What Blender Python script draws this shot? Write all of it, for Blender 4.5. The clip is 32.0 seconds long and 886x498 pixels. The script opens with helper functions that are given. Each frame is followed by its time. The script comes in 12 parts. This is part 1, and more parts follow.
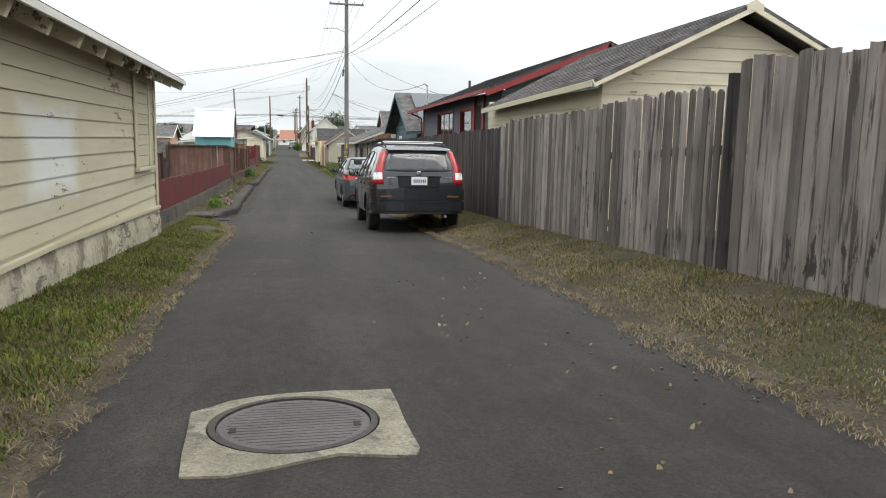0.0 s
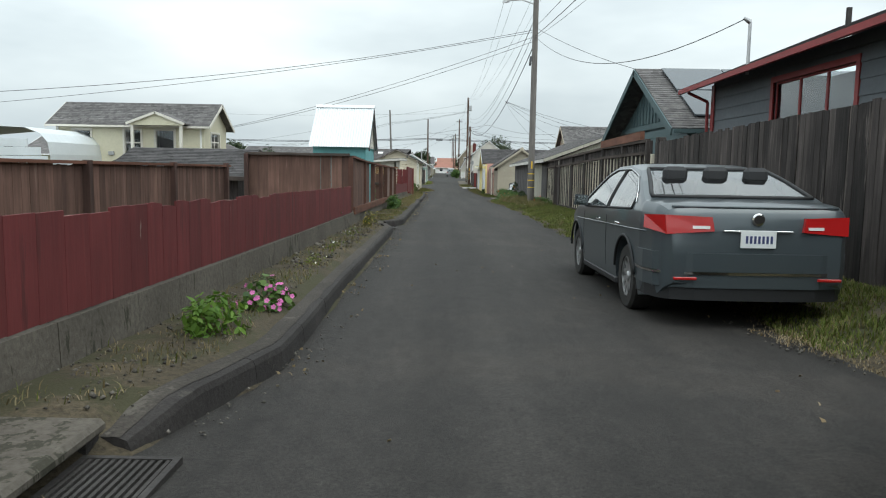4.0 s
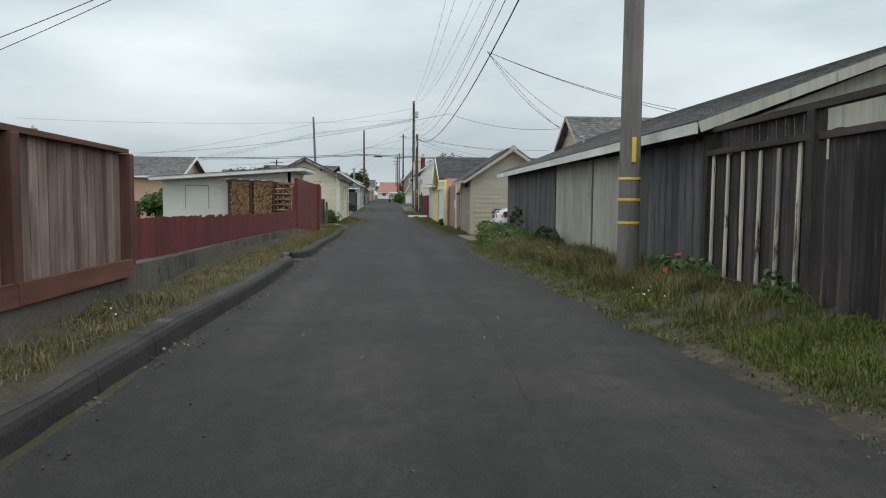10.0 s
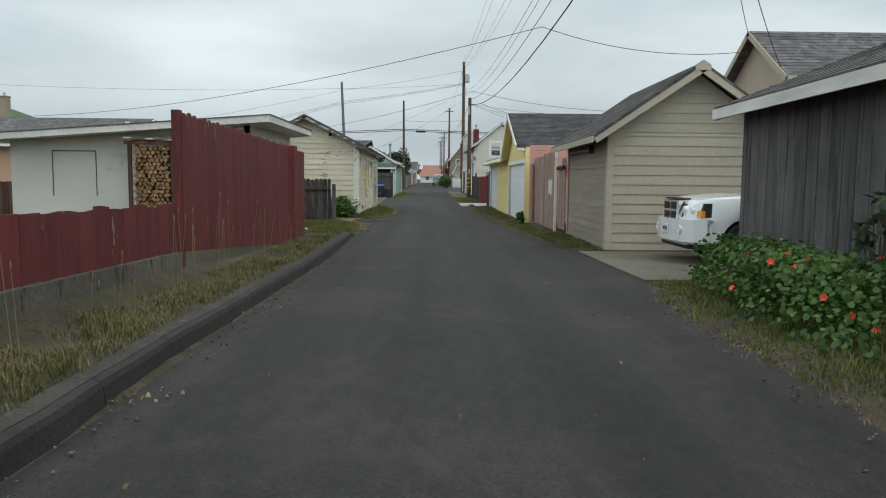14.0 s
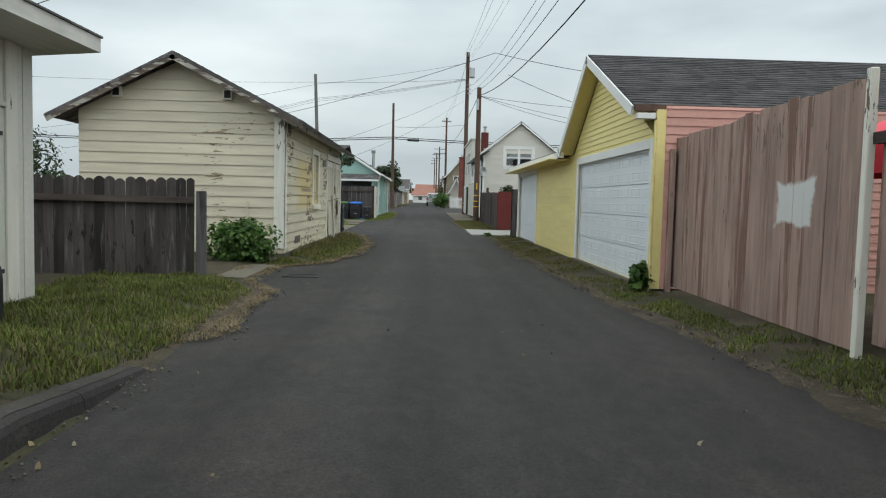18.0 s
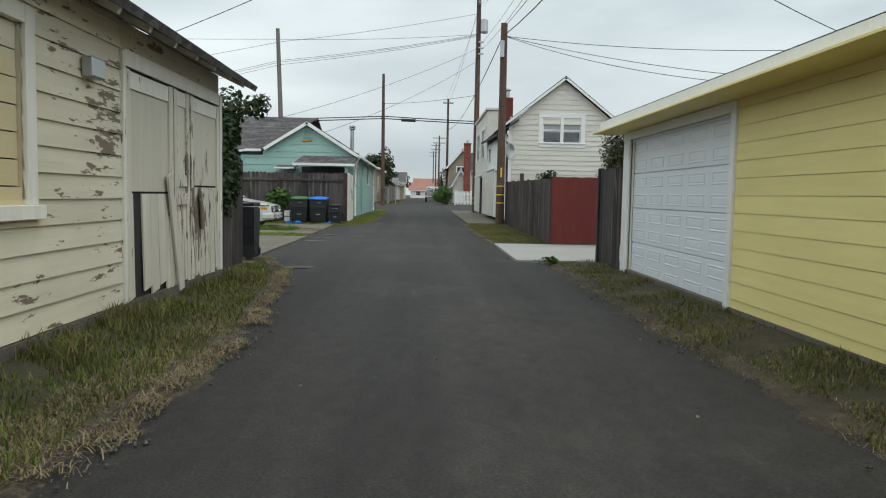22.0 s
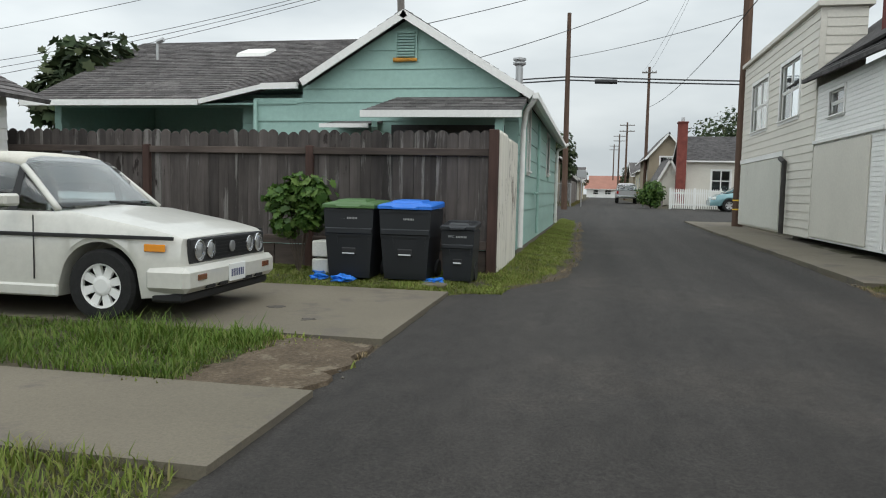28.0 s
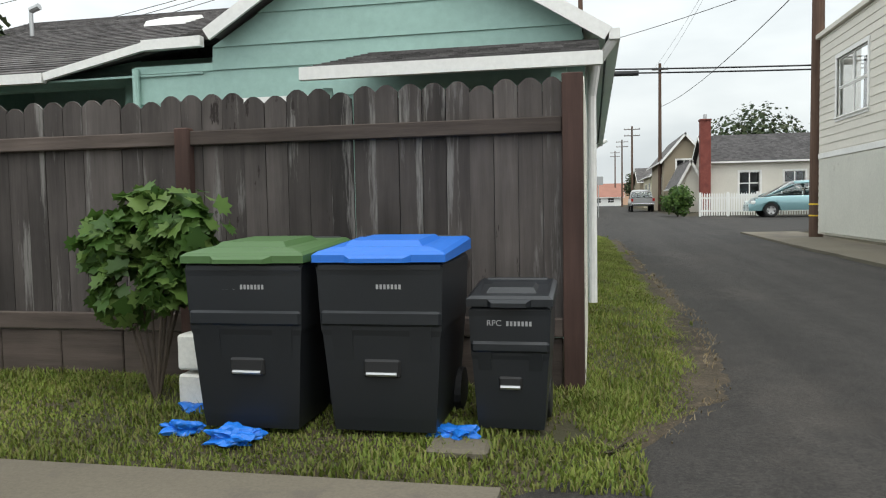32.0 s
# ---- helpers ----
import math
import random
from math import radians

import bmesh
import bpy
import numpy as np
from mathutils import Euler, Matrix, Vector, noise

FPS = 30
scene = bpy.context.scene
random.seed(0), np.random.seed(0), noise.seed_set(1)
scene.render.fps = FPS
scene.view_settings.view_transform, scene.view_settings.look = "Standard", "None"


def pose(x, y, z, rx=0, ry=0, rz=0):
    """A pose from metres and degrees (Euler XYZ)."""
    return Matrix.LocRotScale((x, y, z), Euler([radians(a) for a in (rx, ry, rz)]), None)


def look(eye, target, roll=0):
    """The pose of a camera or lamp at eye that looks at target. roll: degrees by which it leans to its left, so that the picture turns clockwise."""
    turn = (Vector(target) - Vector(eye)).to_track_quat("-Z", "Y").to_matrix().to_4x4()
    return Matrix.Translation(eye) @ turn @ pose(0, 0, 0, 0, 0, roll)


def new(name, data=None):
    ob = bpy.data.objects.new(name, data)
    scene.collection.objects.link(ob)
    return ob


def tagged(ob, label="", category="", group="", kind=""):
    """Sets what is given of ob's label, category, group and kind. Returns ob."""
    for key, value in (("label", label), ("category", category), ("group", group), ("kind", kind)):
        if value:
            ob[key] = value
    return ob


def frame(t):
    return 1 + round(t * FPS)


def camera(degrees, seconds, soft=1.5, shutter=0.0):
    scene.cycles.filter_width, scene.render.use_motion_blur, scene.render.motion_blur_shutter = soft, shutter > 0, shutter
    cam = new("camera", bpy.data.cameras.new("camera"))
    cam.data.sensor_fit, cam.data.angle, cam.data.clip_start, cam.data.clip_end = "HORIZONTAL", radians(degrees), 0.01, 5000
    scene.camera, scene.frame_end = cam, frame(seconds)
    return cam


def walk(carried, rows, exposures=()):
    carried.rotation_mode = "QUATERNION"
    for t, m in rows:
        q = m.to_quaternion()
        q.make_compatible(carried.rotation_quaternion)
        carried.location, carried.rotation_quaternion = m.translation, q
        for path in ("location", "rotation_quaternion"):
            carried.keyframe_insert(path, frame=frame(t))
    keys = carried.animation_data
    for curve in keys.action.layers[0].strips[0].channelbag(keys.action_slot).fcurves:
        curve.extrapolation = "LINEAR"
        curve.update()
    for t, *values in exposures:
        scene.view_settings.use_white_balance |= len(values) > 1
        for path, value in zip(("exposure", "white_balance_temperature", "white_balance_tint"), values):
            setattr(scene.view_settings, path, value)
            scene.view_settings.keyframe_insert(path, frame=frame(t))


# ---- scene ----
cam = camera(61.78, 32.0, 1.1)
# seconds, x, y, z, pitch, roll, yaw
PATH = [
    (0.0, 0.273, 0.740, 1.215, -8.31, -1.07, -11.65),
    (0.5, 0.301, 2.548, 1.109, -5.84, -1.45, -6.50),
    (1.0, 0.290, 4.464, 1.046, -7.04, -1.49, -3.09),
    (1.5, 0.250, 6.336, 0.974, -6.97, -1.20, -1.18),
    (2.0, 0.226, 8.233, 0.901, -6.76, -0.71, -0.62),
    (2.5, 0.170, 10.099, 0.829, -6.80, -0.46, -0.29),
    (3.0, 0.110, 12.068, 0.720, -7.01, -0.61, 0.05),
    (3.5, 0.051, 13.901, 0.646, -6.69, -0.86, 0.29),
    (5.5, -0.017, 21.605, 0.369, -5.08, -0.84, -0.82),
    (6.0, -0.017, 23.702, 0.328, -4.70, -0.50, -1.12),
    (6.5, 0.019, 25.788, 0.316, -4.51, -0.86, -1.43),
    (7.0, 0.084, 27.867, 0.308, -4.41, -1.16, -2.11),
    (7.5, 0.138, 29.887, 0.257, -4.38, -1.19, -3.02),
    (8.0, 0.234, 31.902, 0.224, -4.56, -0.94, -3.79),
    (8.5, 0.342, 33.919, 0.186, -4.62, -0.65, -4.23),
    (9.0, 0.447, 35.925, 0.173, -4.51, -0.40, -4.42),
    (9.5, 0.522, 37.936, 0.146, -4.34, -0.29, -4.37),
    (10.0, 0.587, 39.892, 0.117, -4.19, -0.52, -4.05),
    (10.5, 0.637, 41.856, 0.099, -4.10, -0.52, -3.58),
    (11.0, 0.651, 43.835, 0.072, -4.15, -0.45, -3.11),
    (11.5, 0.644, 45.801, 0.030, -4.34, -0.41, -2.65),
    (12.0, 0.601, 47.754, -0.011, -4.59, -0.53, -2.21),
    (12.5, 0.562, 49.764, -0.043, -4.85, -0.46, -1.74),
    (13.0, 0.527, 51.779, -0.068, -5.10, -0.54, -1.28),
    (13.5, 0.496, 53.753, -0.097, -5.29, -0.65, -0.93),
    (14.0, 0.467, 55.662, -0.133, -5.41, -0.53, -0.72),
    (14.5, 0.446, 57.516, -0.174, -5.23, -0.41, -0.58),
    (16.5, 0.399, 64.593, -0.327, -4.33, -0.28, -0.95),
    (17.0, 0.381, 66.411, -0.352, -4.27, -0.30, -1.04),
    (17.5, 0.364, 68.165, -0.374, -4.02, -0.51, -1.14),
    (18.0, 0.329, 69.954, -0.384, -3.78, -1.43, -1.28),
    (18.5, 0.329, 71.752, -0.408, -3.88, -1.33, -1.52),
    (19.0, 0.322, 73.503, -0.420, -4.15, -1.36, -1.76),
    (19.5, 0.334, 75.220, -0.441, -4.35, -1.53, -1.88),
    (20.0, 0.327, 76.917, -0.460, -4.56, -1.72, -1.95),
    (20.5, 0.327, 78.600, -0.481, -4.63, -1.84, -1.91),
    (21.0, 0.331, 80.268, -0.482, -4.55, -1.59, -1.72),
    (21.5, 0.318, 81.965, -0.482, -4.32, -1.31, -1.55),
    (22.0, 0.300, 83.658, -0.461, -4.14, -1.10, -1.40),
    (22.5, 0.296, 85.342, -0.470, -3.96, -0.68, -1.22),
    (23.0, 0.273, 87.034, -0.481, -3.82, -0.56, -0.98),
    (23.5, 0.259, 88.736, -0.489, -3.75, -0.34, -0.77),
    (24.0, 0.213, 90.469, -0.500, -3.78, -0.49, -0.51),
    (24.5, 0.173, 92.164, -0.517, -3.87, -0.48, -0.31),
    (25.0, 0.098, 93.766, -0.518, -3.86, -0.39, 0.01),
    (25.5, -0.055, 95.319, -0.523, -3.72, -0.46, 1.32),
    (26.0, -0.275, 96.744, -0.510, -3.84, -0.71, 4.10),
    (26.5, -0.513, 98.049, -0.503, -4.00, -1.00, 6.53),
    (28.5, -1.636, 103.045, -0.469, -4.52, -1.08, 12.17),
    (29.0, -1.861, 104.044, -0.472, -4.08, -0.77, 12.01),
    (29.5, -2.043, 104.827, -0.471, -3.65, -0.65, 12.04),
    (30.0, -2.193, 105.426, -0.473, -3.60, -0.70, 12.05),
    (30.5, -2.328, 105.870, -0.480, -3.79, -1.14, 12.13),
    (31.0, -2.438, 106.276, -0.472, -3.87, -1.15, 11.94),
    (31.5, -2.457, 106.569, -0.443, -3.59, 1.43, 11.50),
    (32.0, -2.518, 106.809, -0.436, -3.37, 1.03, 11.38),
]
walk(cam, [(t, pose(x, y, z, 90 + pitch, roll, yaw)) for t, x, y, z, pitch, roll, yaw in PATH],
     [(0.0, 0.6, 6600, 10), (2.0, 0.48, 6400, 7), (3.5, 0.32, 6300, 5), (6.0, 0.2, 6200, 5), (9.0, 0.06, 6200, 5), (11.5, -0.1, 6200, 5), (14.5, -0.1, 6200, 5), (18.0, -0.03, 6250, 5), (26.5, 0.02, 6300, 7), (28.5, 0.1, 6500, 9), (31.0, 0.14, 6600, 9), (32.0, 0.4, 6600, 9)])

# ---- light ----
world = bpy.data.worlds.new("overcast")
scene.world = world
world.use_nodes = True
wn, wl = world.node_tree.nodes, world.node_tree.links
for n_ in list(wn):
    wn.remove(n_)
w_out, w_bg = wn.new("ShaderNodeOutputWorld"), wn.new("ShaderNodeBackground")
w_sky = wn.new("ShaderNodeTexSky")
w_sky.sky_type, w_sky.sun_disc = "NISHITA", False
w_sky.sun_elevation, w_sky.sun_rotation = radians(48), radians(120)
w_sky.air_density, w_sky.dust_density = 1.0, 4.0
w_tc, w_map, w_n1, w_n2 = (wn.new("ShaderNodeTexCoord"), wn.new("ShaderNodeMapping"), wn.new("ShaderNodeTexNoise"), wn.new("ShaderNodeTexNoise"))
w_map.inputs["Scale"].default_value = (1.0, 1.0, 3.2)
w_n1.inputs["Scale"].default_value, w_n1.inputs["Detail"].default_value, w_n1.inputs["Roughness"].default_value = 1.9, 5, 0.5
w_ramp, w_mix, w_hs = wn.new("ShaderNodeValToRGB"), wn.new("ShaderNodeMixRGB"), wn.new("ShaderNodeMixRGB")
w_ramp.color_ramp.elements[0].position, w_ramp.color_ramp.elements[0].color = 0.30, (4.7, 5.25, 5.6, 1)
w_ramp.color_ramp.elements[1].position, w_ramp.color_ramp.elements[1].color = 0.72, (9.1, 9.5, 9.5, 1)
w_mix.inputs[0].default_value = 0.93
wl.new(w_tc.outputs["Generated"], w_map.inputs["Vector"])
wl.new(w_map.outputs["Vector"], w_n1.inputs["Vector"])
wl.new(w_n1.outputs["Fac"], w_ramp.inputs["Fac"])
wl.new(w_sky.outputs["Color"], w_mix.inputs[1])
wl.new(w_ramp.outputs["Color"], w_mix.inputs[2])
# sky brightened, out of view, overhead and behind the lane's start to light walls
w_sep, w_a, w_b, w_cl, w_mul = wn.new("ShaderNodeSeparateXYZ"), wn.new("ShaderNodeMath"), wn.new("ShaderNodeMath"), wn.new("ShaderNodeClamp"), wn.new("ShaderNodeVectorMath")
wl.new(w_tc.outputs["Generated"], w_sep.inputs[0])
w_a.operation, w_a.inputs[1].default_value, w_a.inputs[2].default_value = "MULTIPLY_ADD", 0.75, 1.28
wl.new(w_sep.outputs["Z"], w_a.inputs[0])
w_b.operation, w_b.inputs[1].default_value = "MULTIPLY_ADD", -0.38
wl.new(w_sep.outputs["Y"], w_b.inputs[0]), wl.new(w_a.outputs[0], w_b.inputs[2])
w_cl.inputs["Min"].default_value, w_cl.inputs["Max"].default_value = 0.7, 2.6
wl.new(w_b.outputs[0], w_cl.inputs[0])
w_mul.operation = "SCALE"
wl.new(w_mix.outputs["Color"], w_mul.inputs[0]), wl.new(w_cl.outputs[0], w_mul.inputs["Scale"])
wl.new(w_mul.outputs[0], w_bg.inputs["Color"])
w_bg.inputs["Strength"].default_value = 0.1
wl.new(w_bg.outputs["Background"], w_out.inputs["Surface"])
sun = new("sun", bpy.data.lights.new("sun", "SUN"))
sun.data.energy, sun.data.angle, sun.data.color = 0.7, radians(35), (1.0, 0.97, 0.92)
sun.matrix_world = look((0, 0, 60), (-18, 22, 0))

# ---- materials ----
def mat(name, col, rough=0.8, var=0.18, scale=1.2, fine=14.0, bump=0.15, grain=None, rand=0.0, metal=0.0, spec=0.3, dirt=None, dirt_at=0.58, dirt_scale=0.9, coat=0.0, peel=None, blots=(), cells=None):
    """A weathered surface: large stains, fine grain, a shift from piece to piece, and fine relief."""
    m = bpy.data.materials.new(name)
    m.use_nodes = True
    nd, lk = m.node_tree.nodes, m.node_tree.links
    b = nd["Principled BSDF"]
    tc, mp, oi, va = nd.new("ShaderNodeTexCoord"), nd.new("ShaderNodeMapping"), nd.new("ShaderNodeObjectInfo"), nd.new("ShaderNodeVectorMath")
    mu = nd.new("ShaderNodeMath")
    mu.operation, mu.inputs[1].default_value = "MULTIPLY", 37.0
    lk.new(oi.outputs["Random"], mu.inputs[0])
    va.operation = "ADD"
    lk.new(tc.outputs["Object"], va.inputs[0])
    if rand:
        lk.new(mu.outputs[0], va.inputs[1])
    lk.new(va.outputs[0], mp.inputs["Vector"])
    if grain == "z":
        mp.inputs["Scale"].default_value = (1, 1, 0.08)
    elif grain == "y":
        mp.inputs["Scale"].default_value = (1, 0.08, 1)
    elif grain == "x":
        mp.inputs["Scale"].default_value = (0.08, 1, 1)
    n1, n2 = nd.new("ShaderNodeTexNoise"), nd.new("ShaderNodeTexNoise")
    n1.inputs["Scale"].default_value, n1.inputs["Detail"].default_value = scale, 4
    n2.inputs["Scale"].default_value, n2.inputs["Detail"].default_value, n2.inputs["Roughness"].default_value = fine, 6, 0.65
    lk.new(va.outputs[0], n1.inputs["Vector"])
    lk.new(mp.outputs["Vector"], n2.inputs["Vector"])
    r1, r2 = nd.new("ShaderNodeMapRange"), nd.new("ShaderNodeMapRange")
    for r_, n_, k in ((r1, n1, 1.0), (r2, n2, 1.25)):
        r_.inputs["From Min"].default_value, r_.inputs["From Max"].default_value = 0.28, 0.72
        r_.inputs["To Min"].default_value, r_.inputs["To Max"].default_value = 1 - var * k, 1 + var * k
        lk.new(n_.outputs["Fac"], r_.inputs["Value"])
    m1 = nd.new("ShaderNodeMath")
    m1.operation = "MULTIPLY"
    lk.new(r1.outputs[0], m1.inputs[0]), lk.new(r2.outputs[0], m1.inputs[1])
    last = m1
    if rand:
        r3, m2 = nd.new("ShaderNodeMapRange"), nd.new("ShaderNodeMath")
        r3.inputs["To Min"].default_value, r3.inputs["To Max"].default_value = 1 - rand, 1 + rand
        lk.new(oi.outputs["Random"], r3.inputs["Value"])
        m2.operation = "MULTIPLY"
        lk.new(m1.outputs[0], m2.inputs[0]), lk.new(r3.outputs[0], m2.inputs[1])
        last = m2
    hs = nd.new("ShaderNodeVectorMath")
    hs.operation = "SCALE"
    hs.inputs[0].default_value = col
    lk.new(last.outputs[0], hs.inputs["Scale"])
    src = hs.outputs[0]
    if dirt:
        n3, cr, mx = nd.new("ShaderNodeTexNoise"), nd.new("ShaderNodeMapRange"), nd.new("ShaderNodeMixRGB")
        n3.inputs["Scale"].default_value, n3.inputs["Detail"].default_value, n3.inputs["Roughness"].default_value = dirt_scale, 7, 0.7
        lk.new(mp.outputs["Vector"] if grain else va.outputs[0], n3.inputs["Vector"])
        cr.inputs["From Min"].default_value, cr.inputs["From Max"].default_value = dirt_at, dirt_at + 0.07
        lk.new(n3.outputs["Fac"], cr.inputs["Value"])
        lk.new(cr.outputs[0], mx.inputs[0])
        lk.new(src, mx.inputs[1])
        mx.inputs[2].default_value = (*dirt, 1)
        src = mx.outputs[0]
    def over(src, mask, c):
        mx = nd.new("ShaderNodeMixRGB")
        lk.new(mask, mx.inputs[0]), lk.new(src, mx.inputs[1])
        mx.inputs[2].default_value = (*c, 1)
        return mx.outputs[0]
    def calc(op, p, q, r=None):
        n_ = nd.new("ShaderNodeMath")
        n_.operation = op
        for i_, e_ in enumerate((p, q, r)):
            if isinstance(e_, (int, float)):
                n_.inputs[i_].default_value = e_
            elif e_ is not None:
                lk.new(e_, n_.inputs[i_])
        return n_.outputs[0]
    def step(x_, lo_, hi_):
        r_ = nd.new("ShaderNodeMapRange")
        r_.inputs["From Min"].default_value, r_.inputs["From Max"].default_value = lo_, hi_
        lk.new(x_, r_.inputs["Value"])
        return r_.outputs[0]
    if cells:
        # tabs of slightly different shade
        vo, rv, kv = nd.new("ShaderNodeTexVoronoi"), nd.new("ShaderNodeMapRange"), nd.new("ShaderNodeVectorMath")
        vo.inputs["Scale"].default_value = cells[0]
        lk.new(tc.outputs["Object"], vo.inputs["Vector"])
        rv.inputs["To Min"].default_value, rv.inputs["To Max"].default_value = 1 - cells[1], 1 + cells[1]
        se = nd.new("ShaderNodeSeparateXYZ")
        lk.new(vo.outputs["Color"], se.inputs[0]), lk.new(se.outputs["X"], rv.inputs["Value"])
        kv.operation = "SCALE"
        lk.new(src, kv.inputs[0]), lk.new(rv.outputs[0], kv.inputs["Scale"])
        src = kv.outputs[0]
    if blots or peel:
        gp, sp = nd.new("ShaderNodeNewGeometry"), nd.new("ShaderNodeSeparateXYZ")
        lk.new(gp.outputs["Position"], sp.inputs[0])
        nw = nd.new("ShaderNodeTexNoise")
        nw.inputs["Scale"].default_value, nw.inputs["Detail"].default_value, nw.inputs["Roughness"].default_value = 2.2, 6, 0.6
        lk.new(gp.outputs["Position"], nw.inputs["Vector"])
    for y0_, y1_, z0_, z1_, c_, soft, ragged in blots:
        # a coat of another paint with a ragged outline
        dy = calc("DIVIDE", calc("ABSOLUTE", calc("SUBTRACT", sp.outputs["Y"], (y0_ + y1_) / 2), 0), (y1_ - y0_) / 2)
        dz = calc("DIVIDE", calc("ABSOLUTE", calc("SUBTRACT", sp.outputs["Z"], (z0_ + z1_) / 2), 0), (z1_ - z0_) / 2)
        d_ = calc("ADD", calc("MAXIMUM", dy, dz), calc("MULTIPLY", calc("SUBTRACT", nw.outputs["Fac"], 0.5), ragged))
        src = over(src, step(d_, 1.0 + soft, 1.0 - soft), c_)
    if peel:
        # flakes gone where the coat has let go, in drifts
        pc, pa, axis_ = peel
        np_, m2_ = nd.new("ShaderNodeTexNoise"), nd.new("ShaderNodeMapping")
        m2_.inputs["Scale"].default_value = {"y": (1, 0.22, 1), "x": (0.22, 1, 1), "z": (1, 1, 0.22)}[axis_]
        lk.new(gp.outputs["Position"], m2_.inputs["Vector"]), lk.new(m2_.outputs[0], np_.inputs["Vector"])
        np_.inputs["Scale"].default_value, np_.inputs["Detail"].default_value, np_.inputs["Roughness"].default_value = 13, 7, 0.68
        nr = nd.new("ShaderNodeTexNoise")
        nr.inputs["Scale"].default_value, nr.inputs["Detail"].default_value = 0.75, 3
        lk.new(gp.outputs["Position"], nr.inputs["Vector"])
        q_ = calc("MULTIPLY_ADD", calc("SUBTRACT", nr.outputs["Fac"], 0.5), 0.7, np_.outputs["Fac"])
        src = over(src, step(q_, pa, pa + 0.03), pc)
    lk.new(src, b.inputs["Base Color"])
    b.inputs["Roughness"].default_value, b.inputs["Metallic"].default_value = rough, metal
    b.inputs["Specular IOR Level"].default_value, b.inputs["Coat Weight"].default_value = spec, coat
    b.inputs["Coat Roughness"].default_value = 0.06
    if bump:
        bp = nd.new("ShaderNodeBump")
        bp.inputs["Strength"].default_value, bp.inputs["Distance"].default_value = bump, 0.02
        lk.new(n2.outputs["Fac"], bp.inputs["Height"])
        lk.new(bp.outputs[0], b.inputs["Normal"])
    return m

def plain(name, col, rough=0.5, metal=0.0, emit=0.0, spec=0.5, coat=0.0, trans=0.0):
    m = bpy.data.materials.new(name)
    m.use_nodes = True
    b = m.node_tree.nodes["Principled BSDF"]
    b.inputs["Base Color"].default_value = (*col, 1)
    b.inputs["Roughness"].default_value, b.inputs["Metallic"].default_value = rough, metal
    b.inputs["Specular IOR Level"].default_value, b.inputs["Coat Weight"].default_value = spec, coat
    b.inputs["Transmission Weight"].default_value = trans
    return m

M = {}
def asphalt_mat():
    """Worn asphalt: stone speckle, blotches, and long drifts where wheels polish it, their sheen put into the colour.
    """
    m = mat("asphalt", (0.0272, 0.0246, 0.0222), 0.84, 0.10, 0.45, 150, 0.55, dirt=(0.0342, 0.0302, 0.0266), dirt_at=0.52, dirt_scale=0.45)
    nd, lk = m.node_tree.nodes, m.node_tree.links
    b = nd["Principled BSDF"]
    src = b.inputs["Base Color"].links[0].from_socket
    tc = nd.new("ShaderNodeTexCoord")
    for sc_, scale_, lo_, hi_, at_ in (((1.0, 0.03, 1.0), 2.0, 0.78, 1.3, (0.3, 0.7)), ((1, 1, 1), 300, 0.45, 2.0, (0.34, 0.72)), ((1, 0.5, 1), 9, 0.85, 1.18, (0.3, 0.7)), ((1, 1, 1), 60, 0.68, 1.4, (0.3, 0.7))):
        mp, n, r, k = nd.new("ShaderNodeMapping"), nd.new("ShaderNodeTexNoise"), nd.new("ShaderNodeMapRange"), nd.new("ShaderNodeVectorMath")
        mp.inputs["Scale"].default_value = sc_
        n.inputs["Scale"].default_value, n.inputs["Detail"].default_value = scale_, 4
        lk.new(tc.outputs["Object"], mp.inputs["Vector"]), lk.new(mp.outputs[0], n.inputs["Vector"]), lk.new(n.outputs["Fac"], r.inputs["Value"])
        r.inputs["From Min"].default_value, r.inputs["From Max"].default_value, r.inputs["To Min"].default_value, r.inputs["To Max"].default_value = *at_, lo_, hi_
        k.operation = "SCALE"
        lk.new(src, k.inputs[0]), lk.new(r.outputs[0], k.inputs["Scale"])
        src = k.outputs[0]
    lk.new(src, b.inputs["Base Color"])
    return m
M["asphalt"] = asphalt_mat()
M["asphalt_old"] = mat("asphalt_old", (0.10, 0.097, 0.092), 0.9, 0.12, 0.6, 150, 0.4)
M["soil"] = mat("soil", (0.066, 0.053, 0.034), 0.95, 0.4, 1.5, 30, 0.8, dirt=(0.050, 0.047, 0.024), dirt_at=0.46, dirt_scale=1.1)
M["edge_soil"] = mat("edge_soil", (0.062, 0.049, 0.034), 0.95, 0.4, 2.2, 45, 0.9, dirt=(0.11, 0.088, 0.06), dirt_at=0.56, dirt_scale=7)
M["dirt"] = mat("dirt", (0.10, 0.075, 0.05), 0.95, 0.35, 2.5, 40, 0.9, dirt=(0.17, 0.14, 0.10), dirt_at=0.55, dirt_scale=5)
M["concrete"] = mat("concrete", (0.142, 0.124, 0.094), 0.9, 0.12, 0.8, 60, 0.25, dirt=(0.115, 0.10, 0.082), dirt_at=0.54, dirt_scale=1.1)
M["concrete_new"] = mat("concrete_new", (0.30, 0.288, 0.262), 0.85, 0.06, 0.8, 60, 0.15)
M["concrete_wall"] = mat("concrete_wall", (0.105, 0.092, 0.076), 0.92, 0.26, 1.1, 25, 0.4, dirt=(0.15, 0.135, 0.11), dirt_at=0.64, dirt_scale=2.2, peel=((0.045, 0.042, 0.03), 0.58, "z"))
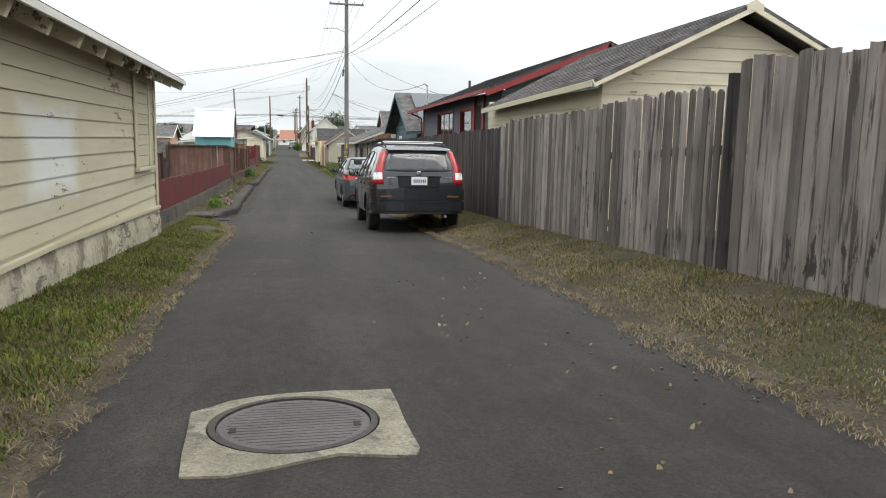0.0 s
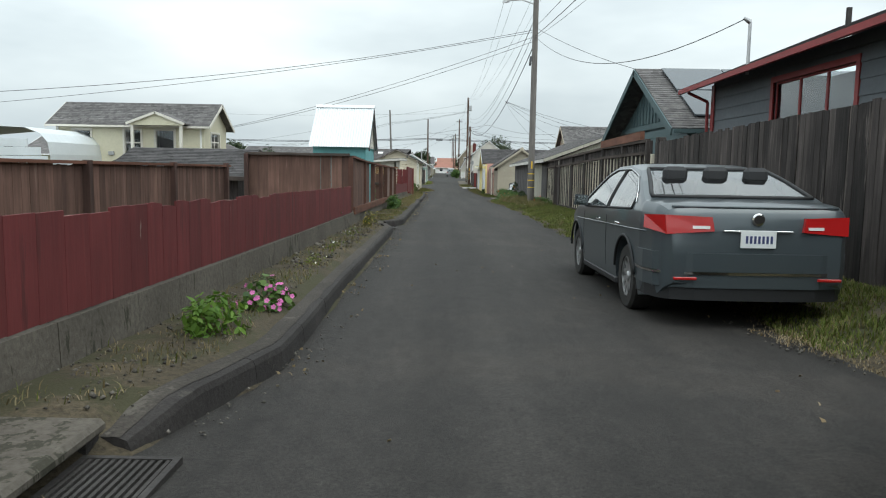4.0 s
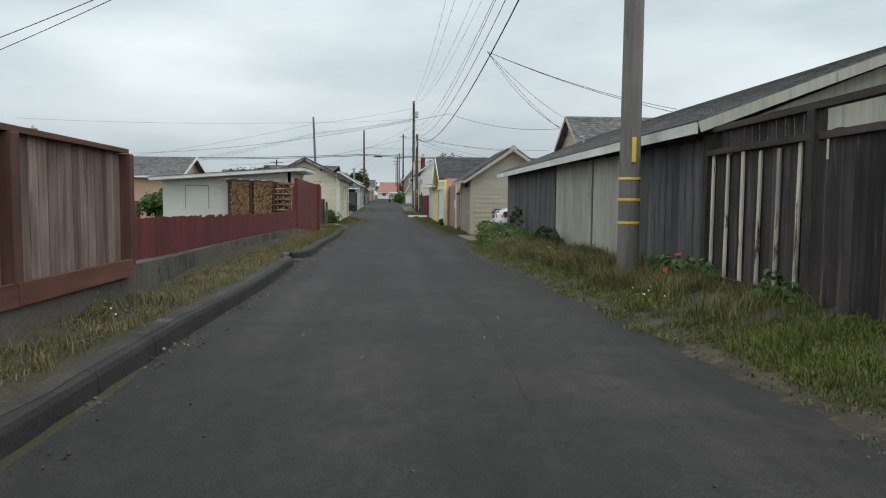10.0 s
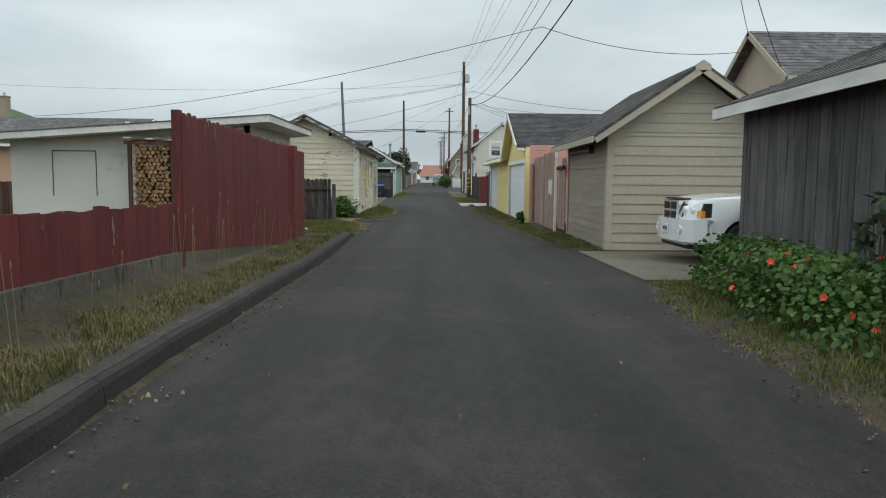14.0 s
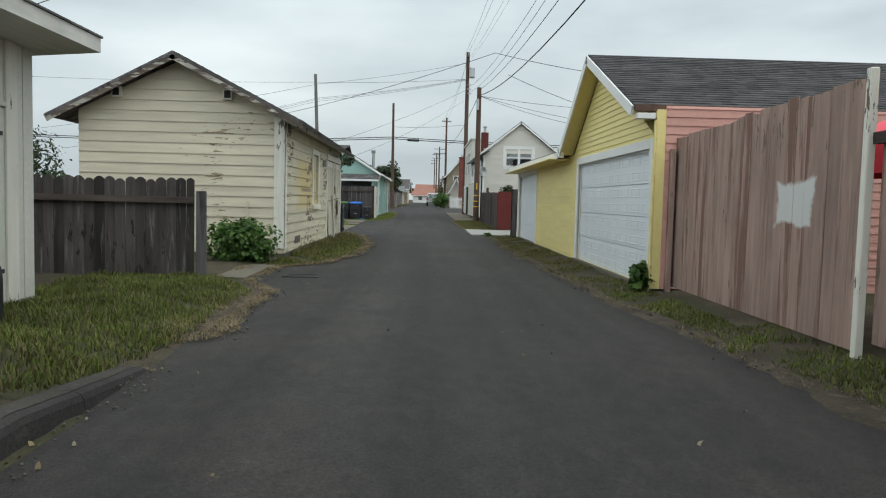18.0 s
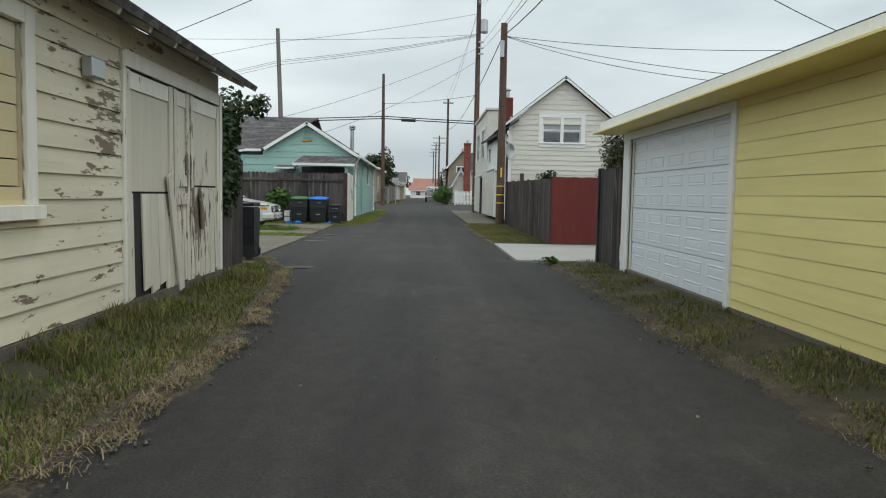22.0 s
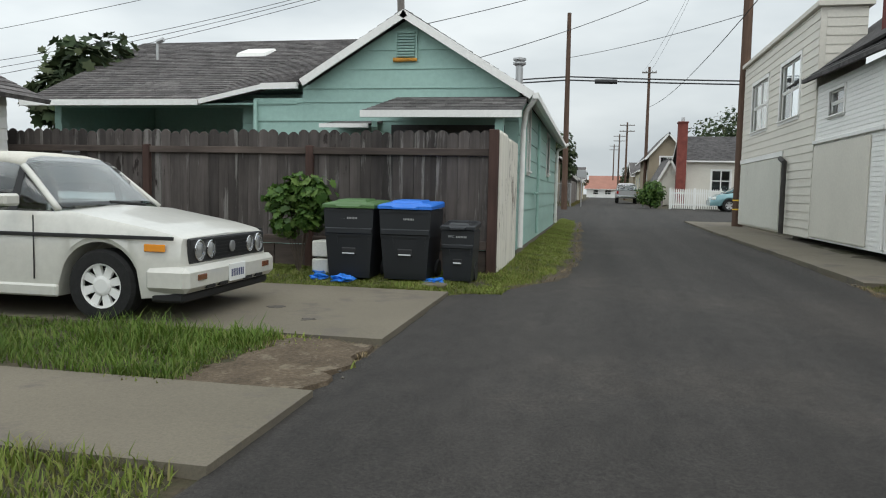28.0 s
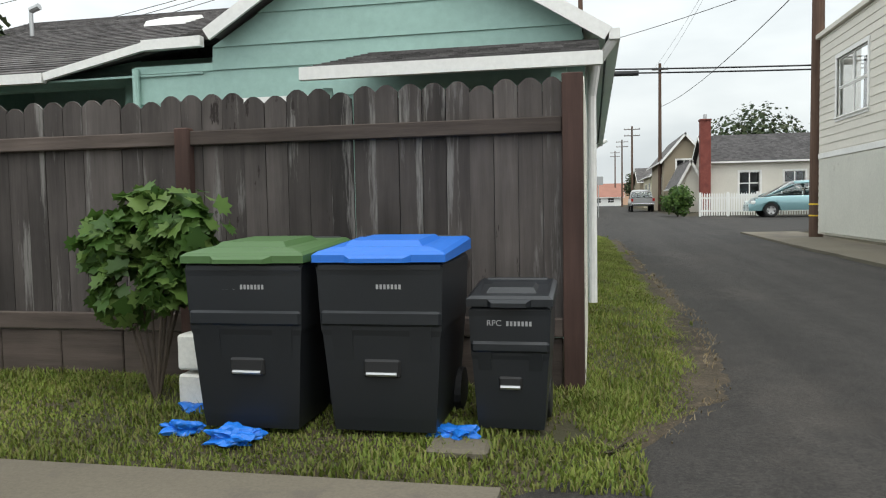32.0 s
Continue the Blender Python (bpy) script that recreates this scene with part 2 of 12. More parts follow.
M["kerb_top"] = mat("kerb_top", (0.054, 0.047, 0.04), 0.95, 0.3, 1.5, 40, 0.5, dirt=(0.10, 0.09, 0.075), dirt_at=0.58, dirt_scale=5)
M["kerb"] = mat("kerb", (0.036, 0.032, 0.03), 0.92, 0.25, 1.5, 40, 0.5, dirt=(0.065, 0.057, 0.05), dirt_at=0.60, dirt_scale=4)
M["cream"] = mat("cream", (0.50, 0.455, 0.325), 0.75, 0.06, 0.8, 10, 0.12, grain="y", rand=0.05, peel=((0.20, 0.145, 0.09), 0.715, "y"), blots=((7.5, 8.95, 0.66, 1.42, (0.62, 0.62, 0.58), 0.3, 0.8), (3.2, 5.2, 0.9, 1.5, (0.56, 0.52, 0.38), 0.3, 0.6)))
M["cream_x"] = mat("cream_x", (0.60, 0.535, 0.41), 0.78, 0.09, 0.8, 10, 0.16, grain="x", rand=0.05, peel=((0.26, 0.20, 0.12), 0.68, "x"))
M["cream_worn"] = mat("cream_worn", (0.60, 0.545, 0.42), 0.8, 0.07, 0.9, 10, 0.25, grain="y", rand=0.05, blots=((85.85, 88.8, -0.62, 0.42, (0.58, 0.47, 0.25), 0.22, 0.8), (86.4, 87.75, -0.27, -0.2, (0.30, 0.24, 0.17), 0.2, 0.3)), peel=((0.17, 0.13, 0.09), 0.588, "y"))
M["white_worn"] = mat("white_worn", (0.68, 0.65, 0.57), 0.8, 0.07, 0.9, 10, 0.25, grain="z", rand=0.06, peel=((0.15, 0.12, 0.09), 0.66, "z"))
M["door_cream"] = mat("door_cream", (0.55, 0.51, 0.415), 0.8, 0.06, 0.9, 10, 0.2, grain="z", rand=0.05, peel=((0.17, 0.135, 0.10), 0.71, "z"))
M["door_flaked"] = mat("door_flaked", (0.56, 0.52, 0.43), 0.85, 0.08, 0.9, 10, 0.3, grain="z", rand=0.08, peel=((0.16, 0.125, 0.095), 0.62, "z"))
M["white"] = mat("white", (0.78, 0.77, 0.74), 0.55, 0.05, 0.8, 20, 0.05, rand=0.03)
M["white_lap"] = mat("white_lap", (0.64, 0.605, 0.535), 0.6, 0.05, 0.8, 20, 0.08, rand=0.03)
M["white_gar"] = mat("white_gar", (0.56, 0.55, 0.49), 0.7, 0.06, 0.8, 20, 0.08, rand=0.03, dirt=(0.45, 0.43, 0.37), dirt_at=0.62)
M["door_white"] = mat("door_white", (0.74, 0.76, 0.78), 0.45, 0.03, 0.8, 20, 0.03)
M["red_fence"] = mat("red_fence", (0.125, 0.026, 0.026), 0.75, 0.16, 1.5, 12, 0.25, grain="z", rand=0.12, dirt=(0.088, 0.022, 0.021), dirt_at=0.55, dirt_scale=6, peel=((0.22, 0.17, 0.145), 0.715, "z"))
M["red_gate"] = mat("red_gate", (0.115, 0.022, 0.019), 0.75, 0.1, 1.0, 14, 0.15, grain="z", rand=0.06, dirt=(0.30, 0.10, 0.08), dirt_at=0.72, dirt_scale=8)
M["brown_fence"] = mat("brown_fence", (0.12, 0.068, 0.052), 0.85, 0.25, 1.5, 12, 0.3, grain="z", rand=0.3, dirt=(0.20, 0.13, 0.105), dirt_at=0.60, dirt_scale=6)
M["brown_pale"] = mat("brown_pale", (0.205, 0.145, 0.122), 0.88, 0.3, 1.5, 12, 0.35, grain="z", rand=0.35, dirt=(0.105, 0.058, 0.046), dirt_at=0.56, dirt_scale=4)
M["redwood_rail"] = mat("redwood_rail", (0.13, 0.058, 0.038), 0.85, 0.25, 1.5, 10, 0.3, grain="y", rand=0.15)
M["rust_post"] = mat("rust_post", (0.105, 0.052, 0.038), 0.85, 0.3, 1.5, 10, 0.35, grain="z", rand=0.2, dirt=(0.06, 0.04, 0.034), dirt_at=0.6, dirt_scale=6)
M["redwood_post"] = mat("redwood_post", (0.066, 0.038, 0.031), 0.85, 0.25, 1.5, 10, 0.3, grain="z", rand=0.15)
M["grey_board"] = mat("grey_board", (0.19, 0.165, 0.148), 0.92, 0.3, 1.3, 14, 0.5, grain="z", rand=0.45, dirt=(0.075, 0.064, 0.058), dirt_at=0.53, dirt_scale=7, peel=((0.05, 0.042, 0.036), 0.66, "z"))
M["old_board"] = mat("old_board", (0.060, 0.046, 0.042), 0.9, 0.38, 1.3, 14, 0.45, grain="z", rand=0.4, dirt=(0.15, 0.125, 0.112), dirt_at=0.56, dirt_scale=6, peel=((0.03, 0.022, 0.02), 0.6, "z"))
M["dark_board"] = mat("dark_board", (0.048, 0.040, 0.037), 0.9, 0.38, 1.3, 14, 0.45, grain="z", rand=0.45, dirt=(0.12, 0.10, 0.09), dirt_at=0.58, dirt_scale=7)
M["dark_rail"] = mat("dark_rail", (0.06, 0.045, 0.038), 0.9, 0.3, 1.3, 12, 0.4, grain="y", rand=0.2)
M["dark_rail_x"] = mat("dark_rail_x", (0.074, 0.058, 0.05), 0.9, 0.3, 1.3, 12, 0.4, grain="x", rand=0.2)
M["picket"] = mat("picket", (0.066, 0.057, 0.053), 0.9, 0.3, 1.3, 11, 0.45, grain="z", rand=0.45, dirt=(0.175, 0.165, 0.155), dirt_at=0.56, dirt_scale=6, peel=((0.028, 0.022, 0.02), 0.66, "z"))
M["pale_slat"] = mat("pale_slat", (0.44, 0.40, 0.32), 0.9, 0.2, 1.3, 12, 0.3, grain="z", rand=0.35, dirt=(0.13, 0.11, 0.09), dirt_at=0.57, dirt_scale=7, peel=((0.09, 0.07, 0.055), 0.66, "z"))
M["shed_board"] = mat("shed_board", (0.105, 0.097, 0.097), 0.92, 0.25, 1.3, 12, 0.4, grain="z", rand=0.2, dirt=(0.05, 0.045, 0.045), dirt_at=0.55, dirt_scale=7)
M["shed_door"] = mat("shed_door", (0.36, 0.34, 0.28), 0.9, 0.15, 1.3, 12, 0.3, grain="z", rand=0.1, dirt=(0.20, 0.185, 0.155), dirt_at=0.60, dirt_scale=7)
M["tan"] = mat("tan", (0.40, 0.355, 0.275), 0.75, 0.06, 0.8, 12, 0.1, rand=0.04)
M["tan_y"] = mat("tan_y", (0.30, 0.26, 0.205), 0.8, 0.08, 0.8, 12, 0.15, grain="y", rand=0.05, peel=((0.14, 0.10, 0.07), 0.73, "y"))
M["barge_worn"] = mat("barge_worn", (0.40, 0.37, 0.32), 0.88, 0.25, 2.0, 14, 0.35, grain="x", dirt=(0.14, 0.11, 0.085), dirt_at=0.5, dirt_scale=5, peel=((0.10, 0.075, 0.06), 0.5, "x"))
M["pink_fence"] = mat("pink_fence", (0.335, 0.232, 0.192), 0.88, 0.2, 1.0, 12, 0.3, grain="z", rand=0.10, dirt=(0.20, 0.115, 0.09), dirt_at=0.52, dirt_scale=3.5, blots=((76.55, 77.25, -0.55, -0.12, (0.62, 0.61, 0.58), 0.08, 1.2),), peel=((0.17, 0.12, 0.095), 0.64, "z"))
M["yellow"] = mat("yellow", (0.80, 0.675, 0.285), 0.6, 0.04, 0.8, 12, 0.06, grain="y", rand=0.03)
M["salmon"] = mat("salmon", (0.58, 0.32, 0.265), 0.7, 0.05, 0.8, 12, 0.06, rand=0.03)
M["teal"] = mat("teal", (0.16, 0.39, 0.40), 0.7, 0.07, 0.8, 8, 0.05)
M["teal_house"] = mat("teal_house", (0.31, 0.465, 0.415), 0.65, 0.06, 0.8, 12, 0.06, rand=0.03)
M["grey_house"] = mat("grey_house", (0.105, 0.115, 0.125), 0.7, 0.08, 0.8, 12, 0.08, rand=0.04)
M["slate_house"] = mat("slate_house", (0.085, 0.125, 0.13), 0.7, 0.08, 0.8, 12, 0.08, rand=0.04)
M["trim_red"] = mat("trim_red", (0.23, 0.035, 0.035), 0.55, 0.1, 1.0, 14, 0.08)
M["shingle"] = mat("shingle", (0.062, 0.058, 0.058), 0.95, 0.22, 0.7, 30, 0.5, rand=0.14, cells=(5.5, 0.32))
M["shingle_brown"] = mat("shingle_brown", (0.102, 0.094, 0.092), 0.95, 0.3, 0.9, 22, 0.6, rand=0.18, dirt=(0.065, 0.055, 0.053), dirt_at=0.54, dirt_scale=6, cells=(5.5, 0.32))
M["shingle_grey"] = mat("shingle_grey", (0.115, 0.108, 0.106), 0.95, 0.2, 0.9, 30, 0.4, rand=0.12, cells=(5.5, 0.32))
M["metal_roof"] = mat("metal_roof", (0.66, 0.69, 0.70), 0.45, 0.04, 0.8, 14, 0.03, metal=0.3)
M["fascia"] = mat("fascia", (0.62, 0.60, 0.55), 0.7, 0.12, 1.4, 10, 0.15, grain="y", dirt=(0.2, 0.18, 0.15), dirt_at=0.66, dirt_scale=7)
M["pole_wood"] = mat("pole_wood", (0.165, 0.15, 0.138), 0.9, 0.22, 1.1, 12, 0.4, grain="z", dirt=(0.07, 0.06, 0.05), dirt_at=0.60, dirt_scale=6)
M["pole_brown"] = mat("pole_brown", (0.10, 0.062, 0.045), 0.9, 0.22, 1.1, 12, 0.4, grain="z")
M["glass"] = plain("window_glass", (0.035, 0.045, 0.05), 0.05, spec=0.8)
M["glass_blind"] = plain("window_blind", (0.42, 0.42, 0.39), 0.25, spec=0.5)
M["black"] = plain("black_plastic", (0.012, 0.013, 0.015), 0.5)
M["steel"] = plain("steel", (0.42, 0.42, 0.42), 0.4, 0.8)
M["iron"] = mat("iron", (0.06, 0.055, 0.052), 0.7, 0.25, 3, 40, 0.3, metal=0.4)
M["wire"] = plain("wire", (0.02, 0.02, 0.022), 0.6)
M["yellow_tape"] = plain("yellow_tape", (0.75, 0.48, 0.03), 0.5)
# near-black that paints the shade in hollows and behind gaps
M["void_shade"] = plain("interior_shade", (0.02, 0.018, 0.016), 0.9)
M["solar"] = plain("solar", (0.06, 0.07, 0.08), 0.2, spec=0.5)

# ---- mesh helpers ----
class Mb:
    """A mesh under construction: plain lists of corners and faces."""
    def __init__(self):
        self.v, self.f = [], []
    def add(self, v, f):
        n = len(self.v)
        self.v += [tuple(p) for p in v]
        self.f += [tuple(i + n for i in q) for q in f]
        return self
    def box(self, x0, y0, z0, x1, y1, z1, b=0.0):
        x0, x1, y0, y1, z0, z1 = min(x0, x1), max(x0, x1), min(y0, y1), max(y0, y1), min(z0, z1), max(z0, z1)
        if b:
            b = min(b, 0.45 * (x1 - x0), 0.45 * (y1 - y0), 0.45 * (z1 - z0))
            v, sides = [], ((0, 0, 0), (1, 0, 0), (1, 1, 0), (0, 1, 0), (0, 0, 1), (1, 0, 1), (1, 1, 1), (0, 1, 1))
            for sx, sy, sz in sides:
                X, Y, Z = (x1 if sx else x0), (y1 if sy else y0), (z1 if sz else z0)
                ix, iy, iz = (-b if sx else b), (-b if sy else b), (-b if sz else b)
                v += [(X, Y + iy, Z + iz), (X + ix, Y, Z + iz), (X + ix, Y + iy, Z)]
            f = [(2, 11, 8, 5), (14, 17, 20, 23), (1, 4, 16, 13), (10, 22, 19, 7), (0, 12, 21, 9), (3, 6, 18, 15)]
            f += [(1, 2, 5, 4), (3, 5, 8, 6), (7, 8, 11, 10), (9, 11, 2, 0), (13, 16, 17, 14), (15, 18, 20, 17), (19, 22, 23, 20), (21, 12, 14, 23)]
            f += [(0, 1, 13, 12), (3, 15, 16, 4), (6, 7, 19, 18), (9, 21, 22, 10)]
            f += [(0, 2, 1), (3, 4, 5), (6, 8, 7), (9, 10, 11), (12, 13, 14), (15, 17, 16), (18, 19, 20), (21, 23, 22)]
            return self.add(v, f)
        v = [(x0, y0, z0), (x1, y0, z0), (x1, y1, z0), (x0, y1, z0), (x0, y0, z1), (x1, y0, z1), (x1, y1, z1), (x0, y1, z1)]
        return self.add(v, [(0, 3, 2, 1), (4, 5, 6, 7), (0, 1, 5, 4), (2, 3, 7, 6), (1, 2, 6, 5), (3, 0, 4, 7)])
    def hull8(self, p):
        """Eight corners: four below, four above, both anticlockwise."""
        return self.add(p, [(0, 3, 2, 1), (4, 5, 6, 7), (0, 1, 5, 4), (2, 3, 7, 6), (1, 2, 6, 5), (3, 0, 4, 7)])
    def prism(self, poly, axis, a0, a1):
        """A flat outline (pairs) drawn out along an axis."""
        def at(p, a):
            return (a, p[0], p[1]) if axis == "x" else (p[0], a, p[1]) if axis == "y" else (p[0], p[1], a)
        n = len(poly)
        v = [at(p, a0) for p in poly] + [at(p, a1) for p in poly]
        return self.add(v, [tuple(range(n - 1, -1, -1)), tuple(range(n, 2 * n))] + [(i, (i + 1) % n, n + (i + 1) % n, n + i) for i in range(n)])
    def tube(self, p, q, r0, r1=None, n=10):
        p, q, r1 = Vector(p), Vector(q), r0 if r1 is None else r1
        d = (q - p).normalized()
        a = d.orthogonal().normalized()
        c = d.cross(a)
        ring = [(a * math.cos(2 * math.pi * i / n) + c * math.sin(2 * math.pi * i / n)) for i in range(n)]
        v = [p + e * r0 for e in ring] + [q + e * r1 for e in ring]
        return self.add(v, [tuple(range(n - 1, -1, -1)), tuple(range(n, 2 * n))] + [(i, (i + 1) % n, n + (i + 1) % n, n + i) for i in range(n)])
    def pipe(self, pts, r, n=8):
        """A round rod bent through the points."""
        pts = [Vector(p) for p in pts]
        m = len(pts)
        v, a = [], None
        for i, p in enumerate(pts):
            d = (pts[min(i + 1, m - 1)] - pts[max(i - 1, 0)]).normalized()
            a = d.orthogonal().normalized() if a is None else (a - d * a.dot(d)).normalized()
            c = d.cross(a)
            v += [p + (a * math.cos(2 * math.pi * j / n) + c * math.sin(2 * math.pi * j / n)) * r for j in range(n)]
        f = [(i * n + j, i * n + (j + 1) % n, (i + 1) * n + (j + 1) % n, (i + 1) * n + j) for i in range(m - 1) for j in range(n)]
        return self.add(v, f + [tuple(range(n - 1, -1, -1)), tuple((m - 1) * n + j for j in range(n))])
    def lathe(self, prof, axis="z", n=20, at=(0, 0, 0), caps=True):
        """Pairs of radius and height turned round an axis."""
        v, f = [], []
        for r, h in prof:
            for i in range(n):
                a = 2 * math.pi * i / n
                c, s = r * math.cos(a), r * math.sin(a)
                v.append((at[0] + (h if axis == "x" else c), at[1] + (h if axis == "y" else (s if axis == "z" else c) if axis != "x" else c), at[2] + (h if axis == "z" else s)))
        for k in range(len(prof) - 1):
            f += [(k * n + i, k * n + (i + 1) % n, (k + 1) * n + (i + 1) % n, (k + 1) * n + i) for i in range(n)]
        if caps:
            f += [tuple(range(n - 1, -1, -1)), tuple((len(prof) - 1) * n + i for i in range(n))]
        return self.add(v, f)
    def mesh(self, name, material, smooth=False, shift=None):
        me = bpy.data.meshes.new(name)
        v = self.v if shift is None else [(x - shift[0], y - shift[1], z - shift[2]) for x, y, z in self.v]
        me.from_pydata(v, [], self.f)
        me.materials.append(material if not isinstance(material, str) else M[material])
        if smooth:
            me.polygons.foreach_set("use_smooth", [True] * len(me.polygons))
        me.validate()
        bm = bmesh.new()
        bm.from_mesh(me)
        bmesh.ops.remove_doubles(bm, verts=bm.verts, dist=1e-5)
        bmesh.ops.recalc_face_normals(bm, faces=bm.faces)
        bm.to_mesh(me)
        bm.free()
        return me

ORIGIN = {}
def thing(name, label, category, at=(0, 0, 0), group="", kind="", turn=0.0):
    """A top-level thing: an Empty at its base."""
    ob = new(name)
    ob.empty_display_size = 0.2
    ob.matrix_basis = pose(*at, 0, 0, turn)
    ORIGIN[ob.name] = Vector(at) if not turn else None
    return tagged(ob, label, category, group, kind)

def part(name, mb, material, parent, label="", smooth=False):
    """One mesh under a thing or a part; its corners are given in the world unless the thing is turned."""
    o = ORIGIN.get(parent.name)
    ob = new(name, mb.mesh(name, material, smooth, o))
    ob.parent = parent
    ORIGIN[ob.name] = o
    return tagged(ob, label)

def piece(name, me, parent, x, y, z, rot=None):
    """A repeat on a shared mesh."""
    ob = new(name, me)
    ob.parent = parent
    o = ORIGIN.get(parent.name) or Vector()
    ob.location = (x - o[0], y - o[1], z - o[2])
    if rot:
        ob.rotation_euler = rot
    return ob

def single(name, mb, material, label, category, kind="", smooth=False, at=(0, 0, 0), group=""):
    ob = new(name, mb.mesh(name, material, smooth, at))
    ob.location = at
    ORIGIN[ob.name] = Vector(at)
    return tagged(ob, label, category, group, kind)

CACHE = {}
def shared(key, make, name, material):
    if key not in CACHE:
        CACHE[key] = make().mesh(name, material)
    return CACHE[key]

def lerp_table(tab, y):
    return float(np.interp(y, [a for a, _ in tab], [b for _, b in tab]))

# the lane's long fall, from the first metre to beyond the cross street
FALL = [(-80, 3.0), (-10, 0.55), (1, 0.05), (4, -0.08), (8, -0.25), (12, -0.44), (16, -0.6), (21, -0.77), (26, -0.84), (31, -0.92), (36, -0.985), (44, -1.09), (50, -1.2), (56, -1.3),
        (62, -1.43), (68, -1.53), (74, -1.58), (80, -1.64), (86, -1.64), (92, -1.67), (98, -1.655), (103, -1.63), (107, -1.60), (110, -1.57), (113, -1.54), (124, -1.52), (132, -1.46), (138, -1.33), (150, -1.22), (200, -1.2), (900, -1.0)]
def gz(y):
    return lerp_table(FALL, y)

LEFT = [(-60, -0.6), (0, -0.6), (5, -0.73), (12, -0.8), (14.2, -0.76), (16.5, -0.93), (18, -1.2), (18.4, -1.5), (18.8, -1.4), (19.4, -1.26), (20.5, -1.05), (24, -1.12), (33, -1.2), (33.8, -1.35), (34.8, -1.5), (35.2, -1.3), (36.1, -1.12), (39, -1.14), (44, -1.15), (46.2, -1.22), (50, -1.2), (54.5, -1.3), (55.5, -1.62), (57, -1.27), (59, -1.28), (61, -1.38), (67, -1.38), (73, -1.5), (77, -1.63),
        (79.5, -1.75), (80.6, -2.3), (83, -2.4), (84, -1.7), (86, -1.3), (90, -1.3), (95, -1.9), (97.5, -2.9), (109.6, -2.85), (110.2, -2.3), (111.3, -1.82), (114, -1.65), (118, -1.75), (128, -1.9), (131, -2.3), (133, -4.5), (134, -40), (146, -40), (147, -2.6), (400, -2.2)]
RIGHT = [(-60, 2.9), (4, 2.85), (10, 3.0), (30, 2.95), (44, 3.05), (52, 3.0), (58, 2.75), (64, 3.05), (65.5, 3.4), (70.3, 3.7), (71.5, 3.0), (77, 2.95), (80, 2.75), (90, 2.5), (97.2, 2.58), (97.6, 2.04), (102.2, 2.02), (104, 1.95), (110, 1.85), (113, 1.9), (118, 2.0), (128, 2.2), (131, 2.6), (133, 5), (134, 40), (146, 40), (147, 2.2), (400, 2.4)]

# ---- ground, lane and kerbs ----
WALL_TOP = [(13, -0.18), (14.4, -0.2), (19, -0.3), (27, -0.43), (33, -0.5), (40, -0.55), (47, -0.62), (49, -0.72), (57, -0.85), (64.3, -1.0), (66, -1.1)]
RISE_R = [(-60, 0.22), (50, 0.23), (64, 0.2), (65.5, 0.0), (71, 0.02), (72, 0.08), (97, 0.06), (98, -0.02), (102, -0.02), (103, 0.06), (130, 0.04), (134, 0), (146, 0), (147, 0.05), (400, 0.05)]
RISE_L = [(-60, 0.1), (17, 0.1), (18.9, 0.16), (74, 0.18), (77, 0.08), (96, 0.05), (97.5, -0.02), (109.6, 0.0), (110.6, 0.05), (130, 0.05), (134, 0), (146, 0), (147, 0.05), (400, 0.05)]
def ground_z(x, y):
    g, l, r = gz(y), lerp_table(LEFT, y), lerp_table(RIGHT, y)
    if l < x < r:
        return g - 0.05
    if x >= r:
        d = x - r
        z = g - 0.05 + (lerp_table(RISE_R, y) + 0.05) * min(1, (d + 0.02) / 1.2) ** 0.7
        return z
    d = l - x
    k = min(1, (d + 0.02) / (0.25 if 18.8 < y < 74 else 0.9)) ** 0.7
    z = g - 0.05 + (lerp_table(RISE_L, y) + 0.05) * k
    if 13.5 < y < 65 and x < -2.3:
        z += (lerp_table(WALL_TOP, y) - 0.12 - z) * min(1, (-2.3 - x) / 0.15)
    return z

gx = sorted(set([-700, -300, -150, -80, -45, -30, -22, -16, -12, -9, -7, -6, -5] + [round(-4 + 0.2 * i, 2) for i in range(51)] + [7, 8, 10, 13, 18, 25, 40, 80, 160, 320, 700]))
gy = sorted(set([-80, -40, -20] + [round(-10 + 0.5 * i, 2) for i in range(321)] + [155, 165, 180, 200, 240, 300, 400, 600, 900]))
ground = Mb()
for y in gy:
    for x in gx:
        ground.v.append((x, y, ground_z(x, y) + (0.02 * noise.noise((x * 2.3, y * 2.3, 1)) if -8 < x < 8 else 0)))
nx = len(gx)
ground.f = [(j * nx + i, j * nx + i + 1, (j + 1) * nx + i + 1, (j + 1) * nx + i) for j in range(len(gy) - 1) for i in range(nx - 1)]
single("ground", ground, "soil", "bare soil with thin patchy weeds", "ground", "structure", smooth=True)

road = Mb()
ys = [round(-30 + 0.4 * i, 2) for i in range(int(165 / 0.4))] + [135 + 0.5 * i for i in range(30)] + [150 + 5 * i for i in range(50)]
ys = sorted(set(ys))
cols = 12
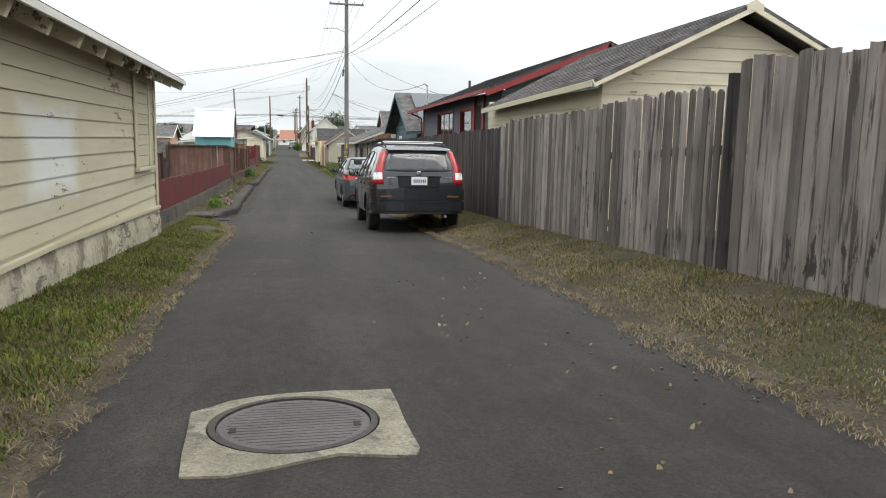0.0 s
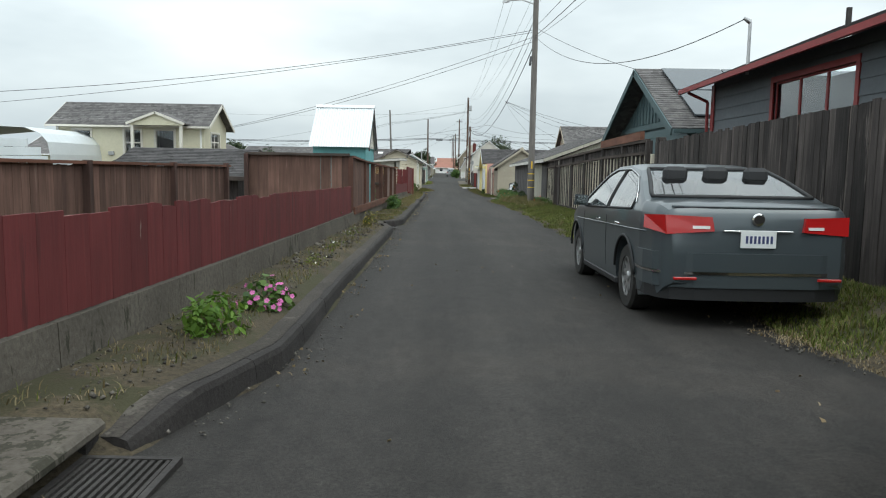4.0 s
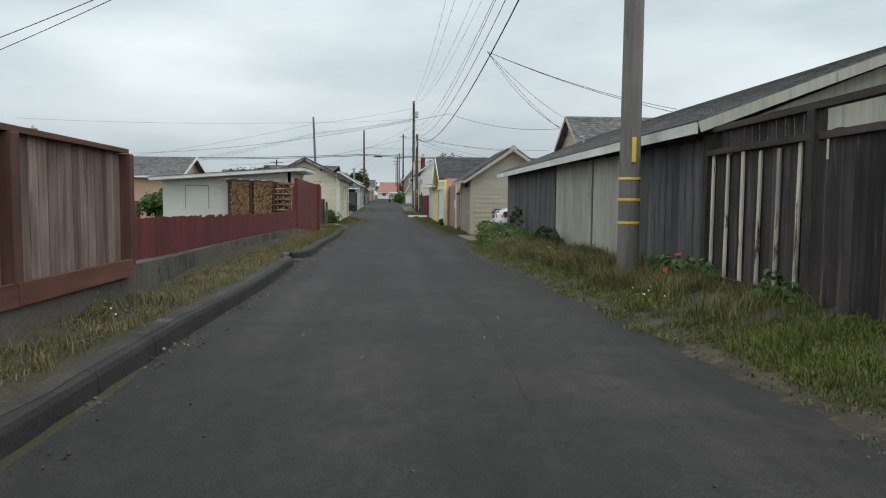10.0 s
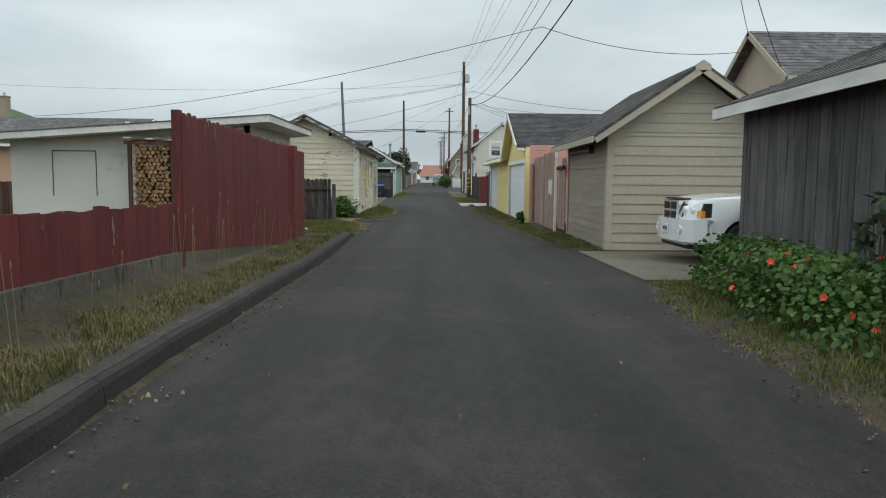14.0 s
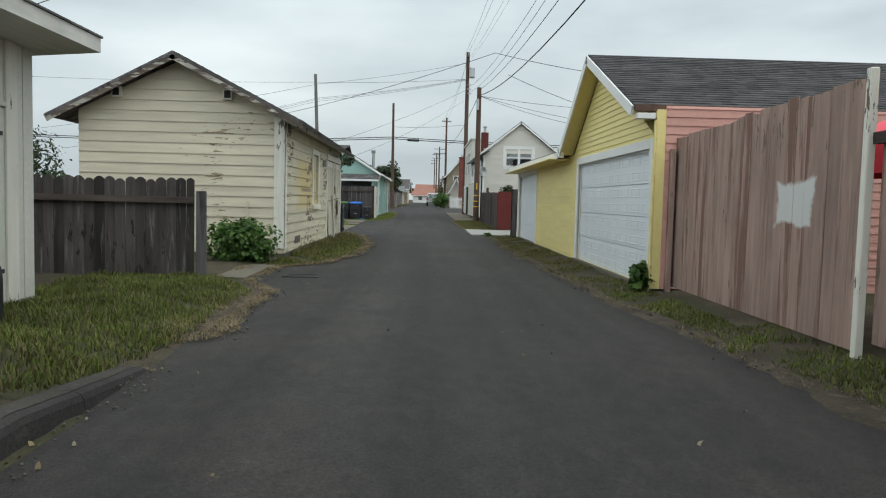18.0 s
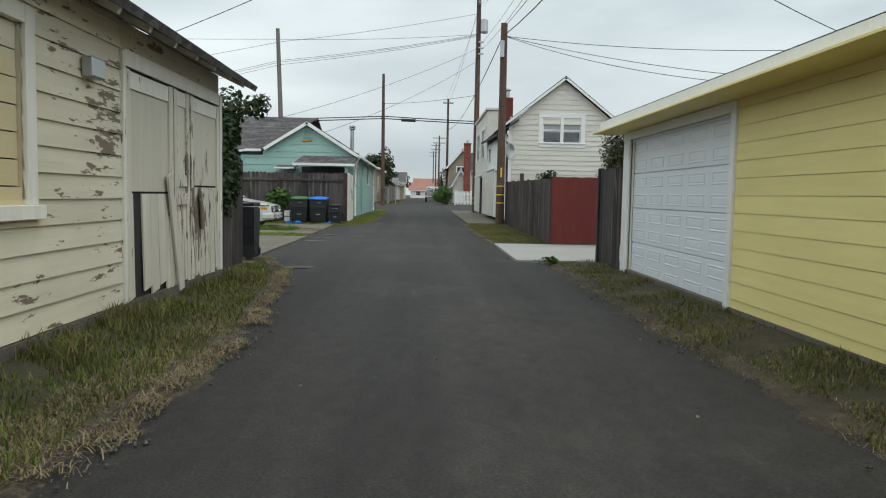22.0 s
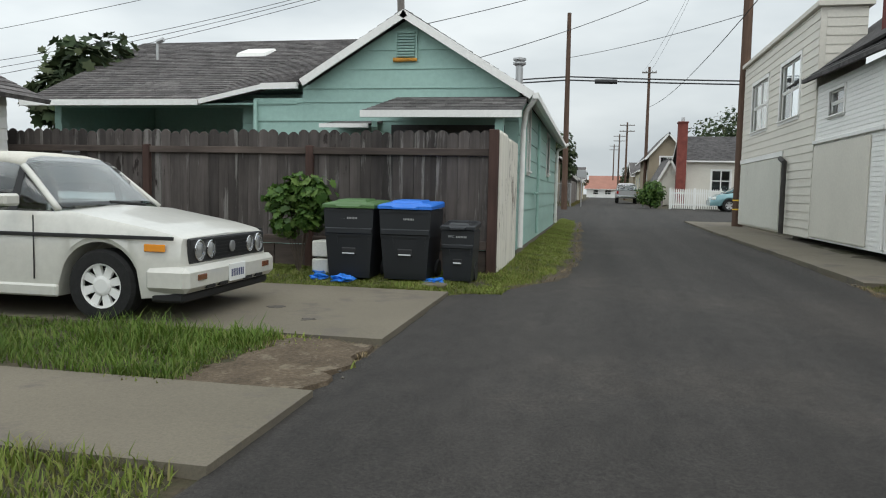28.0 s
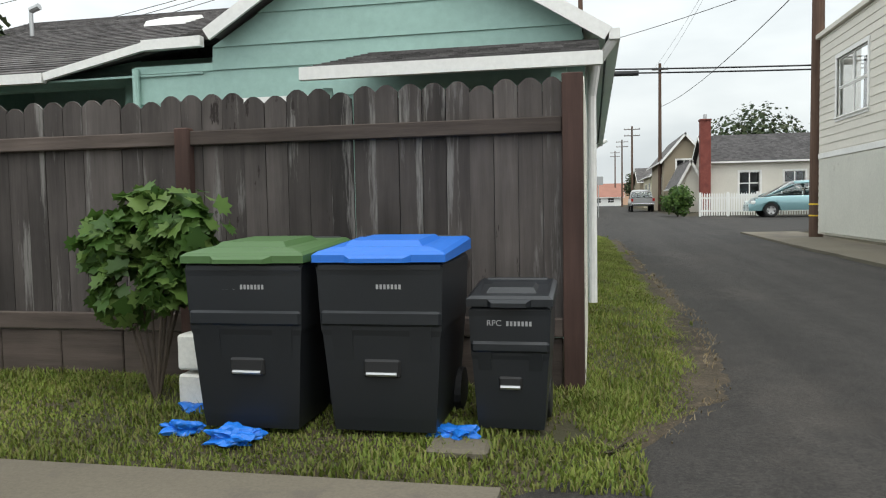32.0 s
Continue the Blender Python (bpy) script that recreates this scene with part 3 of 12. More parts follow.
for y in ys:
    l, r, g = lerp_table(LEFT, y), lerp_table(RIGHT, y), gz(y)
    l -= 0.06 * (0.3 + noise.noise((y * 0.9, 3, 0))) + 0.05 * noise.noise((y * 3.1, 8, 0))
    r += 0.10 * noise.noise((y * 0.8, 5, 0)) + 0.07 * noise.noise((y * 3.3, 6, 0))
    if 18.9 < y < 75:
        l = lerp_table(LEFT, y) - 0.07
    for i in range(cols + 1):
        k = i / cols
        road.v.append((l + (r - l) * k, y, g + 0.012 - 0.03 * (2 * k - 1) ** 8 * (0 if 133 < y < 147 else 1) + 0.006 * noise.noise((k * 6, y * 0.7, 2))))
road.f = [(j * (cols + 1) + i, j * (cols + 1) + i + 1, (j + 1) * (cols + 1) + i + 1, (j + 1) * (cols + 1) + i) for j in range(len(ys) - 1) for i in range(cols)]
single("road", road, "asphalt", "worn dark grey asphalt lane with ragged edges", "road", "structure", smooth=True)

def slab(name, x0, x1, y0, y1, material, label, lift=0.02, nx_=6, edge=0.0, category="pavement", base=None):
    """A poured slab that follows the lane's fall."""
    mb, n = Mb(), max(2, int((y1 - y0) / 0.6))
    for j in range(n + 1):
        y = y0 + (y1 - y0) * j / n
        for i in range(nx_ + 1):
            x = x0 + (x1 - x0) * i / nx_ + (edge * noise.noise((y * 2, i, 4)) if i in (0, nx_) else 0)
            mb.v.append((x, y, (gz(y) if base is None else base) + lift))
    nv = len(mb.v)
    mb.v += [(x, y, z - 0.14) for x, y, z in mb.v]
    w = nx_ + 1
    mb.f = [(j * w + i, j * w + i + 1, (j + 1) * w + i + 1, (j + 1) * w + i) for j in range(n) for i in range(nx_)]
    rim = [i for i in range(w)] + [j * w + nx_ for j in range(1, n + 1)] + [n * w + i for i in range(nx_ - 1, -1, -1)] + [j * w for j in range(n - 1, 0, -1)]
    mb.f += [(rim[k], rim[(k + 1) % len(rim)], rim[(k + 1) % len(rim)] + nv, rim[k] + nv) for k in range(len(rim))]
    return single(name, mb, material, label, category, "structure")

slab("driveway", -12.5, -2.80, 97.7, 103.25, "concrete", "stained cracked concrete drive beside the lane", 0.025, 12)
slab("driveway_strip", -12.5, -2.86, 104.55, 105.7, "concrete", "narrow concrete strip between two grass strips", 0.02, 16)
slab("parking_pad", -10.5, -2.88, 107.12, 109.66, "concrete", "concrete parking pad with oil spots", 0.02, 16)
slab("driveway_new", 2.02, 9.0, 97.25, 101.72, "concrete_new", "fresh pale concrete drive apron", 0.03, 6)
slab("apron", 3.35, 9.5, 65.6, 70.2, "concrete", "worn concrete apron beside a garage", 0.02, 6)
slab("sidewalk", 1.95, 3.6, 111.9, 131.0, "concrete", "worn concrete walk along a white house", 0.05, 3, 0.04)
slab("garage_apron", -6.2, -2.35, 81.0, 83.2, "concrete", "weathered concrete strip before a cream garage", 0.03, 4)

# kerb
KERB_Y0, KERB_Y1 = 18.9, 75.0
kerb = thing("kerb", "old dark concrete kerb with a chipped rounded top", "kerb", (-1.2, 40, gz(40)), kind="structure")
y = KERB_Y0
while y < KERB_Y1 - 0.5:
    y2 = min([y + 1.2, KERB_Y1] + [e for e in (34.02, 34.78, 55.22, 55.98) if y + 0.01 < e < y + 1.2])
    if not any(a < (y + y2) / 2 < b for a, b in ((34.02, 34.78), (55.22, 55.98))):
        mb, k, n = Mb(), [], 6
        for j in range(n + 1):
            yy = y + 0.004 + (y2 - y - 0.008) * j / n
            x, g = lerp_table(LEFT, yy) + 0.03, gz(yy)
            h = 0.15 * min(1, (yy - 18.6) / 0.8, (75.2 - yy) / 1.8) + 0.01 * noise.noise((yy, 2, 2))
            ring = [(x, g - 0.08), (x - 0.02, g + h - 0.045), (x - 0.035, g + h - 0.012), (x - 0.07, g + h), (x - 0.21, g + h + 0.004), (x - 0.23, g - 0.08)]
            mb.v += [(a + 0.01 * noise.noise((yy * 3, a * 5, 1)), yy, b) for a, b in ring]
        m_ = 6
        mb.f = [(j * m_ + i, j * m_ + (i + 1) % m_, (j + 1) * m_ + (i + 1) % m_, (j + 1) * m_ + i) for j in range(n) for i in range(m_)]
        mb.f += [tuple(range(m_)), tuple(n * m_ + i for i in range(m_))]
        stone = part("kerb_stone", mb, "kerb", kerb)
        # a paler brown-grey cap with an uneven edge over the darker stone
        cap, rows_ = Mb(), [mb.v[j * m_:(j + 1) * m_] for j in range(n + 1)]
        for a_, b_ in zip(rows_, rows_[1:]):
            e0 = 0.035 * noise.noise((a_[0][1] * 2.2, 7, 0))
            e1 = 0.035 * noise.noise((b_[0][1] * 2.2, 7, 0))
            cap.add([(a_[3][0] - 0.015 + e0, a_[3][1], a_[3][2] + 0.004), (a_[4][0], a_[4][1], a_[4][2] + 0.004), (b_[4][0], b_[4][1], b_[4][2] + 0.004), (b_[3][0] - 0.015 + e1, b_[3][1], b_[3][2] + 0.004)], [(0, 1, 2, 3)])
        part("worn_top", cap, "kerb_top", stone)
    y = y2

def grate(x0, x1, y0, y1, along="x"):
    z = gz((y0 + y1) / 2) + 0.016
    t = thing("drain_grate", "rusty slotted iron drain grate set in the lane", "drain", (x0, y0, z), "drain grates")
    fr = Mb()
    fr.box(x0, y0, z - 0.03, x1, y0 + 0.03, z + 0.008), fr.box(x0, y1 - 0.03, z - 0.03, x1, y1, z + 0.008)
    fr.box(x0, y0 + 0.03, z - 0.03, x0 + 0.03, y1 - 0.03, z + 0.008), fr.box(x1 - 0.03, y0 + 0.03, z - 0.03, x1, y1 - 0.03, z + 0.008)
    part("frame", fr, "iron", t)
    # dark plate for the shade below the bars
    part("pit", Mb().box(x0 + 0.03, y0 + 0.03, z - 0.032, x1 - 0.03, y1 - 0.03, z - 0.012), "void_shade", t)
    n = 11
    for i in range(n):
        x = x0 + 0.03 + (x1 - x0 - 0.06) * (i + 0.5) / n
        part("bar", Mb().box(x - 0.008, y0 + 0.03, z - 0.011, x + 0.008, y1 - 0.03, z + 0.004), "iron", t)
grate(-1.5, -1.08, 18.15, 18.75)
grate(-1.6, -1.18, 34.1, 34.68)
grate(-1.62, -1.26, 55.3, 55.85)
grate(-1.86, -1.32, 81.35, 81.75)

def inlet(x, y0, y1):
    """A kerb inlet: a concrete lid over a dark mouth."""
    g = gz((y0 + y1) / 2)
    t = thing("storm_inlet", "concrete kerb inlet with a dark open mouth", "drain", (x, y0, g), "storm inlets")
    part("lid", Mb().box(x - 0.55, y0 - 0.12, g + 0.085, x + 0.05, y1 + 0.12, g + 0.15, 0.02), "concrete_wall", t)
    part("cheek", Mb().box(x - 0.7, y0 - 0.14, g - 0.1, x, y0 - 0.02, g + 0.099), "kerb", t)
    part("cheek", Mb().box(x - 0.7, y1 + 0.02, g - 0.1, x, y1 + 0.14, g + 0.099), "kerb", t)
    # solid dark block, coloured as the shade inside the opening
    part("mouth", Mb().box(x - 0.7, y0 - 0.02, g - 0.1, x - 0.12, y1 + 0.02, g + 0.098), "void_shade", t)
inlet(-1.5, 18.15, 18.75)
inlet(-1.6, 34.1, 34.7)
inlet(-1.62, 55.3, 55.9)

# ---- walls, roofs, windows ----
def wbox(facing, c, u0, u1, d0, d1, z0, z1, b=0.0, mb=None):
    """A box on a wall: u along it, d out from its face."""
    s = 1 if facing[0] == "+" else -1
    mb = mb or Mb()
    if facing[1] == "x":
        return mb.box(c + s * d0, u0, z0, c + s * d1, u1, z1, b)
    return mb.box(u0, c + s * d0, z0, u1, c + s * d1, z1, b)

def wpoly(facing, c, poly, d0, d1, mb=None):
    s = 1 if facing[0] == "+" else -1
    return (mb or Mb()).prism(poly, facing[1], c + s * d0, c + s * d1)

def lap_wall(parent, facing, c, u0, u1, z0, z1, material, board=0.2, holes=(), apex=None, boards=True, proud=0.02, vertical=False):
    """A wall with thickness and real openings, clad in overlapping boards that are pieces of their own. apex: (u, z) of a gable over it."""
    core = Mb()
    us = sorted({u0, u1, *[h for q in holes for h in q[:2]]})
    zs = sorted({z0, z1, *[h for q in holes for h in q[2:]]})
    for a, b in zip(us, us[1:]):
        for p, q in zip(zs, zs[1:]):
            if not any(h[0] - 1e-6 <= a and b <= h[1] + 1e-6 and h[2] - 1e-6 <= p and q <= h[3] + 1e-6 for h in holes):
                wbox(facing, c, a, b, -0.12, 0, p, q, mb=core)
    if apex:
        wpoly(facing, c, [(u0, z1), (u1, z1), apex], -0.12, 0, core)
    w = part("wall", core, material, parent)
    if not boards:
        return w
    z, top = z0, apex[1] if apex else z1
    s = 1 if facing[0] == "+" else -1
    while z < top - 0.03:
        zt = min(z + board, top)
        if z >= z1 - 1e-6 and apex:
            k0, k1 = (z - z1) / (apex[1] - z1), (zt - z1) / (apex[1] - z1)
            a0, b0 = u0 + (apex[0] - u0) * k0, u1 + (apex[0] - u1) * k0
            a1, b1 = u0 + (apex[0] - u0) * k1, u1 + (apex[0] - u1) * k1
            spans = [(a0, b0, a1, b1)] if b1 - a1 > 0.02 else []
        else:
            zt = min(zt, z1) if not apex else (z1 if zt > z1 else zt)
            spans, cur = [], u0
            for h in sorted(q for q in holes if q[2] < zt - 0.02 and q[3] > z + 0.02):
                if h[0] > cur + 0.01:
                    spans.append((cur, h[0], cur, h[0]))
                cur = max(cur, h[1])
            if cur < u1 - 0.01:
                spans.append((cur, u1, cur, u1))
        for a, b, a1, b1 in spans:
            h_ = zt - z
            def make():
                lip = min(0.009, h_ * 0.07)
                d = [(0.001, lip), (proud, lip), (0.005, h_ + lip * 0.6), (0.001, h_ + lip * 0.6)]
                mb = Mb()
                ends = ((0, 0), (b - a, 0)) if True else ()
                v = []
                for e in (0, 1):
                    for i, (dd, zz) in enumerate(d):
                        u = (0 if i < 2 else a1 - a) if e == 0 else (b - a if i < 2 else b1 - a)
                        v.append((s * dd, u, zz) if facing[1] == "x" else (u, s * dd, zz))
                return mb.add(v, [(0, 1, 2, 3), (7, 6, 5, 4), (0, 4, 5, 1), (1, 5, 6, 2), (2, 6, 7, 3), (3, 7, 4, 0)])
            me = shared(("lap", facing, round(b - a, 3), round(a1 - a, 3), round(b1 - a, 3), round(h_, 3), proud, str(material)), make, "siding_board", material)
            piece("siding_board", me, w, *((c, a, z) if facing[1] == "x" else (a, c, z)))
        z = zt
    return w

def slope(parent, e0, e1, r1, r0, material, th=0.06, course=0.15, name="roof"):
    """One plane of a roof from eave to ridge: a deck, and shingle courses that overlap."""
    e0, e1, r1, r0 = (Vector(p) for p in (e0, e1, r1, r0))
    nrm = (e1 - e0).cross(r0 - e0).normalized()
    if nrm.z < 0:
        nrm = -nrm
    deck = Mb().hull8([e0 - nrm * th, e1 - nrm * th, r1 - nrm * th, r0 - nrm * th, e0, e1, r1, r0])
    w = part(name, deck, material, parent)
    if course:
        n = max(2, round((r0 - e0).length / course))
        for i in range(n):
            k0, k1 = i / n, min(1.0, (i + 1.06) / n)
            a, b, c_, d = e0.lerp(r0, k0), e1.lerp(r1, k0), e1.lerp(r1, k1), e0.lerp(r0, k1)
            lo, hi = nrm * 0.001, nrm * 0.014
            part("shingle_course", Mb().hull8([a + lo, b + lo, c_ + lo * 0.5, d + lo * 0.5, a + hi, b + hi, c_ + nrm * 0.003, d + nrm * 0.003]), material, w)
    return w

def beam(parent, name, p, q, w, h, material, up=(0, 0, 1)):
    """A board from p to q, w wide and h high, hung below that line."""
    p, q = Vector(p), Vector(q)
    d = (q - p).normalized()
    side = d.cross(Vector(up)).normalized() * (w / 2)
    dn = side.cross(d).normalized() * h
    if dn.z > 0:
        dn = -dn
    return part(name, Mb().hull8([p - side + dn, p + side + dn, q + side + dn, q - side + dn, p - side, p + side, q + side, q - side]), material, parent)

def ring_frame(facing, c, u0, u1, z0, z1, tw, d0, d1):
    """A mitred frame round an opening, as one mesh."""
    s = 1 if facing[0] == "+" else -1
    mb = Mb()
    for d in (d0, d1):
        for k in (tw, 0):
            for u, z in ((u0 - k, z0 - k), (u1 + k, z0 - k), (u1 + k, z1 + k), (u0 - k, z1 + k)):
                mb.v.append((c + s * d, u, z) if facing[1] == "x" else (u, c + s * d, z))
    for i in range(4):
        j = (i + 1) % 4
        mb.f += [(i, j, 4 + j, 4 + i), (8 + i, 8 + j, 12 + j, 12 + i), (i, j, 8 + j, 8 + i), (4 + i, 4 + j, 12 + j, 12 + i)]
    return mb

M["glass"] = plain("window_glass", (0.85, 0.9, 0.92), 0.0, spec=0.6, trans=1.0)
# dark colour that stands for the shade inside rooms and under a porch
M["room"] = plain("room_shade", (0.05, 0.05, 0.05), 0.9)
def window(parent, facing, c, u0, u1, z0, z1, trim="white", tw=0.09, sashes=1, rails=1, blind=False, sill=True, name="window"):
    """Trim boards, sashes with real panes, and a dark sheet behind that stands for the room's shade."""
    fr = ring_frame(facing, c, u0, u1, z0, z1, tw, -0.02, 0.035)
    w = part(name, fr, trim, parent)
    if sill:
        part("sill", wbox(facing, c, u0 - tw - 0.02, u1 + tw + 0.02, 0.033, 0.07, z0 - 0.035, z0 - 0.003, 0.004), trim, w)
    n = sashes
    for i in range(n):
        a, b = u0 + (u1 - u0) * i / n, u0 + (u1 - u0) * (i + 1) / n
        for j in range(rails):
            p, q = z0 + (z1 - z0) * j / rails, z0 + (z1 - z0) * (j + 1) / rails
            e = 0.035
            sm = ring_frame(facing, c, a + e, b - e, p + e, q - e, e, -0.06, -0.021 - 0.012 * (j == 0))
            part("sash", sm, trim, w)
            pane = part("pane", wbox(facing, c, a + e, b - e, -0.05, -0.045, p + e, q - e), "glass", w)
            pane.visible_shadow = False
    if blind:
        part("blind", wbox(facing, c, u0 + 0.01, u1 - 0.01, -0.085, -0.075, z0 + (z1 - z0) * blind, z1), "glass_blind", w)
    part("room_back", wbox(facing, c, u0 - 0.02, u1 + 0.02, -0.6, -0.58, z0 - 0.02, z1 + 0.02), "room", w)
    return w

def pressed_panel(facing, c, u0, u1, z0, z1):
    """A panel pressed out of sheet steel: a proud bevelled rim round a raised field."""
    s = 1 if facing[0] == "+" else -1
    mb = Mb()
    for k, d in ((0.0, -0.0505), (0.007, -0.045), (0.018, -0.045), (0.026, -0.0502), (0.034, -0.0502), (0.042, -0.0475)):
        for u, z in ((u0 + k, z0 + k), (u1 - k, z0 + k), (u1 - k, z1 - k), (u0 + k, z1 - k)):
            mb.v.append((c + s * d, u, z) if facing[1] == "x" else (u, c + s * d, z))
    mb.f = [(r * 4 + i, r * 4 + (i + 1) % 4, r * 4 + 4 + (i + 1) % 4, r * 4 + 4 + i) for r in range(5) for i in range(4)] + [(20, 21, 22, 23)]
    return mb

def panel_door(parent, facing, c, u0, u1, z0, z1, rows=4, cols_=8, material="door_white"):
    """A sectional garage door: hinged sections with pressed panels."""
    d = part("garage_door", wbox(facing, c, u0, u1, -0.10, -0.075, z0, z1), material, parent)
    for j in range(rows):
        p, q = z0 + (z1 - z0) * j / rows + 0.006, z0 + (z1 - z0) * (j + 1) / rows - 0.006
        s_ = part("door_section", wbox(facing, c, u0 + 0.005, u1 - 0.005, -0.074, -0.05, p, q, 0.004), material, d)
        for i in range(cols_):
            for k in (0, 1):
                a, b = u0 + (u1 - u0) * (i + 0.13) / cols_, u0 + (u1 - u0) * (i + 0.87) / cols_
                h = (q - p) / 2
                m0, m1 = p + h * k + 0.2 * h, p + h * k + 0.8 * h
                part("panel", pressed_panel(facing, c, a, b, m0, m1), material, s_)
    return d

def board_run(parent, axis, fixed, a0, a1, bottom, top, material, width=0.14, gap=0.006, th=0.02, jitter=0.02, dogear=False, lean=0.3, name="board", skip=0.0, seed=1, wob=0.0):
    """A run of upright boards along an axis; bottom and top are heights as functions."""
    rng = random.Random(seed)
    u, i = a0, 0
    made = []
    while u + width * 0.5 < a1:
        w_ = min(width, a1 - u)
        if rng.random() >= skip:
            b_, t_ = bottom(u), top(u) + rng.uniform(-jitter, jitter)
            h = round((t_ - b_) / 0.03) * 0.03
            v = rng.randrange(3)
            def make():
                e = (0.0, 0.006, -0.008)[v]
                if dogear:
                    k = min(0.05, w_ * 0.3)
                    poly = [(0, 0), (w_, 0), (w_, h - k), (w_ - k * 0.8, h - k * 0.25), (w_ - k * 1.3, h), (k * 1.3, h), (k * 0.8, h - k * 0.25), (0, h - k)]
                else:
                    poly = [(0, 0), (w_, 0), (w_ + e * 0.5, h + e), (w_ * 0.5, h - e), (-e * 0.5, h - e)]
                return Mb().prism([(p - w_ / 2, q) for p, q in poly], "y" if axis == "x" else "x", 0, th)
            me = shared(("fb", axis, round(w_, 2), h, v, dogear, material, th), make, name, material)
            off = rng.uniform(-wob, wob)
            made.append(piece(name, me, parent, *((u + w_ / 2, fixed + off, b_) if axis == "x" else (fixed + off, u + w_ / 2, b_)), (0, radians(rng.uniform(-lean, lean)), 0) if axis == "x" else (radians(rng.uniform(-lean, lean)), 0, 0)))
        u += width + gap
        i += 1
    return made

def post(parent, x, y, z0, z1, w, material, name="post"):
    return part(name, Mb().box(x - w / 2, y - w / 2, z0, x + w / 2, y + w / 2, z1, 0.008), material, parent)

# ---- wear on the paving ----
M["patch_pale"] = mat("patch_pale", (0.105, 0.096, 0.085), 0.92, 0.2, 3, 60, 0.4, dirt=(0.05, 0.046, 0.042), dirt_at=0.50, dirt_scale=4)
M["crack"] = mat("crack", (0.035, 0.03, 0.024), 0.95, 0.3, 4, 40, 0.3)
M["oil"] = mat("oil", (0.075, 0.066, 0.057), 0.8, 0.3, 6, 40, 0.1)
def skin(name, label, outline, material, lift, category="patch", th=0.012, jag=0.03, seed=1):
    """A thin uneven patch that follows the lane's fall."""
    rng = random.Random(seed)
    pts = []
    for (xa, ya), (xb, yb) in zip(outline, outline[1:] + outline[:1]):
        n = max(2, int(math.hypot(xb - xa, yb - ya) / 0.12))
        for i in range(n):
            pts.append((xa + (xb - xa) * i / n + rng.uniform(-jag, jag), ya + (yb - ya) * i / n + rng.uniform(-jag, jag)))
    n = len(pts)
    cx, cy = sum(p[0] for p in pts) / n, sum(p[1] for p in pts) / n
    mb = Mb()
    mb.v = [(x, y, gz(y) + lift) for x, y in pts] + [(cx + (x - cx) * 1.02, cy + (y - cy) * 1.02, gz(y) + lift - th) for x, y in pts] + [(cx, cy, gz(cy) + lift)]
    mb.f = [(i, (i + 1) % n, 2 * n) for i in range(n)] + [(i, (i + 1) % n, n + (i + 1) % n, n + i) for i in range(n)]
    return single(name, mb, material, label, category, at=(cx, cy, gz(cy)), group="road patches" if category == "patch" else "")
skin("road_patch", "pale worn patch at the asphalt's edge", [(-2.66, 102.85), (-2.14, 102.88), (-2.1, 102.55), (-2.6, 102.6)], "patch_pale", 0.018, seed=3)
skin("road_patch", "pale worn patch at the asphalt's edge", [(-2.6, 101.98), (-2.05, 102.05), (-2.2, 101.5), (-2.62, 101.62)], "patch_pale", 0.018, seed=4)
skin("road_patch", "pale worn patch at the asphalt's edge", [(-2.0, 95.6), (-1.5, 95.7), (-1.5, 95.35), (-2.0, 95.3)], "patch_pale", 0.018, seed=5)
for x_, y_ in ((-2.29, 104.17), (-1.4, 104.09)):
    t = thing("utility_cover", "small round iron cover flush in the asphalt", "manhole", (x_, y_, gz(y_)), "utility covers")
    part("ring", Mb().lathe([(0.2, -0.02), (0.2, 0.016), (0.165, 0.018), (0.16, 0.012)], "z", 28, (x_, y_, gz(y_) + 0.004)), "patch_pale", t)
    part("cover", Mb().lathe([(0.16, 0.0), (0.155, 0.015), (0.01, 0.0165)], "z", 28, (x_, y_, gz(y_) + 0.004)), "iron", t)
def crack(label, pts, w, lift, seed):
    rng = random.Random(seed)
    line = []
    for (xa, ya), (xb, yb) in zip(pts, pts[1:]):
        n = max(2, int(math.hypot(xb - xa, yb - ya) / 0.1))
        line += [(xa + (xb - xa) * i / n + rng.uniform(-0.02, 0.02), ya + (yb - ya) * i / n + rng.uniform(-0.02, 0.02)) for i in range(n)]
    line.append(pts[-1])
    mb = Mb()
    for i, (x, y) in enumerate(line):
        q = line[min(i + 1, len(line) - 1)]
        p = line[max(i - 1, 0)]
        dx, dy = q[0] - p[0], q[1] - p[1]
        l = math.hypot(dx, dy) or 1
        h = w * rng.uniform(0.4, 1.2)
        mb.v += [(x - dy / l * h, y + dx / l * h, gz(y) + lift), (x + dy / l * h, y - dx / l * h, gz(y) + lift)]
    mb.f = [(2 * i, 2 * i + 1, 2 * i + 3, 2 * i + 2) for i in range(len(line) - 1)]
    return single("crack", mb, "crack", label, "crack", at=(*line[0], gz(line[0][1])), group="paving cracks")
crack("dark crack across a concrete drive", [(-9, 101.3), (-6, 101.5), (-3.5, 101.36), (-2.9, 101.45)], 0.012, 0.028, 1)
crack("dark joint along a concrete drive", [(-6.4, 97.8), (-6.35, 100), (-6.4, 103.4)], 0.009, 0.028, 2)
crack("dark joint across a parking pad", [(-5.6, 106.6), (-5.55, 108), (-5.6, 109.35)], 0.007, 0.024, 3)
crack("dark joint across a worn walk", [(1.98, 116.0), (2.5, 116.05), (3.5, 116.0)], 0.01, 0.054, 4)
crack("dark joint across a worn walk", [(1.98, 120.0), (2.5, 120.05), (3.5, 120.0)], 0.01, 0.054, 5)
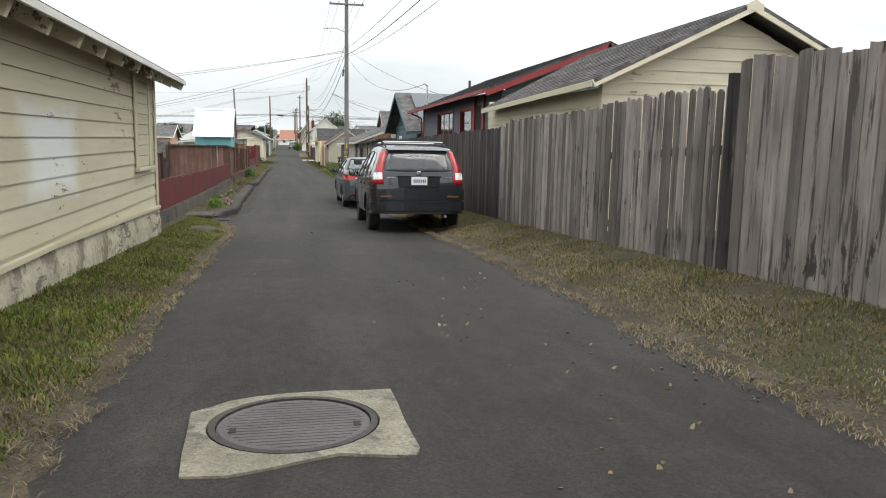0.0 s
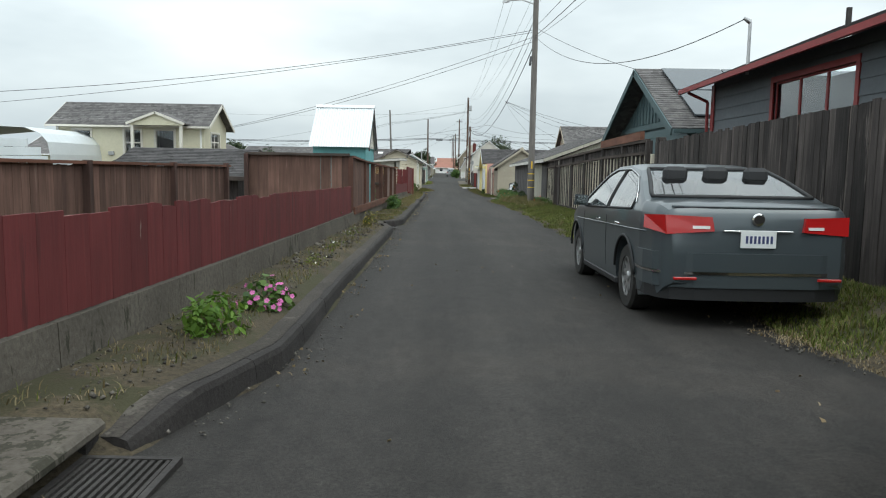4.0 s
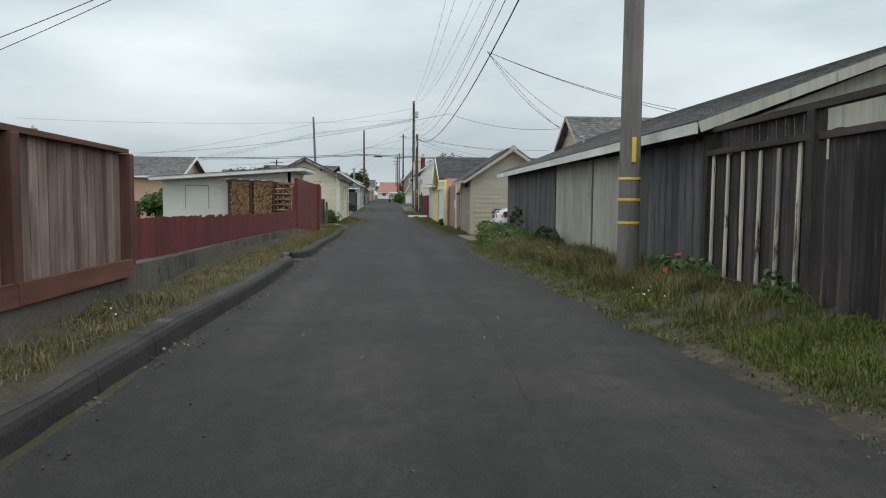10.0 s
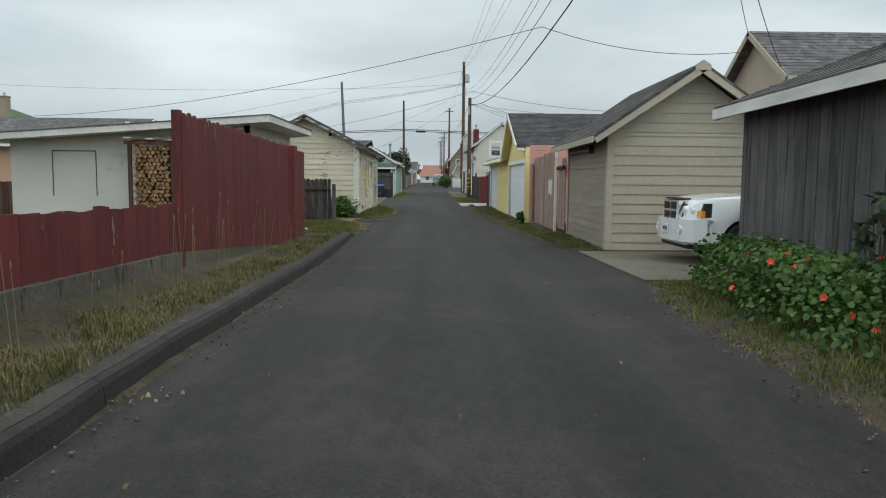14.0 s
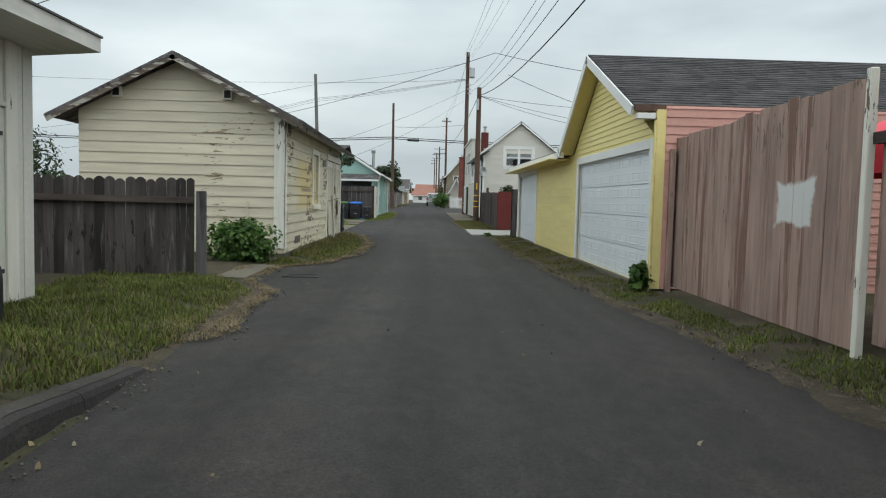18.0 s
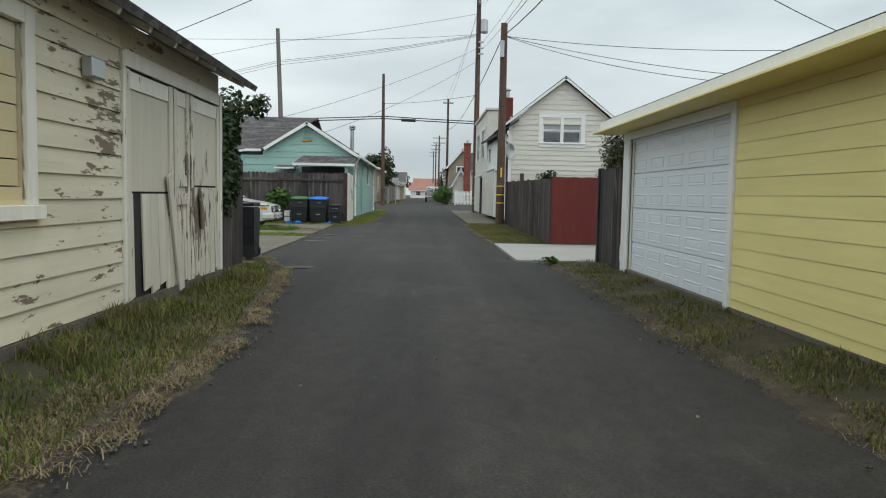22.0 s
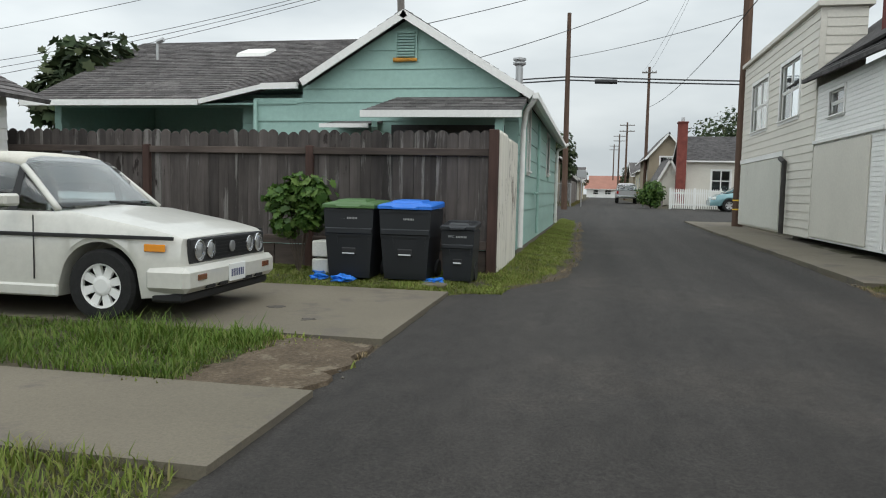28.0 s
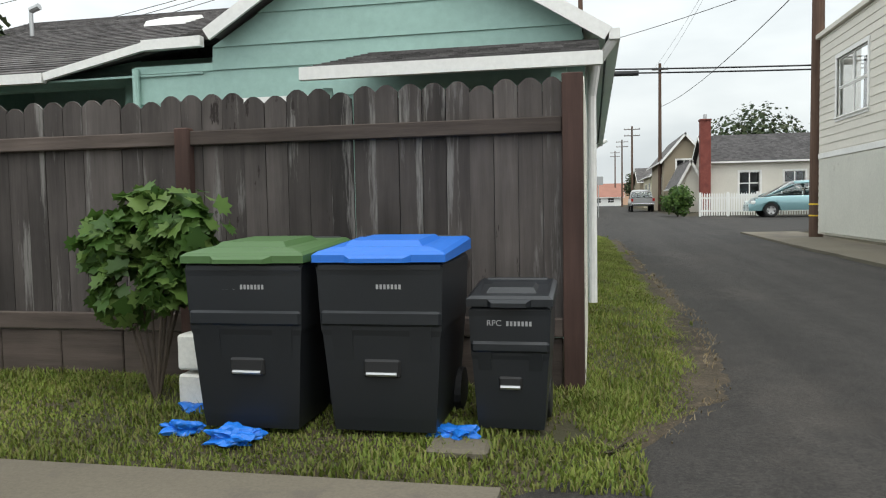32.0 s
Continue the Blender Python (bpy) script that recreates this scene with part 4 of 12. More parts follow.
crack("long crack in the asphalt", [(1.4, 44), (1.5, 47), (1.35, 50), (1.45, 54)], 0.006, 0.016, 6)
crack("long crack in the asphalt", [(0.2, 60), (0.35, 64), (0.25, 69)], 0.005, 0.016, 7)
for x_, y_, r_, sd in ((-4.2, 108.2, 0.09, 1), (-3.7, 107.7, 0.06, 2), (-5.3, 107.3, 0.2, 3), (-4.6, 100.2, 0.3, 4), (-3.9, 98.9, 0.22, 5)):
    skin("oil_spot", "dark oil spot on concrete", [(x_ + r_ * math.cos(a * 0.9), y_ + r_ * 0.8 * math.sin(a * 0.9)) for a in range(7)], "oil", 0.0285 if y_ < 105 else 0.0235, "stain", 0.003, 0.02, sd)
tagged(skin("bare_soil", "bare brown soil patch between grass and lane", [(-3.75, 105.62), (-2.95, 105.55), (-2.86, 107.0), (-3.55, 107.0)], "dirt", 0.012, "soil", 0.03, 0.06, 21), "bare brown soil patch between grass and lane", "soil", "", "stuff")

# ---- left side of the lane ----
# cream shed at the lane's mouth
t = thing("cream_shed", "cream lap-sided shed with peeling paint and exposed rafter tails", "shed", (-1.9, 4, 0.0))
HX = -1.88
lap_wall(t, "+x", HX, -9, 13.62, -0.12, 2.16, "cream", 0.185, [(12.12, 12.98, 0.84, 1.86)], proud=0.024)
lap_wall(t, "+y", 13.62, -7.5, HX, -0.12, 2.16, "cream_x", 0.185)
part("back_wall", Mb().box(-7.5, -9, -0.2, -7.38, 13.5, 2.16), "cream", t)
part("end_wall", Mb().box(-7.38, -9, -0.2, HX - 0.12, -8.88, 2.16), "cream", t)
M["whitewash"] = mat("whitewash", (0.40, 0.365, 0.275), 0.9, 0.2, 1.5, 14, 0.4, dirt=(0.20, 0.175, 0.125), dirt_at=0.52, dirt_scale=1.6, peel=((0.15, 0.135, 0.105), 0.60, "y"))
fnd = Mb()
DRIP = [(-9, 0.2), (8.0, 0.18), (13.64, 0.03)]
ends_ = [-9 + 22.64 * i / 16 for i in range(17)]
for e in ends_:
    d_ = lerp_table(DRIP, e)
    fnd.v += [(HX - 0.25, e, gz(e) - 0.3), (HX + 0.08, e, gz(e) - 0.3), (HX + 0.065, e, d_ - 0.2), (HX + 0.034, e, d_), (HX - 0.25, e, d_)]
fnd.f = [(i * 5 + j, i * 5 + (j + 1) % 5, i * 5 + 5 + (j + 1) % 5, i * 5 + 5 + j) for i in range(16) for j in range(5)] + [(4, 3, 2, 1, 0), tuple(80 + j for j in range(5))]
part("foundation", fnd, "whitewash", t, "whitewashed crumbling concrete footing")
for (ya, za), (yb, zb_) in zip(DRIP, DRIP[1:]):
    beam(t, "drip_board", (HX + 0.05, ya, za + 0.045), (HX + 0.05, yb, zb_ + 0.045), 0.05, 0.045, "cream")
part("corner_board", Mb().box(HX + 0.026, 13.52, -0.08, HX + 0.045, 13.66, 2.1, 0.004), "cream", t)
for u0, u1, z0, z1 in ((11.95, 12.1, 0.75, 2.0), (13.0, 13.1, 0.75, 2.0)):
    part("window_trim", wbox("+x", HX, u0, u1, 0.026, 0.05, z0, z1, 0.005), "cream", t)
part("window_sill", wbox("+x", HX, 11.9, 13.15, 0.026, 0.1, 0.7, 0.75, 0.006), "cream", t)
part("shutter_back", wbox("+x", HX, 12.1, 13.0, -0.02, 0.008, 0.76, 1.98), "void_shade", t)
for i in range(8):
    part("shutter_board", wbox("+x", HX, 12.105, 12.995, 0.009, 0.03 + 0.003 * (i % 3), 0.765 + i * 0.152, 0.765 + i * 0.152 + 0.146, 0.004), "cream", t)
part("window_trim", wbox("+x", HX, 11.95, 13.1, 0.026, 0.052, 1.99, 2.08, 0.005), "cream", t)
slope(t, (-1.42, -9.3, 2.12), (-1.42, 13.95, 2.12), (-4.7, 13.95, 3.6), (-4.7, -9.3, 3.6), "shingle_brown", 0.05, 0.16)
slope(t, (-8.0, 13.95, 2.12), (-8.0, -9.3, 2.12), (-4.7, -9.3, 3.6), (-4.7, 13.95, 3.6), "shingle_brown", 0.05, 0)
part("gable", Mb().prism([(-7.5, 2.16), (HX, 2.16), (-4.7, 3.43)], "y", 13.5, 13.62), "cream_x", t)
for i in range(26):
    y = -8.6 + i * 0.87
    beam(t, "rafter_tail", (-2.0, y, 2.315), (-1.47, y, 2.077), 0.07, 0.13, "cream_worn")
beam(t, "barge_board", (-1.4, 13.9, 2.1), (-4.7, 13.9, 3.58), 0.03, 0.16, "fascia")
beam(t, "eave_trim", (-1.405, -9.3, 2.11), (-1.405, 13.95, 2.11), 0.03, 0.06, "fascia")

# concrete retaining wall with the low red fence on it
t = thing("retaining_wall", "stained low concrete retaining wall with pale streaks", "wall", (-2.2, 13.66, gz(14)), kind="structure")
y = 13.66
while y < 64.2:
    y2 = min(y + 3.05, 64.2)
    x = -2.12 if y < 47 else -2.12 - 0.3 * min(1, (y - 47) / 6)
    x2 = -2.12 if y2 < 47 else -2.12 - 0.3 * min(1, (y2 - 47) / 6)
    a, b = lerp_table(WALL_TOP, y), lerp_table(WALL_TOP, y2)
    part("wall_pour", Mb().hull8([(x - 0.22, y, gz(y) - 0.3), (x + 0.03, y, gz(y) - 0.3), (x2 + 0.03, y2 - 0.01, gz(y2) - 0.3), (x2 - 0.22, y2 - 0.01, gz(y2) - 0.3), (x - 0.22, y, a), (x, y, a), (x2, y2 - 0.01, b), (x2 - 0.22, y2 - 0.01, b)]), "concrete_wall", t)
    y = y2
t = thing("red_fence", "low dark red board fence on a concrete wall", "fence", (-2.2, 13.7, -0.2))
RED_TOP = [(13, 0.38), (17.5, 0.34), (19, 0.29), (27, 0.18), (33, 0.1)]
board_run(t, "y", -2.165, 13.75, 33.0, lambda u: lerp_table(WALL_TOP, u) + 0.01, lambda u: lerp_table(RED_TOP, u), "red_fence", 0.29, 0.004, 0.018, 0.012, lean=0.1, seed=2)
for a in range(6):
    y0 = 13.8 + a * 3.2
    y1 = min(y0 + 3.18, 33.0)
    beam(t, "rail", (-2.19, y0, lerp_table(RED_TOP, y0) - 0.1), (-2.19, y1, lerp_table(RED_TOP, y1) - 0.1), 0.04, 0.09, "brown_fence")
    post(t, -2.235, y0, lerp_table(WALL_TOP, y0) - 0.1, lerp_table(RED_TOP, y0) - 0.02, 0.09, "brown_fence")
# dark fence further back in the yard
t = thing("yard_fence", "dark brown board fence behind the red fence", "fence", (-5.5, 20, -0.2))
board_run(t, "y", -4.6, 10.0, 31.5, lambda u: lerp_table(WALL_TOP, max(13, u)) - 0.15, lambda u: 0.62 - (u - 14) * 0.006, "brown_fence", 0.16, 0.006, 0.02, 0.01, lean=0.2, seed=3)
beam(t, "cap_rail", (-4.58, 10.0, 0.66), (-4.58, 31.5, 0.56), 0.12, 0.04, "redwood_rail")
for i in range(8):
    post(t, -4.54, 10.2 + i * 3.0, -0.4, 0.6, 0.1, "redwood_post")
t = thing("screen_fence", "tall weathered dark brown screen fence with a cap rail", "fence", (-3.0, 31.6, -0.5))
board_run(t, "x", 33.15, -4.62, -2.1, lambda u: -0.62, lambda u: 0.82, "brown_fence", 0.24, 0.006, 0.02, 0.01, lean=0.15, seed=4)
beam(t, "cap_rail", (-4.65, 33.12, 0.87), (-2.22, 33.12, 0.87), 0.12, 0.06, "dark_rail_x", )
post(t, -4.62, 33.08, -0.6, 0.83, 0.1, "redwood_post")

# brown panel fence
t = thing("panel_fence", "reddish brown panel fence with open bays and a sagging cap", "fence", (-2.2, 33.2, -0.5))
PT = [(33, 0.78), (36, 0.69), (41, 0.6), (48.5, 0.5)]
PB = [(33, -0.45), (36, -0.49), (41, -0.56), (48.5, -0.66)]
posts_ = [33.2, 36.05, 38.5, 40.9, 42.95, 45.45, 47.85]
for y in posts_:
    post(t, -2.2 + (0.04 if y > 40 else 0), y, lerp_table(PB, y) + 0.0, lerp_table(PT, y) - 0.0, 0.125, "rust_post")
for a, b in zip(posts_, posts_[1:]):
    beam(t, "cap_rail", (-2.2, a, lerp_table(PT, a) + 0.05), (-2.2, b, lerp_table(PT, b) + 0.05), 0.15, 0.045, "redwood_rail")
    beam(t, "bottom_rail", (-2.11, a - 0.04, lerp_table(PB, a) + 0.07), (-2.11, b - 0.045, lerp_table(PB, b) + 0.07), 0.05, 0.17, "redwood_rail")
for a, b, m_, lean in ((33.28, 35.97, "brown_fence", 0.2), (36.13, 37.4, "brown_fence", 0.2), (43.02, 45.38, "brown_pale", 1.2), (45.52, 47.78, "brown_pale", 1.2)):
    board_run(t, "y", -2.215, a, b, lambda u: lerp_table(PB, u) - 0.02, lambda u: lerp_table(PT, u) + 0.028, m_, 0.155, 0.005, 0.018, 0.005, lean=lean, seed=int(a))
t = thing("back_fence", "dark brown yard fence seen through the open bay", "fence", (-5, 46.0, -0.7))
board_run(t, "x", 46.2, -6.8, -2.5, lambda u: -0.75, lambda u: 0.3, "brown_fence", 0.16, 0.006, 0.02, 0.02, seed=8)
part("rail", Mb().box(-6.8, 46.12, -0.15, -2.5, 46.19, -0.05), "dark_rail_x", t)

# low red fence, then the tall one
t = thing("red_fence_low", "low dark red flat-topped board fence on a concrete wall", "fence", (-2.4, 48.4, -0.7))
RT = [(48.3, -0.18), (54.5, -0.31), (57, -0.36), (64.2, -0.45)]
board_run(t, "y", -2.46, 47.95, 64.1, lambda u: lerp_table(WALL_TOP, u) + 0.01, lambda u: lerp_table(RT, u), "red_fence", 0.29, 0.004, 0.02, 0.008, lean=0.1, seed=5)
for i in range(7):
    post(t, -2.53, 48.6 + i * 2.55, lerp_table(WALL_TOP, 48.6 + i * 2.55) - 0.2, lerp_table(RT, 48.6 + i * 2.55) - 0.05, 0.09, "redwood_post")
t = thing("red_fence_tall", "tall dark red board fence with clipped tops", "fence", (-2.4, 64.2, -1.2))
board_run(t, "y", -2.42, 64.2, 70.5, lambda u: -1.0 - (u - 64.2) * 0.07, lambda u: 0.6 - (u - 64.2) * 0.018, "red_fence", 0.19, 0.004, 0.02, 0.004, dogear=True, lean=0.1, seed=6)
board_run(t, "y", -2.38, 70.85, 71.95, lambda u: -1.5, lambda u: 0.43, "red_fence", 0.19, 0.004, 0.02, 0.004, dogear=True, lean=0.1, seed=7)
part("corner_post", Mb().box(-2.43, 70.5, -1.6, -2.3, 70.84, 0.5, 0.01), "red_fence", t)
post(t, -2.46, 64.22, -1.3, 0.62, 0.1, "red_fence")
board_run(t, "x", 71.98, -3.6, -2.42, lambda u: -1.55, lambda u: 0.42, "red_fence", 0.19, 0.004, 0.02, 0.004, dogear=True, seed=9)

# turquoise tower shed
t = thing("tower_shed", "turquoise stucco garden shed with a steep white metal roof", "shed", (-3.4, 41.6, -0.7))
lap_wall(t, "-y", 40.3, -4.35, -2.62, -0.9, 1.22, "teal", boards=False, holes=[(-3.26, -2.94, 0.06, 0.72)])
window(t, "-y", 40.3, -3.26, -2.94, 0.06, 0.72, "white", 0.07)
lap_wall(t, "+x", -2.62, 40.42, 43.0, -0.9, 1.22, "teal", boards=False)
lap_wall(t, "+y", 43.1, -4.35, -2.62, -0.9, 1.22, "teal", boards=False)
part("wall", Mb().box(-4.35, 40.42, -0.9, -4.23, 42.98, 1.22), "teal", t)
g_ = lap_wall(t, "+x", -2.6, 40.25, 43.1, 1.2, 1.23, "white_lap", 0.16, apex=(41.65, 2.56), proud=0.03)
part("gable_back", Mb().prism([(40.3, 1.22), (43.1, 1.22), (41.65, 2.5)], "x", -4.35, -4.25), "white_lap", t)
def corrugated(e0, e1, r1, r0, n=30):
    """Ribbed sheet metal from eave to ridge."""
    mb = Mb()
    e0, e1, r1, r0 = (Vector(p) for p in (e0, e1, r1, r0))
    nrm = (e1 - e0).cross(r0 - e0).normalized()
    if nrm.z < 0:
        nrm = -nrm
    for k in range(n * 4 + 1):
        f_ = k / (n * 4)
        h = nrm * (0.009 * math.sin(k * math.pi / 2))
        a, b = e0.lerp(e1, f_) + h, r0.lerp(r1, f_) + h
        mb.v += [a, b, a - nrm * 0.004, b - nrm * 0.004]
    for k in range(n * 4):
        i = k * 4
        mb.f += [(i, i + 4, i + 5, i + 1), (i + 2, i + 3, i + 7, i + 6), (i, i + 2, i + 6, i + 4), (i + 1, i + 5, i + 7, i + 3)]
    return mb
part("roof_sheet", corrugated((-4.45, 40.0, 1.2), (-2.47, 40.0, 1.2), (-2.47, 41.65, 2.64), (-4.45, 41.65, 2.64), 24), "metal_roof", t)
part("roof_sheet", corrugated((-2.47, 43.15, 1.14), (-4.45, 43.15, 1.14), (-4.45, 41.65, 2.64), (-2.47, 41.65, 2.64), 24), "metal_roof", t)
part("ridge_cap", Mb().prism([(41.53, 2.57), (41.65, 2.68), (41.77, 2.57), (41.65, 2.655)], "x", -4.47, -2.45), "metal_roof", t)
for (a, b) in (((40.02, 1.18), (41.65, 2.62)), ((43.13, 1.12), (41.65, 2.62))):
    beam(t, "barge_board", (-2.48, *a), (-2.48, *b), 0.03, 0.14, "shed_board")

# white flat-roofed garage with the firewood stack
t = thing("white_garage", "off-white flat-roofed garage with a plain plank door", "garage", (-5, 75, -1.55))
lap_wall(t, "+x", -3.8, 73.0, 77.85, -1.7, 1.12, "white_gar", boards=False)
for i in range(24):
    u = 73.05 + i * 0.2
    part("batten", wbox("+x", -3.8, u, u + 0.185, 0.001, 0.012, 0.48 if 74.2 < u < 77.25 else -1.5, 1.1, 0.003), "white_gar", t)
lap_wall(t, "-y", 73.0, -9.3, -3.8, -1.7, 0.68, "white_gar", boards=False)
part("wall_top", Mb().prism([(-9.3, 0.68), (-3.8, 0.68), (-3.8, 1.14)], "y", 73.0, 73.12), "white_gar", t)
part("back_wall", Mb().box(-9.3, 77.73, -1.7, -3.92, 77.85, 0.9), "white_gar", t)
part("end_wall", Mb().box(-9.3, 73.12, -1.7, -9.18, 77.73, 0.65), "white_gar", t)
for a, b in ((74.25, 75.6), (75.63, 77.24)):
    d = part("door", wbox("+x", -3.8, a, b, 0.013, 0.035, -1.5, 0.4, 0.005), "white_gar", t, "flush off-white garage door leaf")
    for k in (0.33, 0.66):
        part("board_joint", wbox("+x", -3.8, a + (b - a) * k, a + (b - a) * k + 0.006, 0.0352, 0.0358, -1.1, -0.2), "shed_board", d)
part("door_head", wbox("+x", -3.8, 74.2, 77.3, 0.013, 0.045, 0.41, 0.46, 0.004), "white_gar", t)
part("head_shadow_joint", wbox("+x", -3.8, 74.2, 77.3, 0.0135, 0.02, 0.4, 0.409), "shed_board", t)
part("corner_trim", wbox("+x", -3.8, 77.3, 77.5, 0.013, 0.04, -1.5, 1.08, 0.004), "white_worn", t)
for u, z in ((77.0, 0.13), (77.0, -1.2)):
    part("hinge", wbox("+x", -3.8, u, u + 0.22, 0.036, 0.046, z, z + 0.04), "iron", t)
part("latch", wbox("+x", -3.8, 75.52, 75.75, 0.036, 0.07, -0.27, -0.22, 0.006), "iron", t)
part("top_bolt", wbox("+x", -3.8, 75.42, 75.6, 0.036, 0.06, 0.28, 0.4, 0.006), "white_gar", t)
M["sign_red"] = plain("sign_red", (0.42, 0.03, 0.035), 0.5)
nt = thing("notice", "small red and white notice fixed to a garage door", "sign", (-3.76, 75.07, -0.17))
part("plate", wbox("+x", -3.8, 74.94, 75.2, 0.0362, 0.04, -0.27, -0.06), "white", nt)
part("red_panel", wbox("+x", -3.8, 74.96, 75.18, 0.0402, 0.0415, -0.17, -0.08), "sign_red", nt)
for z in (-0.2, -0.235):
    part("text_bar", wbox("+x", -3.8, 74.98, 75.16, 0.0402, 0.0412, z, z + 0.012), "sign_red", nt)
for u0, u1, z0, z1 in ((-8.35, -8.33, -0.6, 0.42), (-7.35, -7.33, -0.6, 0.42), (-8.35, -7.33, 0.42, 0.445)):
    part("hatch_trim", wbox("-y", 73.0, u0, u1, 0.001, 0.012, z0, z1), "shed_board", t)
rf = Mb().hull8([(-9.7, 72.4, 0.62), (-3.2, 72.4, 1.1), (-3.2, 78.1, 1.1), (-9.7, 78.1, 0.62), (-9.7, 72.4, 0.76), (-3.2, 72.4, 1.25), (-3.2, 78.1, 1.25), (-9.7, 78.1, 0.76)])
part("roof", rf, "fascia", t)
part("roof_felt", Mb().hull8([(-9.72, 72.38, 0.764), (-3.18, 72.38, 1.254), (-3.18, 78.12, 1.254), (-9.72, 78.12, 0.764), (-9.72, 72.38, 0.784), (-3.18, 72.38, 1.274), (-3.18, 78.12, 1.274), (-9.72, 78.12, 0.784)]), "shingle_grey", t)
part("vent_pipe", Mb().tube((-7.4, 75, 0.8), (-7.4, 75, 1.25), 0.06), "white", t)

# dark fence, cream garage
t = thing("dark_fence", "short weathered dark picket fence with dog-eared tops", "fence", (-4, 80.6, -1.6))
board_run(t, "x", 80.6, -6.4, -2.98, lambda u: -1.6, lambda u: -0.17, "picket", 0.14, 0.004, 0.02, 0.01, dogear=True, seed=12)
part("rail", Mb().box(-6.4, 80.55, -0.52, -2.98, 80.598, -0.43), "dark_rail_x", t)
post(t, -2.88, 80.62, -1.7, -0.34, 0.12, "shed_board")

t = thing("cream_garage", "old cream lap-sided garage with peeling paint and sagging doors", "garage", (-4.4, 84.4, -1.6))
lap_wall(t, "-y", 84.4, -6.35, -2.48, -1.62, 1.18, "cream_x", 0.2, apex=(-4.45, 2.14), proud=0.024)
CW = -2.44
lap_wall(t, "+x", CW, 84.4, 90.4, -1.5, 1.05, "cream_worn", 0.19, [(87.95, 88.78, -0.46, 0.64)], proud=0.024)
part("wall", Mb().box(CW - 0.12, 90.4, 0.66, CW, 93.6, 1.05), "cream_worn", t)
part("back_wall", Mb().box(-6.35, 93.48, -1.6, CW - 0.12, 93.6, 1.1), "cream", t)
part("end_wall", Mb().box(-6.35, 84.52, -1.6, -6.23, 93.48, 1.1), "cream", t)
part("gable_back", Mb().prism([(-6.35, 1.1), (CW, 1.1), (-4.45, 2.1)], "y", 93.48, 93.6), "cream", t)
part("corner_board", Mb().box(-2.62, 84.36, -1.4, -2.40, 84.376, 1.15), "white_worn", t)
part("corner_board", Mb().box(CW + 0.025, 84.36, -1.4, CW + 0.045, 84.52, 1.1), "white_worn", t)
part("footing", Mb().box(-6.4, 84.34, -1.9, -2.39, 93.6, -1.5), "concrete_wall", t)
for a, b, z0, z1 in ((87.82, 87.95, -0.58, 0.76), (88.78, 88.91, -0.58, 0.76), (87.95, 88.78, 0.64, 0.76)):
    part("window_trim", wbox("+x", CW, a, b, 0.0, 0.045, z0, z1, 0.004), "white_worn", t)
part("window_sill", wbox("+x", CW, 87.8, 88.95, 0.0, 0.08, -0.68, -0.58, 0.004), "white_worn", t)
for i in range(6):
    part("boarding", wbox("+x", CW, 87.96, 88.77, -0.04, -0.02, -0.45 + i * 0.182, -0.45 + i * 0.182 + 0.172), "cream_worn", t)
part("boarding_back", wbox("+x", CW, 87.96, 88.77, -0.06, -0.045, -0.45, 0.64), "void_shade", t)
rng = random.Random(92)
for a, b, mid in ((90.46, 91.72, -0.5), (91.76, 92.28, -0.62), (92.32, 93.5, -0.42)):
    d = part("door", wbox("+x", CW, a, b, -0.05, -0.004, -1.5, 0.64), "void_shade", t, "peeling plank garage door with a plain sheet above")
    part("door_sheet", wbox("+x", CW, a + 0.03, b - 0.03, -0.003, 0.012, mid + 0.02, 0.6, 0.003), "door_cream", d)
    n = max(3, round((b - a) / 0.2))
    for i in range(n):
        u, w_, k = a + (b - a) * i / n, (b - a) / n, rng.uniform(-0.03, 0.03)
        if a < 91 and i == 1:
            continue
        f, o_ = -1.58 + rng.uniform(0, 0.14), rng.uniform(0, 0.018)
        part("door_board", Mb().hull8([(CW + 0.002 + o_, u + 0.006 + k, f), (CW + 0.02 + o_, u + 0.006 + k, f), (CW + 0.02 + o_, u + w_ - 0.006 + k, f + 0.03), (CW + 0.002 + o_, u + w_ - 0.006 + k, f + 0.03), (CW - 0.002, u + 0.004, mid), (CW + 0.014, u + 0.004, mid), (CW + 0.014, u + w_ - 0.004, mid), (CW - 0.002, u + w_ - 0.004, mid)]), "door_flaked", d)
    for u in (a, b - 0.11):
        part("door_stile", Mb().hull8([(CW + 0.013, u + 0.02, -1.5 + rng.uniform(0, 0.1)), (CW + 0.036, u + 0.02, -1.5), (CW + 0.036, u + 0.13, -1.48), (CW + 0.013, u + 0.13, -1.48), (CW + 0.013, u, 0.63), (CW + 0.034, u, 0.63), (CW + 0.034, u + 0.11, 0.63), (CW + 0.013, u + 0.11, 0.63)]), "door_flaked", d)
    part("door_rail", wbox("+x", CW, a + 0.115, b - 0.115, 0.013, 0.03, 0.46, 0.62, 0.004), "white_worn", d)
for z in (-0.42, -0.62):
    part("door_rail", wbox("+x", CW, 91.88, 92.18, 0.022, 0.04, z, z + 0.13, 0.004), "door_flaked", t)
part("door_post", wbox("+x", CW, 90.4, 90.455, 0.0, 0.045, -1.55, 0.78, 0.006), "white_worn", t)
part("door_post", wbox("+x", CW, 93.505, 93.62, 0.0, 0.045, -1.55, 0.78, 0.006), "white_worn", t)
part("door_head", wbox("+x", CW, 90.456, 93.504, 0.0, 0.035, 0.65, 0.8, 0.004), "white_worn", t)
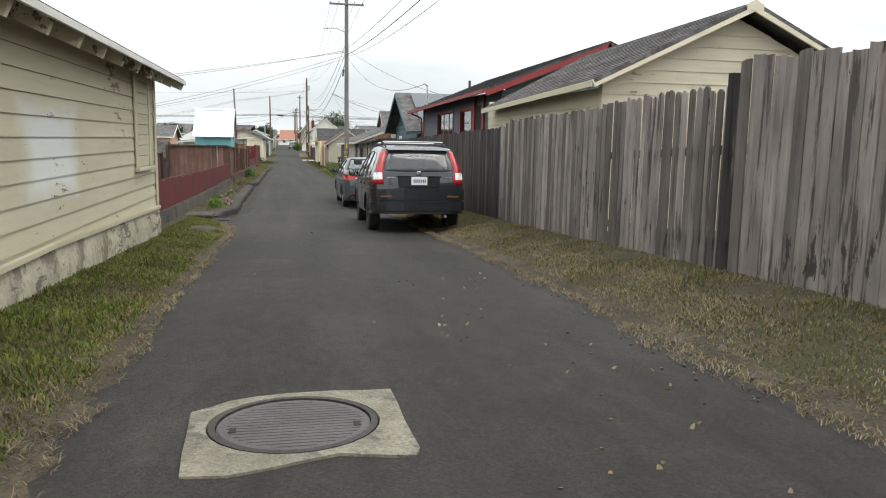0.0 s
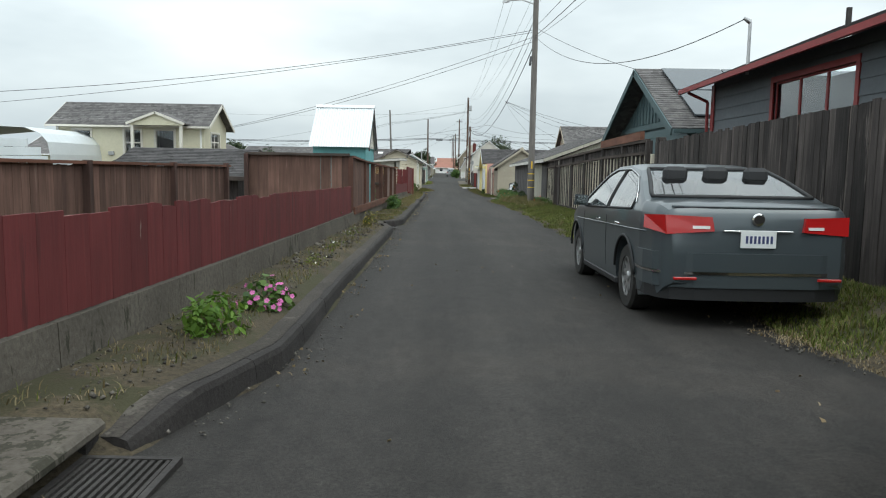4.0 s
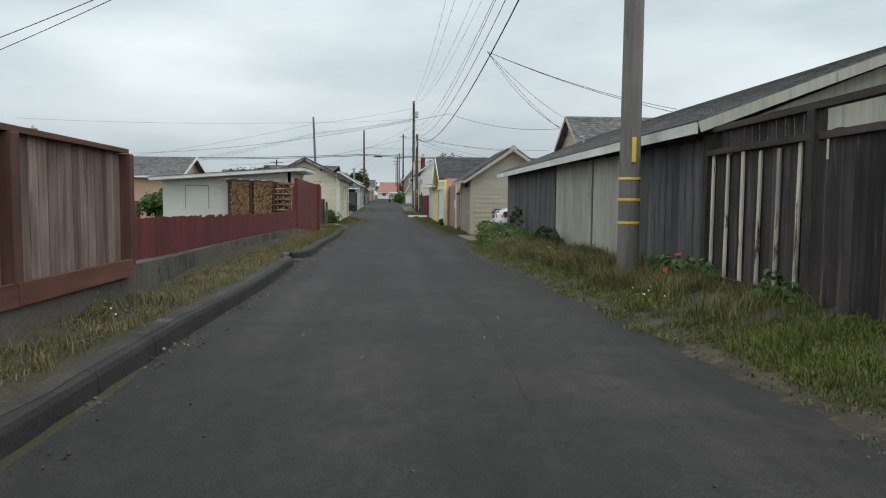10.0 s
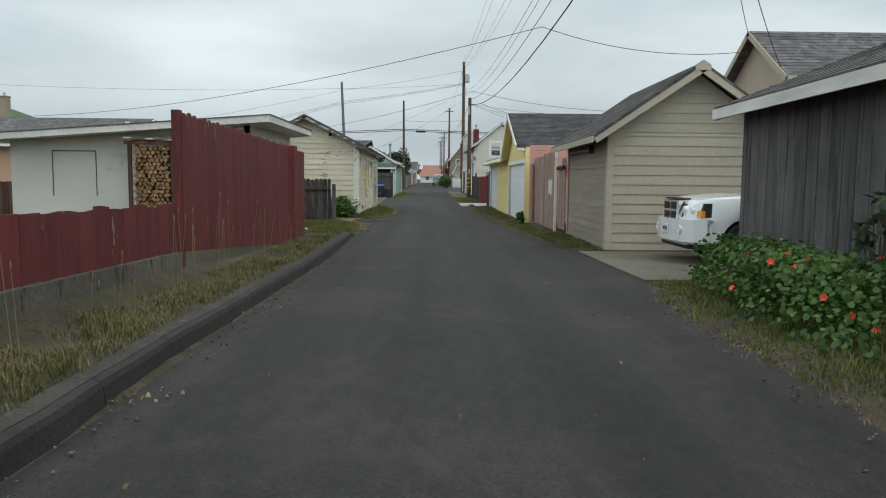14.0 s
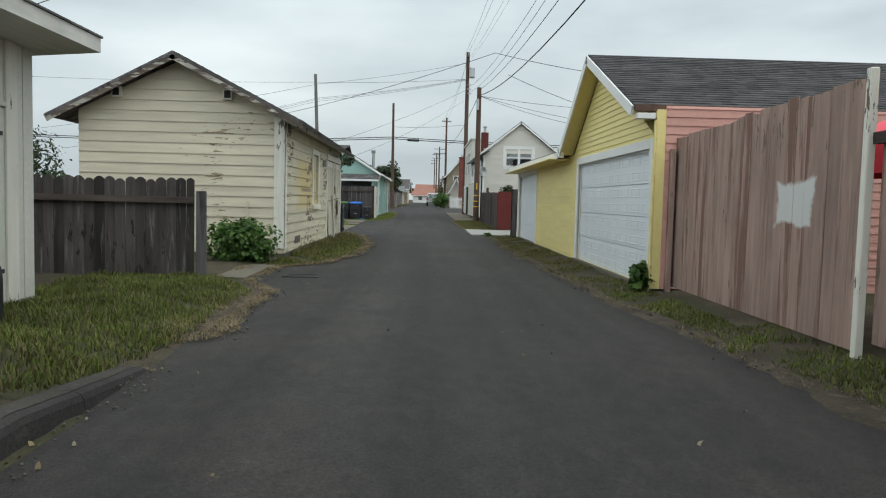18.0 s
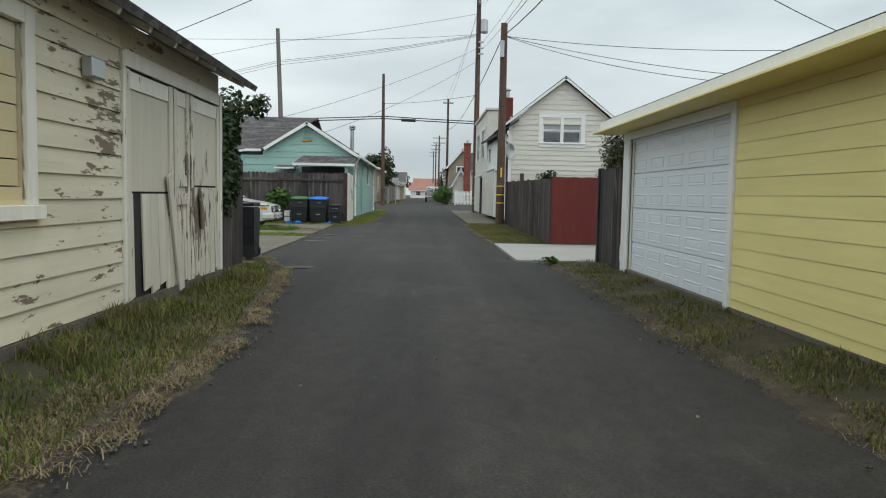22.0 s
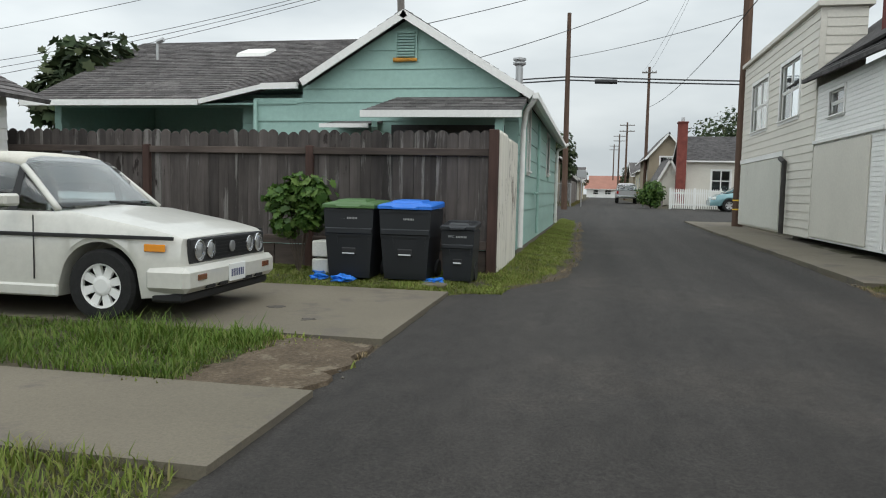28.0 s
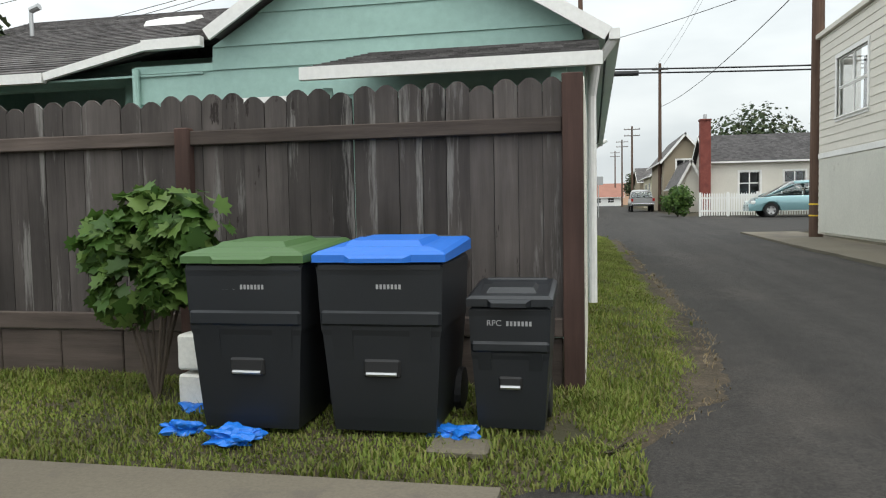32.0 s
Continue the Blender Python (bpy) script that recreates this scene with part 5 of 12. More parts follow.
slope(t, (-2.02, 84.0, 1.02), (-2.02, 94.0, 0.96), (-4.45, 94.0, 2.2), (-4.45, 84.0, 2.26), "shingle_brown", 0.06, 0.16)
slope(t, (-6.8, 94.0, 0.98), (-6.8, 84.0, 1.04), (-4.45, 84.0, 2.26), (-4.45, 94.0, 2.2), "shingle_brown", 0.06, 0)
beam(t, "barge_board", (-2.0, 84.02, 1.02), (-4.45, 84.02, 2.24), 0.03, 0.13, "barge_worn")
beam(t, "barge_board", (-6.82, 84.02, 1.02), (-4.45, 84.02, 2.24), 0.03, 0.13, "barge_worn")
for i in range(15):
    y = 84.3 + i * 0.66
    beam(t, "rafter_tail", (-2.55, y, 1.22), (-2.06, y, 0.985), 0.06, 0.1, "white_worn")
for x in (-5.6, -3.5):
    part("vent_box", Mb().box(x - 0.09, 84.28, 1.42, x + 0.09, 84.37, 1.62, 0.006), "white_worn", t)
    # dark plate on the box, the vent's inner shade put into colour
    part("vent_mouth", Mb().box(x - 0.06, 84.274, 1.45, x + 0.06, 84.279, 1.59), "void_shade", t)
part("pilot_board", Mb().box(-3.15, 84.34, -1.3, -3.1, 84.37, -0.5), "cream_x", t)
part("vent_mouth", wbox("+x", CW, 85.55, 86.2, 0.025, 0.029, -1.37, -1.22), "grey_board", t, "broken board patch low on the wall")

# ---- right side of the lane ----
t = thing("grey_fence", "tall weathered grey board fence with ragged tops", "fence", (4.4, 8, 0.0))
FX = 4.42
gtop = [(-8, 2.05), (6.0, 1.98), (7.15, 2.05), (7.2, 1.78), (10, 1.78), (10.2, 1.7), (14.5, 1.62), (15, 1.5), (33.5, 1.15)]
board_run(t, "y", FX, -6, 7.15, lambda u: gz(u) + 0.2, lambda u: lerp_table(gtop, u), "grey_board", 0.15, 0.006, 0.022, 0.03, lean=0.5, seed=20, wob=0.008)
board_run(t, "y", FX, 7.25, 9.9, lambda u: gz(u) + 0.22, lambda u: lerp_table(gtop, u), "grey_board", 0.1, 0.035, 0.022, 0.03, lean=0.9, dogear=True, seed=21, wob=0.01)
board_run(t, "y", FX, 9.95, 15.2, lambda u: gz(u) + 0.2, lambda u: lerp_table(gtop, u), "grey_board", 0.14, 0.008, 0.022, 0.03, lean=0.5, seed=22, wob=0.008)
board_run(t, "y", FX + 0.03, 15.25, 31.6, lambda u: gz(u) + 0.16, lambda u: lerp_table(gtop, u), "dark_board", 0.14, 0.006, 0.022, 0.02, lean=0.4, seed=23, wob=0.006)
for a in range(-6, 31, 3):
    for h in (0.35, 1.25):
        z0, z1 = gz(a) + 0.2 + h, gz(a + 3) + 0.2 + h
        beam(t, "rail", (FX + 0.06, a, z0), (FX + 0.06, a + 2.99, z1), 0.04, 0.09, "dark_rail")
    post(t, FX + 0.12, a, gz(a), gz(a) + 1.9, 0.1, "grey_board")
part("dark_end", Mb().box(FX - 0.05, 7.16, 0.0, FX + 0.1, 7.24, 1.9), "dark_board", t)

t = thing("cream_house", "pale cream house with a shingled gable roof behind a fence", "house", (7.5, 12, -0.3))
lap_wall(t, "-y", 12.1, 5.2, 9.9, -0.4, 2.2, "cream_x", 0.2, apex=(7.57, 3.28), proud=0.02)
lap_wall(t, "-x", 5.2, 12.22, 19.0, -0.4, 2.1, "cream", 0.2, proud=0.02)
part("back_wall", Mb().box(5.2, 18.9, -0.4, 9.9, 19.0, 2.2), "cream", t)
part("end_wall", Mb().box(9.8, 12.22, -0.4, 9.9, 18.9, 2.2), "cream", t)
slope(t, (4.88, 18.4, 2.0), (4.88, 11.7, 2.2), (7.57, 11.7, 3.5), (7.57, 18.4, 3.4), "shingle_brown", 0.06, 0.16)
slope(t, (10.3, 11.7, 2.25), (10.3, 18.4, 2.15), (7.57, 18.4, 3.4), (7.57, 11.7, 3.5), "shingle_brown", 0.06, 0)
beam(t, "barge_board", (4.86, 11.72, 2.19), (7.57, 11.72, 3.48), 0.04, 0.12, "cream_x")
beam(t, "barge_board", (10.32, 11.72, 2.24), (7.57, 11.72, 3.48), 0.04, 0.12, "cream_x")
part("gable_tip", Mb().prism([(7.42, 3.36), (7.72, 3.36), (7.72, 3.45), (7.57, 3.53), (7.42, 3.45)], "y", 11.695, 11.73), "cream_x", t)
beam(t, "fascia", (4.86, 11.72, 2.19), (4.86, 18.4, 1.99), 0.03, 0.10, "cream")

t = thing("grey_house", "dark grey lap-sided house with dark red window trim and eaves", "house", (7, 26, -0.7))
wins = [(26.75, 29.5, 1.35, 2.22), (24.0, 25.55, 1.5, 2.22)]
lap_wall(t, "-x", 6.0, 20.6, 32.6, -0.7, 2.62, "grey_house", 0.24, wins, proud=0.022)
lap_wall(t, "-y", 20.6, 6.12, 12.0, -0.7, 2.75, "grey_house", 0.24, apex=(8.9, 3.9), proud=0.02)
part("end_wall", Mb().box(6.12, 32.48, -0.7, 12.0, 32.6, 2.75), "grey_house", t)
part("wall", Mb().box(11.9, 20.72, -0.7, 12.0, 32.48, 2.75), "grey_house", t)
window(t, "-x", 6.0, *wins[0], "trim_red", 0.1, 3, 1)
window(t, "-x", 6.0, *wins[1], "trim_red", 0.1, 1, 1)
for u in (22.3, 23.4):
    part("porch_post", wbox("-x", 6.0, u, u + 0.2, 0.023, 0.09, -0.6, 2.55, 0.006), "trim_red", t)
# no recess is cut: a dark sheet on the siding paints its shade
part("porch_recess_shade", wbox("-x", 6.0, 22.5, 23.4, 0.023, 0.03, 0.4, 2.3), "void_shade", t)
part("corner_board", wbox("-x", 6.0, 32.45, 32.62, 0.023, 0.05, -0.6, 2.5, 0.004), "trim_red", t)
slope(t, (5.4, 33.0, 2.45), (5.4, 20.2, 2.62), (8.9, 20.2, 4.0), (8.9, 33.0, 3.9), "shingle", 0.06, 0.18)
slope(t, (12.4, 20.2, 2.62), (12.4, 33.0, 2.5), (8.9, 33.0, 3.9), (8.9, 20.2, 4.0), "shingle", 0.06, 0)
beam(t, "barge_board", (5.38, 20.22, 2.61), (8.9, 20.22, 3.98), 0.04, 0.2, "trim_red")
beam(t, "barge_board", (12.42, 20.22, 2.61), (8.9, 20.22, 3.98), 0.04, 0.2, "trim_red")
beam(t, "gutter", (5.36, 20.2, 2.6), (5.36, 33.0, 2.43), 0.07, 0.1, "trim_red")
part("downpipe", Mb().tube((5.45, 32.7, 2.35), (5.9, 32.7, 2.15), 0.035).tube((5.9, 32.7, 2.15), (5.93, 32.7, -0.6), 0.035), "trim_red", t)
part("vent_pipe", Mb().tube((7.2, 29.4, 3.1), (7.2, 29.4, 3.55), 0.05), "iron", t)
mast = part("service_mast", Mb().tube((5.6, 29.8, 2.4), (5.6, 29.8, 3.35), 0.03), "steel", t)
part("mast_head", Mb().tube((5.6, 29.8, 3.35), (5.48, 29.8, 3.42), 0.05, 0.03), "steel", mast)

t = thing("slate_house", "slate-blue house with a board-and-batten gable and solar panels", "house", (7, 37.5, -0.9))
SX = 6.0
lap_wall(t, "-x", SX, 34.3, 41.2, -0.9, 1.75, "slate_house", 0.22, [(39.0, 39.7, 0.5, 1.35)], apex=(37.6, 3.3), proud=0.02)
for i in range(12):
    u = 35.7 + i * 0.34
    top = 1.8 + (3.3 - 1.75) * (1 - abs(u - 37.6) / 3.45) - 0.12
    part("batten", wbox("-x", SX, u, u + 0.05, 0.021, 0.05, 1.95, max(2.0, top), 0.003), "slate_house", t)
part("belly_board", wbox("-x", SX, 34.3, 41.2, 0.021, 0.06, 1.78, 1.93, 0.004), "slate_house", t)
window(t, "-x", SX, 39.0, 39.7, 0.5, 1.35, "white", 0.07, 1, 2)
lap_wall(t, "-y", 34.3, SX + 0.12, 14, -0.9, 1.75, "slate_house", 0.22, [(6.35, 7.0, 0.9, 1.6)], proud=0.02)
window(t, "-y", 34.3, 6.35, 7.0, 0.9, 1.6, "white", 0.07)
part("back_wall", Mb().box(SX + 0.12, 41.08, -0.9, 14, 41.2, 1.75), "slate_house", t)
slope(t, (5.45, 33.7, 1.62), (14.4, 33.7, 1.62), (14.4, 37.6, 3.52), (5.45, 37.6, 3.52), "shingle_grey", 0.06, 0.15)
slope(t, (14.4, 41.75, 1.58), (5.45, 41.75, 1.58), (5.45, 37.6, 3.52), (14.4, 37.6, 3.52), "shingle_grey", 0.06, 0.2)
beam(t, "barge_board", (5.43, 33.7, 1.61), (5.43, 37.6, 3.5), 0.04, 0.18, "slate_house")
beam(t, "barge_board", (5.43, 41.75, 1.57), (5.43, 37.6, 3.5), 0.04, 0.18, "slate_house")
beam(t, "gutter", (5.45, 33.66, 1.6), (14.4, 33.66, 1.6), 0.1, 0.1, "slate_house")
for i in range(4):
    for j in range(2):
        a, b = 6.15 + i * 1.7, 6.15 + i * 1.7 + 1.66
        k0, k1 = 0.14 + j * 0.41, 0.14 + j * 0.41 + 0.39
        y0, y1, z0, z1 = 33.7 + 3.9 * k0, 33.7 + 3.9 * k1, 1.62 + 1.9 * k0 + 0.07, 1.62 + 1.9 * k1 + 0.07
        part("solar_panel", Mb().hull8([(a, y0, z0), (b, y0, z0), (b, y1, z1), (a, y1, z1), (a, y0, z0 + 0.04), (b, y0, z0 + 0.04), (b, y1, z1 + 0.04), (a, y1, z1 + 0.04)]), "solar", t)

# slatted fence
t = thing("slatted_fence", "dark plank fence with pale battens over its joints", "fence", (4.6, 40, -0.8))
SF = 4.62
sb = lambda u: -0.62 - (u - 33) * 0.022 + 0.0
stp = [(32.6, 1.28), (37.5, 1.22), (42.7, 1.08), (47.3, 0.98), (49.2, 0.95)]
bays = [32.75, 35.1, 37.5, 40.2, 42.75, 45.5, 46.75, 49.1]
for y in bays:
    post(t, SF + 0.02, y, gz(y) - 0.1, lerp_table(stp, y) - 0.005, 0.14, "dark_board")
for a, b in zip(bays, bays[1:]):
    if a == 45.5:
        board_run(t, "y", SF + 0.05, a + 0.07, b - 0.07, lambda u: gz(u) + 0.12, lambda u: 0.74, "dark_board", 0.2, 0.004, 0.02, 0.004, lean=0.0, seed=33)
        beam(t, "cap_rail", (SF, a, lerp_table(stp, a) + 0.03), (SF, b, lerp_table(stp, b) + 0.03), 0.1, 0.07, "dark_rail")
        beam(t, "mid_rail", (SF + 0.03, a, 0.76), (SF + 0.03, b, 0.74), 0.06, 0.07, "dark_rail")
        continue
    lo = lambda u: gz(u) + 0.28
    hi = lambda u: lerp_table(stp, u) - 0.33
    board_run(t, "y", SF + 0.03, a + 0.08, b - 0.08, lo, hi, "dark_board", 0.18, 0.006, 0.02, 0.004, lean=0.1, seed=int(a * 3))
    board_run(t, "y", SF - 0.012, a + 0.2, b - 0.1, lo, hi, "pale_slat", 0.062, 0.33, 0.02, 0.01, lean=0.5, name="batten", seed=int(a * 5))
    board_run(t, "y", SF + 0.03, a + 0.1, b - 0.08, lambda u: lerp_table(stp, u) - 0.26, lambda u: lerp_table(stp, u) - 0.03, "dark_board", 0.135, 0.042, 0.02, 0.004, lean=0.2, name="spindle", seed=int(a * 7))
    for dz, n_ in ((0.03, "cap_rail"), (-0.25, "mid_rail")):
        beam(t, n_, (SF, a, lerp_table(stp, a) + dz), (SF, b, lerp_table(stp, b) + dz), 0.1, 0.07, "dark_rail")
    beam(t, "bottom_rail", (SF, a, gz(a) + 0.32), (SF, b, gz(b) + 0.32), 0.09, 0.1, "dark_rail")
    board_run(t, "y", SF + 0.05, a, b, lambda u: gz(u) + 0.02, lambda u: gz(u) + 0.22, "dark_board", 0.18, 0.02, 0.02, 0.02, name="skirt_board", seed=int(a))
beam(t, "gate_beam", (SF - 0.02, 33.2, 1.5), (SF - 0.02, 37.6, 1.42), 0.1, 0.2, "redwood_rail")
t = thing("gate", "dark plank gate with a diagonal brace and pale battens", "gate", (4.6, 32, -0.8))
board_run(t, "y", SF + 0.02, 31.75, 32.6, lambda u: gz(u) + 0.25, lambda u: 0.95, "pale_slat", 0.12, 0.03, 0.02, 0.02, seed=40)
beam(t, "brace", (SF - 0.02, 31.8, -0.4), (SF - 0.02, 32.55, 0.7), 0.04, 0.1, "dark_rail")
for z in (0.2, 0.75):
    beam(t, "rail", (SF - 0.02, 31.7, z), (SF - 0.02, 32.65, z), 0.04, 0.1, "dark_rail")
post(t, SF - 0.02, 31.68, gz(31.7), 1.3, 0.18, "dark_board")

# long dark shed
t = thing("long_shed", "long weathered grey plank shed with a low shingled roof", "shed", (5, 58, -1.3))
DX = 4.72
part("wall", Mb().box(DX + 0.03, 49.25, -1.5, DX + 0.12, 65.7, 0.85), "shed_board", t)
sh_top = lambda u: 0.86
for a, b, m_ in ((49.3, 52.0, "shed_board"), (52.05, 54.8, "shed_door"), (54.95, 58.3, "shed_door"), (58.35, 65.75, "shed_board")):
    board_run(t, "y", DX, a, b, lambda u: gz(u) + 0.16, sh_top, m_, 0.24, 0.011, 0.022, 0.0, lean=0.0, name="plank", seed=int(a))
part("end_wall", Mb().box(DX, 65.77, -1.6, 11.0, 65.89, 0.9), "shed_board", t)
part("front_wall", Mb().box(DX, 49.13, -1.5, 11, 49.25, 0.62), "shed_board", t)
part("front_gable", Mb().prism([(DX, 0.62), (11, 0.62), (11, 1.0), (8.0, 2.25), (DX, 0.95)], "y", 49.13, 49.25), "shed_door", t)
part("gable_back", Mb().prism([(DX, 0.9), (11, 0.9), (8.0, 2.2)], "y", 65.77, 65.89), "shed_board", t)
part("footing", Mb().box(DX - 0.02, 49.2, -1.6, DX + 0.1, 51.2, gz(50) + 0.42), "concrete", t)
slope(t, (4.38, 66.1, 0.88), (4.38, 48.9, 1.06), (8.0, 48.9, 2.42), (8.0, 66.1, 2.3), "shingle_grey", 0.05, 0.2)
slope(t, (11.6, 48.9, 1.06), (11.6, 66.1, 0.88), (8.0, 66.1, 2.3), (8.0, 48.9, 2.42), "shingle_grey", 0.05, 0)
beam(t, "fascia", (4.37, 48.9, 1.04), (4.37, 66.1, 0.86), 0.03, 0.14, "fascia")
beam(t, "barge_board", (4.37, 48.88, 1.04), (8.0, 48.88, 2.4), 0.03, 0.13, "shed_door")
beam(t, "barge_board", (11.6, 48.88, 1.04), (8.0, 48.88, 2.4), 0.03, 0.13, "shed_door")
part("gable_tip", Mb().prism([(7.8, 2.27), (8.2, 2.27), (8.2, 2.37), (8.0, 2.45), (7.8, 2.37)], "y", 48.858, 48.89), "shed_door", t)
beam(t, "barge_board", (4.37, 66.1, 0.86), (8.0, 66.1, 2.28), 0.03, 0.16, "fascia")

# tan garage
t = thing("tan_garage", "tan lap-sided garage with a steep brown shingled gable roof", "garage", (5.4, 72, -1.6))
TX = 3.9
lap_wall(t, "-y", 70.25, TX, 7.2, -1.55, 0.8, "tan", 0.19, apex=(5.55, 1.98), proud=0.022)
lap_wall(t, "-x", TX, 70.25, 74.5, -1.5, 0.12, "tan_y", 0.162, proud=0.014)
lap_wall(t, "-x", TX, 70.25, 74.5, 0.12, 0.7, "tan_y", 0.116, proud=0.02)
part("back_wall", Mb().box(TX + 0.12, 74.38, -1.6, 7.2, 74.5, 0.8), "tan_y", t)
part("end_wall", Mb().box(7.08, 70.37, -1.6, 7.2, 74.38, 0.8), "tan_y", t)
part("gable_back", Mb().prism([(TX, 0.75), (7.2, 0.75), (5.55, 1.95)], "y", 74.38, 74.5), "tan_y", t)
for y in (70.3, 74.45):
    part("corner_board", wbox("-x", TX, y - 0.06, y + 0.06, 0.023, 0.045, -1.5, 0.66, 0.004), "tan", t)
part("corner_board", wbox("-y", 70.25, TX - 0.04, TX + 0.09, 0.023, 0.045, -1.5, 0.76, 0.004), "tan", t)
part("footing", Mb().box(TX - 0.02, 70.22, -1.8, 7.2, 74.5, -1.5), "concrete", t)
slope(t, (3.5, 74.9, 0.68), (3.5, 69.85, 0.72), (5.55, 69.85, 2.12), (5.55, 74.9, 2.08), "shingle_brown", 0.05, 0.13)
slope(t, (7.6, 69.85, 0.72), (7.6, 74.9, 0.68), (5.55, 74.9, 2.08), (5.55, 69.85, 2.12), "shingle_brown", 0.05, 0)
beam(t, "barge_board", (3.48, 69.87, 0.71), (5.55, 69.87, 2.1), 0.03, 0.16, "tan")
beam(t, "barge_board", (7.62, 69.87, 0.71), (5.55, 69.87, 2.1), 0.03, 0.16, "tan")
part("gable_tip", Mb().prism([(5.40, 1.96), (5.70, 1.96), (5.70, 2.06), (5.55, 2.16), (5.40, 2.06)], "y", 69.848, 69.88), "tan", t)
beam(t, "fascia", (3.49, 69.85, 0.71), (3.49, 74.9, 0.67), 0.03, 0.12, "tan")
part("door_rail", wbox("-x", TX, 71.6, 74.1, 0.024, 0.1, 0.48, 0.56, 0.006), "tan_y", t)
part("bracket", wbox("-x", TX, 71.55, 71.62, 0.024, 0.12, 0.44, 0.62, 0.004), "iron", t)

# pink fence
t = thing("pink_fence", "faded pinkish-brown plank fence with peeling stain", "fence", (3.8, 77, -1.6))
board_run(t, "y", 3.8, 75.75, 80.35, lambda u: -1.52, lambda u: 0.68 - (u - 75.7) * 0.03, "pink_fence", 0.19, 0.004, 0.02, 0.015, lean=0.3, seed=31)
post(t, 3.76, 75.68, -1.65, 0.72, 0.07, "white_worn")
board_run(t, "y", 3.82, 74.62, 75.6, lambda u: -1.42, lambda u: 0.22, "pink_fence", 0.19, 0.004, 0.02, 0.01, lean=0.3, seed=32)
board_run(t, "y", 3.86, 74.75, 75.3, lambda u: 0.15, lambda u: 0.42, "pink_fence", 0.19, 0.004, 0.02, 0.03, seed=33)
beam(t, "rail", (3.79, 74.6, 0.24), (3.79, 75.64, 0.22), 0.05, 0.09, "dark_rail")
M["canopy_red"] = plain("canopy_red", (0.75, 0.05, 0.08), 0.6)
t = thing("canopy", "bright red fabric garden canopy showing over the fence", "canopy", (5.2, 76.2, -1.5))
part("fabric", Mb().add([(4.3, 75.1, 0.25), (6.6, 75.1, 0.25), (6.6, 77.6, 0.25), (4.3, 77.6, 0.25), (5.4, 76.35, 0.85), (4.3, 75.1, -0.05), (6.6, 75.1, -0.05), (6.6, 77.6, -0.05), (4.3, 77.6, -0.05)], [(0, 1, 4), (1, 2, 4), (2, 3, 4), (3, 0, 4), (0, 5, 6, 1), (1, 6, 7, 2), (2, 7, 8, 3), (3, 8, 5, 0)]), "canopy_red", t)
for x, y in ((4.35, 75.15), (6.55, 75.15), (6.55, 77.55), (4.35, 77.55)):
    part("leg", Mb().tube((x, y, -1.6), (x, y, 0.2), 0.02), "steel", t)

# yellow garage
t = thing("yellow_garage", "yellow lap-sided garage with white trim and a white sectional door", "garage", (5, 84, -1.6))
YX = 3.52
D1 = (80.48, 85.45, -1.55, 0.42)
D2 = (91.40, 95.24, -1.66, 0.46)
lap_wall(t, "-x", YX, 80.4, 86.1, -1.56, 0.62, "yellow", 0.1, [D1], apex=(83.62, 2.2), proud=0.018)
lap_wall(t, "-x", YX, 86.1, 95.55, -1.664, 0.66, "yellow", 0.1785, [D2], proud=0.012)
lap_wall(t, "-y", 80.28, YX + 0.12, 9.5, -1.56, 1.0, "salmon", 0.12, proud=0.018)
lap_wall(t, "-x", YX, 80.28, 80.398, -1.56, 0.95, "yellow", 0.1, proud=0.018)
lap_wall(t, "+y", 95.55, YX, 9.5, -1.6, 0.62, "yellow", 0.2, proud=0.018)
part("end_wall", Mb().box(9.38, 80.52, -1.6, 9.5, 95.43, 0.7), "yellow", t)
panel_door(t, "-x", YX, *D1, 4, 8)
panel_door(t, "-x", YX, *D2, 4, 5)
for (a, b, z0, z1), tw in ((D1, 0.14), (D2, 0.12)):
    part("door_trim", wbox("-x", YX, a - tw, a, -0.02, 0.04, z0 - 0.04, z1 + tw, 0.005), "white", t)
    part("door_trim", wbox("-x", YX, b, b + tw, -0.02, 0.04, z0 - 0.04, z1 + tw, 0.005), "white", t)
    part("door_trim", wbox("-x", YX, a, b, -0.02, 0.04, z1, z1 + tw, 0.005), "white", t)
    for u0, u1 in ((a, a + 0.03), (b - 0.03, b)):
        part("door_stop", wbox("-x", YX, u0, u1, -0.04, -0.0205, z0, z1), "white", t)
    part("door_stop", wbox("-x", YX, a + 0.03, b - 0.03, -0.04, -0.0205, z1 - 0.03, z1), "white", t)
part("corner_board", wbox("-x", YX, 95.365, 95.56, 0.013, 0.038, -1.66, 0.6), "white", t)
part("corner_board", wbox("-x", YX, 80.265, 80.335, 0.019, 0.035, -1.5, 0.8), "yellow", t)
part("door_sill", wbox("-x", YX, 80.5, 85.6, 0.001, 0.06, -1.66, -1.53, 0.01), "concrete", t)
part("fascia_end", Mb().box(3.16, 86.1, 0.60, 3.30, 86.26, 0.82, 0.006), "white", t)
part("weathered_post", Mb().box(3.70, 80.15, -1.6, 3.76, 80.262, 0.40, 0.006), "pink_fence", t)
part("footing", Mb().box(YX - 0.03, 80.35, -1.85, YX + 0.3, 95.55, -1.57), "concrete", t)
# main gable faces the lane, ridge runs away from it
RAKE = ((80.42, 1.02), (83.62, 2.33), (86.2, 0.76))
slope(t, (3.22, RAKE[0][0], RAKE[0][1]), (10.2, RAKE[0][0], RAKE[0][1]), (10.2, *RAKE[1]), (3.22, *RAKE[1]), "shingle", 0.06, 0.14)
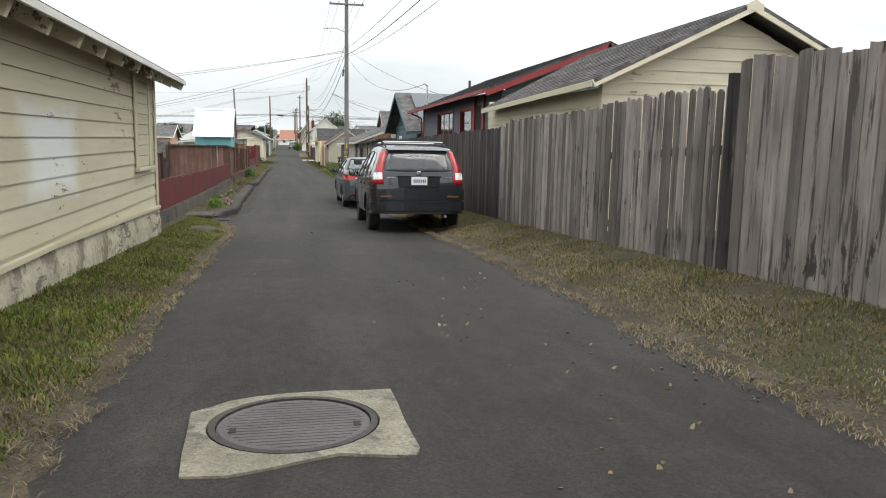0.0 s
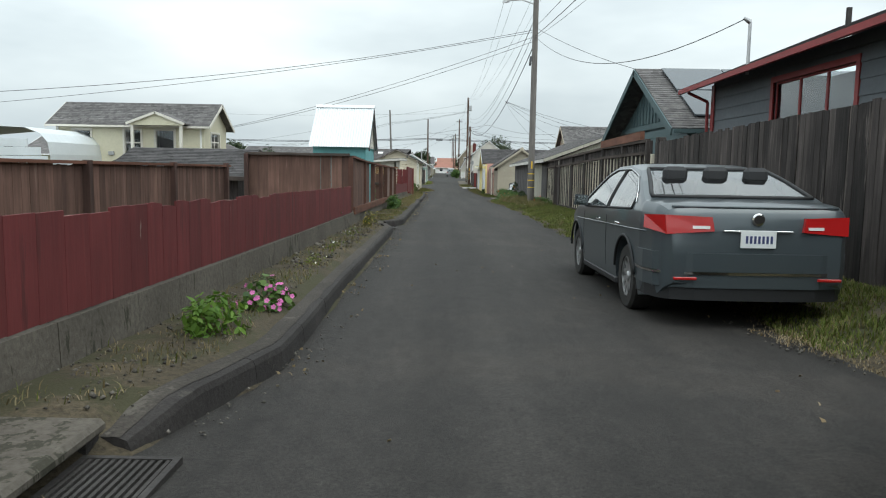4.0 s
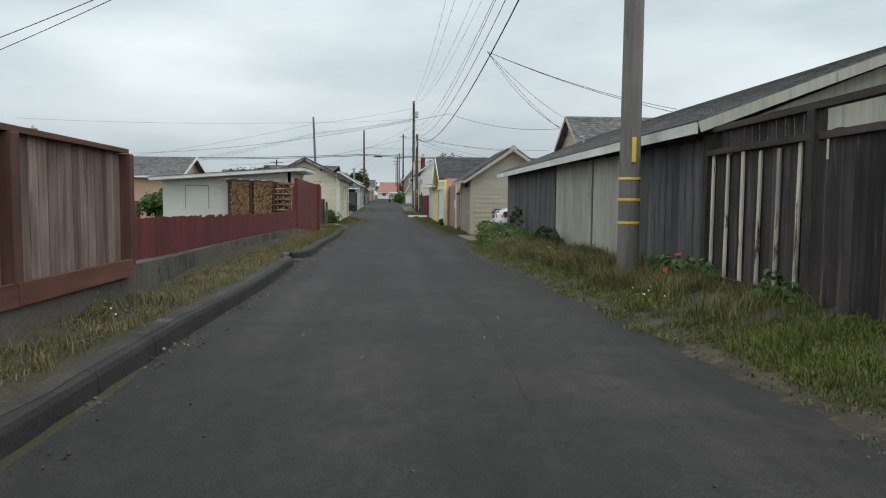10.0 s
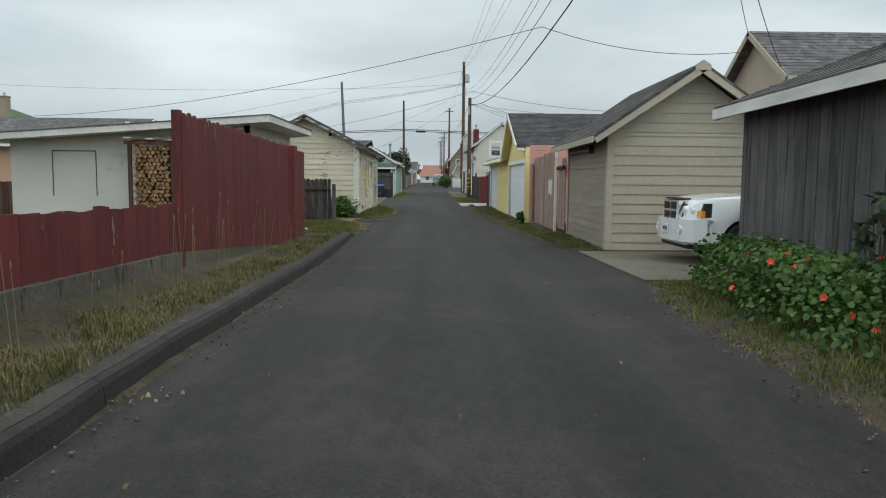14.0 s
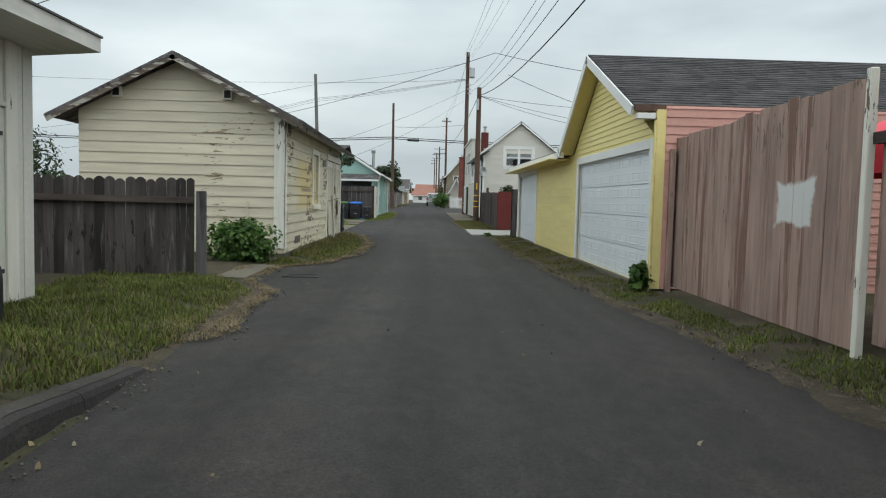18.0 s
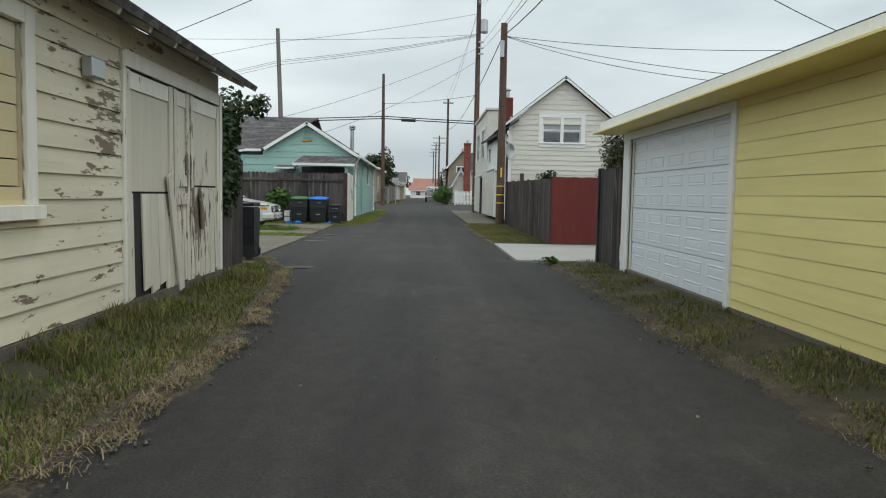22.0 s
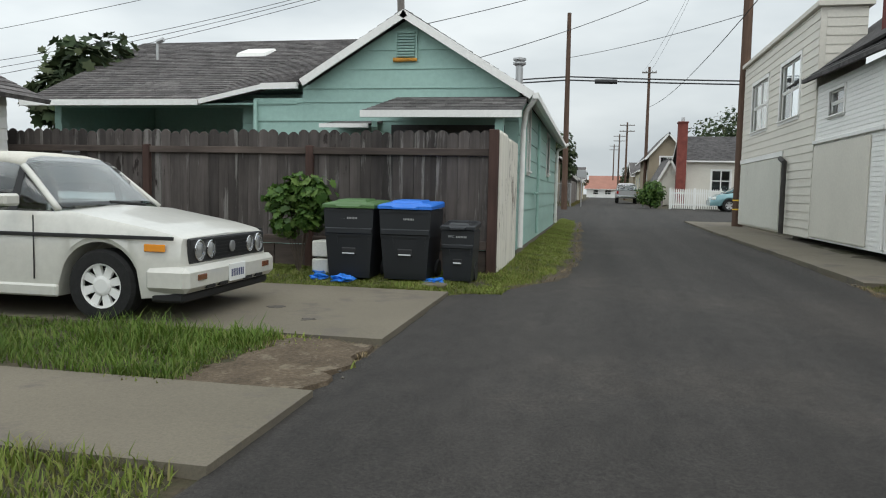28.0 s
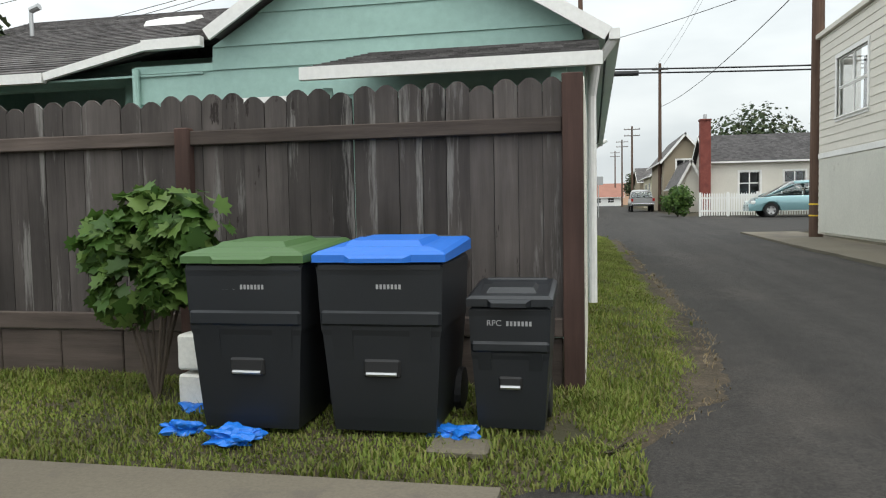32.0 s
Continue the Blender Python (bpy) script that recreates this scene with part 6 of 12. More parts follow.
slope(t, (10.2, *RAKE[2]), (3.22, *RAKE[2]), (3.22, *RAKE[1]), (10.2, *RAKE[1]), "shingle", 0.06, 0.2)
for y, z in (RAKE[0], RAKE[2]):
    beam(t, "barge_board", (3.2, y, z - 0.01), (3.2, RAKE[1][0], RAKE[1][1] - 0.02), 0.03, 0.15, "white")
    for k in range(8):
        f0, f1 = k / 8, (k + 0.985) / 8
        p_, q_ = ((y + (RAKE[1][0] - y) * f, z + (RAKE[1][1] - z) * f) for f in (f0, f1))
        part("soffit_board", Mb().hull8([(3.22, p_[0], p_[1] - 0.1), (3.515, p_[0], p_[1] - 0.1), (3.515, q_[0], q_[1] - 0.1), (3.22, q_[0], q_[1] - 0.1), (3.22, p_[0], p_[1] - 0.08), (3.515, p_[0], p_[1] - 0.08), (3.515, q_[0], q_[1] - 0.08), (3.22, q_[0], q_[1] - 0.08)]), "yellow", t)
part("soffit_board", Mb().box(3.05, 86.55, 0.585, 3.515, 95.9, 0.605), "yellow", t)
beam(t, "gutter", (3.22, 80.36, 1.02), (10.2, 80.36, 1.02), 0.09, 0.09, "pole_brown")
part("soffit_box", Mb().box(3.24, 80.3, 0.82, 3.5, 80.42, 0.9, 0.005), "white", t)
slope(t, (3.26, 95.97, 0.815), (3.26, 86.2, 0.755), (7.2, 86.2, 1.58), (7.2, 95.97, 1.62), "shingle", 0.022, 0.2)
slope(t, (11.3, 86.2, 0.76), (11.3, 95.97, 0.8), (7.2, 95.97, 1.62), (7.2, 86.2, 1.58), "shingle", 0.05, 0)
beam(t, "fascia", (3.19, 86.27, 0.725), (3.19, 95.95, 0.785), 0.03, 0.145, "white")
part("soffit", Mb().hull8([(3.206, 86.27, 0.715), (3.505, 86.27, 0.73), (3.505, 95.9, 0.78), (3.206, 95.9, 0.77), (3.206, 86.27, 0.735), (3.505, 86.27, 0.79), (3.505, 95.9, 0.84), (3.206, 95.9, 0.79)]), "yellow", t)
beam(t, "barge_board", (3.19, 95.96, 0.785), (7.2, 95.96, 1.54), 0.03, 0.14, "white")
part("gable_back", Mb().prism([(YX, 0.62), (9.5, 0.62), (7.2, 1.45)], "y", 95.43, 95.55), "yellow", t)

# red gate and dark fence
t = thing("short_fence", "short run of dark weathered boards beside a garage", "fence", (3.5, 96.3, -1.65))
board_run(t, "y", 3.46, 95.6, 97.0, lambda u: -1.66, lambda u: 0.05, "dark_board", 0.14, 0.004, 0.02, 0.01, seed=50)
post(t, 3.48, 97.02, -1.75, 0.08, 0.1, "dark_board")
t = thing("red_gate", "bright dark-red plank gate across a pale drive", "gate", (5, 101.8, -1.62))
board_run(t, "x", 101.55, 3.37, 9.0, lambda u: -1.58, lambda u: 0.03, "red_gate", 0.3, 0.004, 0.025, 0.0, lean=0.05, seed=51)
for z in (-1.2, -0.2):
    part("rail", Mb().box(3.42, 101.58, z, 9.0, 101.63, z + 0.1), "red_gate", t)
t = thing("dark_board_fence", "dark weathered board fence with a grass strip at its foot", "fence", (3.36, 107, -1.55))
board_run(t, "y", 3.36, 101.57, 111.9, lambda u: gz(u) + 0.05, lambda u: 0.0 + 0.01 * (u - 102), "old_board", 0.14, 0.004, 0.02, 0.02, lean=0.3, seed=52, wob=0.006)
post(t, 3.42, 107.6, -1.6, 0.3, 0.12, "pole_brown")

# loose planks on the cream garage's doors
t = thing("leaning_plank", "peeling split plank hanging askew on garage doors", "plank", (-2.36, 91.8, -1.55), "leaning planks")
part("plank", Mb().hull8([(-2.395, 91.82, -1.56), (-2.37, 91.82, -1.56), (-2.37, 91.98, -1.54), (-2.395, 91.98, -1.54), (-2.40, 91.48, -0.32), (-2.375, 91.48, -0.32), (-2.375, 91.62, -0.28), (-2.40, 91.62, -0.28)]), "door_flaked", t)
t = thing("leaning_plank", "short peeling board nailed askew on garage doors", "plank", (-2.39, 92.7, -0.6), "leaning planks")
part("plank", Mb().hull8([(-2.402, 92.68, -0.92), (-2.38, 92.68, -0.92), (-2.38, 92.86, -0.9), (-2.402, 92.86, -0.9), (-2.402, 92.6, -0.45), (-2.38, 92.6, -0.45), (-2.38, 92.76, -0.5), (-2.402, 92.76, -0.5)]), "door_flaked", t)
t = thing("ivy_fence", "short run of dark weathered boards under ivy", "fence", (-2.75, 94.8, -1.6))
board_run(t, "y", -2.74, 93.66, 96.02, lambda u: -1.62, lambda u: 0.02, "dark_board", 0.15, 0.004, 0.025, 0.03, lean=0.2, seed=57)
post(t, -2.78, 96.06, -1.75, 0.06, 0.1, "dark_board")
t = thing("lamp_housing", "small grey box fixed above garage doors", "box", (-2.4, 89.75, 0.5))
part("box", wbox("+x", CW, 89.62, 89.86, 0.026, 0.12, 0.42, 0.58, 0.01), "steel", t)

# ---- vehicles ----
M["tyre"] = mat("tyre", (0.018, 0.018, 0.018), 0.85, 0.2, 6, 40, 0.2)
M["tyre_dusty"] = mat("tyre_dusty", (0.03, 0.028, 0.026), 0.9, 0.2, 6, 40, 0.2)
M["alloy"] = plain("alloy", (0.5, 0.5, 0.5), 0.35, 0.9)
M["alloy_dark"] = plain("alloy_dark", (0.035, 0.034, 0.033), 0.5, 0.4)
M["hubcap_white"] = plain("hubcap_white", (0.72, 0.72, 0.70), 0.4)
M["paint_black"] = plain("paint_black", (0.016, 0.017, 0.020), 0.2, spec=0.4, coat=0.7)
M["paint_grey"] = plain("paint_grey", (0.068, 0.082, 0.09), 0.3, 0.3, spec=0.4, coat=0.5)
M["paint_white"] = mat("paint_white", (0.53, 0.52, 0.475), 0.35, 0.05, 1.2, 16, 0.0, spec=0.5, coat=0.6)
M["paint_bright"] = plain("paint_bright", (0.78, 0.79, 0.80), 0.25, coat=0.8)
M["paint_teal"] = plain("paint_teal", (0.18, 0.32, 0.34), 0.25, 0.3, coat=0.8)
M["paint_silver"] = plain("paint_silver", (0.36, 0.36, 0.36), 0.3, 0.6, coat=0.5)
M["soft_top"] = mat("soft_top", (0.56, 0.54, 0.48), 0.9, 0.06, 1.5, 60, 0.2)
M["lens_glass"] = plain("lens_glass", (0.42, 0.43, 0.43), 0.12, 0.5, coat=1.0)
M["lamp_dull"] = plain("lamp_dull", (0.16, 0.06, 0.03), 0.25, coat=0.8)
M["trim_black"] = plain("trim_black", (0.012, 0.012, 0.013), 0.6)
M["lamp_red"] = plain("lamp_red", (0.40, 0.012, 0.012), 0.2, coat=0.4)
M["lamp_white"] = plain("lamp_white", (0.72, 0.72, 0.70), 0.12, coat=1.0)
M["lamp_amber"] = plain("lamp_amber", (0.75, 0.27, 0.02), 0.2, coat=1.0)
M["chrome"] = plain("chrome", (0.7, 0.7, 0.7), 0.12, 1.0)
M["plate"] = plain("plate", (0.72, 0.73, 0.72), 0.5)
M["plate_bar"] = plain("plate_bar", (0.04, 0.05, 0.14), 0.6)
M["tint"] = plain("tinted_glass", (0.55, 0.61, 0.60), 0.0, spec=0.7, trans=1.0, coat=1.0)
M["tint"].node_tree.nodes["Principled BSDF"].inputs["Coat IOR"].default_value = 1.45
M["cabin"] = plain("cabin", (0.03, 0.03, 0.032), 0.8)

def wheel(car_, x, y, r, style, rim, w=0.2, tyre="tyre"):
    side = 1 if y > 0 else -1
    c = (x, y - side * w / 2, r)
    prof = [(r * 0.6, 0), (r * 0.92, 0), (r, 0.03), (r, w - 0.03), (r * 0.92, w), (r * 0.62, w), (r * 0.6, w - 0.02)]
    if side < 0:
        prof = [(a, -b) for a, b in prof]
    t = part("wheel", Mb().lathe(prof, "y", 28, c, False), tyre, car_, smooth=False)
    o = c[1] + side * (w - 0.03)
    part("rim", Mb().lathe([(r * 0.62, o + side * 0.02), (r * 0.57, o), (r * 0.54, o - side * 0.05), (r * 0.02, o - side * 0.06)], "y", 28, (x, 0, r), False), "trim_black", t, smooth=False)
    hb = 0.27 if style == "seven" else 0.15
    n = {"five": 5, "five_dark": 5, "seven": 8, "ten": 10}[style]
    for i in range(n):
        a = 2 * math.pi * i / n + 0.3
        d, e = Vector((math.cos(a), 0, math.sin(a))), Vector((-math.sin(a), 0, math.cos(a)))
        k0, k1 = (0.05, 0.075) if n == 5 else (0.03, 0.045) if n == 10 else (0.026, 0.052)
        p0, p1 = Vector((x, o, r)) + d * r * 0.1, Vector((x, o + side * 0.012, r)) + d * r * 0.57
        th = Vector((0, side * 0.03, 0))
        part("spoke", Mb().hull8([p0 - e * k0 - th, p0 + e * k0 - th, p1 + e * k1 * 0.7 - th, p1 - e * k1 * 0.7 - th, p0 - e * k0, p0 + e * k0, p1 + e * k1 * 0.7, p1 - e * k1 * 0.7]), rim, t)
    part("rim_edge", Mb().lathe([(r * 0.63, o + side * 0.005), (r * 0.63, o + side * 0.022), (r * 0.56, o + side * 0.018), (r * 0.56, o - side * 0.01)], "y", 28, (x, 0, r), False), rim, t)
    part("hub", Mb().lathe([(r * hb, o - side * 0.05), (r * hb, o + side * 0.012), (r * hb * 0.7, o + side * 0.02)], "y", 14, (x, 0, r)), rim, t)
    return t

def car(name, label, category, m, L, top, half, low, roof, base_w, roof_w, wheels, r, paint, glass_x, style="five", rim="alloy", roof_paint=None, doors=(), pillars=(), tyre="tyre", arch=0.06, ww=0.2, ground=None):
    """A body drawn from tables of its outline: top, half width and underside along its length, with real wheel wells; a cabin of glass and pillars on it."""
    t = thing(name, label, category)
    t.matrix_basis = m
    ORIGIN[t.name] = None
    xs = [-L / 2 + L * i / 96 for i in range(97)]
    mb, half_n = Mb(), 9
    for x in xs:
        zt, w, zb = lerp_table(top, x), lerp_table(half, x), lerp_table(low, x)
        zs = zb
        for wx in wheels:
            R = r + arch
            if abs(x - wx) < R:
                zs = max(zs, r + math.sqrt(R * R - (x - wx) ** 2))
        zs = min(zs, zt - 0.14)
        zm = max(zb + 0.52 * (zt - zb), zs + 0.04)
        ring = [(0, zb), (max(0.1, w - 0.30), zb), (max(0.1, w - 0.29), zs), (w * 0.985, zs), (w * 0.992, zs + 0.03), (w, min(zm, zt - 0.09)), (w * 0.965, zt - 0.05), (w * 0.93, zt - 0.012), (0, zt + 0.03 * min(1, (L / 2 - abs(x)) / 0.3))]
        mb.v += [(x, a, b) for a, b in ring] + [(x, -a, b) for a, b in ring[-2:0:-1]]
    n = 2 * half_n - 2
    for k in range(len(xs) - 1):
        mb.f += [(k * n + i, k * n + (i + 1) % n, (k + 1) * n + (i + 1) % n, (k + 1) * n + i) for i in range(n)]
    mb.f += [tuple(range(n)), tuple((len(xs) - 1) * n + i for i in range(n))]
    body = part("body", mb, paint, t, smooth=True)
    body.data.set_sharp_from_angle(angle=radians(38))
    # cabin
    gx0, gx1 = roof[0][0], roof[-1][0]
    n_ = 40
    cx = [gx0 + (gx1 - gx0) * i / n_ for i in range(n_ + 1)]
    def ring_at(x):
        zr, zt = lerp_table(roof, x), lerp_table(top, x) - 0.02
        h = max(0.004, zr - zt)
        k = min(1, h / (max(b for _, b in roof) - zt))
        bw, rw = base_w * (lerp_table(half, x) / max(b for _, b in half)) , roof_w
        w1 = bw + (rw - bw) * k
        return [(bw, zt), (bw + (w1 - bw) * 0.8, zt + h * 0.8), (w1 - 0.02, zt + h * 0.93), (w1 * 0.7, zt + h * 0.99), (0, zt + h)]
    rear, front = glass_x
    def shell(sel, name_, material, par=t):
        """The cabin's skin where sel says so; pieces on the two flanks are parts of their own."""
        both = any(sel((cx[k] + cx[k + 1]) / 2, 3) for k in range(n_))
        for flank in ((1, -1),) if both else ((1,), (-1,)):
            mb = Mb()
            for k in range(n_):
                a, b = cx[k], cx[k + 1]
                ra, rb = ring_at(a), ring_at(b)
                for i in range(4):
                    if sel((a + b) / 2, i):
                        for s in flank:
                            mb.add([(a, s * ra[i][0], ra[i][1]), (b, s * rb[i][0], rb[i][1]), (b, s * rb[i + 1][0], rb[i + 1][1]), (a, s * ra[i + 1][0], ra[i + 1][1])], [(0, 1, 2, 3)])
            if mb.v:
                o = part(name_, mb, material, par, smooth=True)
                so = o.modifiers.new("depth", "SOLIDIFY")
                so.thickness, so.offset = 0.012, -1
    sx0, sx1 = doors[0] if doors else (rear + 0.1, front - 0.1)
    shell(lambda x, i: i >= 1 and rear <= x <= front, "roof", roof_paint or paint)
    shell(lambda x, i: i == 0 and x < sx0 and rear - 0.25 <= x, "quarter_panel", roof_paint or paint)
    for a, b in doors:
        g = shell(lambda x, i: i == 0 and a <= x <= b, "side_window", "tint")
    if lerp_table(roof, gx0 + 0.02) < lerp_table(roof, rear):
        shell(lambda x, i: x < rear and (i >= 1 or x < rear - 0.25), "rear_window", "tint" if not roof_paint else roof_paint)
    shell(lambda x, i: x > front and i >= 1, "windscreen", "tint")
    shell(lambda x, i: x > front and i == 0 and x > (doors[-1][1] if doors else front), "quarter_glass", "tint")
    for x in pillars:
        for s in (1, -1):
            ra = ring_at(x)
            part("pillar", Mb().hull8([(x - 0.04, s * (ra[0][0] + 0.004), ra[0][1]), (x + 0.04, s * (ra[0][0] + 0.004), ra[0][1]), (x + 0.04, s * (ra[0][0] - 0.02), ra[0][1]), (x - 0.04, s * (ra[0][0] - 0.02), ra[0][1]), (x - 0.03, s * (ra[1][0] + 0.004), ra[1][1]), (x + 0.03, s * (ra[1][0] + 0.004), ra[1][1]), (x + 0.03, s * (ra[1][0] - 0.02), ra[1][1]), (x - 0.03, s * (ra[1][0] - 0.02), ra[1][1])]), "trim_black", t)
    for s in (1, -1):
        for x0, x1, col in ((front, roof[-1][0], paint), (rear, roof[0][0], roof_paint or paint))[: 1 if name == "sport_utility" else 2]:
            pts = []
            for k in range(7):
                a = x0 + (x1 - x0) * k / 6
                ra = ring_at(a)
                pts.append((a, s * ra[1][0], ra[1][1]))
            part("pillar", Mb().pipe(pts, 0.028), col, t, smooth=True)
    part("cabin_floor", Mb().box(roof[0][0] + 0.25, -base_w + 0.12, lerp_table(top, 0) - 0.25, roof[-1][0] - 0.3, base_w - 0.12, lerp_table(top, 0) - 0.1), "cabin", t)
    for y in (0.36, -0.36):
        part("seat", Mb().box(-0.35, y - 0.22, lerp_table(top, 0) - 0.1, -0.2, y + 0.22, lerp_table(top, 0) + 0.28, 0.05), "cabin", t)
    for wx in wheels:
        for s in (1, -1):
            wheel(t, wx, s * (lerp_table(half, wx) - 0.02 - ww / 2), r, style, rim, ww, tyre)
    return t

def fit(t, name, x0, y0, z0, x1, y1, z1, material, b=0.012, both=False, label=""):
    o = part(name, Mb().box(x0, y0, z0, x1, y1, z1, b), material, t, label)
    if both:
        part(name, Mb().box(x0, -y1, z0, x1, -y0, z1, b), material, t, label)
    return o

def number_plate(t, x, z, d, y=0.0):
    p = fit(t, "number_plate", x, y - 0.152, z, x + d * 0.012, y + 0.152, z + 0.152, "plate", 0.003)
    for i in range(7):
        part("plate_bar", Mb().box(x + d * 0.0125, y - 0.12 + i * 0.035, z + 0.04, x + d * 0.0145, y - 0.12 + i * 0.035 + 0.02, z + 0.105), "plate_bar", p)

def lofted_car(name, label, m, roof_line, belt, plan, low, taper, tail, wheels, r, paint, windows, rear_glass, front_glass, style, rim, tyre, ww=0.22):
    """A one-piece shell lofted along the car: roof line, belt and plan as tables; window openings cut out of it and glazed, with black seals."""
    t = thing(name, label, "car")
    t.matrix_basis = m
    ORIGIN[t.name] = None
    x0, x1 = roof_line[0][0], roof_line[-1][0]
    top = max(z for _, z in roof_line)
    T, B, P, Lo = (lambda x: lerp_table(roof_line, x)), (lambda x: lerp_table(belt, x)), (lambda x: lerp_table(plan, x)), (lambda x: lerp_table(low, x))
    def wide(x, z):
        b = B(x)
        if z > b:
            return P(x) - 0.012 - taper * ((z - b) / (top - b)) ** 1.25
        if z > b - 0.12:
            return P(x) - 0.012 * (1 - (b - z) / 0.12)
        return P(x) - 0.05 * max(0, (0.62 - z) / 0.5) ** 2
    def back(z):
        """Where the tail stands at a height."""
        return float(np.interp(z, [b for _, b in tail], [a for a, _ in tail]))
    def nose(z):
        pts = [(b, a) for a, b in roof_line if a > 0.2]
        return float(np.interp(z, [b for b, _ in pts[::-1]], [a for _, a in pts[::-1]]))
    def inside(x, z):
        return any(a <= x <= b and B(x) + 0.03 <= z <= lerp_table(hi, x) for a, b, hi in windows)
    n, lev, mb = 190, 22, Mb()
    xs = [x0 + (x1 - x0) * i / n for i in range(n + 1)]
    for x in xs:
        zt, zb = T(x), Lo(x)
        zs = zb
        for wx in wheels:
            R = r + 0.075
            if abs(x - wx) < R:
                zs = max(zs, r + math.sqrt(R * R - (x - wx) ** 2))
        zs = min(zs, zt - 0.12)
        edge = zt - 0.035
        ring = [(0, zb), (max(0.1, P(x) - 0.32), zb), (max(0.1, P(x) - 0.31), zs)]
        for i in range(lev + 1):
            z = zs + (edge - zs) * i / lev
            ring.append((wide(x, z), z))
        w_ = wide(x, edge)
        ring += [(w_ - 0.025, zt - 0.008), (w_ - 0.09, zt + 0.004), (w_ * 0.72, zt + 0.012), (w_ * 0.36, zt + 0.017), (0, zt + 0.018)]
        mb.v += [(x, a, b) for a, b in ring] + [(x, -a, b) for a, b in ring[-2:0:-1]]
        half_n = len(ring)
    k = 2 * half_n - 2
    for j in range(n):
        for i in range(k):
            q = (j * k + i, j * k + (i + 1) % k, (j + 1) * k + (i + 1) % k, (j + 1) * k + i)
            c = [sum(mb.v[e][d] for e in q) / 4 for d in range(3)]
            if inside(c[0], c[2]) and abs(c[1]) > wide(c[0], c[2]) - 0.02:
                continue
            if c[0] < -0.5 and rear_glass[0] < c[2] < rear_glass[1] and abs(c[1]) < wide(c[0], c[2]) - rear_glass[2] and c[2] > T(c[0]) - 0.03:
                continue
            if c[0] > 0.2 and front_glass[0] < c[2] < front_glass[1] and abs(c[1]) < wide(c[0], c[2]) - front_glass[2] and c[2] > T(c[0]) - 0.03:
                continue
            mb.f.append(q)
    mb.f += [tuple(range(k)), tuple(n * k + i for i in range(k))]
    body = part("body", mb, paint, t, smooth=True)
    body.data.set_sharp_from_angle(angle=radians(34))
    for s in (1, -1):
        for a, b, hi in windows:
            g, cols_, rows_ = Mb(), 18, 8
            def edge_lo(x):
                return B(x) + 0.012
            def at(x, f, out):
                z = edge_lo(x) + (max(edge_lo(x) + 0.01, lerp_table(hi, x) + 0.018) - edge_lo(x)) * f
                return (x, s * (wide(x, z) + out), z)
            lo_x, hi_x = a - 0.018, b + 0.018
            for i in range(cols_ + 1):
                x = lo_x + (hi_x - lo_x) * i / cols_
                g.v += [at(x, f / rows_, 0.002) for f in range(rows_ + 1)]
            g.f = [(i * 9 + f, i * 9 + f + 1, (i + 1) * 9 + f + 1, (i + 1) * 9 + f) for i in range(cols_) for f in range(rows_)]
            gl = part("side_window", g, "tint", t, smooth=True)
            loop = [at(lo_x + (hi_x - lo_x) * i / 24, 0, 0.004) for i in range(25)] + [at(hi_x, f / 6, 0.004) for f in range(1, 7)] + [at(hi_x - (hi_x - lo_x) * i / 24, 1, 0.004) for i in range(1, 25)] + [at(lo_x, 1 - f / 6, 0.004) for f in range(1, 7)]
            part("window_seal", Mb().pipe(loop, 0.012, 6), "trim_black", gl, smooth=True)
    for nm, fn, (z0, z1, inset) in (("rear_window", back, rear_glass), ("windscreen", nose, front_glass)):
        g, d = Mb(), (-1 if nm == "rear_window" else 1)
        for i in range(13):
            z = z0 - 0.02 + (z1 - z0 + 0.04) * i / 12
            x = fn(z)
            wy = wide(x, z) - inset + 0.02
            g.v += [(x + d * 0.004 - d * 0.03 * (abs(j - 6) / 6) ** 3, wy * (j - 6) / 6, z + 0.02) for j in range(13)]
        g.f = [(i * 13 + j, i * 13 + j + 1, (i + 1) * 13 + j + 1, (i + 1) * 13 + j) for i in range(12) for j in range(12)]
        gl = part(nm, g, "tint", t, smooth=True)
        rim_ = [g.v[j] for j in range(13)] + [g.v[i * 13 + 12] for i in range(1, 13)] + [g.v[12 * 13 + j] for j in range(11, -1, -1)] + [g.v[i * 13] for i in range(11, -1, -1)]
        part("window_seal", Mb().pipe(rim_, 0.022, 6), "trim_black", gl, smooth=True)
    fl_z = B(0) - 0.32
    part("cabin_floor", Mb().box(x0 + 0.35, -P(0) + 0.12, fl_z - 0.05, 1.0, P(0) - 0.12, fl_z), "cabin", t)
    part("dashboard", Mb().box(0.72, -P(0) + 0.14, fl_z, 1.02, P(0) - 0.14, B(0) - 0.03, 0.06), "cabin", t)
    for x_, ys_ in ((0.0, (0.36, -0.36)), (-0.95, (0.4, 0, -0.4))):
        for y_ in ys_:
            se = part("seat", Mb().hull8([(x_ - 0.12, y_ - 0.2, fl_z), (x_ + 0.06, y_ - 0.2, fl_z), (x_ + 0.06, y_ + 0.2, fl_z), (x_ - 0.12, y_ + 0.2, fl_z), (x_ - 0.3, y_ - 0.18, fl_z + 0.6), (x_ - 0.18, y_ - 0.18, fl_z + 0.6), (x_ - 0.18, y_ + 0.18, fl_z + 0.6), (x_ - 0.3, y_ + 0.18, fl_z + 0.6)]), "cabin", t)
            part("headrest", Mb().box(x_ - 0.33, y_ - 0.12, fl_z + 0.62, x_ - 0.22, y_ + 0.12, fl_z + 0.78, 0.04), "cabin", se)
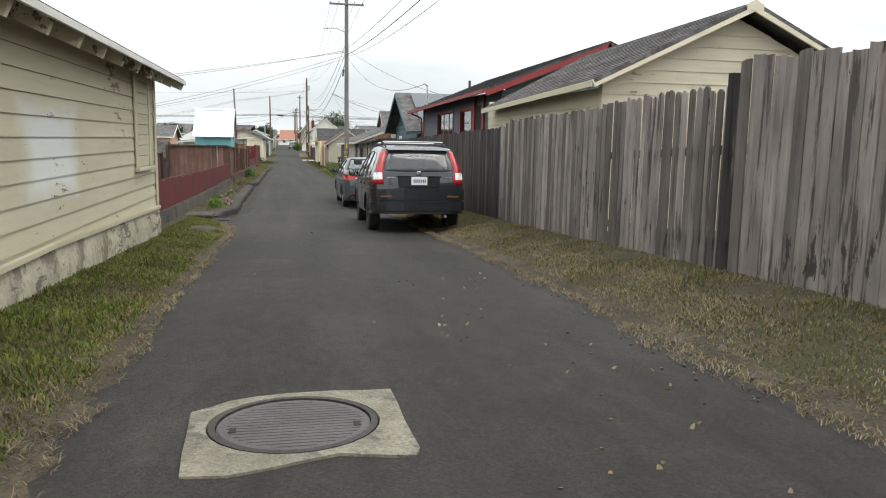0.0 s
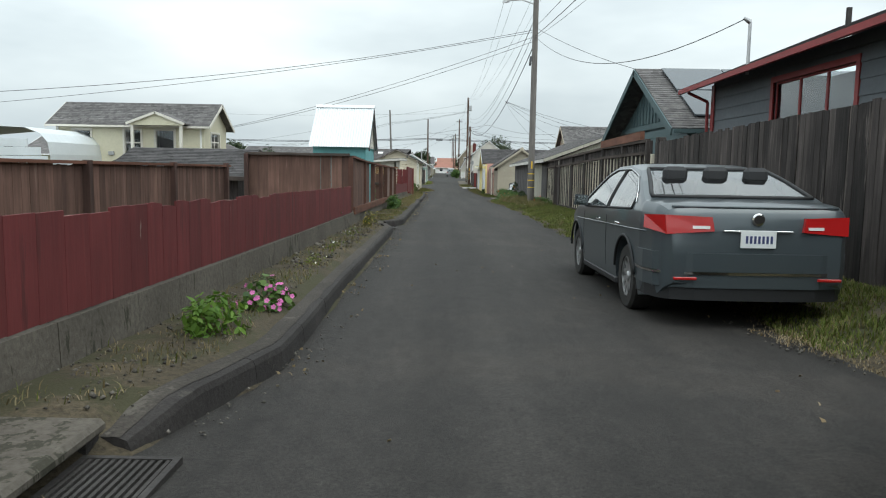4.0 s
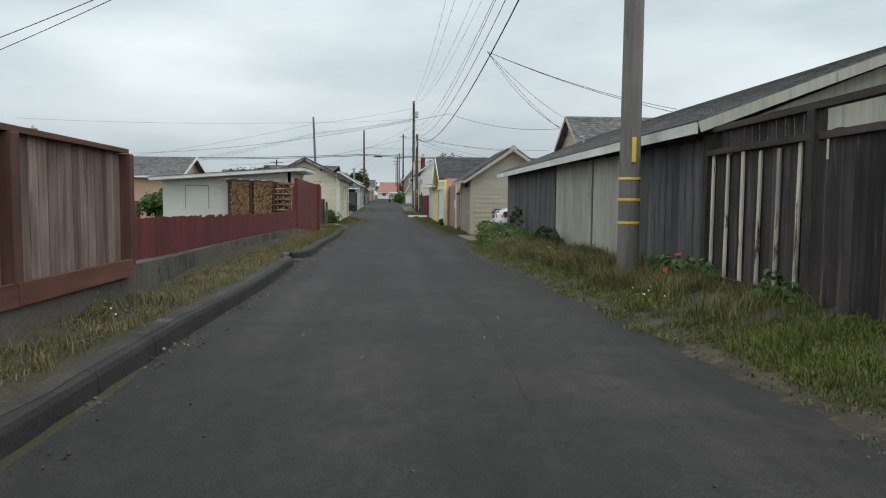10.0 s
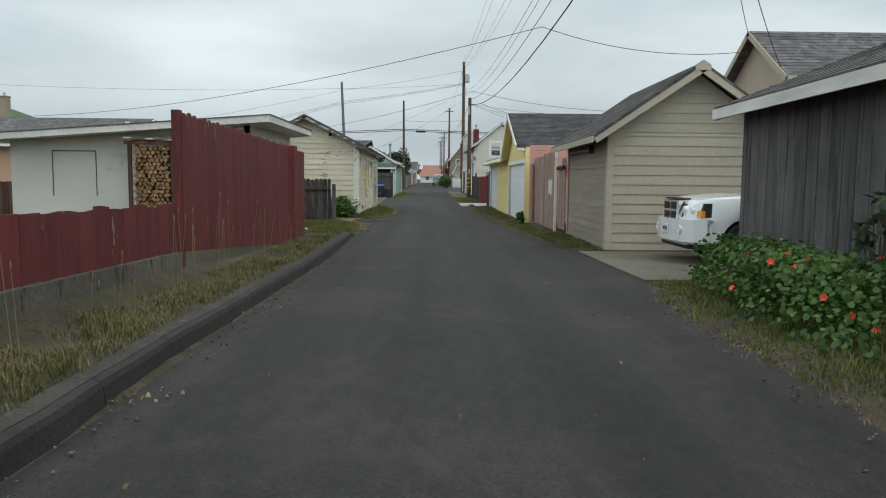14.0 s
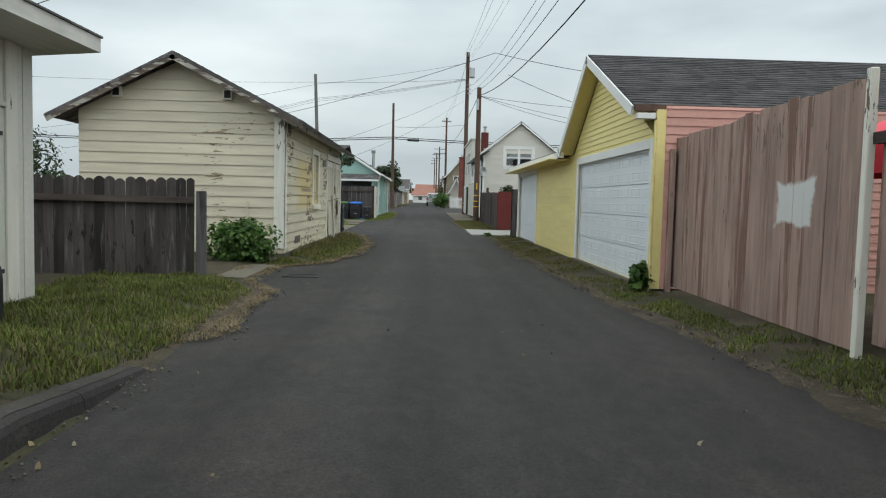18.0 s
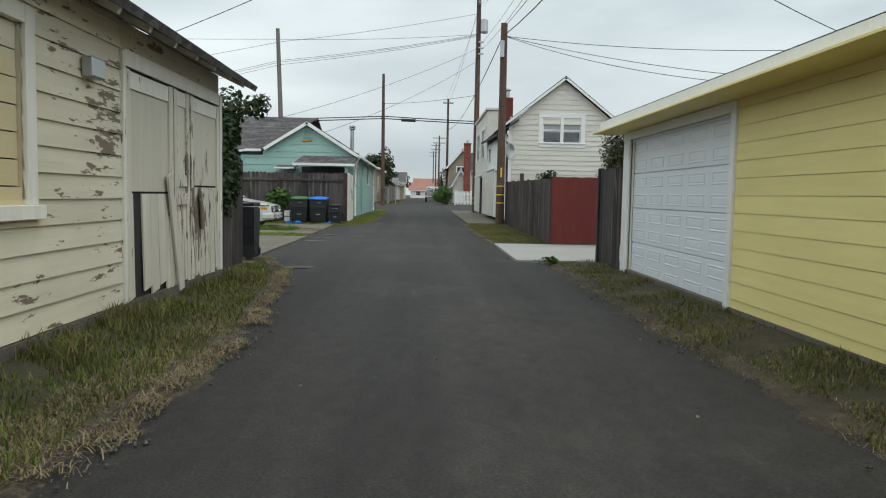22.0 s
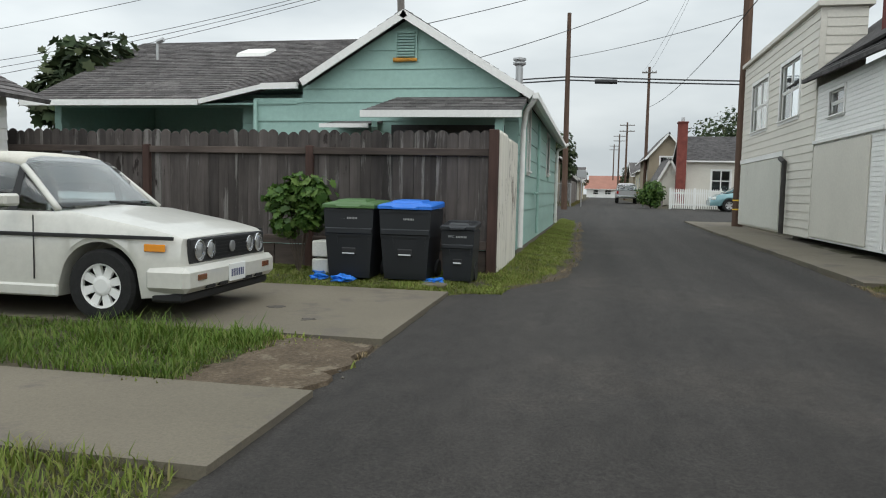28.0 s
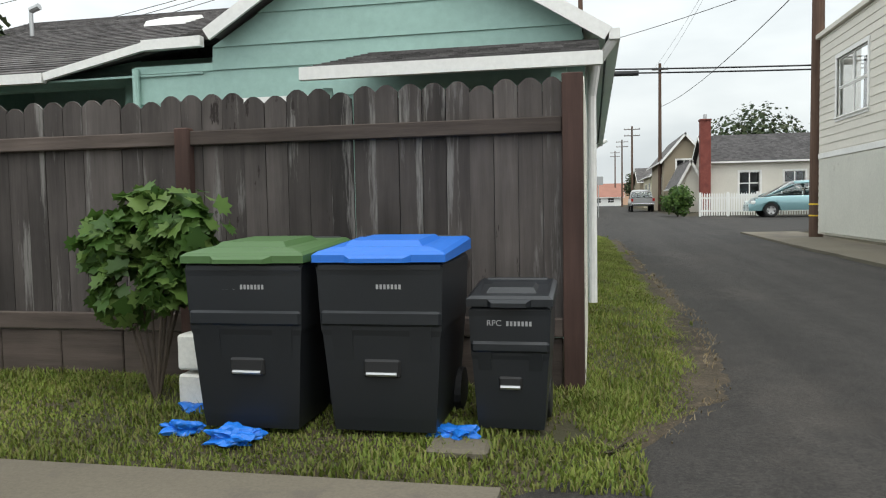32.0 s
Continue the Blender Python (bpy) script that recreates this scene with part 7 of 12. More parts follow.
    for wx in wheels:
        for s in (1, -1):
            wheel(t, wx, s * (P(wx) - 0.025 - ww / 2), r, style, rim, ww, tyre)
            part("arch_moulding", Mb().pipe([(wx + (r + 0.085) * math.cos(a_), s * (wide(wx, r + (r + 0.085) * math.sin(a_)) + 0.004), r + (r + 0.085) * math.sin(a_)) for a_ in [math.pi * (i / 20) for i in range(1, 20)]], 0.016, 6), "trim_black", t, smooth=True)
    return t, wide, back

# black compact sport utility
SUV_TOP = [(-2.25, 0.90), (-2.245, 1.05), (-2.19, 1.22), (-2.11, 1.40), (-2.03, 1.53), (-1.93, 1.595), (-1.75, 1.63), (-1.3, 1.665), (-0.7, 1.68), (-0.15, 1.665), (0.15, 1.63), (0.42, 1.53), (0.75, 1.33), (1.12, 1.09), (1.22, 1.055), (1.7, 1.0), (2.0, 0.92), (2.17, 0.82), (2.27, 0.62)]
DLO = [(-1.80, 1.10), (-1.78, 1.22), (-1.70, 1.36), (-1.55, 1.455), (-1.3, 1.515), (-0.9, 1.55), (-0.4, 1.55), (0.05, 1.525), (0.3, 1.46), (0.6, 1.28), (0.92, 1.07)]
suv, suv_w, suv_x = lofted_car("sport_utility", "black compact sport utility parked half on the verge", pose(2.70, 16.72, gz(16.7) + 0.005, 0, 2.1, 89.2),
    SUV_TOP, [(-2.3, 1.05), (-1.8, 1.05), (0.8, 1.01), (2.3, 0.95)],
    [(-2.25, 0.79), (-2.2, 0.835), (-2.1, 0.87), (-1.85, 0.90), (-1.3, 0.912), (1.3, 0.905), (1.75, 0.87), (2.05, 0.79), (2.27, 0.60)],
    [(-2.25, 0.42), (-2.1, 0.38), (-1.7, 0.36), (1.7, 0.34), (2.1, 0.34), (2.27, 0.38)], 0.255,
    [(-2.25, 0.90), (-2.245, 1.05), (-2.19, 1.22), (-2.11, 1.40), (-2.03, 1.53), (-1.93, 1.60)],
    (-1.30, 1.32), 0.345, "paint_black", [(-1.74, -1.06, DLO), (-0.97, -0.16, DLO), (-0.08, 0.84, DLO)], (1.19, 1.50, 0.15), (1.12, 1.50, 0.07), "five_dark", "alloy_dark", "tyre_dusty")
for s in (1, -1):
    def lamp(z0, z1, wide_in, out=0.0):
        """A slice of the tall lamp that follows the rear pillar and wraps the corner."""
        mb, n = Mb(), 10
        for i in range(n + 1):
            z = z0 + (z1 - z0) * i / n
            k, x = (z - 0.84) / 0.7, suv_x(z)
            w_ = suv_w(x, z)
            mb.v += [(x - 0.016 - out, s * (w_ - wide_in + 0.03 * k), z), (x - 0.012 - out, s * (w_ - 0.02), z), (x + 0.05, s * (suv_w(x + 0.05, z) + 0.012 + out), z), (x + 0.13 - 0.05 * k, s * (suv_w(x + 0.13, z) + 0.006 + out * 0.5), z), (x + 0.05, s * (w_ - 0.12), z)]
        mb.f = [(i * 5 + j, i * 5 + (j + 1) % 5, i * 5 + 5 + (j + 1) % 5, i * 5 + 5 + j) for i in range(n) for j in range(5)] + [(4, 3, 2, 1, 0), tuple(n * 5 + j for j in range(5))]
        return mb
    tb = part("tail_lamp", lamp(0.93, 1.555, 0.125), "lamp_red", suv, smooth=True)
    part("reversing_lamp", lamp(1.02, 1.15, 0.10, 0.005), "lamp_white", tb)
    part("roof_rail", Mb().pipe([(-1.75, s * 0.57, 1.63), (-1.65, s * 0.59, 1.69), (-0.8, s * 0.605, 1.715), (0.0, s * 0.60, 1.695), (0.12, s * 0.59, 1.64)], 0.016, 8), "trim_black", suv, smooth=True)
    mi = part("mirror", Mb().box(0.60, s * 0.92, 1.04, 0.73, s * 1.13, 1.20, 0.045), "paint_black", suv)
    part("mirror_glass", Mb().box(0.592, s * 0.95, 1.05, 0.599, s * 1.10, 1.18), "tint", mi)
    part("mirror_arm", Mb().box(0.64, s * 0.85, 1.03, 0.70, s * 0.94, 1.08, 0.01), "trim_black", mi)
    for x in (-0.82, 0.10):
        fit(suv, "door_handle", x - 0.10, s * 0.912 - 0.02, 0.905, x + 0.10, s * 0.912 + 0.022, 0.945, "paint_black", 0.012)
        part("handle_cup", Mb().lathe([(0.055, 0.0), (0.05, 0.006)], "y", 16, (x, s * 0.905, 0.925)), "trim_black", suv)
    part("sill_trim", Mb().box(-0.86, s * 0.885 - 0.012, 0.405, 0.86, s * 0.885 + 0.014, 0.43, 0.005), "chrome", suv)
    part("sill", Mb().box(-0.88, s * 0.86 - 0.05, 0.33, 0.88, s * 0.86 + 0.025, 0.40, 0.02), "trim_black", suv)
    belt_ = [(x, s * (suv_w(x, lerp_table([(-2.3, 1.05), (-1.8, 1.05), (0.8, 1.01)], x) + 0.01) + 0.008), lerp_table([(-2.3, 1.05), (-1.8, 1.05), (0.8, 1.01)], x) + 0.006) for x in [-1.78 + 2.66 * i / 20 for i in range(21)]]
    part("belt_trim", Mb().pipe(belt_, 0.010, 6), "chrome", suv, smooth=True)
    arc_ = [(x, s * (suv_w(x, z + 0.022) + 0.008), z + 0.024) for x, z in DLO]
    part("window_arch_trim", Mb().pipe(arc_, 0.008, 6), "chrome", suv, smooth=True)
    side_ = [(x, s * (suv_w(x, 0.84) + 0.003), 0.84 - 0.008 * x) for x in [-1.95 + 3.6 * i / 24 for i in range(25)]]
    part("side_moulding", Mb().pipe(side_, 0.008, 6), "trim_black", suv, smooth=True)
    for x in (-1.02, -0.12, 0.92):
        part("door_gap", Mb().pipe([(x, s * (suv_w(x, z) + 0.0005), z) for z in (0.42, 0.5, 0.6, 0.7, 0.8, 0.9, 1.0)], 0.004, 5), "trim_black", suv)
    fit(suv, "reflector", -2.338, s * 0.63 - 0.11, 0.69, -2.325, s * 0.63 + 0.11, 0.72, "lamp_dull", 0.004)
for x in (-1.4, -0.45):
    part("roof_bar", Mb().box(x - 0.04, -0.60, 1.735, x + 0.04, 0.60, 1.76, 0.011), "alloy", suv)
    for s in (1, -1):
        part("roof_foot", Mb().box(x - 0.05, s * 0.60 - 0.03, 1.67, x + 0.05, s * 0.60 + 0.03, 1.737, 0.012), "trim_black", suv)
def bumper_band(z0, z1, grow):
    half = [(-1.72, 0.905), (-1.95, 0.915), (-2.12, 0.89), (-2.25, 0.81), (-2.315, 0.62), (-2.335, 0.3)]
    o = [(x - grow * 0.6, y + grow) for x, y in half]
    return Mb().prism(o + [(x, -y) for x, y in o[::-1]], "z", z0, z1)
part("bumper", bumper_band(0.64, 0.84, 0.0), "paint_black", suv)
part("bumper_step", bumper_band(0.60, 0.636, -0.018), "trim_black", suv)
part("bumper_lower", bumper_band(0.44, 0.596, 0.004), "paint_black", suv)
part("bumper_lip", bumper_band(0.38, 0.436, -0.03), "trim_black", suv)
fit(suv, "tailgate_recess", -2.262, -0.40, 0.86, -2.21, 0.40, 1.08, "paint_black", 0.02)
number_plate(suv, -2.264, 0.92, -1)
part("emblem", Mb().box(-2.262, -0.045, 1.10, -2.225, 0.045, 1.175, 0.012), "chrome", suv)
part("handle_strip", Mb().box(-2.268, -0.42, 1.076, -2.232, 0.42, 1.093, 0.004), "trim_black", suv)
for i in range(4):
    part("badge", Mb().box(-2.262, 0.44 + i * 0.045, 1.045, -2.235, 0.475 + i * 0.045, 1.068, 0.004), "chrome", suv)
for i in range(3):
    part("badge", Mb().box(-2.262, -0.62 + i * 0.04, 1.045, -2.235, -0.588 + i * 0.04, 1.065, 0.004), "chrome", suv)
part("rear_wiper", Mb().tube((-2.225, -0.02, 1.185), (-2.205, -0.36, 1.22), 0.012), "trim_black", suv)
part("spoiler", Mb().hull8([(-2.07, -0.56, 1.555), (-1.9, -0.6, 1.60), (-1.9, 0.6, 1.60), (-2.07, 0.56, 1.555), (-2.09, -0.56, 1.575), (-1.9, -0.6, 1.63), (-1.9, 0.6, 1.63), (-2.09, 0.56, 1.575)]), "paint_black", suv)
part("exhaust", Mb().tube((-2.28, -0.5, 0.33), (-2.0, -0.5, 0.33), 0.03), "steel", suv)

# dark grey saloon
SED_DLO = [(-1.55, 1.04), (-1.38, 1.17), (-1.08, 1.30), (-0.6, 1.375), (0.0, 1.375), (0.3, 1.31), (0.6, 1.15), (0.95, 0.98)]
sed, sed_w, sed_x = lofted_car("saloon_car", "dark grey saloon parked along a board fence", pose(2.7, 24.35, gz(24.3) + 0.005, 0, 0.9, 90),
    [(-2.31, 0.70), (-2.29, 0.93), (-2.25, 1.03), (-2.1, 1.075), (-1.75, 1.10), (-1.3, 1.28), (-0.95, 1.39), (-0.4, 1.45), (0.1, 1.44), (0.4, 1.37), (1.1, 1.02), (1.25, 0.98), (1.8, 0.88), (2.15, 0.75), (2.31, 0.55)],
    [(-2.3, 0.98), (-1.7, 1.0), (0.9, 0.94), (2.3, 0.9)],
    [(-2.31, 0.72), (-2.24, 0.79), (-2.1, 0.84), (-1.8, 0.88), (-1.3, 0.89), (1.4, 0.89), (1.9, 0.84), (2.15, 0.74), (2.31, 0.5)],
    [(-2.31, 0.40), (-2.15, 0.28), (-1.7, 0.2), (1.7, 0.18), (2.1, 0.2), (2.31, 0.3)], 0.25,
    [(-1.75, 1.10), (-1.3, 1.28), (-0.95, 1.39)], (-1.28, 1.36), 0.325, "paint_grey", [(-1.45, -0.46, SED_DLO), (-0.38, 0.85, SED_DLO)], (1.13, 1.36, 0.1), (1.04, 1.35, 0.07), "ten", "alloy", "tyre_dusty")
for s in (1, -1):
    tb = part("tail_lamp", Mb().hull8([(-2.335, s * 0.38, 0.85), (-2.30, s * 0.78, 0.82), (-2.0, s * 0.90, 0.86), (-2.0, s * 0.38, 0.85), (-2.325, s * 0.40, 0.97), (-2.28, s * 0.79, 0.985), (-1.98, s * 0.89, 0.975), (-2.0, s * 0.40, 0.97)]), "lamp_red", sed)
    part("reversing_lamp", Mb().hull8([(-2.335, s * 0.42, 0.87), (-2.318, s * 0.56, 0.87), (-2.2, s * 0.56, 0.87), (-2.2, s * 0.42, 0.87), (-2.333, s * 0.42, 0.895), (-2.316, s * 0.56, 0.895), (-2.2, s * 0.66, 0.91), (-2.2, s * 0.48, 0.91)]), "lamp_white", tb)
    mi = part("mirror", Mb().hull8([(0.62, s * 0.90, 0.96), (0.74, s * 0.89, 0.96), (0.72, s * 1.05, 0.97), (0.63, s * 1.07, 0.97), (0.62, s * 0.90, 1.09), (0.72, s * 0.89, 1.09), (0.70, s * 1.03, 1.09), (0.63, s * 1.06, 1.10)]), "paint_grey", sed)
    part("mirror_glass", Mb().box(0.612, s * 0.92, 0.975, 0.619, s * 1.05, 1.08), "tint", mi)
    part("mirror_arm", Mb().box(0.64, s * 0.83, 0.95, 0.70, s * 0.91, 0.995, 0.01), "trim_black", mi)
    for x in (-0.95, 0.0):
        fit(sed, "door_handle", x - 0.09, s * 0.88 - 0.02, 0.82, x + 0.09, s * 0.88 + 0.024, 0.85, "chrome", 0.01)
    for x in (-0.42, 0.88):
        part("door_gap", Mb().pipe([(x, s * (sed_w(x, z) + 0.0005), z) for z in (0.34, 0.45, 0.6, 0.7, 0.8, 0.9)], 0.004, 5), "trim_black", sed)
    # thin bright rod that stands for the reflection along the roof edge
    arc_ = [(x, s * (sed_w(x, z + 0.022) + 0.008), z + 0.026) for x, z in SED_DLO]
    part("window_arch_trim", Mb().pipe(arc_, 0.006, 6), "chrome", sed, smooth=True)
    crease_ = [(x, s * (sed_w(x, 0.80) + 0.002), 0.80 - 0.012 * x) for x in [-1.95 + 3.4 * i / 20 for i in range(21)]]
    part("side_crease", Mb().pipe(crease_, 0.008, 6), "paint_grey", sed, smooth=True)
    fit(sed, "sill", -0.9, s * 0.84 - 0.03, 0.19, 0.92, s * 0.84 + 0.035, 0.27, "trim_black", 0.02)
    part("reflector", Mb().box(-2.352, s * 0.62 - 0.1, 0.43, -2.33, s * 0.62 + 0.1, 0.455, 0.004), "lamp_red", sed)
def saloon_band(z0, z1, grow):
    half = [(-1.66, 0.885), (-1.95, 0.885), (-2.14, 0.85), (-2.27, 0.75), (-2.325, 0.55), (-2.345, 0.25)]
    o = [(x - grow * 0.6, y + grow) for x, y in half]
    return Mb().prism(o + [(x, -y) for x, y in o[::-1]], "z", z0, z1)
part("bumper", saloon_band(0.50, 0.66, 0.0), "paint_grey", sed)
part("bumper_strip", saloon_band(0.475, 0.497, 0.003), "chrome", sed)
part("bumper_lower", saloon_band(0.36, 0.472, -0.008), "paint_grey", sed)
part("lower_trim", saloon_band(0.25, 0.357, -0.03), "trim_black", sed)
number_plate(sed, -2.318, 0.71, -1)
part("plate_strip", Mb().box(-2.325, -0.30, 0.845, -2.28, 0.30, 0.86, 0.005), "chrome", sed)
part("emblem", Mb().lathe([(0.055, 0), (0.055, -0.02), (0.04, -0.026)], "x", 18, (-2.285, 0, 0.955)), "chrome", sed)
part("boot_lip", Mb().pipe([(-2.24 + 0.06 * abs(y) ** 3, y, 1.055) for y in [-0.72 + 1.44 * i / 12 for i in range(13)]], 0.012, 6), "paint_grey", sed, smooth=True)

# white hatchback convertible with its top up
cab = car("convertible", "old white hatchback convertible with its cloth top raised", "car", pose(-6.46, 107.92, gz(108) - 0.008, 0, 0, 0.8), 3.86,
          [(-1.93, 0.6), (-1.9, 0.84), (-1.8, 0.9), (-0.8, 0.9), (0.75, 0.9), (0.9, 0.91), (1.6, 0.79), (1.84, 0.735), (1.9, 0.705), (1.93, 0.46)],
          [(-1.93, 0.70), (-1.85, 0.78), (-1.5, 0.81), (1.5, 0.81), (1.8, 0.79), (1.93, 0.76)],
          [(-1.93, 0.38), (-1.8, 0.26), (-1.4, 0.2), (1.4, 0.2), (1.8, 0.24), (1.93, 0.3)],
          [(-1.62, 0.9), (-1.46, 1.05), (-1.24, 1.26), (-1.05, 1.35), (-0.7, 1.39), (-0.2, 1.4), (0.2, 1.395), (0.38, 1.355), (0.79, 0.91)],
          0.74, 0.56, (-1.2, 1.2), 0.3, "paint_white", (-0.98, 0.37), "seven", "hubcap_white", roof_paint="soft_top", doors=[(-0.95, 0.34), (0.39, 0.66)], pillars=(0.365,))
for s in (1, -1):
    for y in (0.55, 0.365):
        rr = 0.088 if y > 0.5 else 0.075
        hl = part("headlamp", Mb().lathe([(rr, 1.88), (rr, 1.946), (rr * 0.93, 1.95), (rr * 0.9, 1.938)], "x", 24, (0, s * y, 0.60), False), "chrome", cab)
        part("lens", Mb().lathe([(rr * 0.91, 1.92), (rr * 0.9, 1.938), (rr * 0.6, 1.949), (0.008, 1.954)], "x", 24, (0, s * y, 0.60)), "lens_glass", hl, smooth=True)
        for k_ in range(-3, 4):
            hw = rr * 0.85 * math.sqrt(max(0, 1 - (k_ / 4) ** 2))
            part("lens_rib", Mb().tube((1.947, s * y + k_ * rr * 0.22, 0.60 - hw * 0.8), (1.947, s * y + k_ * rr * 0.22, 0.60 + hw * 0.8), 0.0025, n=5), "lens_glass", hl)
    fit(cab, "turn_lamp", 1.60, s * 0.80 - 0.01, 0.595, 1.78, s * 0.80 + 0.015, 0.655, "lamp_amber", 0.006)
    fit(cab, "bumper_lamp", 1.985, s * 0.60 - 0.07, 0.365, 1.998, s * 0.60 + 0.07, 0.415, "lamp_dull", 0.004)
    fit(cab, "side_strip", -1.5, s * 0.812 - 0.008, 0.69, 1.86, s * 0.812 + 0.011, 0.72, "trim_black", 0.003)
    mi = part("mirror", Mb().box(0.4, s * 0.8, 0.93, 0.5, s * 0.97, 1.03, 0.02), "paint_white", cab)
    fit(cab, "door_handle", -0.4, s * 0.81 - 0.015, 0.81, -0.22, s * 0.81 + 0.02, 0.84, "trim_black", 0.006)
    for x in (-0.47, 0.62):
        part("door_gap", Mb().box(x - 0.004, s * 0.80 - 0.02, 0.34, x + 0.004, s * 0.8125, 0.86), "trim_black", cab)
    fit(cab, "skirt", -0.84, s * 0.79, 0.2, 0.84, s * 0.835, 0.3, "paint_white", 0.015)
g = fit(cab, "grille", 1.9, -0.69, 0.495, 1.935, 0.69, 0.70, "trim_black", 0.012)
for i in range(6):
    part("grille_bar", Mb().box(1.936, -0.33, 0.512 + i * 0.031, 1.944, 0.33, 0.524 + i * 0.031), "trim_black", g)
part("emblem", Mb().lathe([(0.05, 1.945), (0.05, 1.955), (0.038, 1.96)], "x", 18, (0, 0, 0.60)), "steel", cab)
fit(cab, "bumper", 1.60, -0.83, 0.27, 1.99, 0.83, 0.48, "paint_white", 0.045)
fit(cab, "bumper_lip", 1.64, -0.79, 0.19, 1.93, 0.79, 0.268, "trim_black", 0.02)
for y in (-0.52, -0.3, 0.18, 0.4):
    fit(cab, "bumper_slot", 1.94, y, 0.284, 1.992, y + 0.14, 0.312, "trim_black", 0.002)
fit(cab, "bumper_rear", -1.99, -0.8, 0.36, -1.82, 0.8, 0.56, "paint_white", 0.03)
number_plate(cab, 1.992, 0.30, 1)
part("wiper", Mb().tube((0.88, 0.35, 0.935), (0.82, -0.1, 0.965), 0.012), "trim_black", cab)
part("top_handle", Mb().box(0.1, 0.2, 1.4, 0.25, 0.28, 1.43, 0.01), "trim_black", cab)

# white pickup nosing out beside the tan garage
pk = car("pickup_truck", "white pickup truck nosing out between a shed and a garage", "truck", pose(7.32, 68.5, gz(68.5) + 0.02, 0, 0, 180), 5.4,
         [(-2.7, 1.0), (0.2, 1.04), (0.9, 1.17), (1.9, 1.15), (2.3, 1.12), (2.5, 1.08), (2.6, 1.0), (2.66, 0.8), (2.7, 0.55)],
         [(-2.7, 0.86), (1.6, 0.92), (2.2, 0.90), (2.45, 0.85), (2.6, 0.74), (2.7, 0.6)],
         [(-2.7, 0.5), (1.9, 0.4), (2.4, 0.36), (2.7, 0.42)],
         [(-0.9, 1.0), (-0.7, 1.55), (-0.2, 1.7), (0.3, 1.66), (1.0, 1.05)],
         0.84, 0.66, (-1.6, 1.75), 0.36, "paint_bright", (-0.7, 0.35), "five", "alloy", doors=[(-0.6, 0.6)], ww=0.24)
for s in (1, -1):
    hl = part("headlamp", Mb().hull8([(2.4, s * 0.40, 0.78), (2.675, s * 0.40, 0.78), (2.5, s * 0.87, 0.79), (2.25, s * 0.87, 0.79), (2.4, s * 0.40, 1.0), (2.62, s * 0.40, 1.0), (2.44, s * 0.85, 1.02), (2.25, s * 0.85, 1.02)]), "alloy_dark", pk)
    for y, x_ in ((0.5, 2.65), (0.67, 2.59)):
        part("lens", Mb().lathe([(0.085, x_ - 0.06), (0.085, x_), (0.06, x_ + 0.02), (0.008, x_ + 0.03)], "x", 18, (0, s * y, 0.89)), "lamp_white", hl, smooth=True)
    part("turn_lens", Mb().hull8([(2.48, s * 0.80, 0.79), (2.548, s * 0.79, 0.79), (2.51, s * 0.878, 0.79), (2.44, s * 0.883, 0.79), (2.48, s * 0.80, 0.9), (2.535, s * 0.79, 0.9), (2.49, s * 0.872, 0.9), (2.44, s * 0.875, 0.9)]), "lamp_amber", hl)
    fg = part("fog_lamp", Mb().lathe([(0.075, 2.70), (0.075, 2.772), (0.06, 2.776), (0.055, 2.75)], "x", 18, (0, s * 0.58, 0.58), False), "paint_bright", pk)
    part("lens", Mb().lathe([(0.058, 2.73), (0.05, 2.752), (0.01, 2.758)], "x", 16, (0, s * 0.58, 0.58)), "lens_glass", fg)
    for z in (0.75, 0.905):
        op = fit(pk, "grille_opening", 2.66, s * 0.175 - 0.135, z, 2.744, s * 0.175 + 0.135, z + 0.125, "trim_black", 0.012)
        for k_ in range(3):
            part("grille_bar", Mb().box(2.745, s * 0.175 - 0.12, z + 0.025 + k_ * 0.035, 2.749, s * 0.175 + 0.12, z + 0.034 + k_ * 0.035), "alloy_dark", op)
part("grille", Mb().hull8([(2.5, -0.3, 0.70), (2.735, -0.3, 0.70), (2.735, 0.3, 0.70), (2.5, 0.3, 0.70), (2.45, -0.38, 1.07), (2.735, -0.38, 1.06), (2.735, 0.38, 1.06), (2.45, 0.38, 1.07)]), "chrome", pk, "bright grille with a cross bar")
part("hood_lip", Mb().box(2.5, -0.38, 1.072, 2.7, 0.38, 1.1, 0.012), "alloy_dark", pk)
part("bumper", Mb().hull8([(2.35, -0.86, 0.35), (2.7, -0.6, 0.33), (2.7, 0.6, 0.33), (2.35, 0.86, 0.35), (2.3, -0.93, 0.74), (2.42, -0.93, 0.77), (2.42, 0.93, 0.77), (2.3, 0.93, 0.74)]), "paint_bright", pk)
part("bumper_face", Mb().prism([(2.42, -0.93), (2.62, -0.86), (2.76, -0.6), (2.8, -0.3), (2.8, 0.3), (2.76, 0.6), (2.62, 0.86), (2.42, 0.93)], "z", 0.38, 0.75), "paint_bright", pk)
fit(pk, "valance", 2.35, -0.7, 0.26, 2.66, 0.7, 0.34, "trim_black", 0.03)
number_plate(pk, 2.802, 0.50, 1)

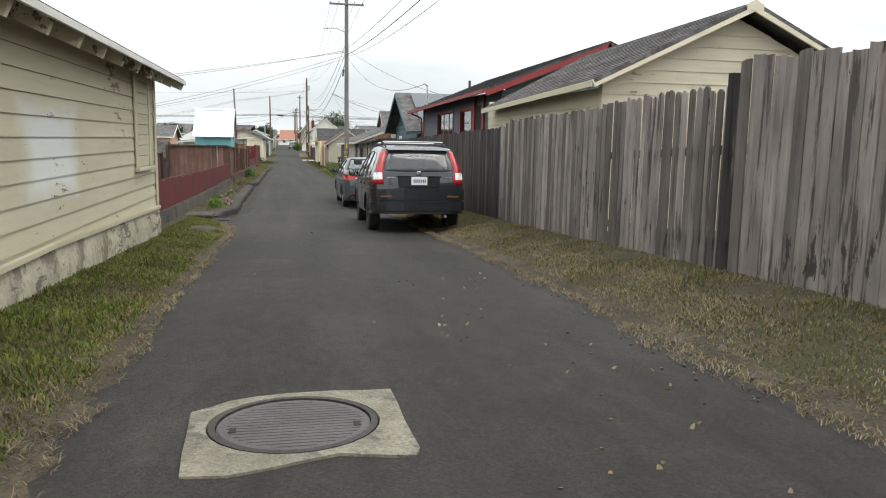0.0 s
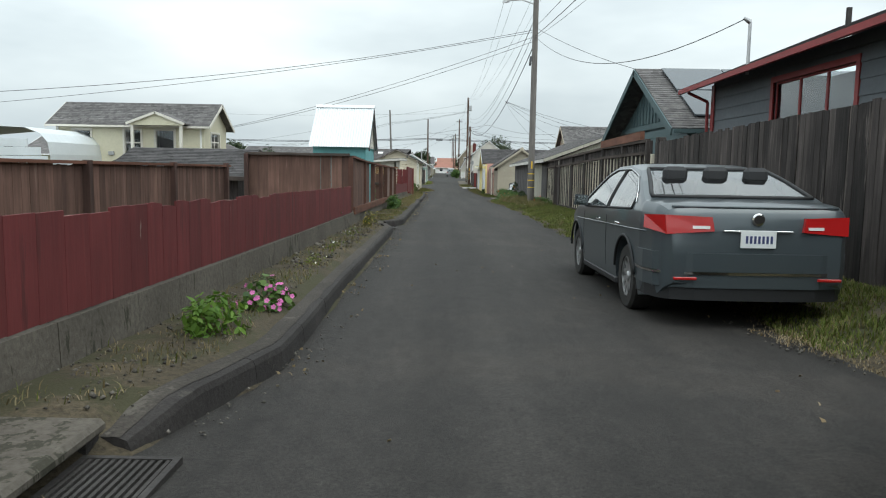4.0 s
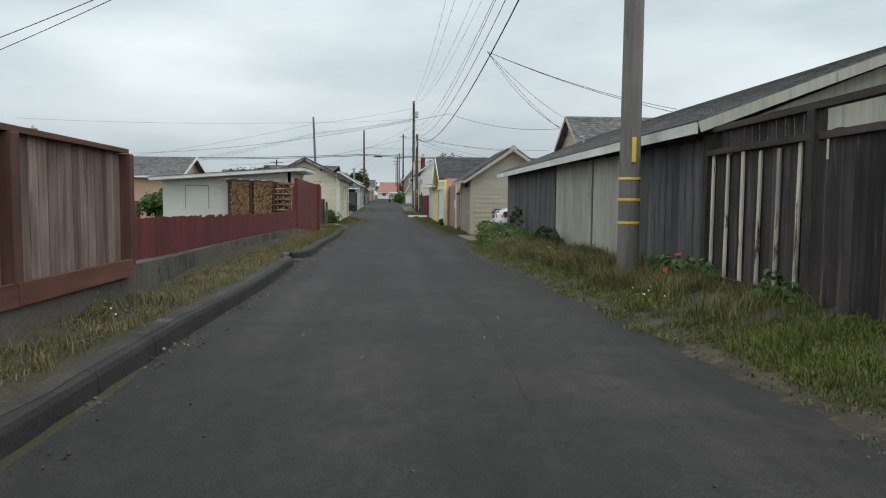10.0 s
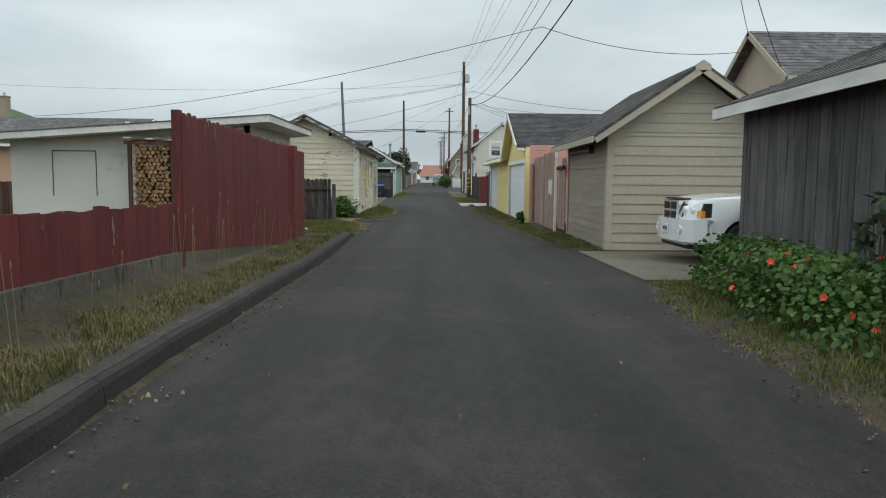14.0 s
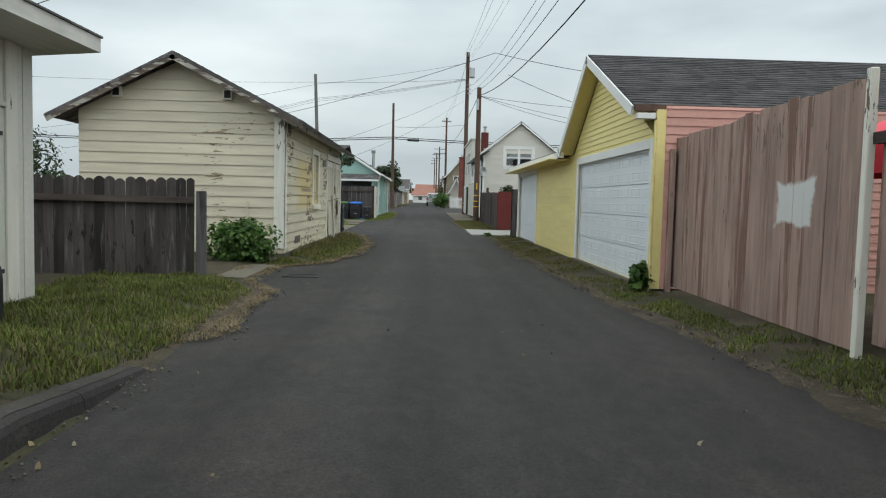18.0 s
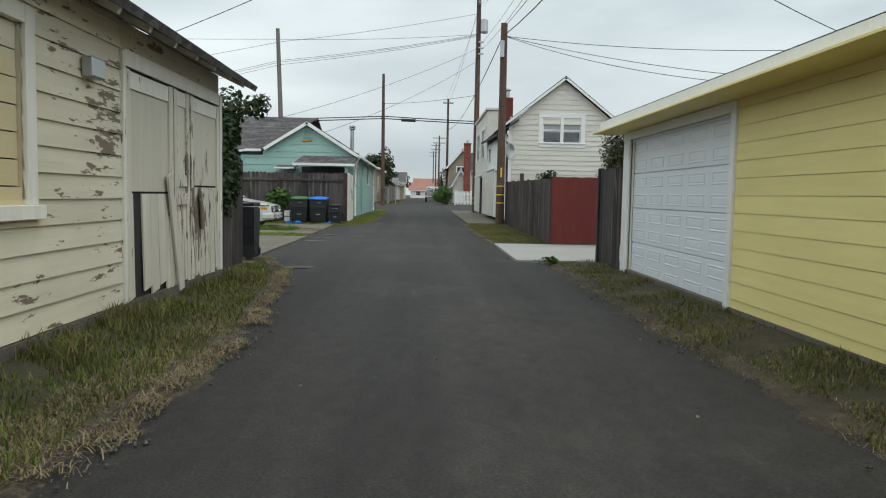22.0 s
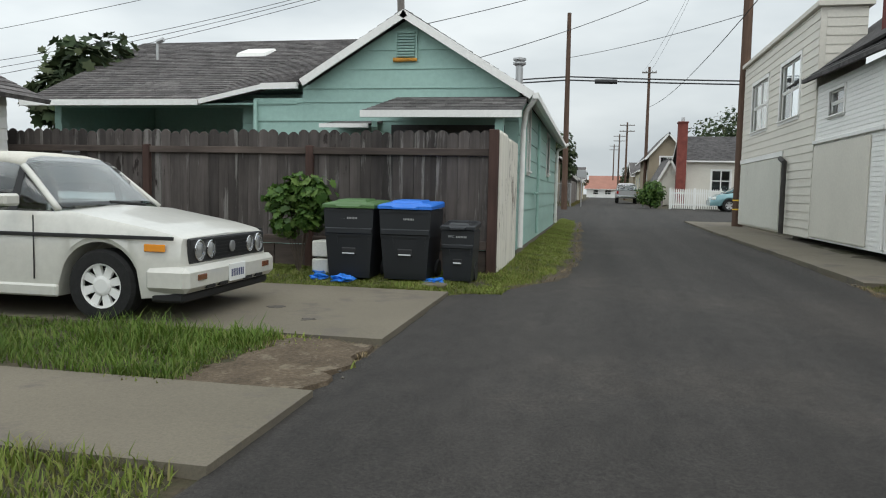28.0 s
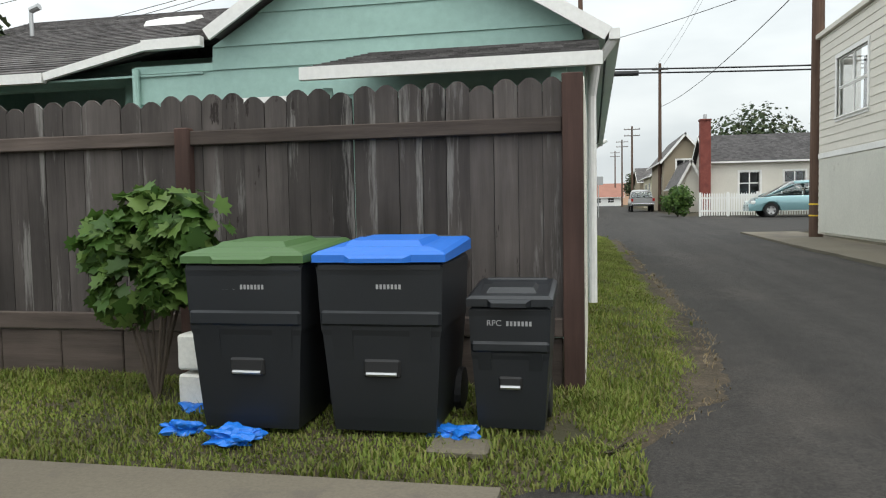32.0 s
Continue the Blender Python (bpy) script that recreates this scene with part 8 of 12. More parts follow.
# far cars
van = car("minivan", "pale teal minivan parked along a white picket fence", "car", pose(7.2, 144.6, gz(144.6) + 0.01, 0, 0, 180), 5.0,
          [(-2.5, 0.7), (-2.4, 1.0), (1.4, 1.0), (2.1, 0.9), (2.5, 0.6)], [(-2.5, 0.85), (-2.2, 0.97), (1.8, 0.97), (2.5, 0.7)], [(-2.5, 0.35), (2.5, 0.3)],
          [(-2.35, 1.0), (-2.1, 1.6), (-0.5, 1.74), (0.5, 1.68), (1.75, 1.0)], 0.9, 0.7, (-1.5, 1.55), 0.33, "paint_teal", (-2.0, 0.55), "five", "alloy", doors=[(-1.9, -0.9), (-0.8, 0.1), (0.2, 1.0)])
for s in (1, -1):
    fit(van, "headlamp", 2.2, s * 0.68 - 0.15, 0.62, 2.42, s * 0.68 + 0.12, 0.78, "lamp_white", 0.03)
p2 = car("pickup_truck", "silver pickup truck parked far down the lane", "truck", pose(1.2, 167, gz(167) + 0.01, 0, 0, 90), 5.2,
         [(-2.6, 1.05), (0.2, 1.05), (1.9, 1.05), (2.6, 0.7)], [(-2.6, 0.88), (2.2, 0.88), (2.6, 0.7)], [(-2.6, 0.5), (2.6, 0.4)],
         [(-0.9, 1.05), (-0.7, 1.6), (0.2, 1.72), (1.0, 1.05)], 0.84, 0.68, (-1.6, 1.6), 0.36, "paint_silver", (-0.7, 0.3), "five", "alloy", doors=[(-0.6, 0.6)])
for s in (1, -1):
    fit(p2, "tail_lamp", -2.64, s * 0.78 - 0.08, 0.8, -2.58, s * 0.78 + 0.08, 1.02, "lamp_red", 0.01)
fit(p2, "bumper", -2.72, -0.8, 0.5, -2.6, 0.8, 0.64, "chrome", 0.02)

# manhole
t = thing("manhole", "iron manhole cover in a rough square concrete collar", "manhole", (0.3, 4.0, gz(4)))
zb = gz(4) + 0.012
tilt = (gz(4.5) - gz(3.5))
rng = random.Random(11)
mb, ring = Mb(), []
outline = [(-0.14, 3.47), (0.03, 3.45), (0.2, 3.5), (0.32, 3.55), (0.46, 3.6), (0.6, 3.56), (0.76, 3.52), (0.79, 3.6), (0.78, 3.95), (0.785, 4.24), (0.78, 4.45), (0.63, 4.45), (0.5, 4.47), (0.26, 4.46), (0.1, 4.43), (-0.02, 4.38), (-0.1, 4.3), (-0.19, 4.23), (-0.17, 3.9), (-0.16, 3.7)]
for k, (x, y) in enumerate(outline):
    mb.v.append((x, y, zb + (y - 4) * tilt + 0.012))
for i in range(28):
    a = 2 * math.pi * i / 28
    mb.v.append((0.285 + 0.385 * math.cos(a), 4.0 + 0.385 * math.sin(a), zb + (0.385 * math.sin(a)) * tilt + 0.016))
no = len(outline)
bm = bmesh.new()
vs = [bm.verts.new(v) for v in mb.v]
eo = [bm.edges.new((vs[i], vs[(i + 1) % no])) for i in range(no)] + [bm.edges.new((vs[no + i], vs[no + (i + 1) % 28])) for i in range(28)]
bmesh.ops.triangle_fill(bm, use_beauty=True, edges=eo)
me = bpy.data.meshes.new("collar")
bm.to_mesh(me)
bm.free()
coll = Mb().add([v.co for v in me.vertices], [tuple(p.vertices) for p in me.polygons])
o = part("collar", coll, mat("collar_stone", (0.235, 0.215, 0.165), 0.95, 0.28, 6, 60, 0.8, dirt=(0.13, 0.122, 0.105), dirt_at=0.53, dirt_scale=5), t)
so = o.modifiers.new("depth", "SOLIDIFY")
so.thickness, so.offset = 0.05, -1
M["cover_iron"] = mat("cover_iron", (0.115, 0.105, 0.105), 0.75, 0.15, 4, 60, 0.3, metal=0.3)
def tilted(mb_):
    mb_.v = [(x, y, z + (y - 4) * tilt) for x, y, z in mb_.v]
    return mb_
part("ring", tilted(Mb().lathe([(0.375, zb - 0.04), (0.375, zb + 0.016), (0.345, zb + 0.018), (0.345, zb - 0.04)], "z", 40, (0.285, 4.0, 0))), "iron", t)
part("cover", tilted(Mb().lathe([(0.34, zb - 0.03), (0.34, zb + 0.008), (0.33, zb + 0.012), (0.01, zb + 0.012)], "z", 40, (0.285, 4.0, 0))), "cover_iron", t)
for i in range(-8, 9):
    y = 4.0 + i * 0.036
    hw = math.sqrt(max(0, 0.30 ** 2 - (y - 4.0) ** 2))
    if hw > 0.04:
        part("tread_bar", tilted(Mb().box(0.29 - hw, y - 0.008, zb + 0.012, 0.29 + hw, y + 0.008, zb + 0.0145)), "cover_iron", t)
for x in (0.02, 0.56):
    # raised dark plates that paint the holes' shade
    part("lift_hole", tilted(Mb().box(x - 0.015, 3.9, zb + 0.0165, x + 0.015, 3.96, zb + 0.018)), "void_shade", t)

# ---- the bins' corner ----
FY = 111.145
t = thing("picket_fence", "weathered grey-brown dog-eared picket fence with a rail across it", "fence", (-6, FY, -1.5))
board_run(t, "x", FY, -9.8, -2.685, lambda u: -1.18, lambda u: 0.28, "picket", 0.138, 0.005, 0.02, 0.008, dogear=True, lean=0.25, name="picket", seed=60, wob=0.003)
for a, b in ((-9.8, -7.45), (-7.40, -5.08), (-5.02, -2.685)):
    part("top_rail", Mb().box(a, FY - 0.045, -0.03, b, FY - 0.001, 0.06, 0.006), "dark_rail_x", t)
    part("bottom_rail", Mb().box(a, FY - 0.05, -1.21, b, FY - 0.001, -1.1, 0.006), "dark_rail_x", t)
    n = 5
    for i in range(n):
        part("kick_board", Mb().box(a + (b - a) * i / n + 0.004, FY - 0.03, -1.55, a + (b - a) * (i + 1) / n - 0.004, FY + 0.01, -1.22, 0.006), "dark_rail_x", t)
for x in (-9.82, -7.425, -5.05):
    post(t, x, FY - 0.02, -1.7, 0.08, 0.1, "redwood_post")
part("corner_post", Mb().box(-2.685, FY - 0.06, -1.6, -2.565, FY + 0.04, 0.30, 0.006), "redwood_post", t)
t = thing("white_fence_return", "white-painted picket fence return with peeling paint", "fence", (-2.58, 112.2, -1.5))
board_run(t, "y", -2.58, 111.2, 113.4, lambda u: -1.5, lambda u: 0.3 - 0.02 * (u - 111), "white_worn", 0.14, 0.005, 0.02, 0.008, dogear=True, lean=0.2, name="picket", seed=61)

M["bin_black"] = plain("bin_black", (0.012, 0.014, 0.017), 0.42)
M["bin_green"] = plain("bin_green", (0.055, 0.12, 0.035), 0.5)
M["bin_blue"] = plain("bin_blue", (0.015, 0.14, 0.55), 0.45)
M["print_white"] = plain("print_white", (0.34, 0.34, 0.34), 0.7)
def wheelie_bin(x0, x1, yf, h, lid, label, logo=False):
    """A two-wheeled cart: tapered body, rim, domed lid, catch bar, axle and wheels."""
    g = gz(yf) + 0.02
    t = thing("wheeled_bin", label, "bin", ((x0 + x1) / 2, yf + 0.35, g), "wheeled bins")
    w = x1 - x0
    d = w * 1.12
    yb = yf + d
    i = 0.09 * w
    def ring(z, k, front=0.0):
        return [(x0 + i * k, yf + front + i * 0.9 * k, z), (x1 - i * k, yf + front + i * 0.9 * k, z), (x1 - i * k, yb - i * 0.2 * k, z), (x0 + i * k, yb - i * 0.2 * k, z)]
    mb = Mb()
    lv = [(0.05, 1.3), (0.12, 1.15), (0.55, 0.62), (0.58, 0.5), (0.86, 0.32), (0.9, 0.25)]
    rr = [ring(g + h * z, k) for z, k in lv]
    for a, b in zip(rr, rr[1:]):
        mb.add(a + b, [(0, 1, 5, 4), (1, 2, 6, 5), (2, 3, 7, 6), (3, 0, 4, 7)])
    mb.add(rr[0], [(3, 2, 1, 0)])
    mb.add(rr[-1], [(0, 1, 2, 3)])
    part("body", mb, "bin_black", t)
    part("rim", Mb().box(x0 + 0.015, yf + 0.012, g + h * 0.875, x1 - 0.015, yb - 0.01, g + h * 0.925, 0.012), "bin_black", t)
    lo, hi = g + h * 0.926, g + h
    lm = Mb()
    e = 0.05
    base = [(x0, yf, lo), (x1, yf, lo), (x1, yb, lo + 0.02), (x0, yb, lo + 0.02)]
    mid = [(x0, yf, lo + 0.035), (x1, yf, lo + 0.035), (x1, yb, lo + 0.075), (x0, yb, lo + 0.075)]
    up1 = [(x0 + 0.02, yf + 0.02, lo + 0.05), (x1 - 0.02, yf + 0.02, lo + 0.05), (x1 - 0.02, yb - 0.02, lo + 0.09), (x0 + 0.02, yb - 0.02, lo + 0.09)]
    up2 = [(x0 + w * 0.14, yf + 0.07, hi), (x1 - w * 0.14, yf + 0.07, hi), (x1 - w * 0.1, yb - 0.12, hi + 0.02), (x0 + w * 0.1, yb - 0.12, hi + 0.02)]
    for a, b in ((base, mid), (mid, up1), (up1, up2)):
        lm.add(a + b, [(0, 1, 5, 4), (1, 2, 6, 5), (2, 3, 7, 6), (3, 0, 4, 7)])
    lm.add(up2, [(0, 1, 2, 3)])
    lm.add(base, [(3, 2, 1, 0)])
    ld = part("lid", lm, lid, t)
    part("lid_panel", Mb().hull8([(x0 + w * 0.2, yf + 0.1, hi + 0.001), (x1 - w * 0.2, yf + 0.1, hi + 0.001), (x1 - w * 0.2, yb - 0.17, hi + 0.014), (x0 + w * 0.2, yb - 0.17, hi + 0.014), (x0 + w * 0.24, yf + 0.13, hi + 0.028), (x1 - w * 0.24, yf + 0.13, hi + 0.028), (x1 - w * 0.24, yb - 0.2, hi + 0.04), (x0 + w * 0.24, yb - 0.2, hi + 0.04)]), lid, ld)
    part("lid_grip", Mb().hull8([(x0 + w * 0.3, yf - 0.03, lo), (x1 - w * 0.3, yf - 0.03, lo), (x1 - w * 0.25, yf - 0.001, lo), (x0 + w * 0.25, yf - 0.001, lo), (x0 + w * 0.3, yf - 0.03, lo + 0.02), (x1 - w * 0.3, yf - 0.03, lo + 0.02), (x1 - w * 0.25, yf - 0.001, lo + 0.034), (x0 + w * 0.25, yf - 0.001, lo + 0.034)]), lid, ld)
    part("hinge", Mb().tube((x0 + 0.05, yb - 0.03, lo + 0.08), (x1 - 0.05, yb - 0.03, lo + 0.08), 0.016), "bin_black", ld)
    fy = yf + i * 0.55
    for s in (-1, 1):
        xm = (x0 + x1) / 2
        part("moulded_leg", Mb().hull8([(xm + s * w * 0.2, fy + 0.04, g + h * 0.12), (xm + s * w * 0.34, fy + 0.04, g + h * 0.12), (xm + s * w * 0.34, fy + 0.1, g + h * 0.12), (xm + s * w * 0.2, fy + 0.1, g + h * 0.12), (xm + s * w * 0.22, fy - 0.012, g + h * 0.62), (xm + s * w * 0.38, fy - 0.012, g + h * 0.62), (xm + s * w * 0.38, fy + 0.06, g + h * 0.62), (xm + s * w * 0.22, fy + 0.06, g + h * 0.62)]), "bin_black", t)
    part("moulded_shoulder", Mb().box(x0 + i * 0.5, fy - 0.02, g + h * 0.6, x1 - i * 0.5, fy + 0.05, g + h * 0.68, 0.012), "bin_black", t)
    part("catch_recess", Mb().box(xm - w * 0.14, fy - 0.004, g + h * 0.335, xm + w * 0.14, fy + 0.05, g + h * 0.43, 0.01), "trim_black", t)
    part("catch_bar", Mb().tube((xm - w * 0.115, fy + 0.0, g + h * 0.355), (xm + w * 0.115, fy + 0.0, g + h * 0.355), 0.012, n=8), "alloy", t)
    if logo:
        part("decal", Mb().lathe([(0.07, 0), (0.07, 0.003)], "x", 20, (x1 - 0.035, yf + d * 0.4, g + h * 0.75)), "print_white", t)
    for s in (x0 + 0.03, x1 - 0.09):
        part("wheel", Mb().lathe([(0.02, s), (0.12, s), (0.12, s + 0.06), (0.02, s + 0.06)], "x", 20, (0, yb - 0.1, g + 0.12)), "trim_black", t)
    part("axle", Mb().tube((x0 + 0.1, yb - 0.1, g + 0.12), (x1 - 0.1, yb - 0.1, g + 0.12), 0.014), "steel", t)
    return t, xm, fy
def text_on(parent, body, x, y, z, size, material="print_white"):
    cu = bpy.data.curves.new("lettering", "FONT")
    cu.body, cu.size, cu.extrude, cu.align_x = body, size, 0.0006, "LEFT"
    cu.materials.append(M[material])
    ob = new("lettering", cu)
    ob.parent = parent
    o = ORIGIN[parent.name]
    ob.location = (x - o[0], y - o[1], z - o[2])
    ob.rotation_euler = (radians(90), 0, 0)
    return ob
for x0, x1, yf, h, lid, lab, logo in ((-4.47, -3.84, 110.05, 0.925, "bin_green", "black wheeled bin with a green lid against a fence", False),
                                      (-3.81, -3.17, 110.08, 0.925, "bin_blue", "black wheeled bin with a bright blue lid against a fence", True),
                                      (-3.11, -2.70, 110.26, 0.68, "bin_black", "small black wheeled bin with a black lid", False)):
    b_, xm, fy = wheelie_bin(x0, x1, yf, h, lid, lab, logo)
    zz = gz(yf) + 0.02 + h * 0.79
    lb = text_on(b_, "RPC", xm - 0.11, fy - 0.012, zz, 0.04)
    for k in range(7):
        part("serial_bar", Mb().box(xm - 0.015 + k * 0.018, fy - 0.014, zz, xm - 0.004 + k * 0.018, fy - 0.011, zz + 0.022), "print_white", b_)
cart, xm, fy = wheelie_bin(-3.13, -2.63, 96.55, 0.98, "bin_black", "black wheeled bin standing beside an ivy-grown post", True)

cart.rotation_euler = (0, 0, radians(-90))
M["block_white"] = mat("block_white", (0.66, 0.65, 0.6), 0.85, 0.08, 3, 40, 0.2, rand=0.05)
for i, z in enumerate((0.02, 0.24)):
    single("breeze_block", Mb().box(-4.75, 110.45, gz(110) + z + 0.02, -4.54, 110.8, gz(110) + z + 0.215, 0.012), "block_white", "white painted concrete block stacked beside the bins", "block", group="white blocks", at=(-4.6, 110.6, gz(110) + z + 0.02))
M["bag_blue"] = plain("bag_blue", (0.01, 0.16, 0.62), 0.4)
rng = random.Random(5)
for x, y, r_ in ((-4.52, 110.10, 0.06), (-4.62, 110.42, 0.055), (-4.19, 110.0, 0.07), (-3.15, 110.2, 0.06)):
    bm = bmesh.new()
    bmesh.ops.create_icosphere(bm, subdivisions=4, radius=r_)
    for v in bm.verts:
        k = 1 + 0.9 * noise.noise(v.co * 22 + Vector((x * 9, 0, 0))) + 0.35 * noise.noise(v.co * 60 + Vector((0, y, 0)))
        v.co = Vector((v.co.x * k * 1.6, v.co.y * k * 1.1, max(-0.02, v.co.z * k * 0.65)))
    me = bpy.data.meshes.new("plastic_bag")
    bm.to_mesh(me)
    bm.free()
    me.materials.append(M["bag_blue"])
    ob = new("plastic_bag", me)
    ob.location = (x, y, gz(y) + 0.05)
    tagged(ob, "crumpled bright blue plastic bag in the grass", "bag", "blue plastic bags")
single("paving_stone", Mb().box(-3.26, 109.98, gz(110) + 0.0, -2.98, 110.16, gz(110) + 0.05, 0.015), "concrete", "small tan paving stone half sunk in grass", "stone", at=(-3.1, 110.0, gz(110)))

# ---- blue-green house ----
t = house_box = thing("bluegreen_house", "pale blue-green house with a gable, porch roof and grey shingles", "house", (-6, 116, -1.5))
GY = 112.78
lap_wall(t, "-y", GY, -6.0, -2.5, -1.5, 1.12, "teal_house", 0.3, apex=(-4.28, 2.2), proud=0.022)
lap_wall(t, "+x", -2.5, GY, 123.6, -1.4, 1.05, "teal_house", 0.3, [(114.3, 114.75, -0.1, 0.95), (119.6, 120.5, 0.0, 0.9)], proud=0.022)
window(t, "+x", -2.5, 114.3, 114.75, -0.1, 0.95, "white", 0.08, 1, 2)
window(t, "+x", -2.5, 119.6, 120.5, 0.0, 0.9, "white", 0.08, 2, 1)
lap_wall(t, "-y", 113.3, -11.0, -6.0, -1.5, 1.1, "teal_house", 0.3, [(-10.86, -7.3, -1.45, 0.9)], proud=0.022)
part("carport_back", Mb().box(-10.86, 116.3, -1.5, -6.1, 116.4, 1.8), "teal_house", t)
part("carport_side", Mb().box(-7.3, 113.44, -1.5, -7.2, 116.29, 1.05), "teal_house", t)
part("carport_floor", Mb().box(-10.86, 113.44, -1.52, -7.3, 116.29, -1.46), "concrete", t)
part("soffit", Mb().hull8([(-2.49, 112.57, 1.09), (-2.3, 112.57, 0.985), (-2.3, 123.6, 0.915), (-2.49, 123.6, 1.03), (-2.49, 112.57, 1.10), (-2.3, 112.57, 0.995), (-2.3, 123.6, 0.925), (-2.49, 123.6, 1.04)]), "white", t)
part("end_gable", Mb().prism([(113.4, 0.8), (123.5, 0.8), (123.5, 1.0), (118, 2.88), (113.4, 1.1)], "x", -11.0, -10.88), "teal_house", t)
part("back_wall", Mb().box(-11.0, 123.48, -1.5, -2.62, 123.6, 1.1), "teal_house", t)
part("end_wall", Mb().box(-11.0, 113.42, -1.5, -10.88, 123.48, 0.8), "teal_house", t)
part("footing", Mb().box(-6.0, GY + 0.02, -1.8, -2.48, 123.6, -1.36), "concrete", t)
slope(t, (-2.27, 124.0, 0.96), (-2.27, 112.55, 1.03), (-4.28, 112.55, 2.32), (-4.28, 124.0, 2.32), "shingle_grey", 0.05, 0.16)
slope(t, (-5.95, 112.55, 1.25), (-5.95, 124.0, 1.2), (-4.28, 124.0, 2.32), (-4.28, 112.55, 2.32), "shingle_grey", 0.05, 0.16)
beam(t, "barge_board", (-2.25, 112.54, 1.03), (-4.28, 112.54, 2.31), 0.03, 0.12, "white")
beam(t, "barge_board", (-5.97, 112.54, 1.25), (-4.28, 112.54, 2.31), 0.03, 0.12, "white")
beam(t, "gutter", (-2.23, 112.53, 1.02), (-2.23, 124.0, 0.95), 0.09, 0.09, "white")
part("downpipe", Mb().tube((-2.23, 112.6, 0.95), (-2.38, 112.7, 0.75), 0.04).tube((-2.38, 112.7, 0.75), (-2.42, 112.8, 0.5), 0.04).tube((-2.42, 112.8, 0.5), (-2.42, 112.8, -1.35), 0.04), "white", t)
part("downpipe", Mb().tube((-2.1, 123.4, 0.95), (-2.42, 123.4, 0.75), 0.04).tube((-2.42, 123.4, 0.75), (-2.42, 123.4, -1.35), 0.04), "white", t)
for z in range(9):
    part("vent_slat", Mb().box(-4.42, GY - 0.06, 1.62 + z * 0.045, -4.14, GY - 0.025, 1.645 + z * 0.045), "teal_house", t)
part("vent_frame", Mb().box(-4.46, GY - 0.05, 1.58, -4.43, GY - 0.024, 2.04).box(-4.13, GY - 0.05, 1.58, -4.1, GY - 0.024, 2.04).box(-4.43, GY - 0.05, 2.01, -4.13, GY - 0.024, 2.04), "teal_house", t)
M["nest"] = mat("nest", (0.55, 0.26, 0.05), 0.95, 0.3, 8, 40, 0.6)
part("birds_nest", Mb().tube((-4.48, GY - 0.05, 1.57), (-4.1, GY - 0.05, 1.57), 0.035, 0.025, 8), "nest", t, "tuft of orange insulation under the vent")
# wing roof
slope(t, (-11.2, 112.72, 0.95), (-7.8, 112.72, 0.95), (-7.3, 118.0, 2.98), (-12.2, 118.0, 2.98), "shingle_brown", 0.05, 0.16)
slope(t, (-7.8, 112.72, 0.95), (-6.05, 112.72, 1.25), (-4.6, 118.0, 2.98), (-7.3, 118.0, 2.98), "shingle_brown", 0.05, 0.16)
slope(t, (-4.6, 123.8, 1.0), (-12.2, 123.8, 1.0), (-12.2, 118.0, 2.98), (-4.6, 118.0, 2.98), "shingle_brown", 0.05, 0)
beam(t, "gutter", (-11.2, 112.68, 0.96), (-7.8, 112.68, 0.96), 0.08, 0.1, "white")
beam(t, "gutter", (-7.8, 112.68, 0.96), (-6.67, 112.68, 1.2), 0.05, 0.08, "white")
beam(t, "gutter", (-6.67, 112.66, 1.21), (-6.05, 112.66, 1.22), 0.08, 0.1, "white")
lap_wall(t, "-y", GY, -6.85, -6.0, -1.5, 0.98, "teal_house", 0.3, proud=0.022)
part("downpipe", Mb().tube((-6.8, GY - 0.06, 0.95), (-6.8, GY - 0.06, -1.4), 0.035), "teal_house", t)
part("porch_ceiling", Mb().hull8([(-11.1, 112.75, 0.86), (-6.1, 112.75, 0.88), (-6.1, 114.6, 1.3), (-11.1, 114.6, 1.3), (-11.1, 112.75, 0.88), (-6.1, 112.75, 0.9), (-6.1, 114.6, 1.32), (-11.1, 114.6, 1.32)]), "teal_house", t)
part("skylight", Mb().hull8([(-8.9, 116.2, 2.26), (-8.2, 116.2, 2.26), (-8.2, 116.8, 2.49), (-8.9, 116.8, 2.49), (-8.86, 116.24, 2.38), (-8.24, 116.24, 2.38), (-8.24, 116.76, 2.56), (-8.86, 116.76, 2.56)]), "white", t)
# porch roof
slope(t, (-4.64, 111.65, 0.66), (-2.36, 111.65, 0.66), (-2.36, 112.84, 1.0), (-4.4, 112.84, 1.0), "shingle_grey", 0.04, 0.14)
beam(t, "gutter", (-4.66, 111.62, 0.66), (-2.34, 111.62, 0.66), 0.06, 0.1, "white")
slope(t, (-5.4, 112.0, 0.5), (-4.65, 112.0, 0.5), (-4.65, 112.84, 0.62), (-5.4, 112.84, 0.62), "shingle_grey", 0.03, 0)
beam(t, "fascia", (-5.42, 111.98, 0.5), (-4.65, 111.98, 0.5), 0.03, 0.06, "white")
part("porch_post", Mb().box(-2.72, 111.72, -1.5, -2.6, 111.84, 0.58, 0.006), "teal_house", t)
# dark sheet on the wall: the shade under the porch roof, painted
part("porch_shade", Mb().box(-4.5, GY - 0.04, -1.4, -2.7, GY - 0.026, 0.55), "room", t)
beam(t, "brace", (-4.5, 111.8, 0.52), (-4.72, 112.7, 0.0), 0.08, 0.1, "teal_house")
fl = part("flue", Mb().tube((-3.22, 119.8, 1.6), (-3.22, 119.8, 2.7), 0.09), "steel", t)
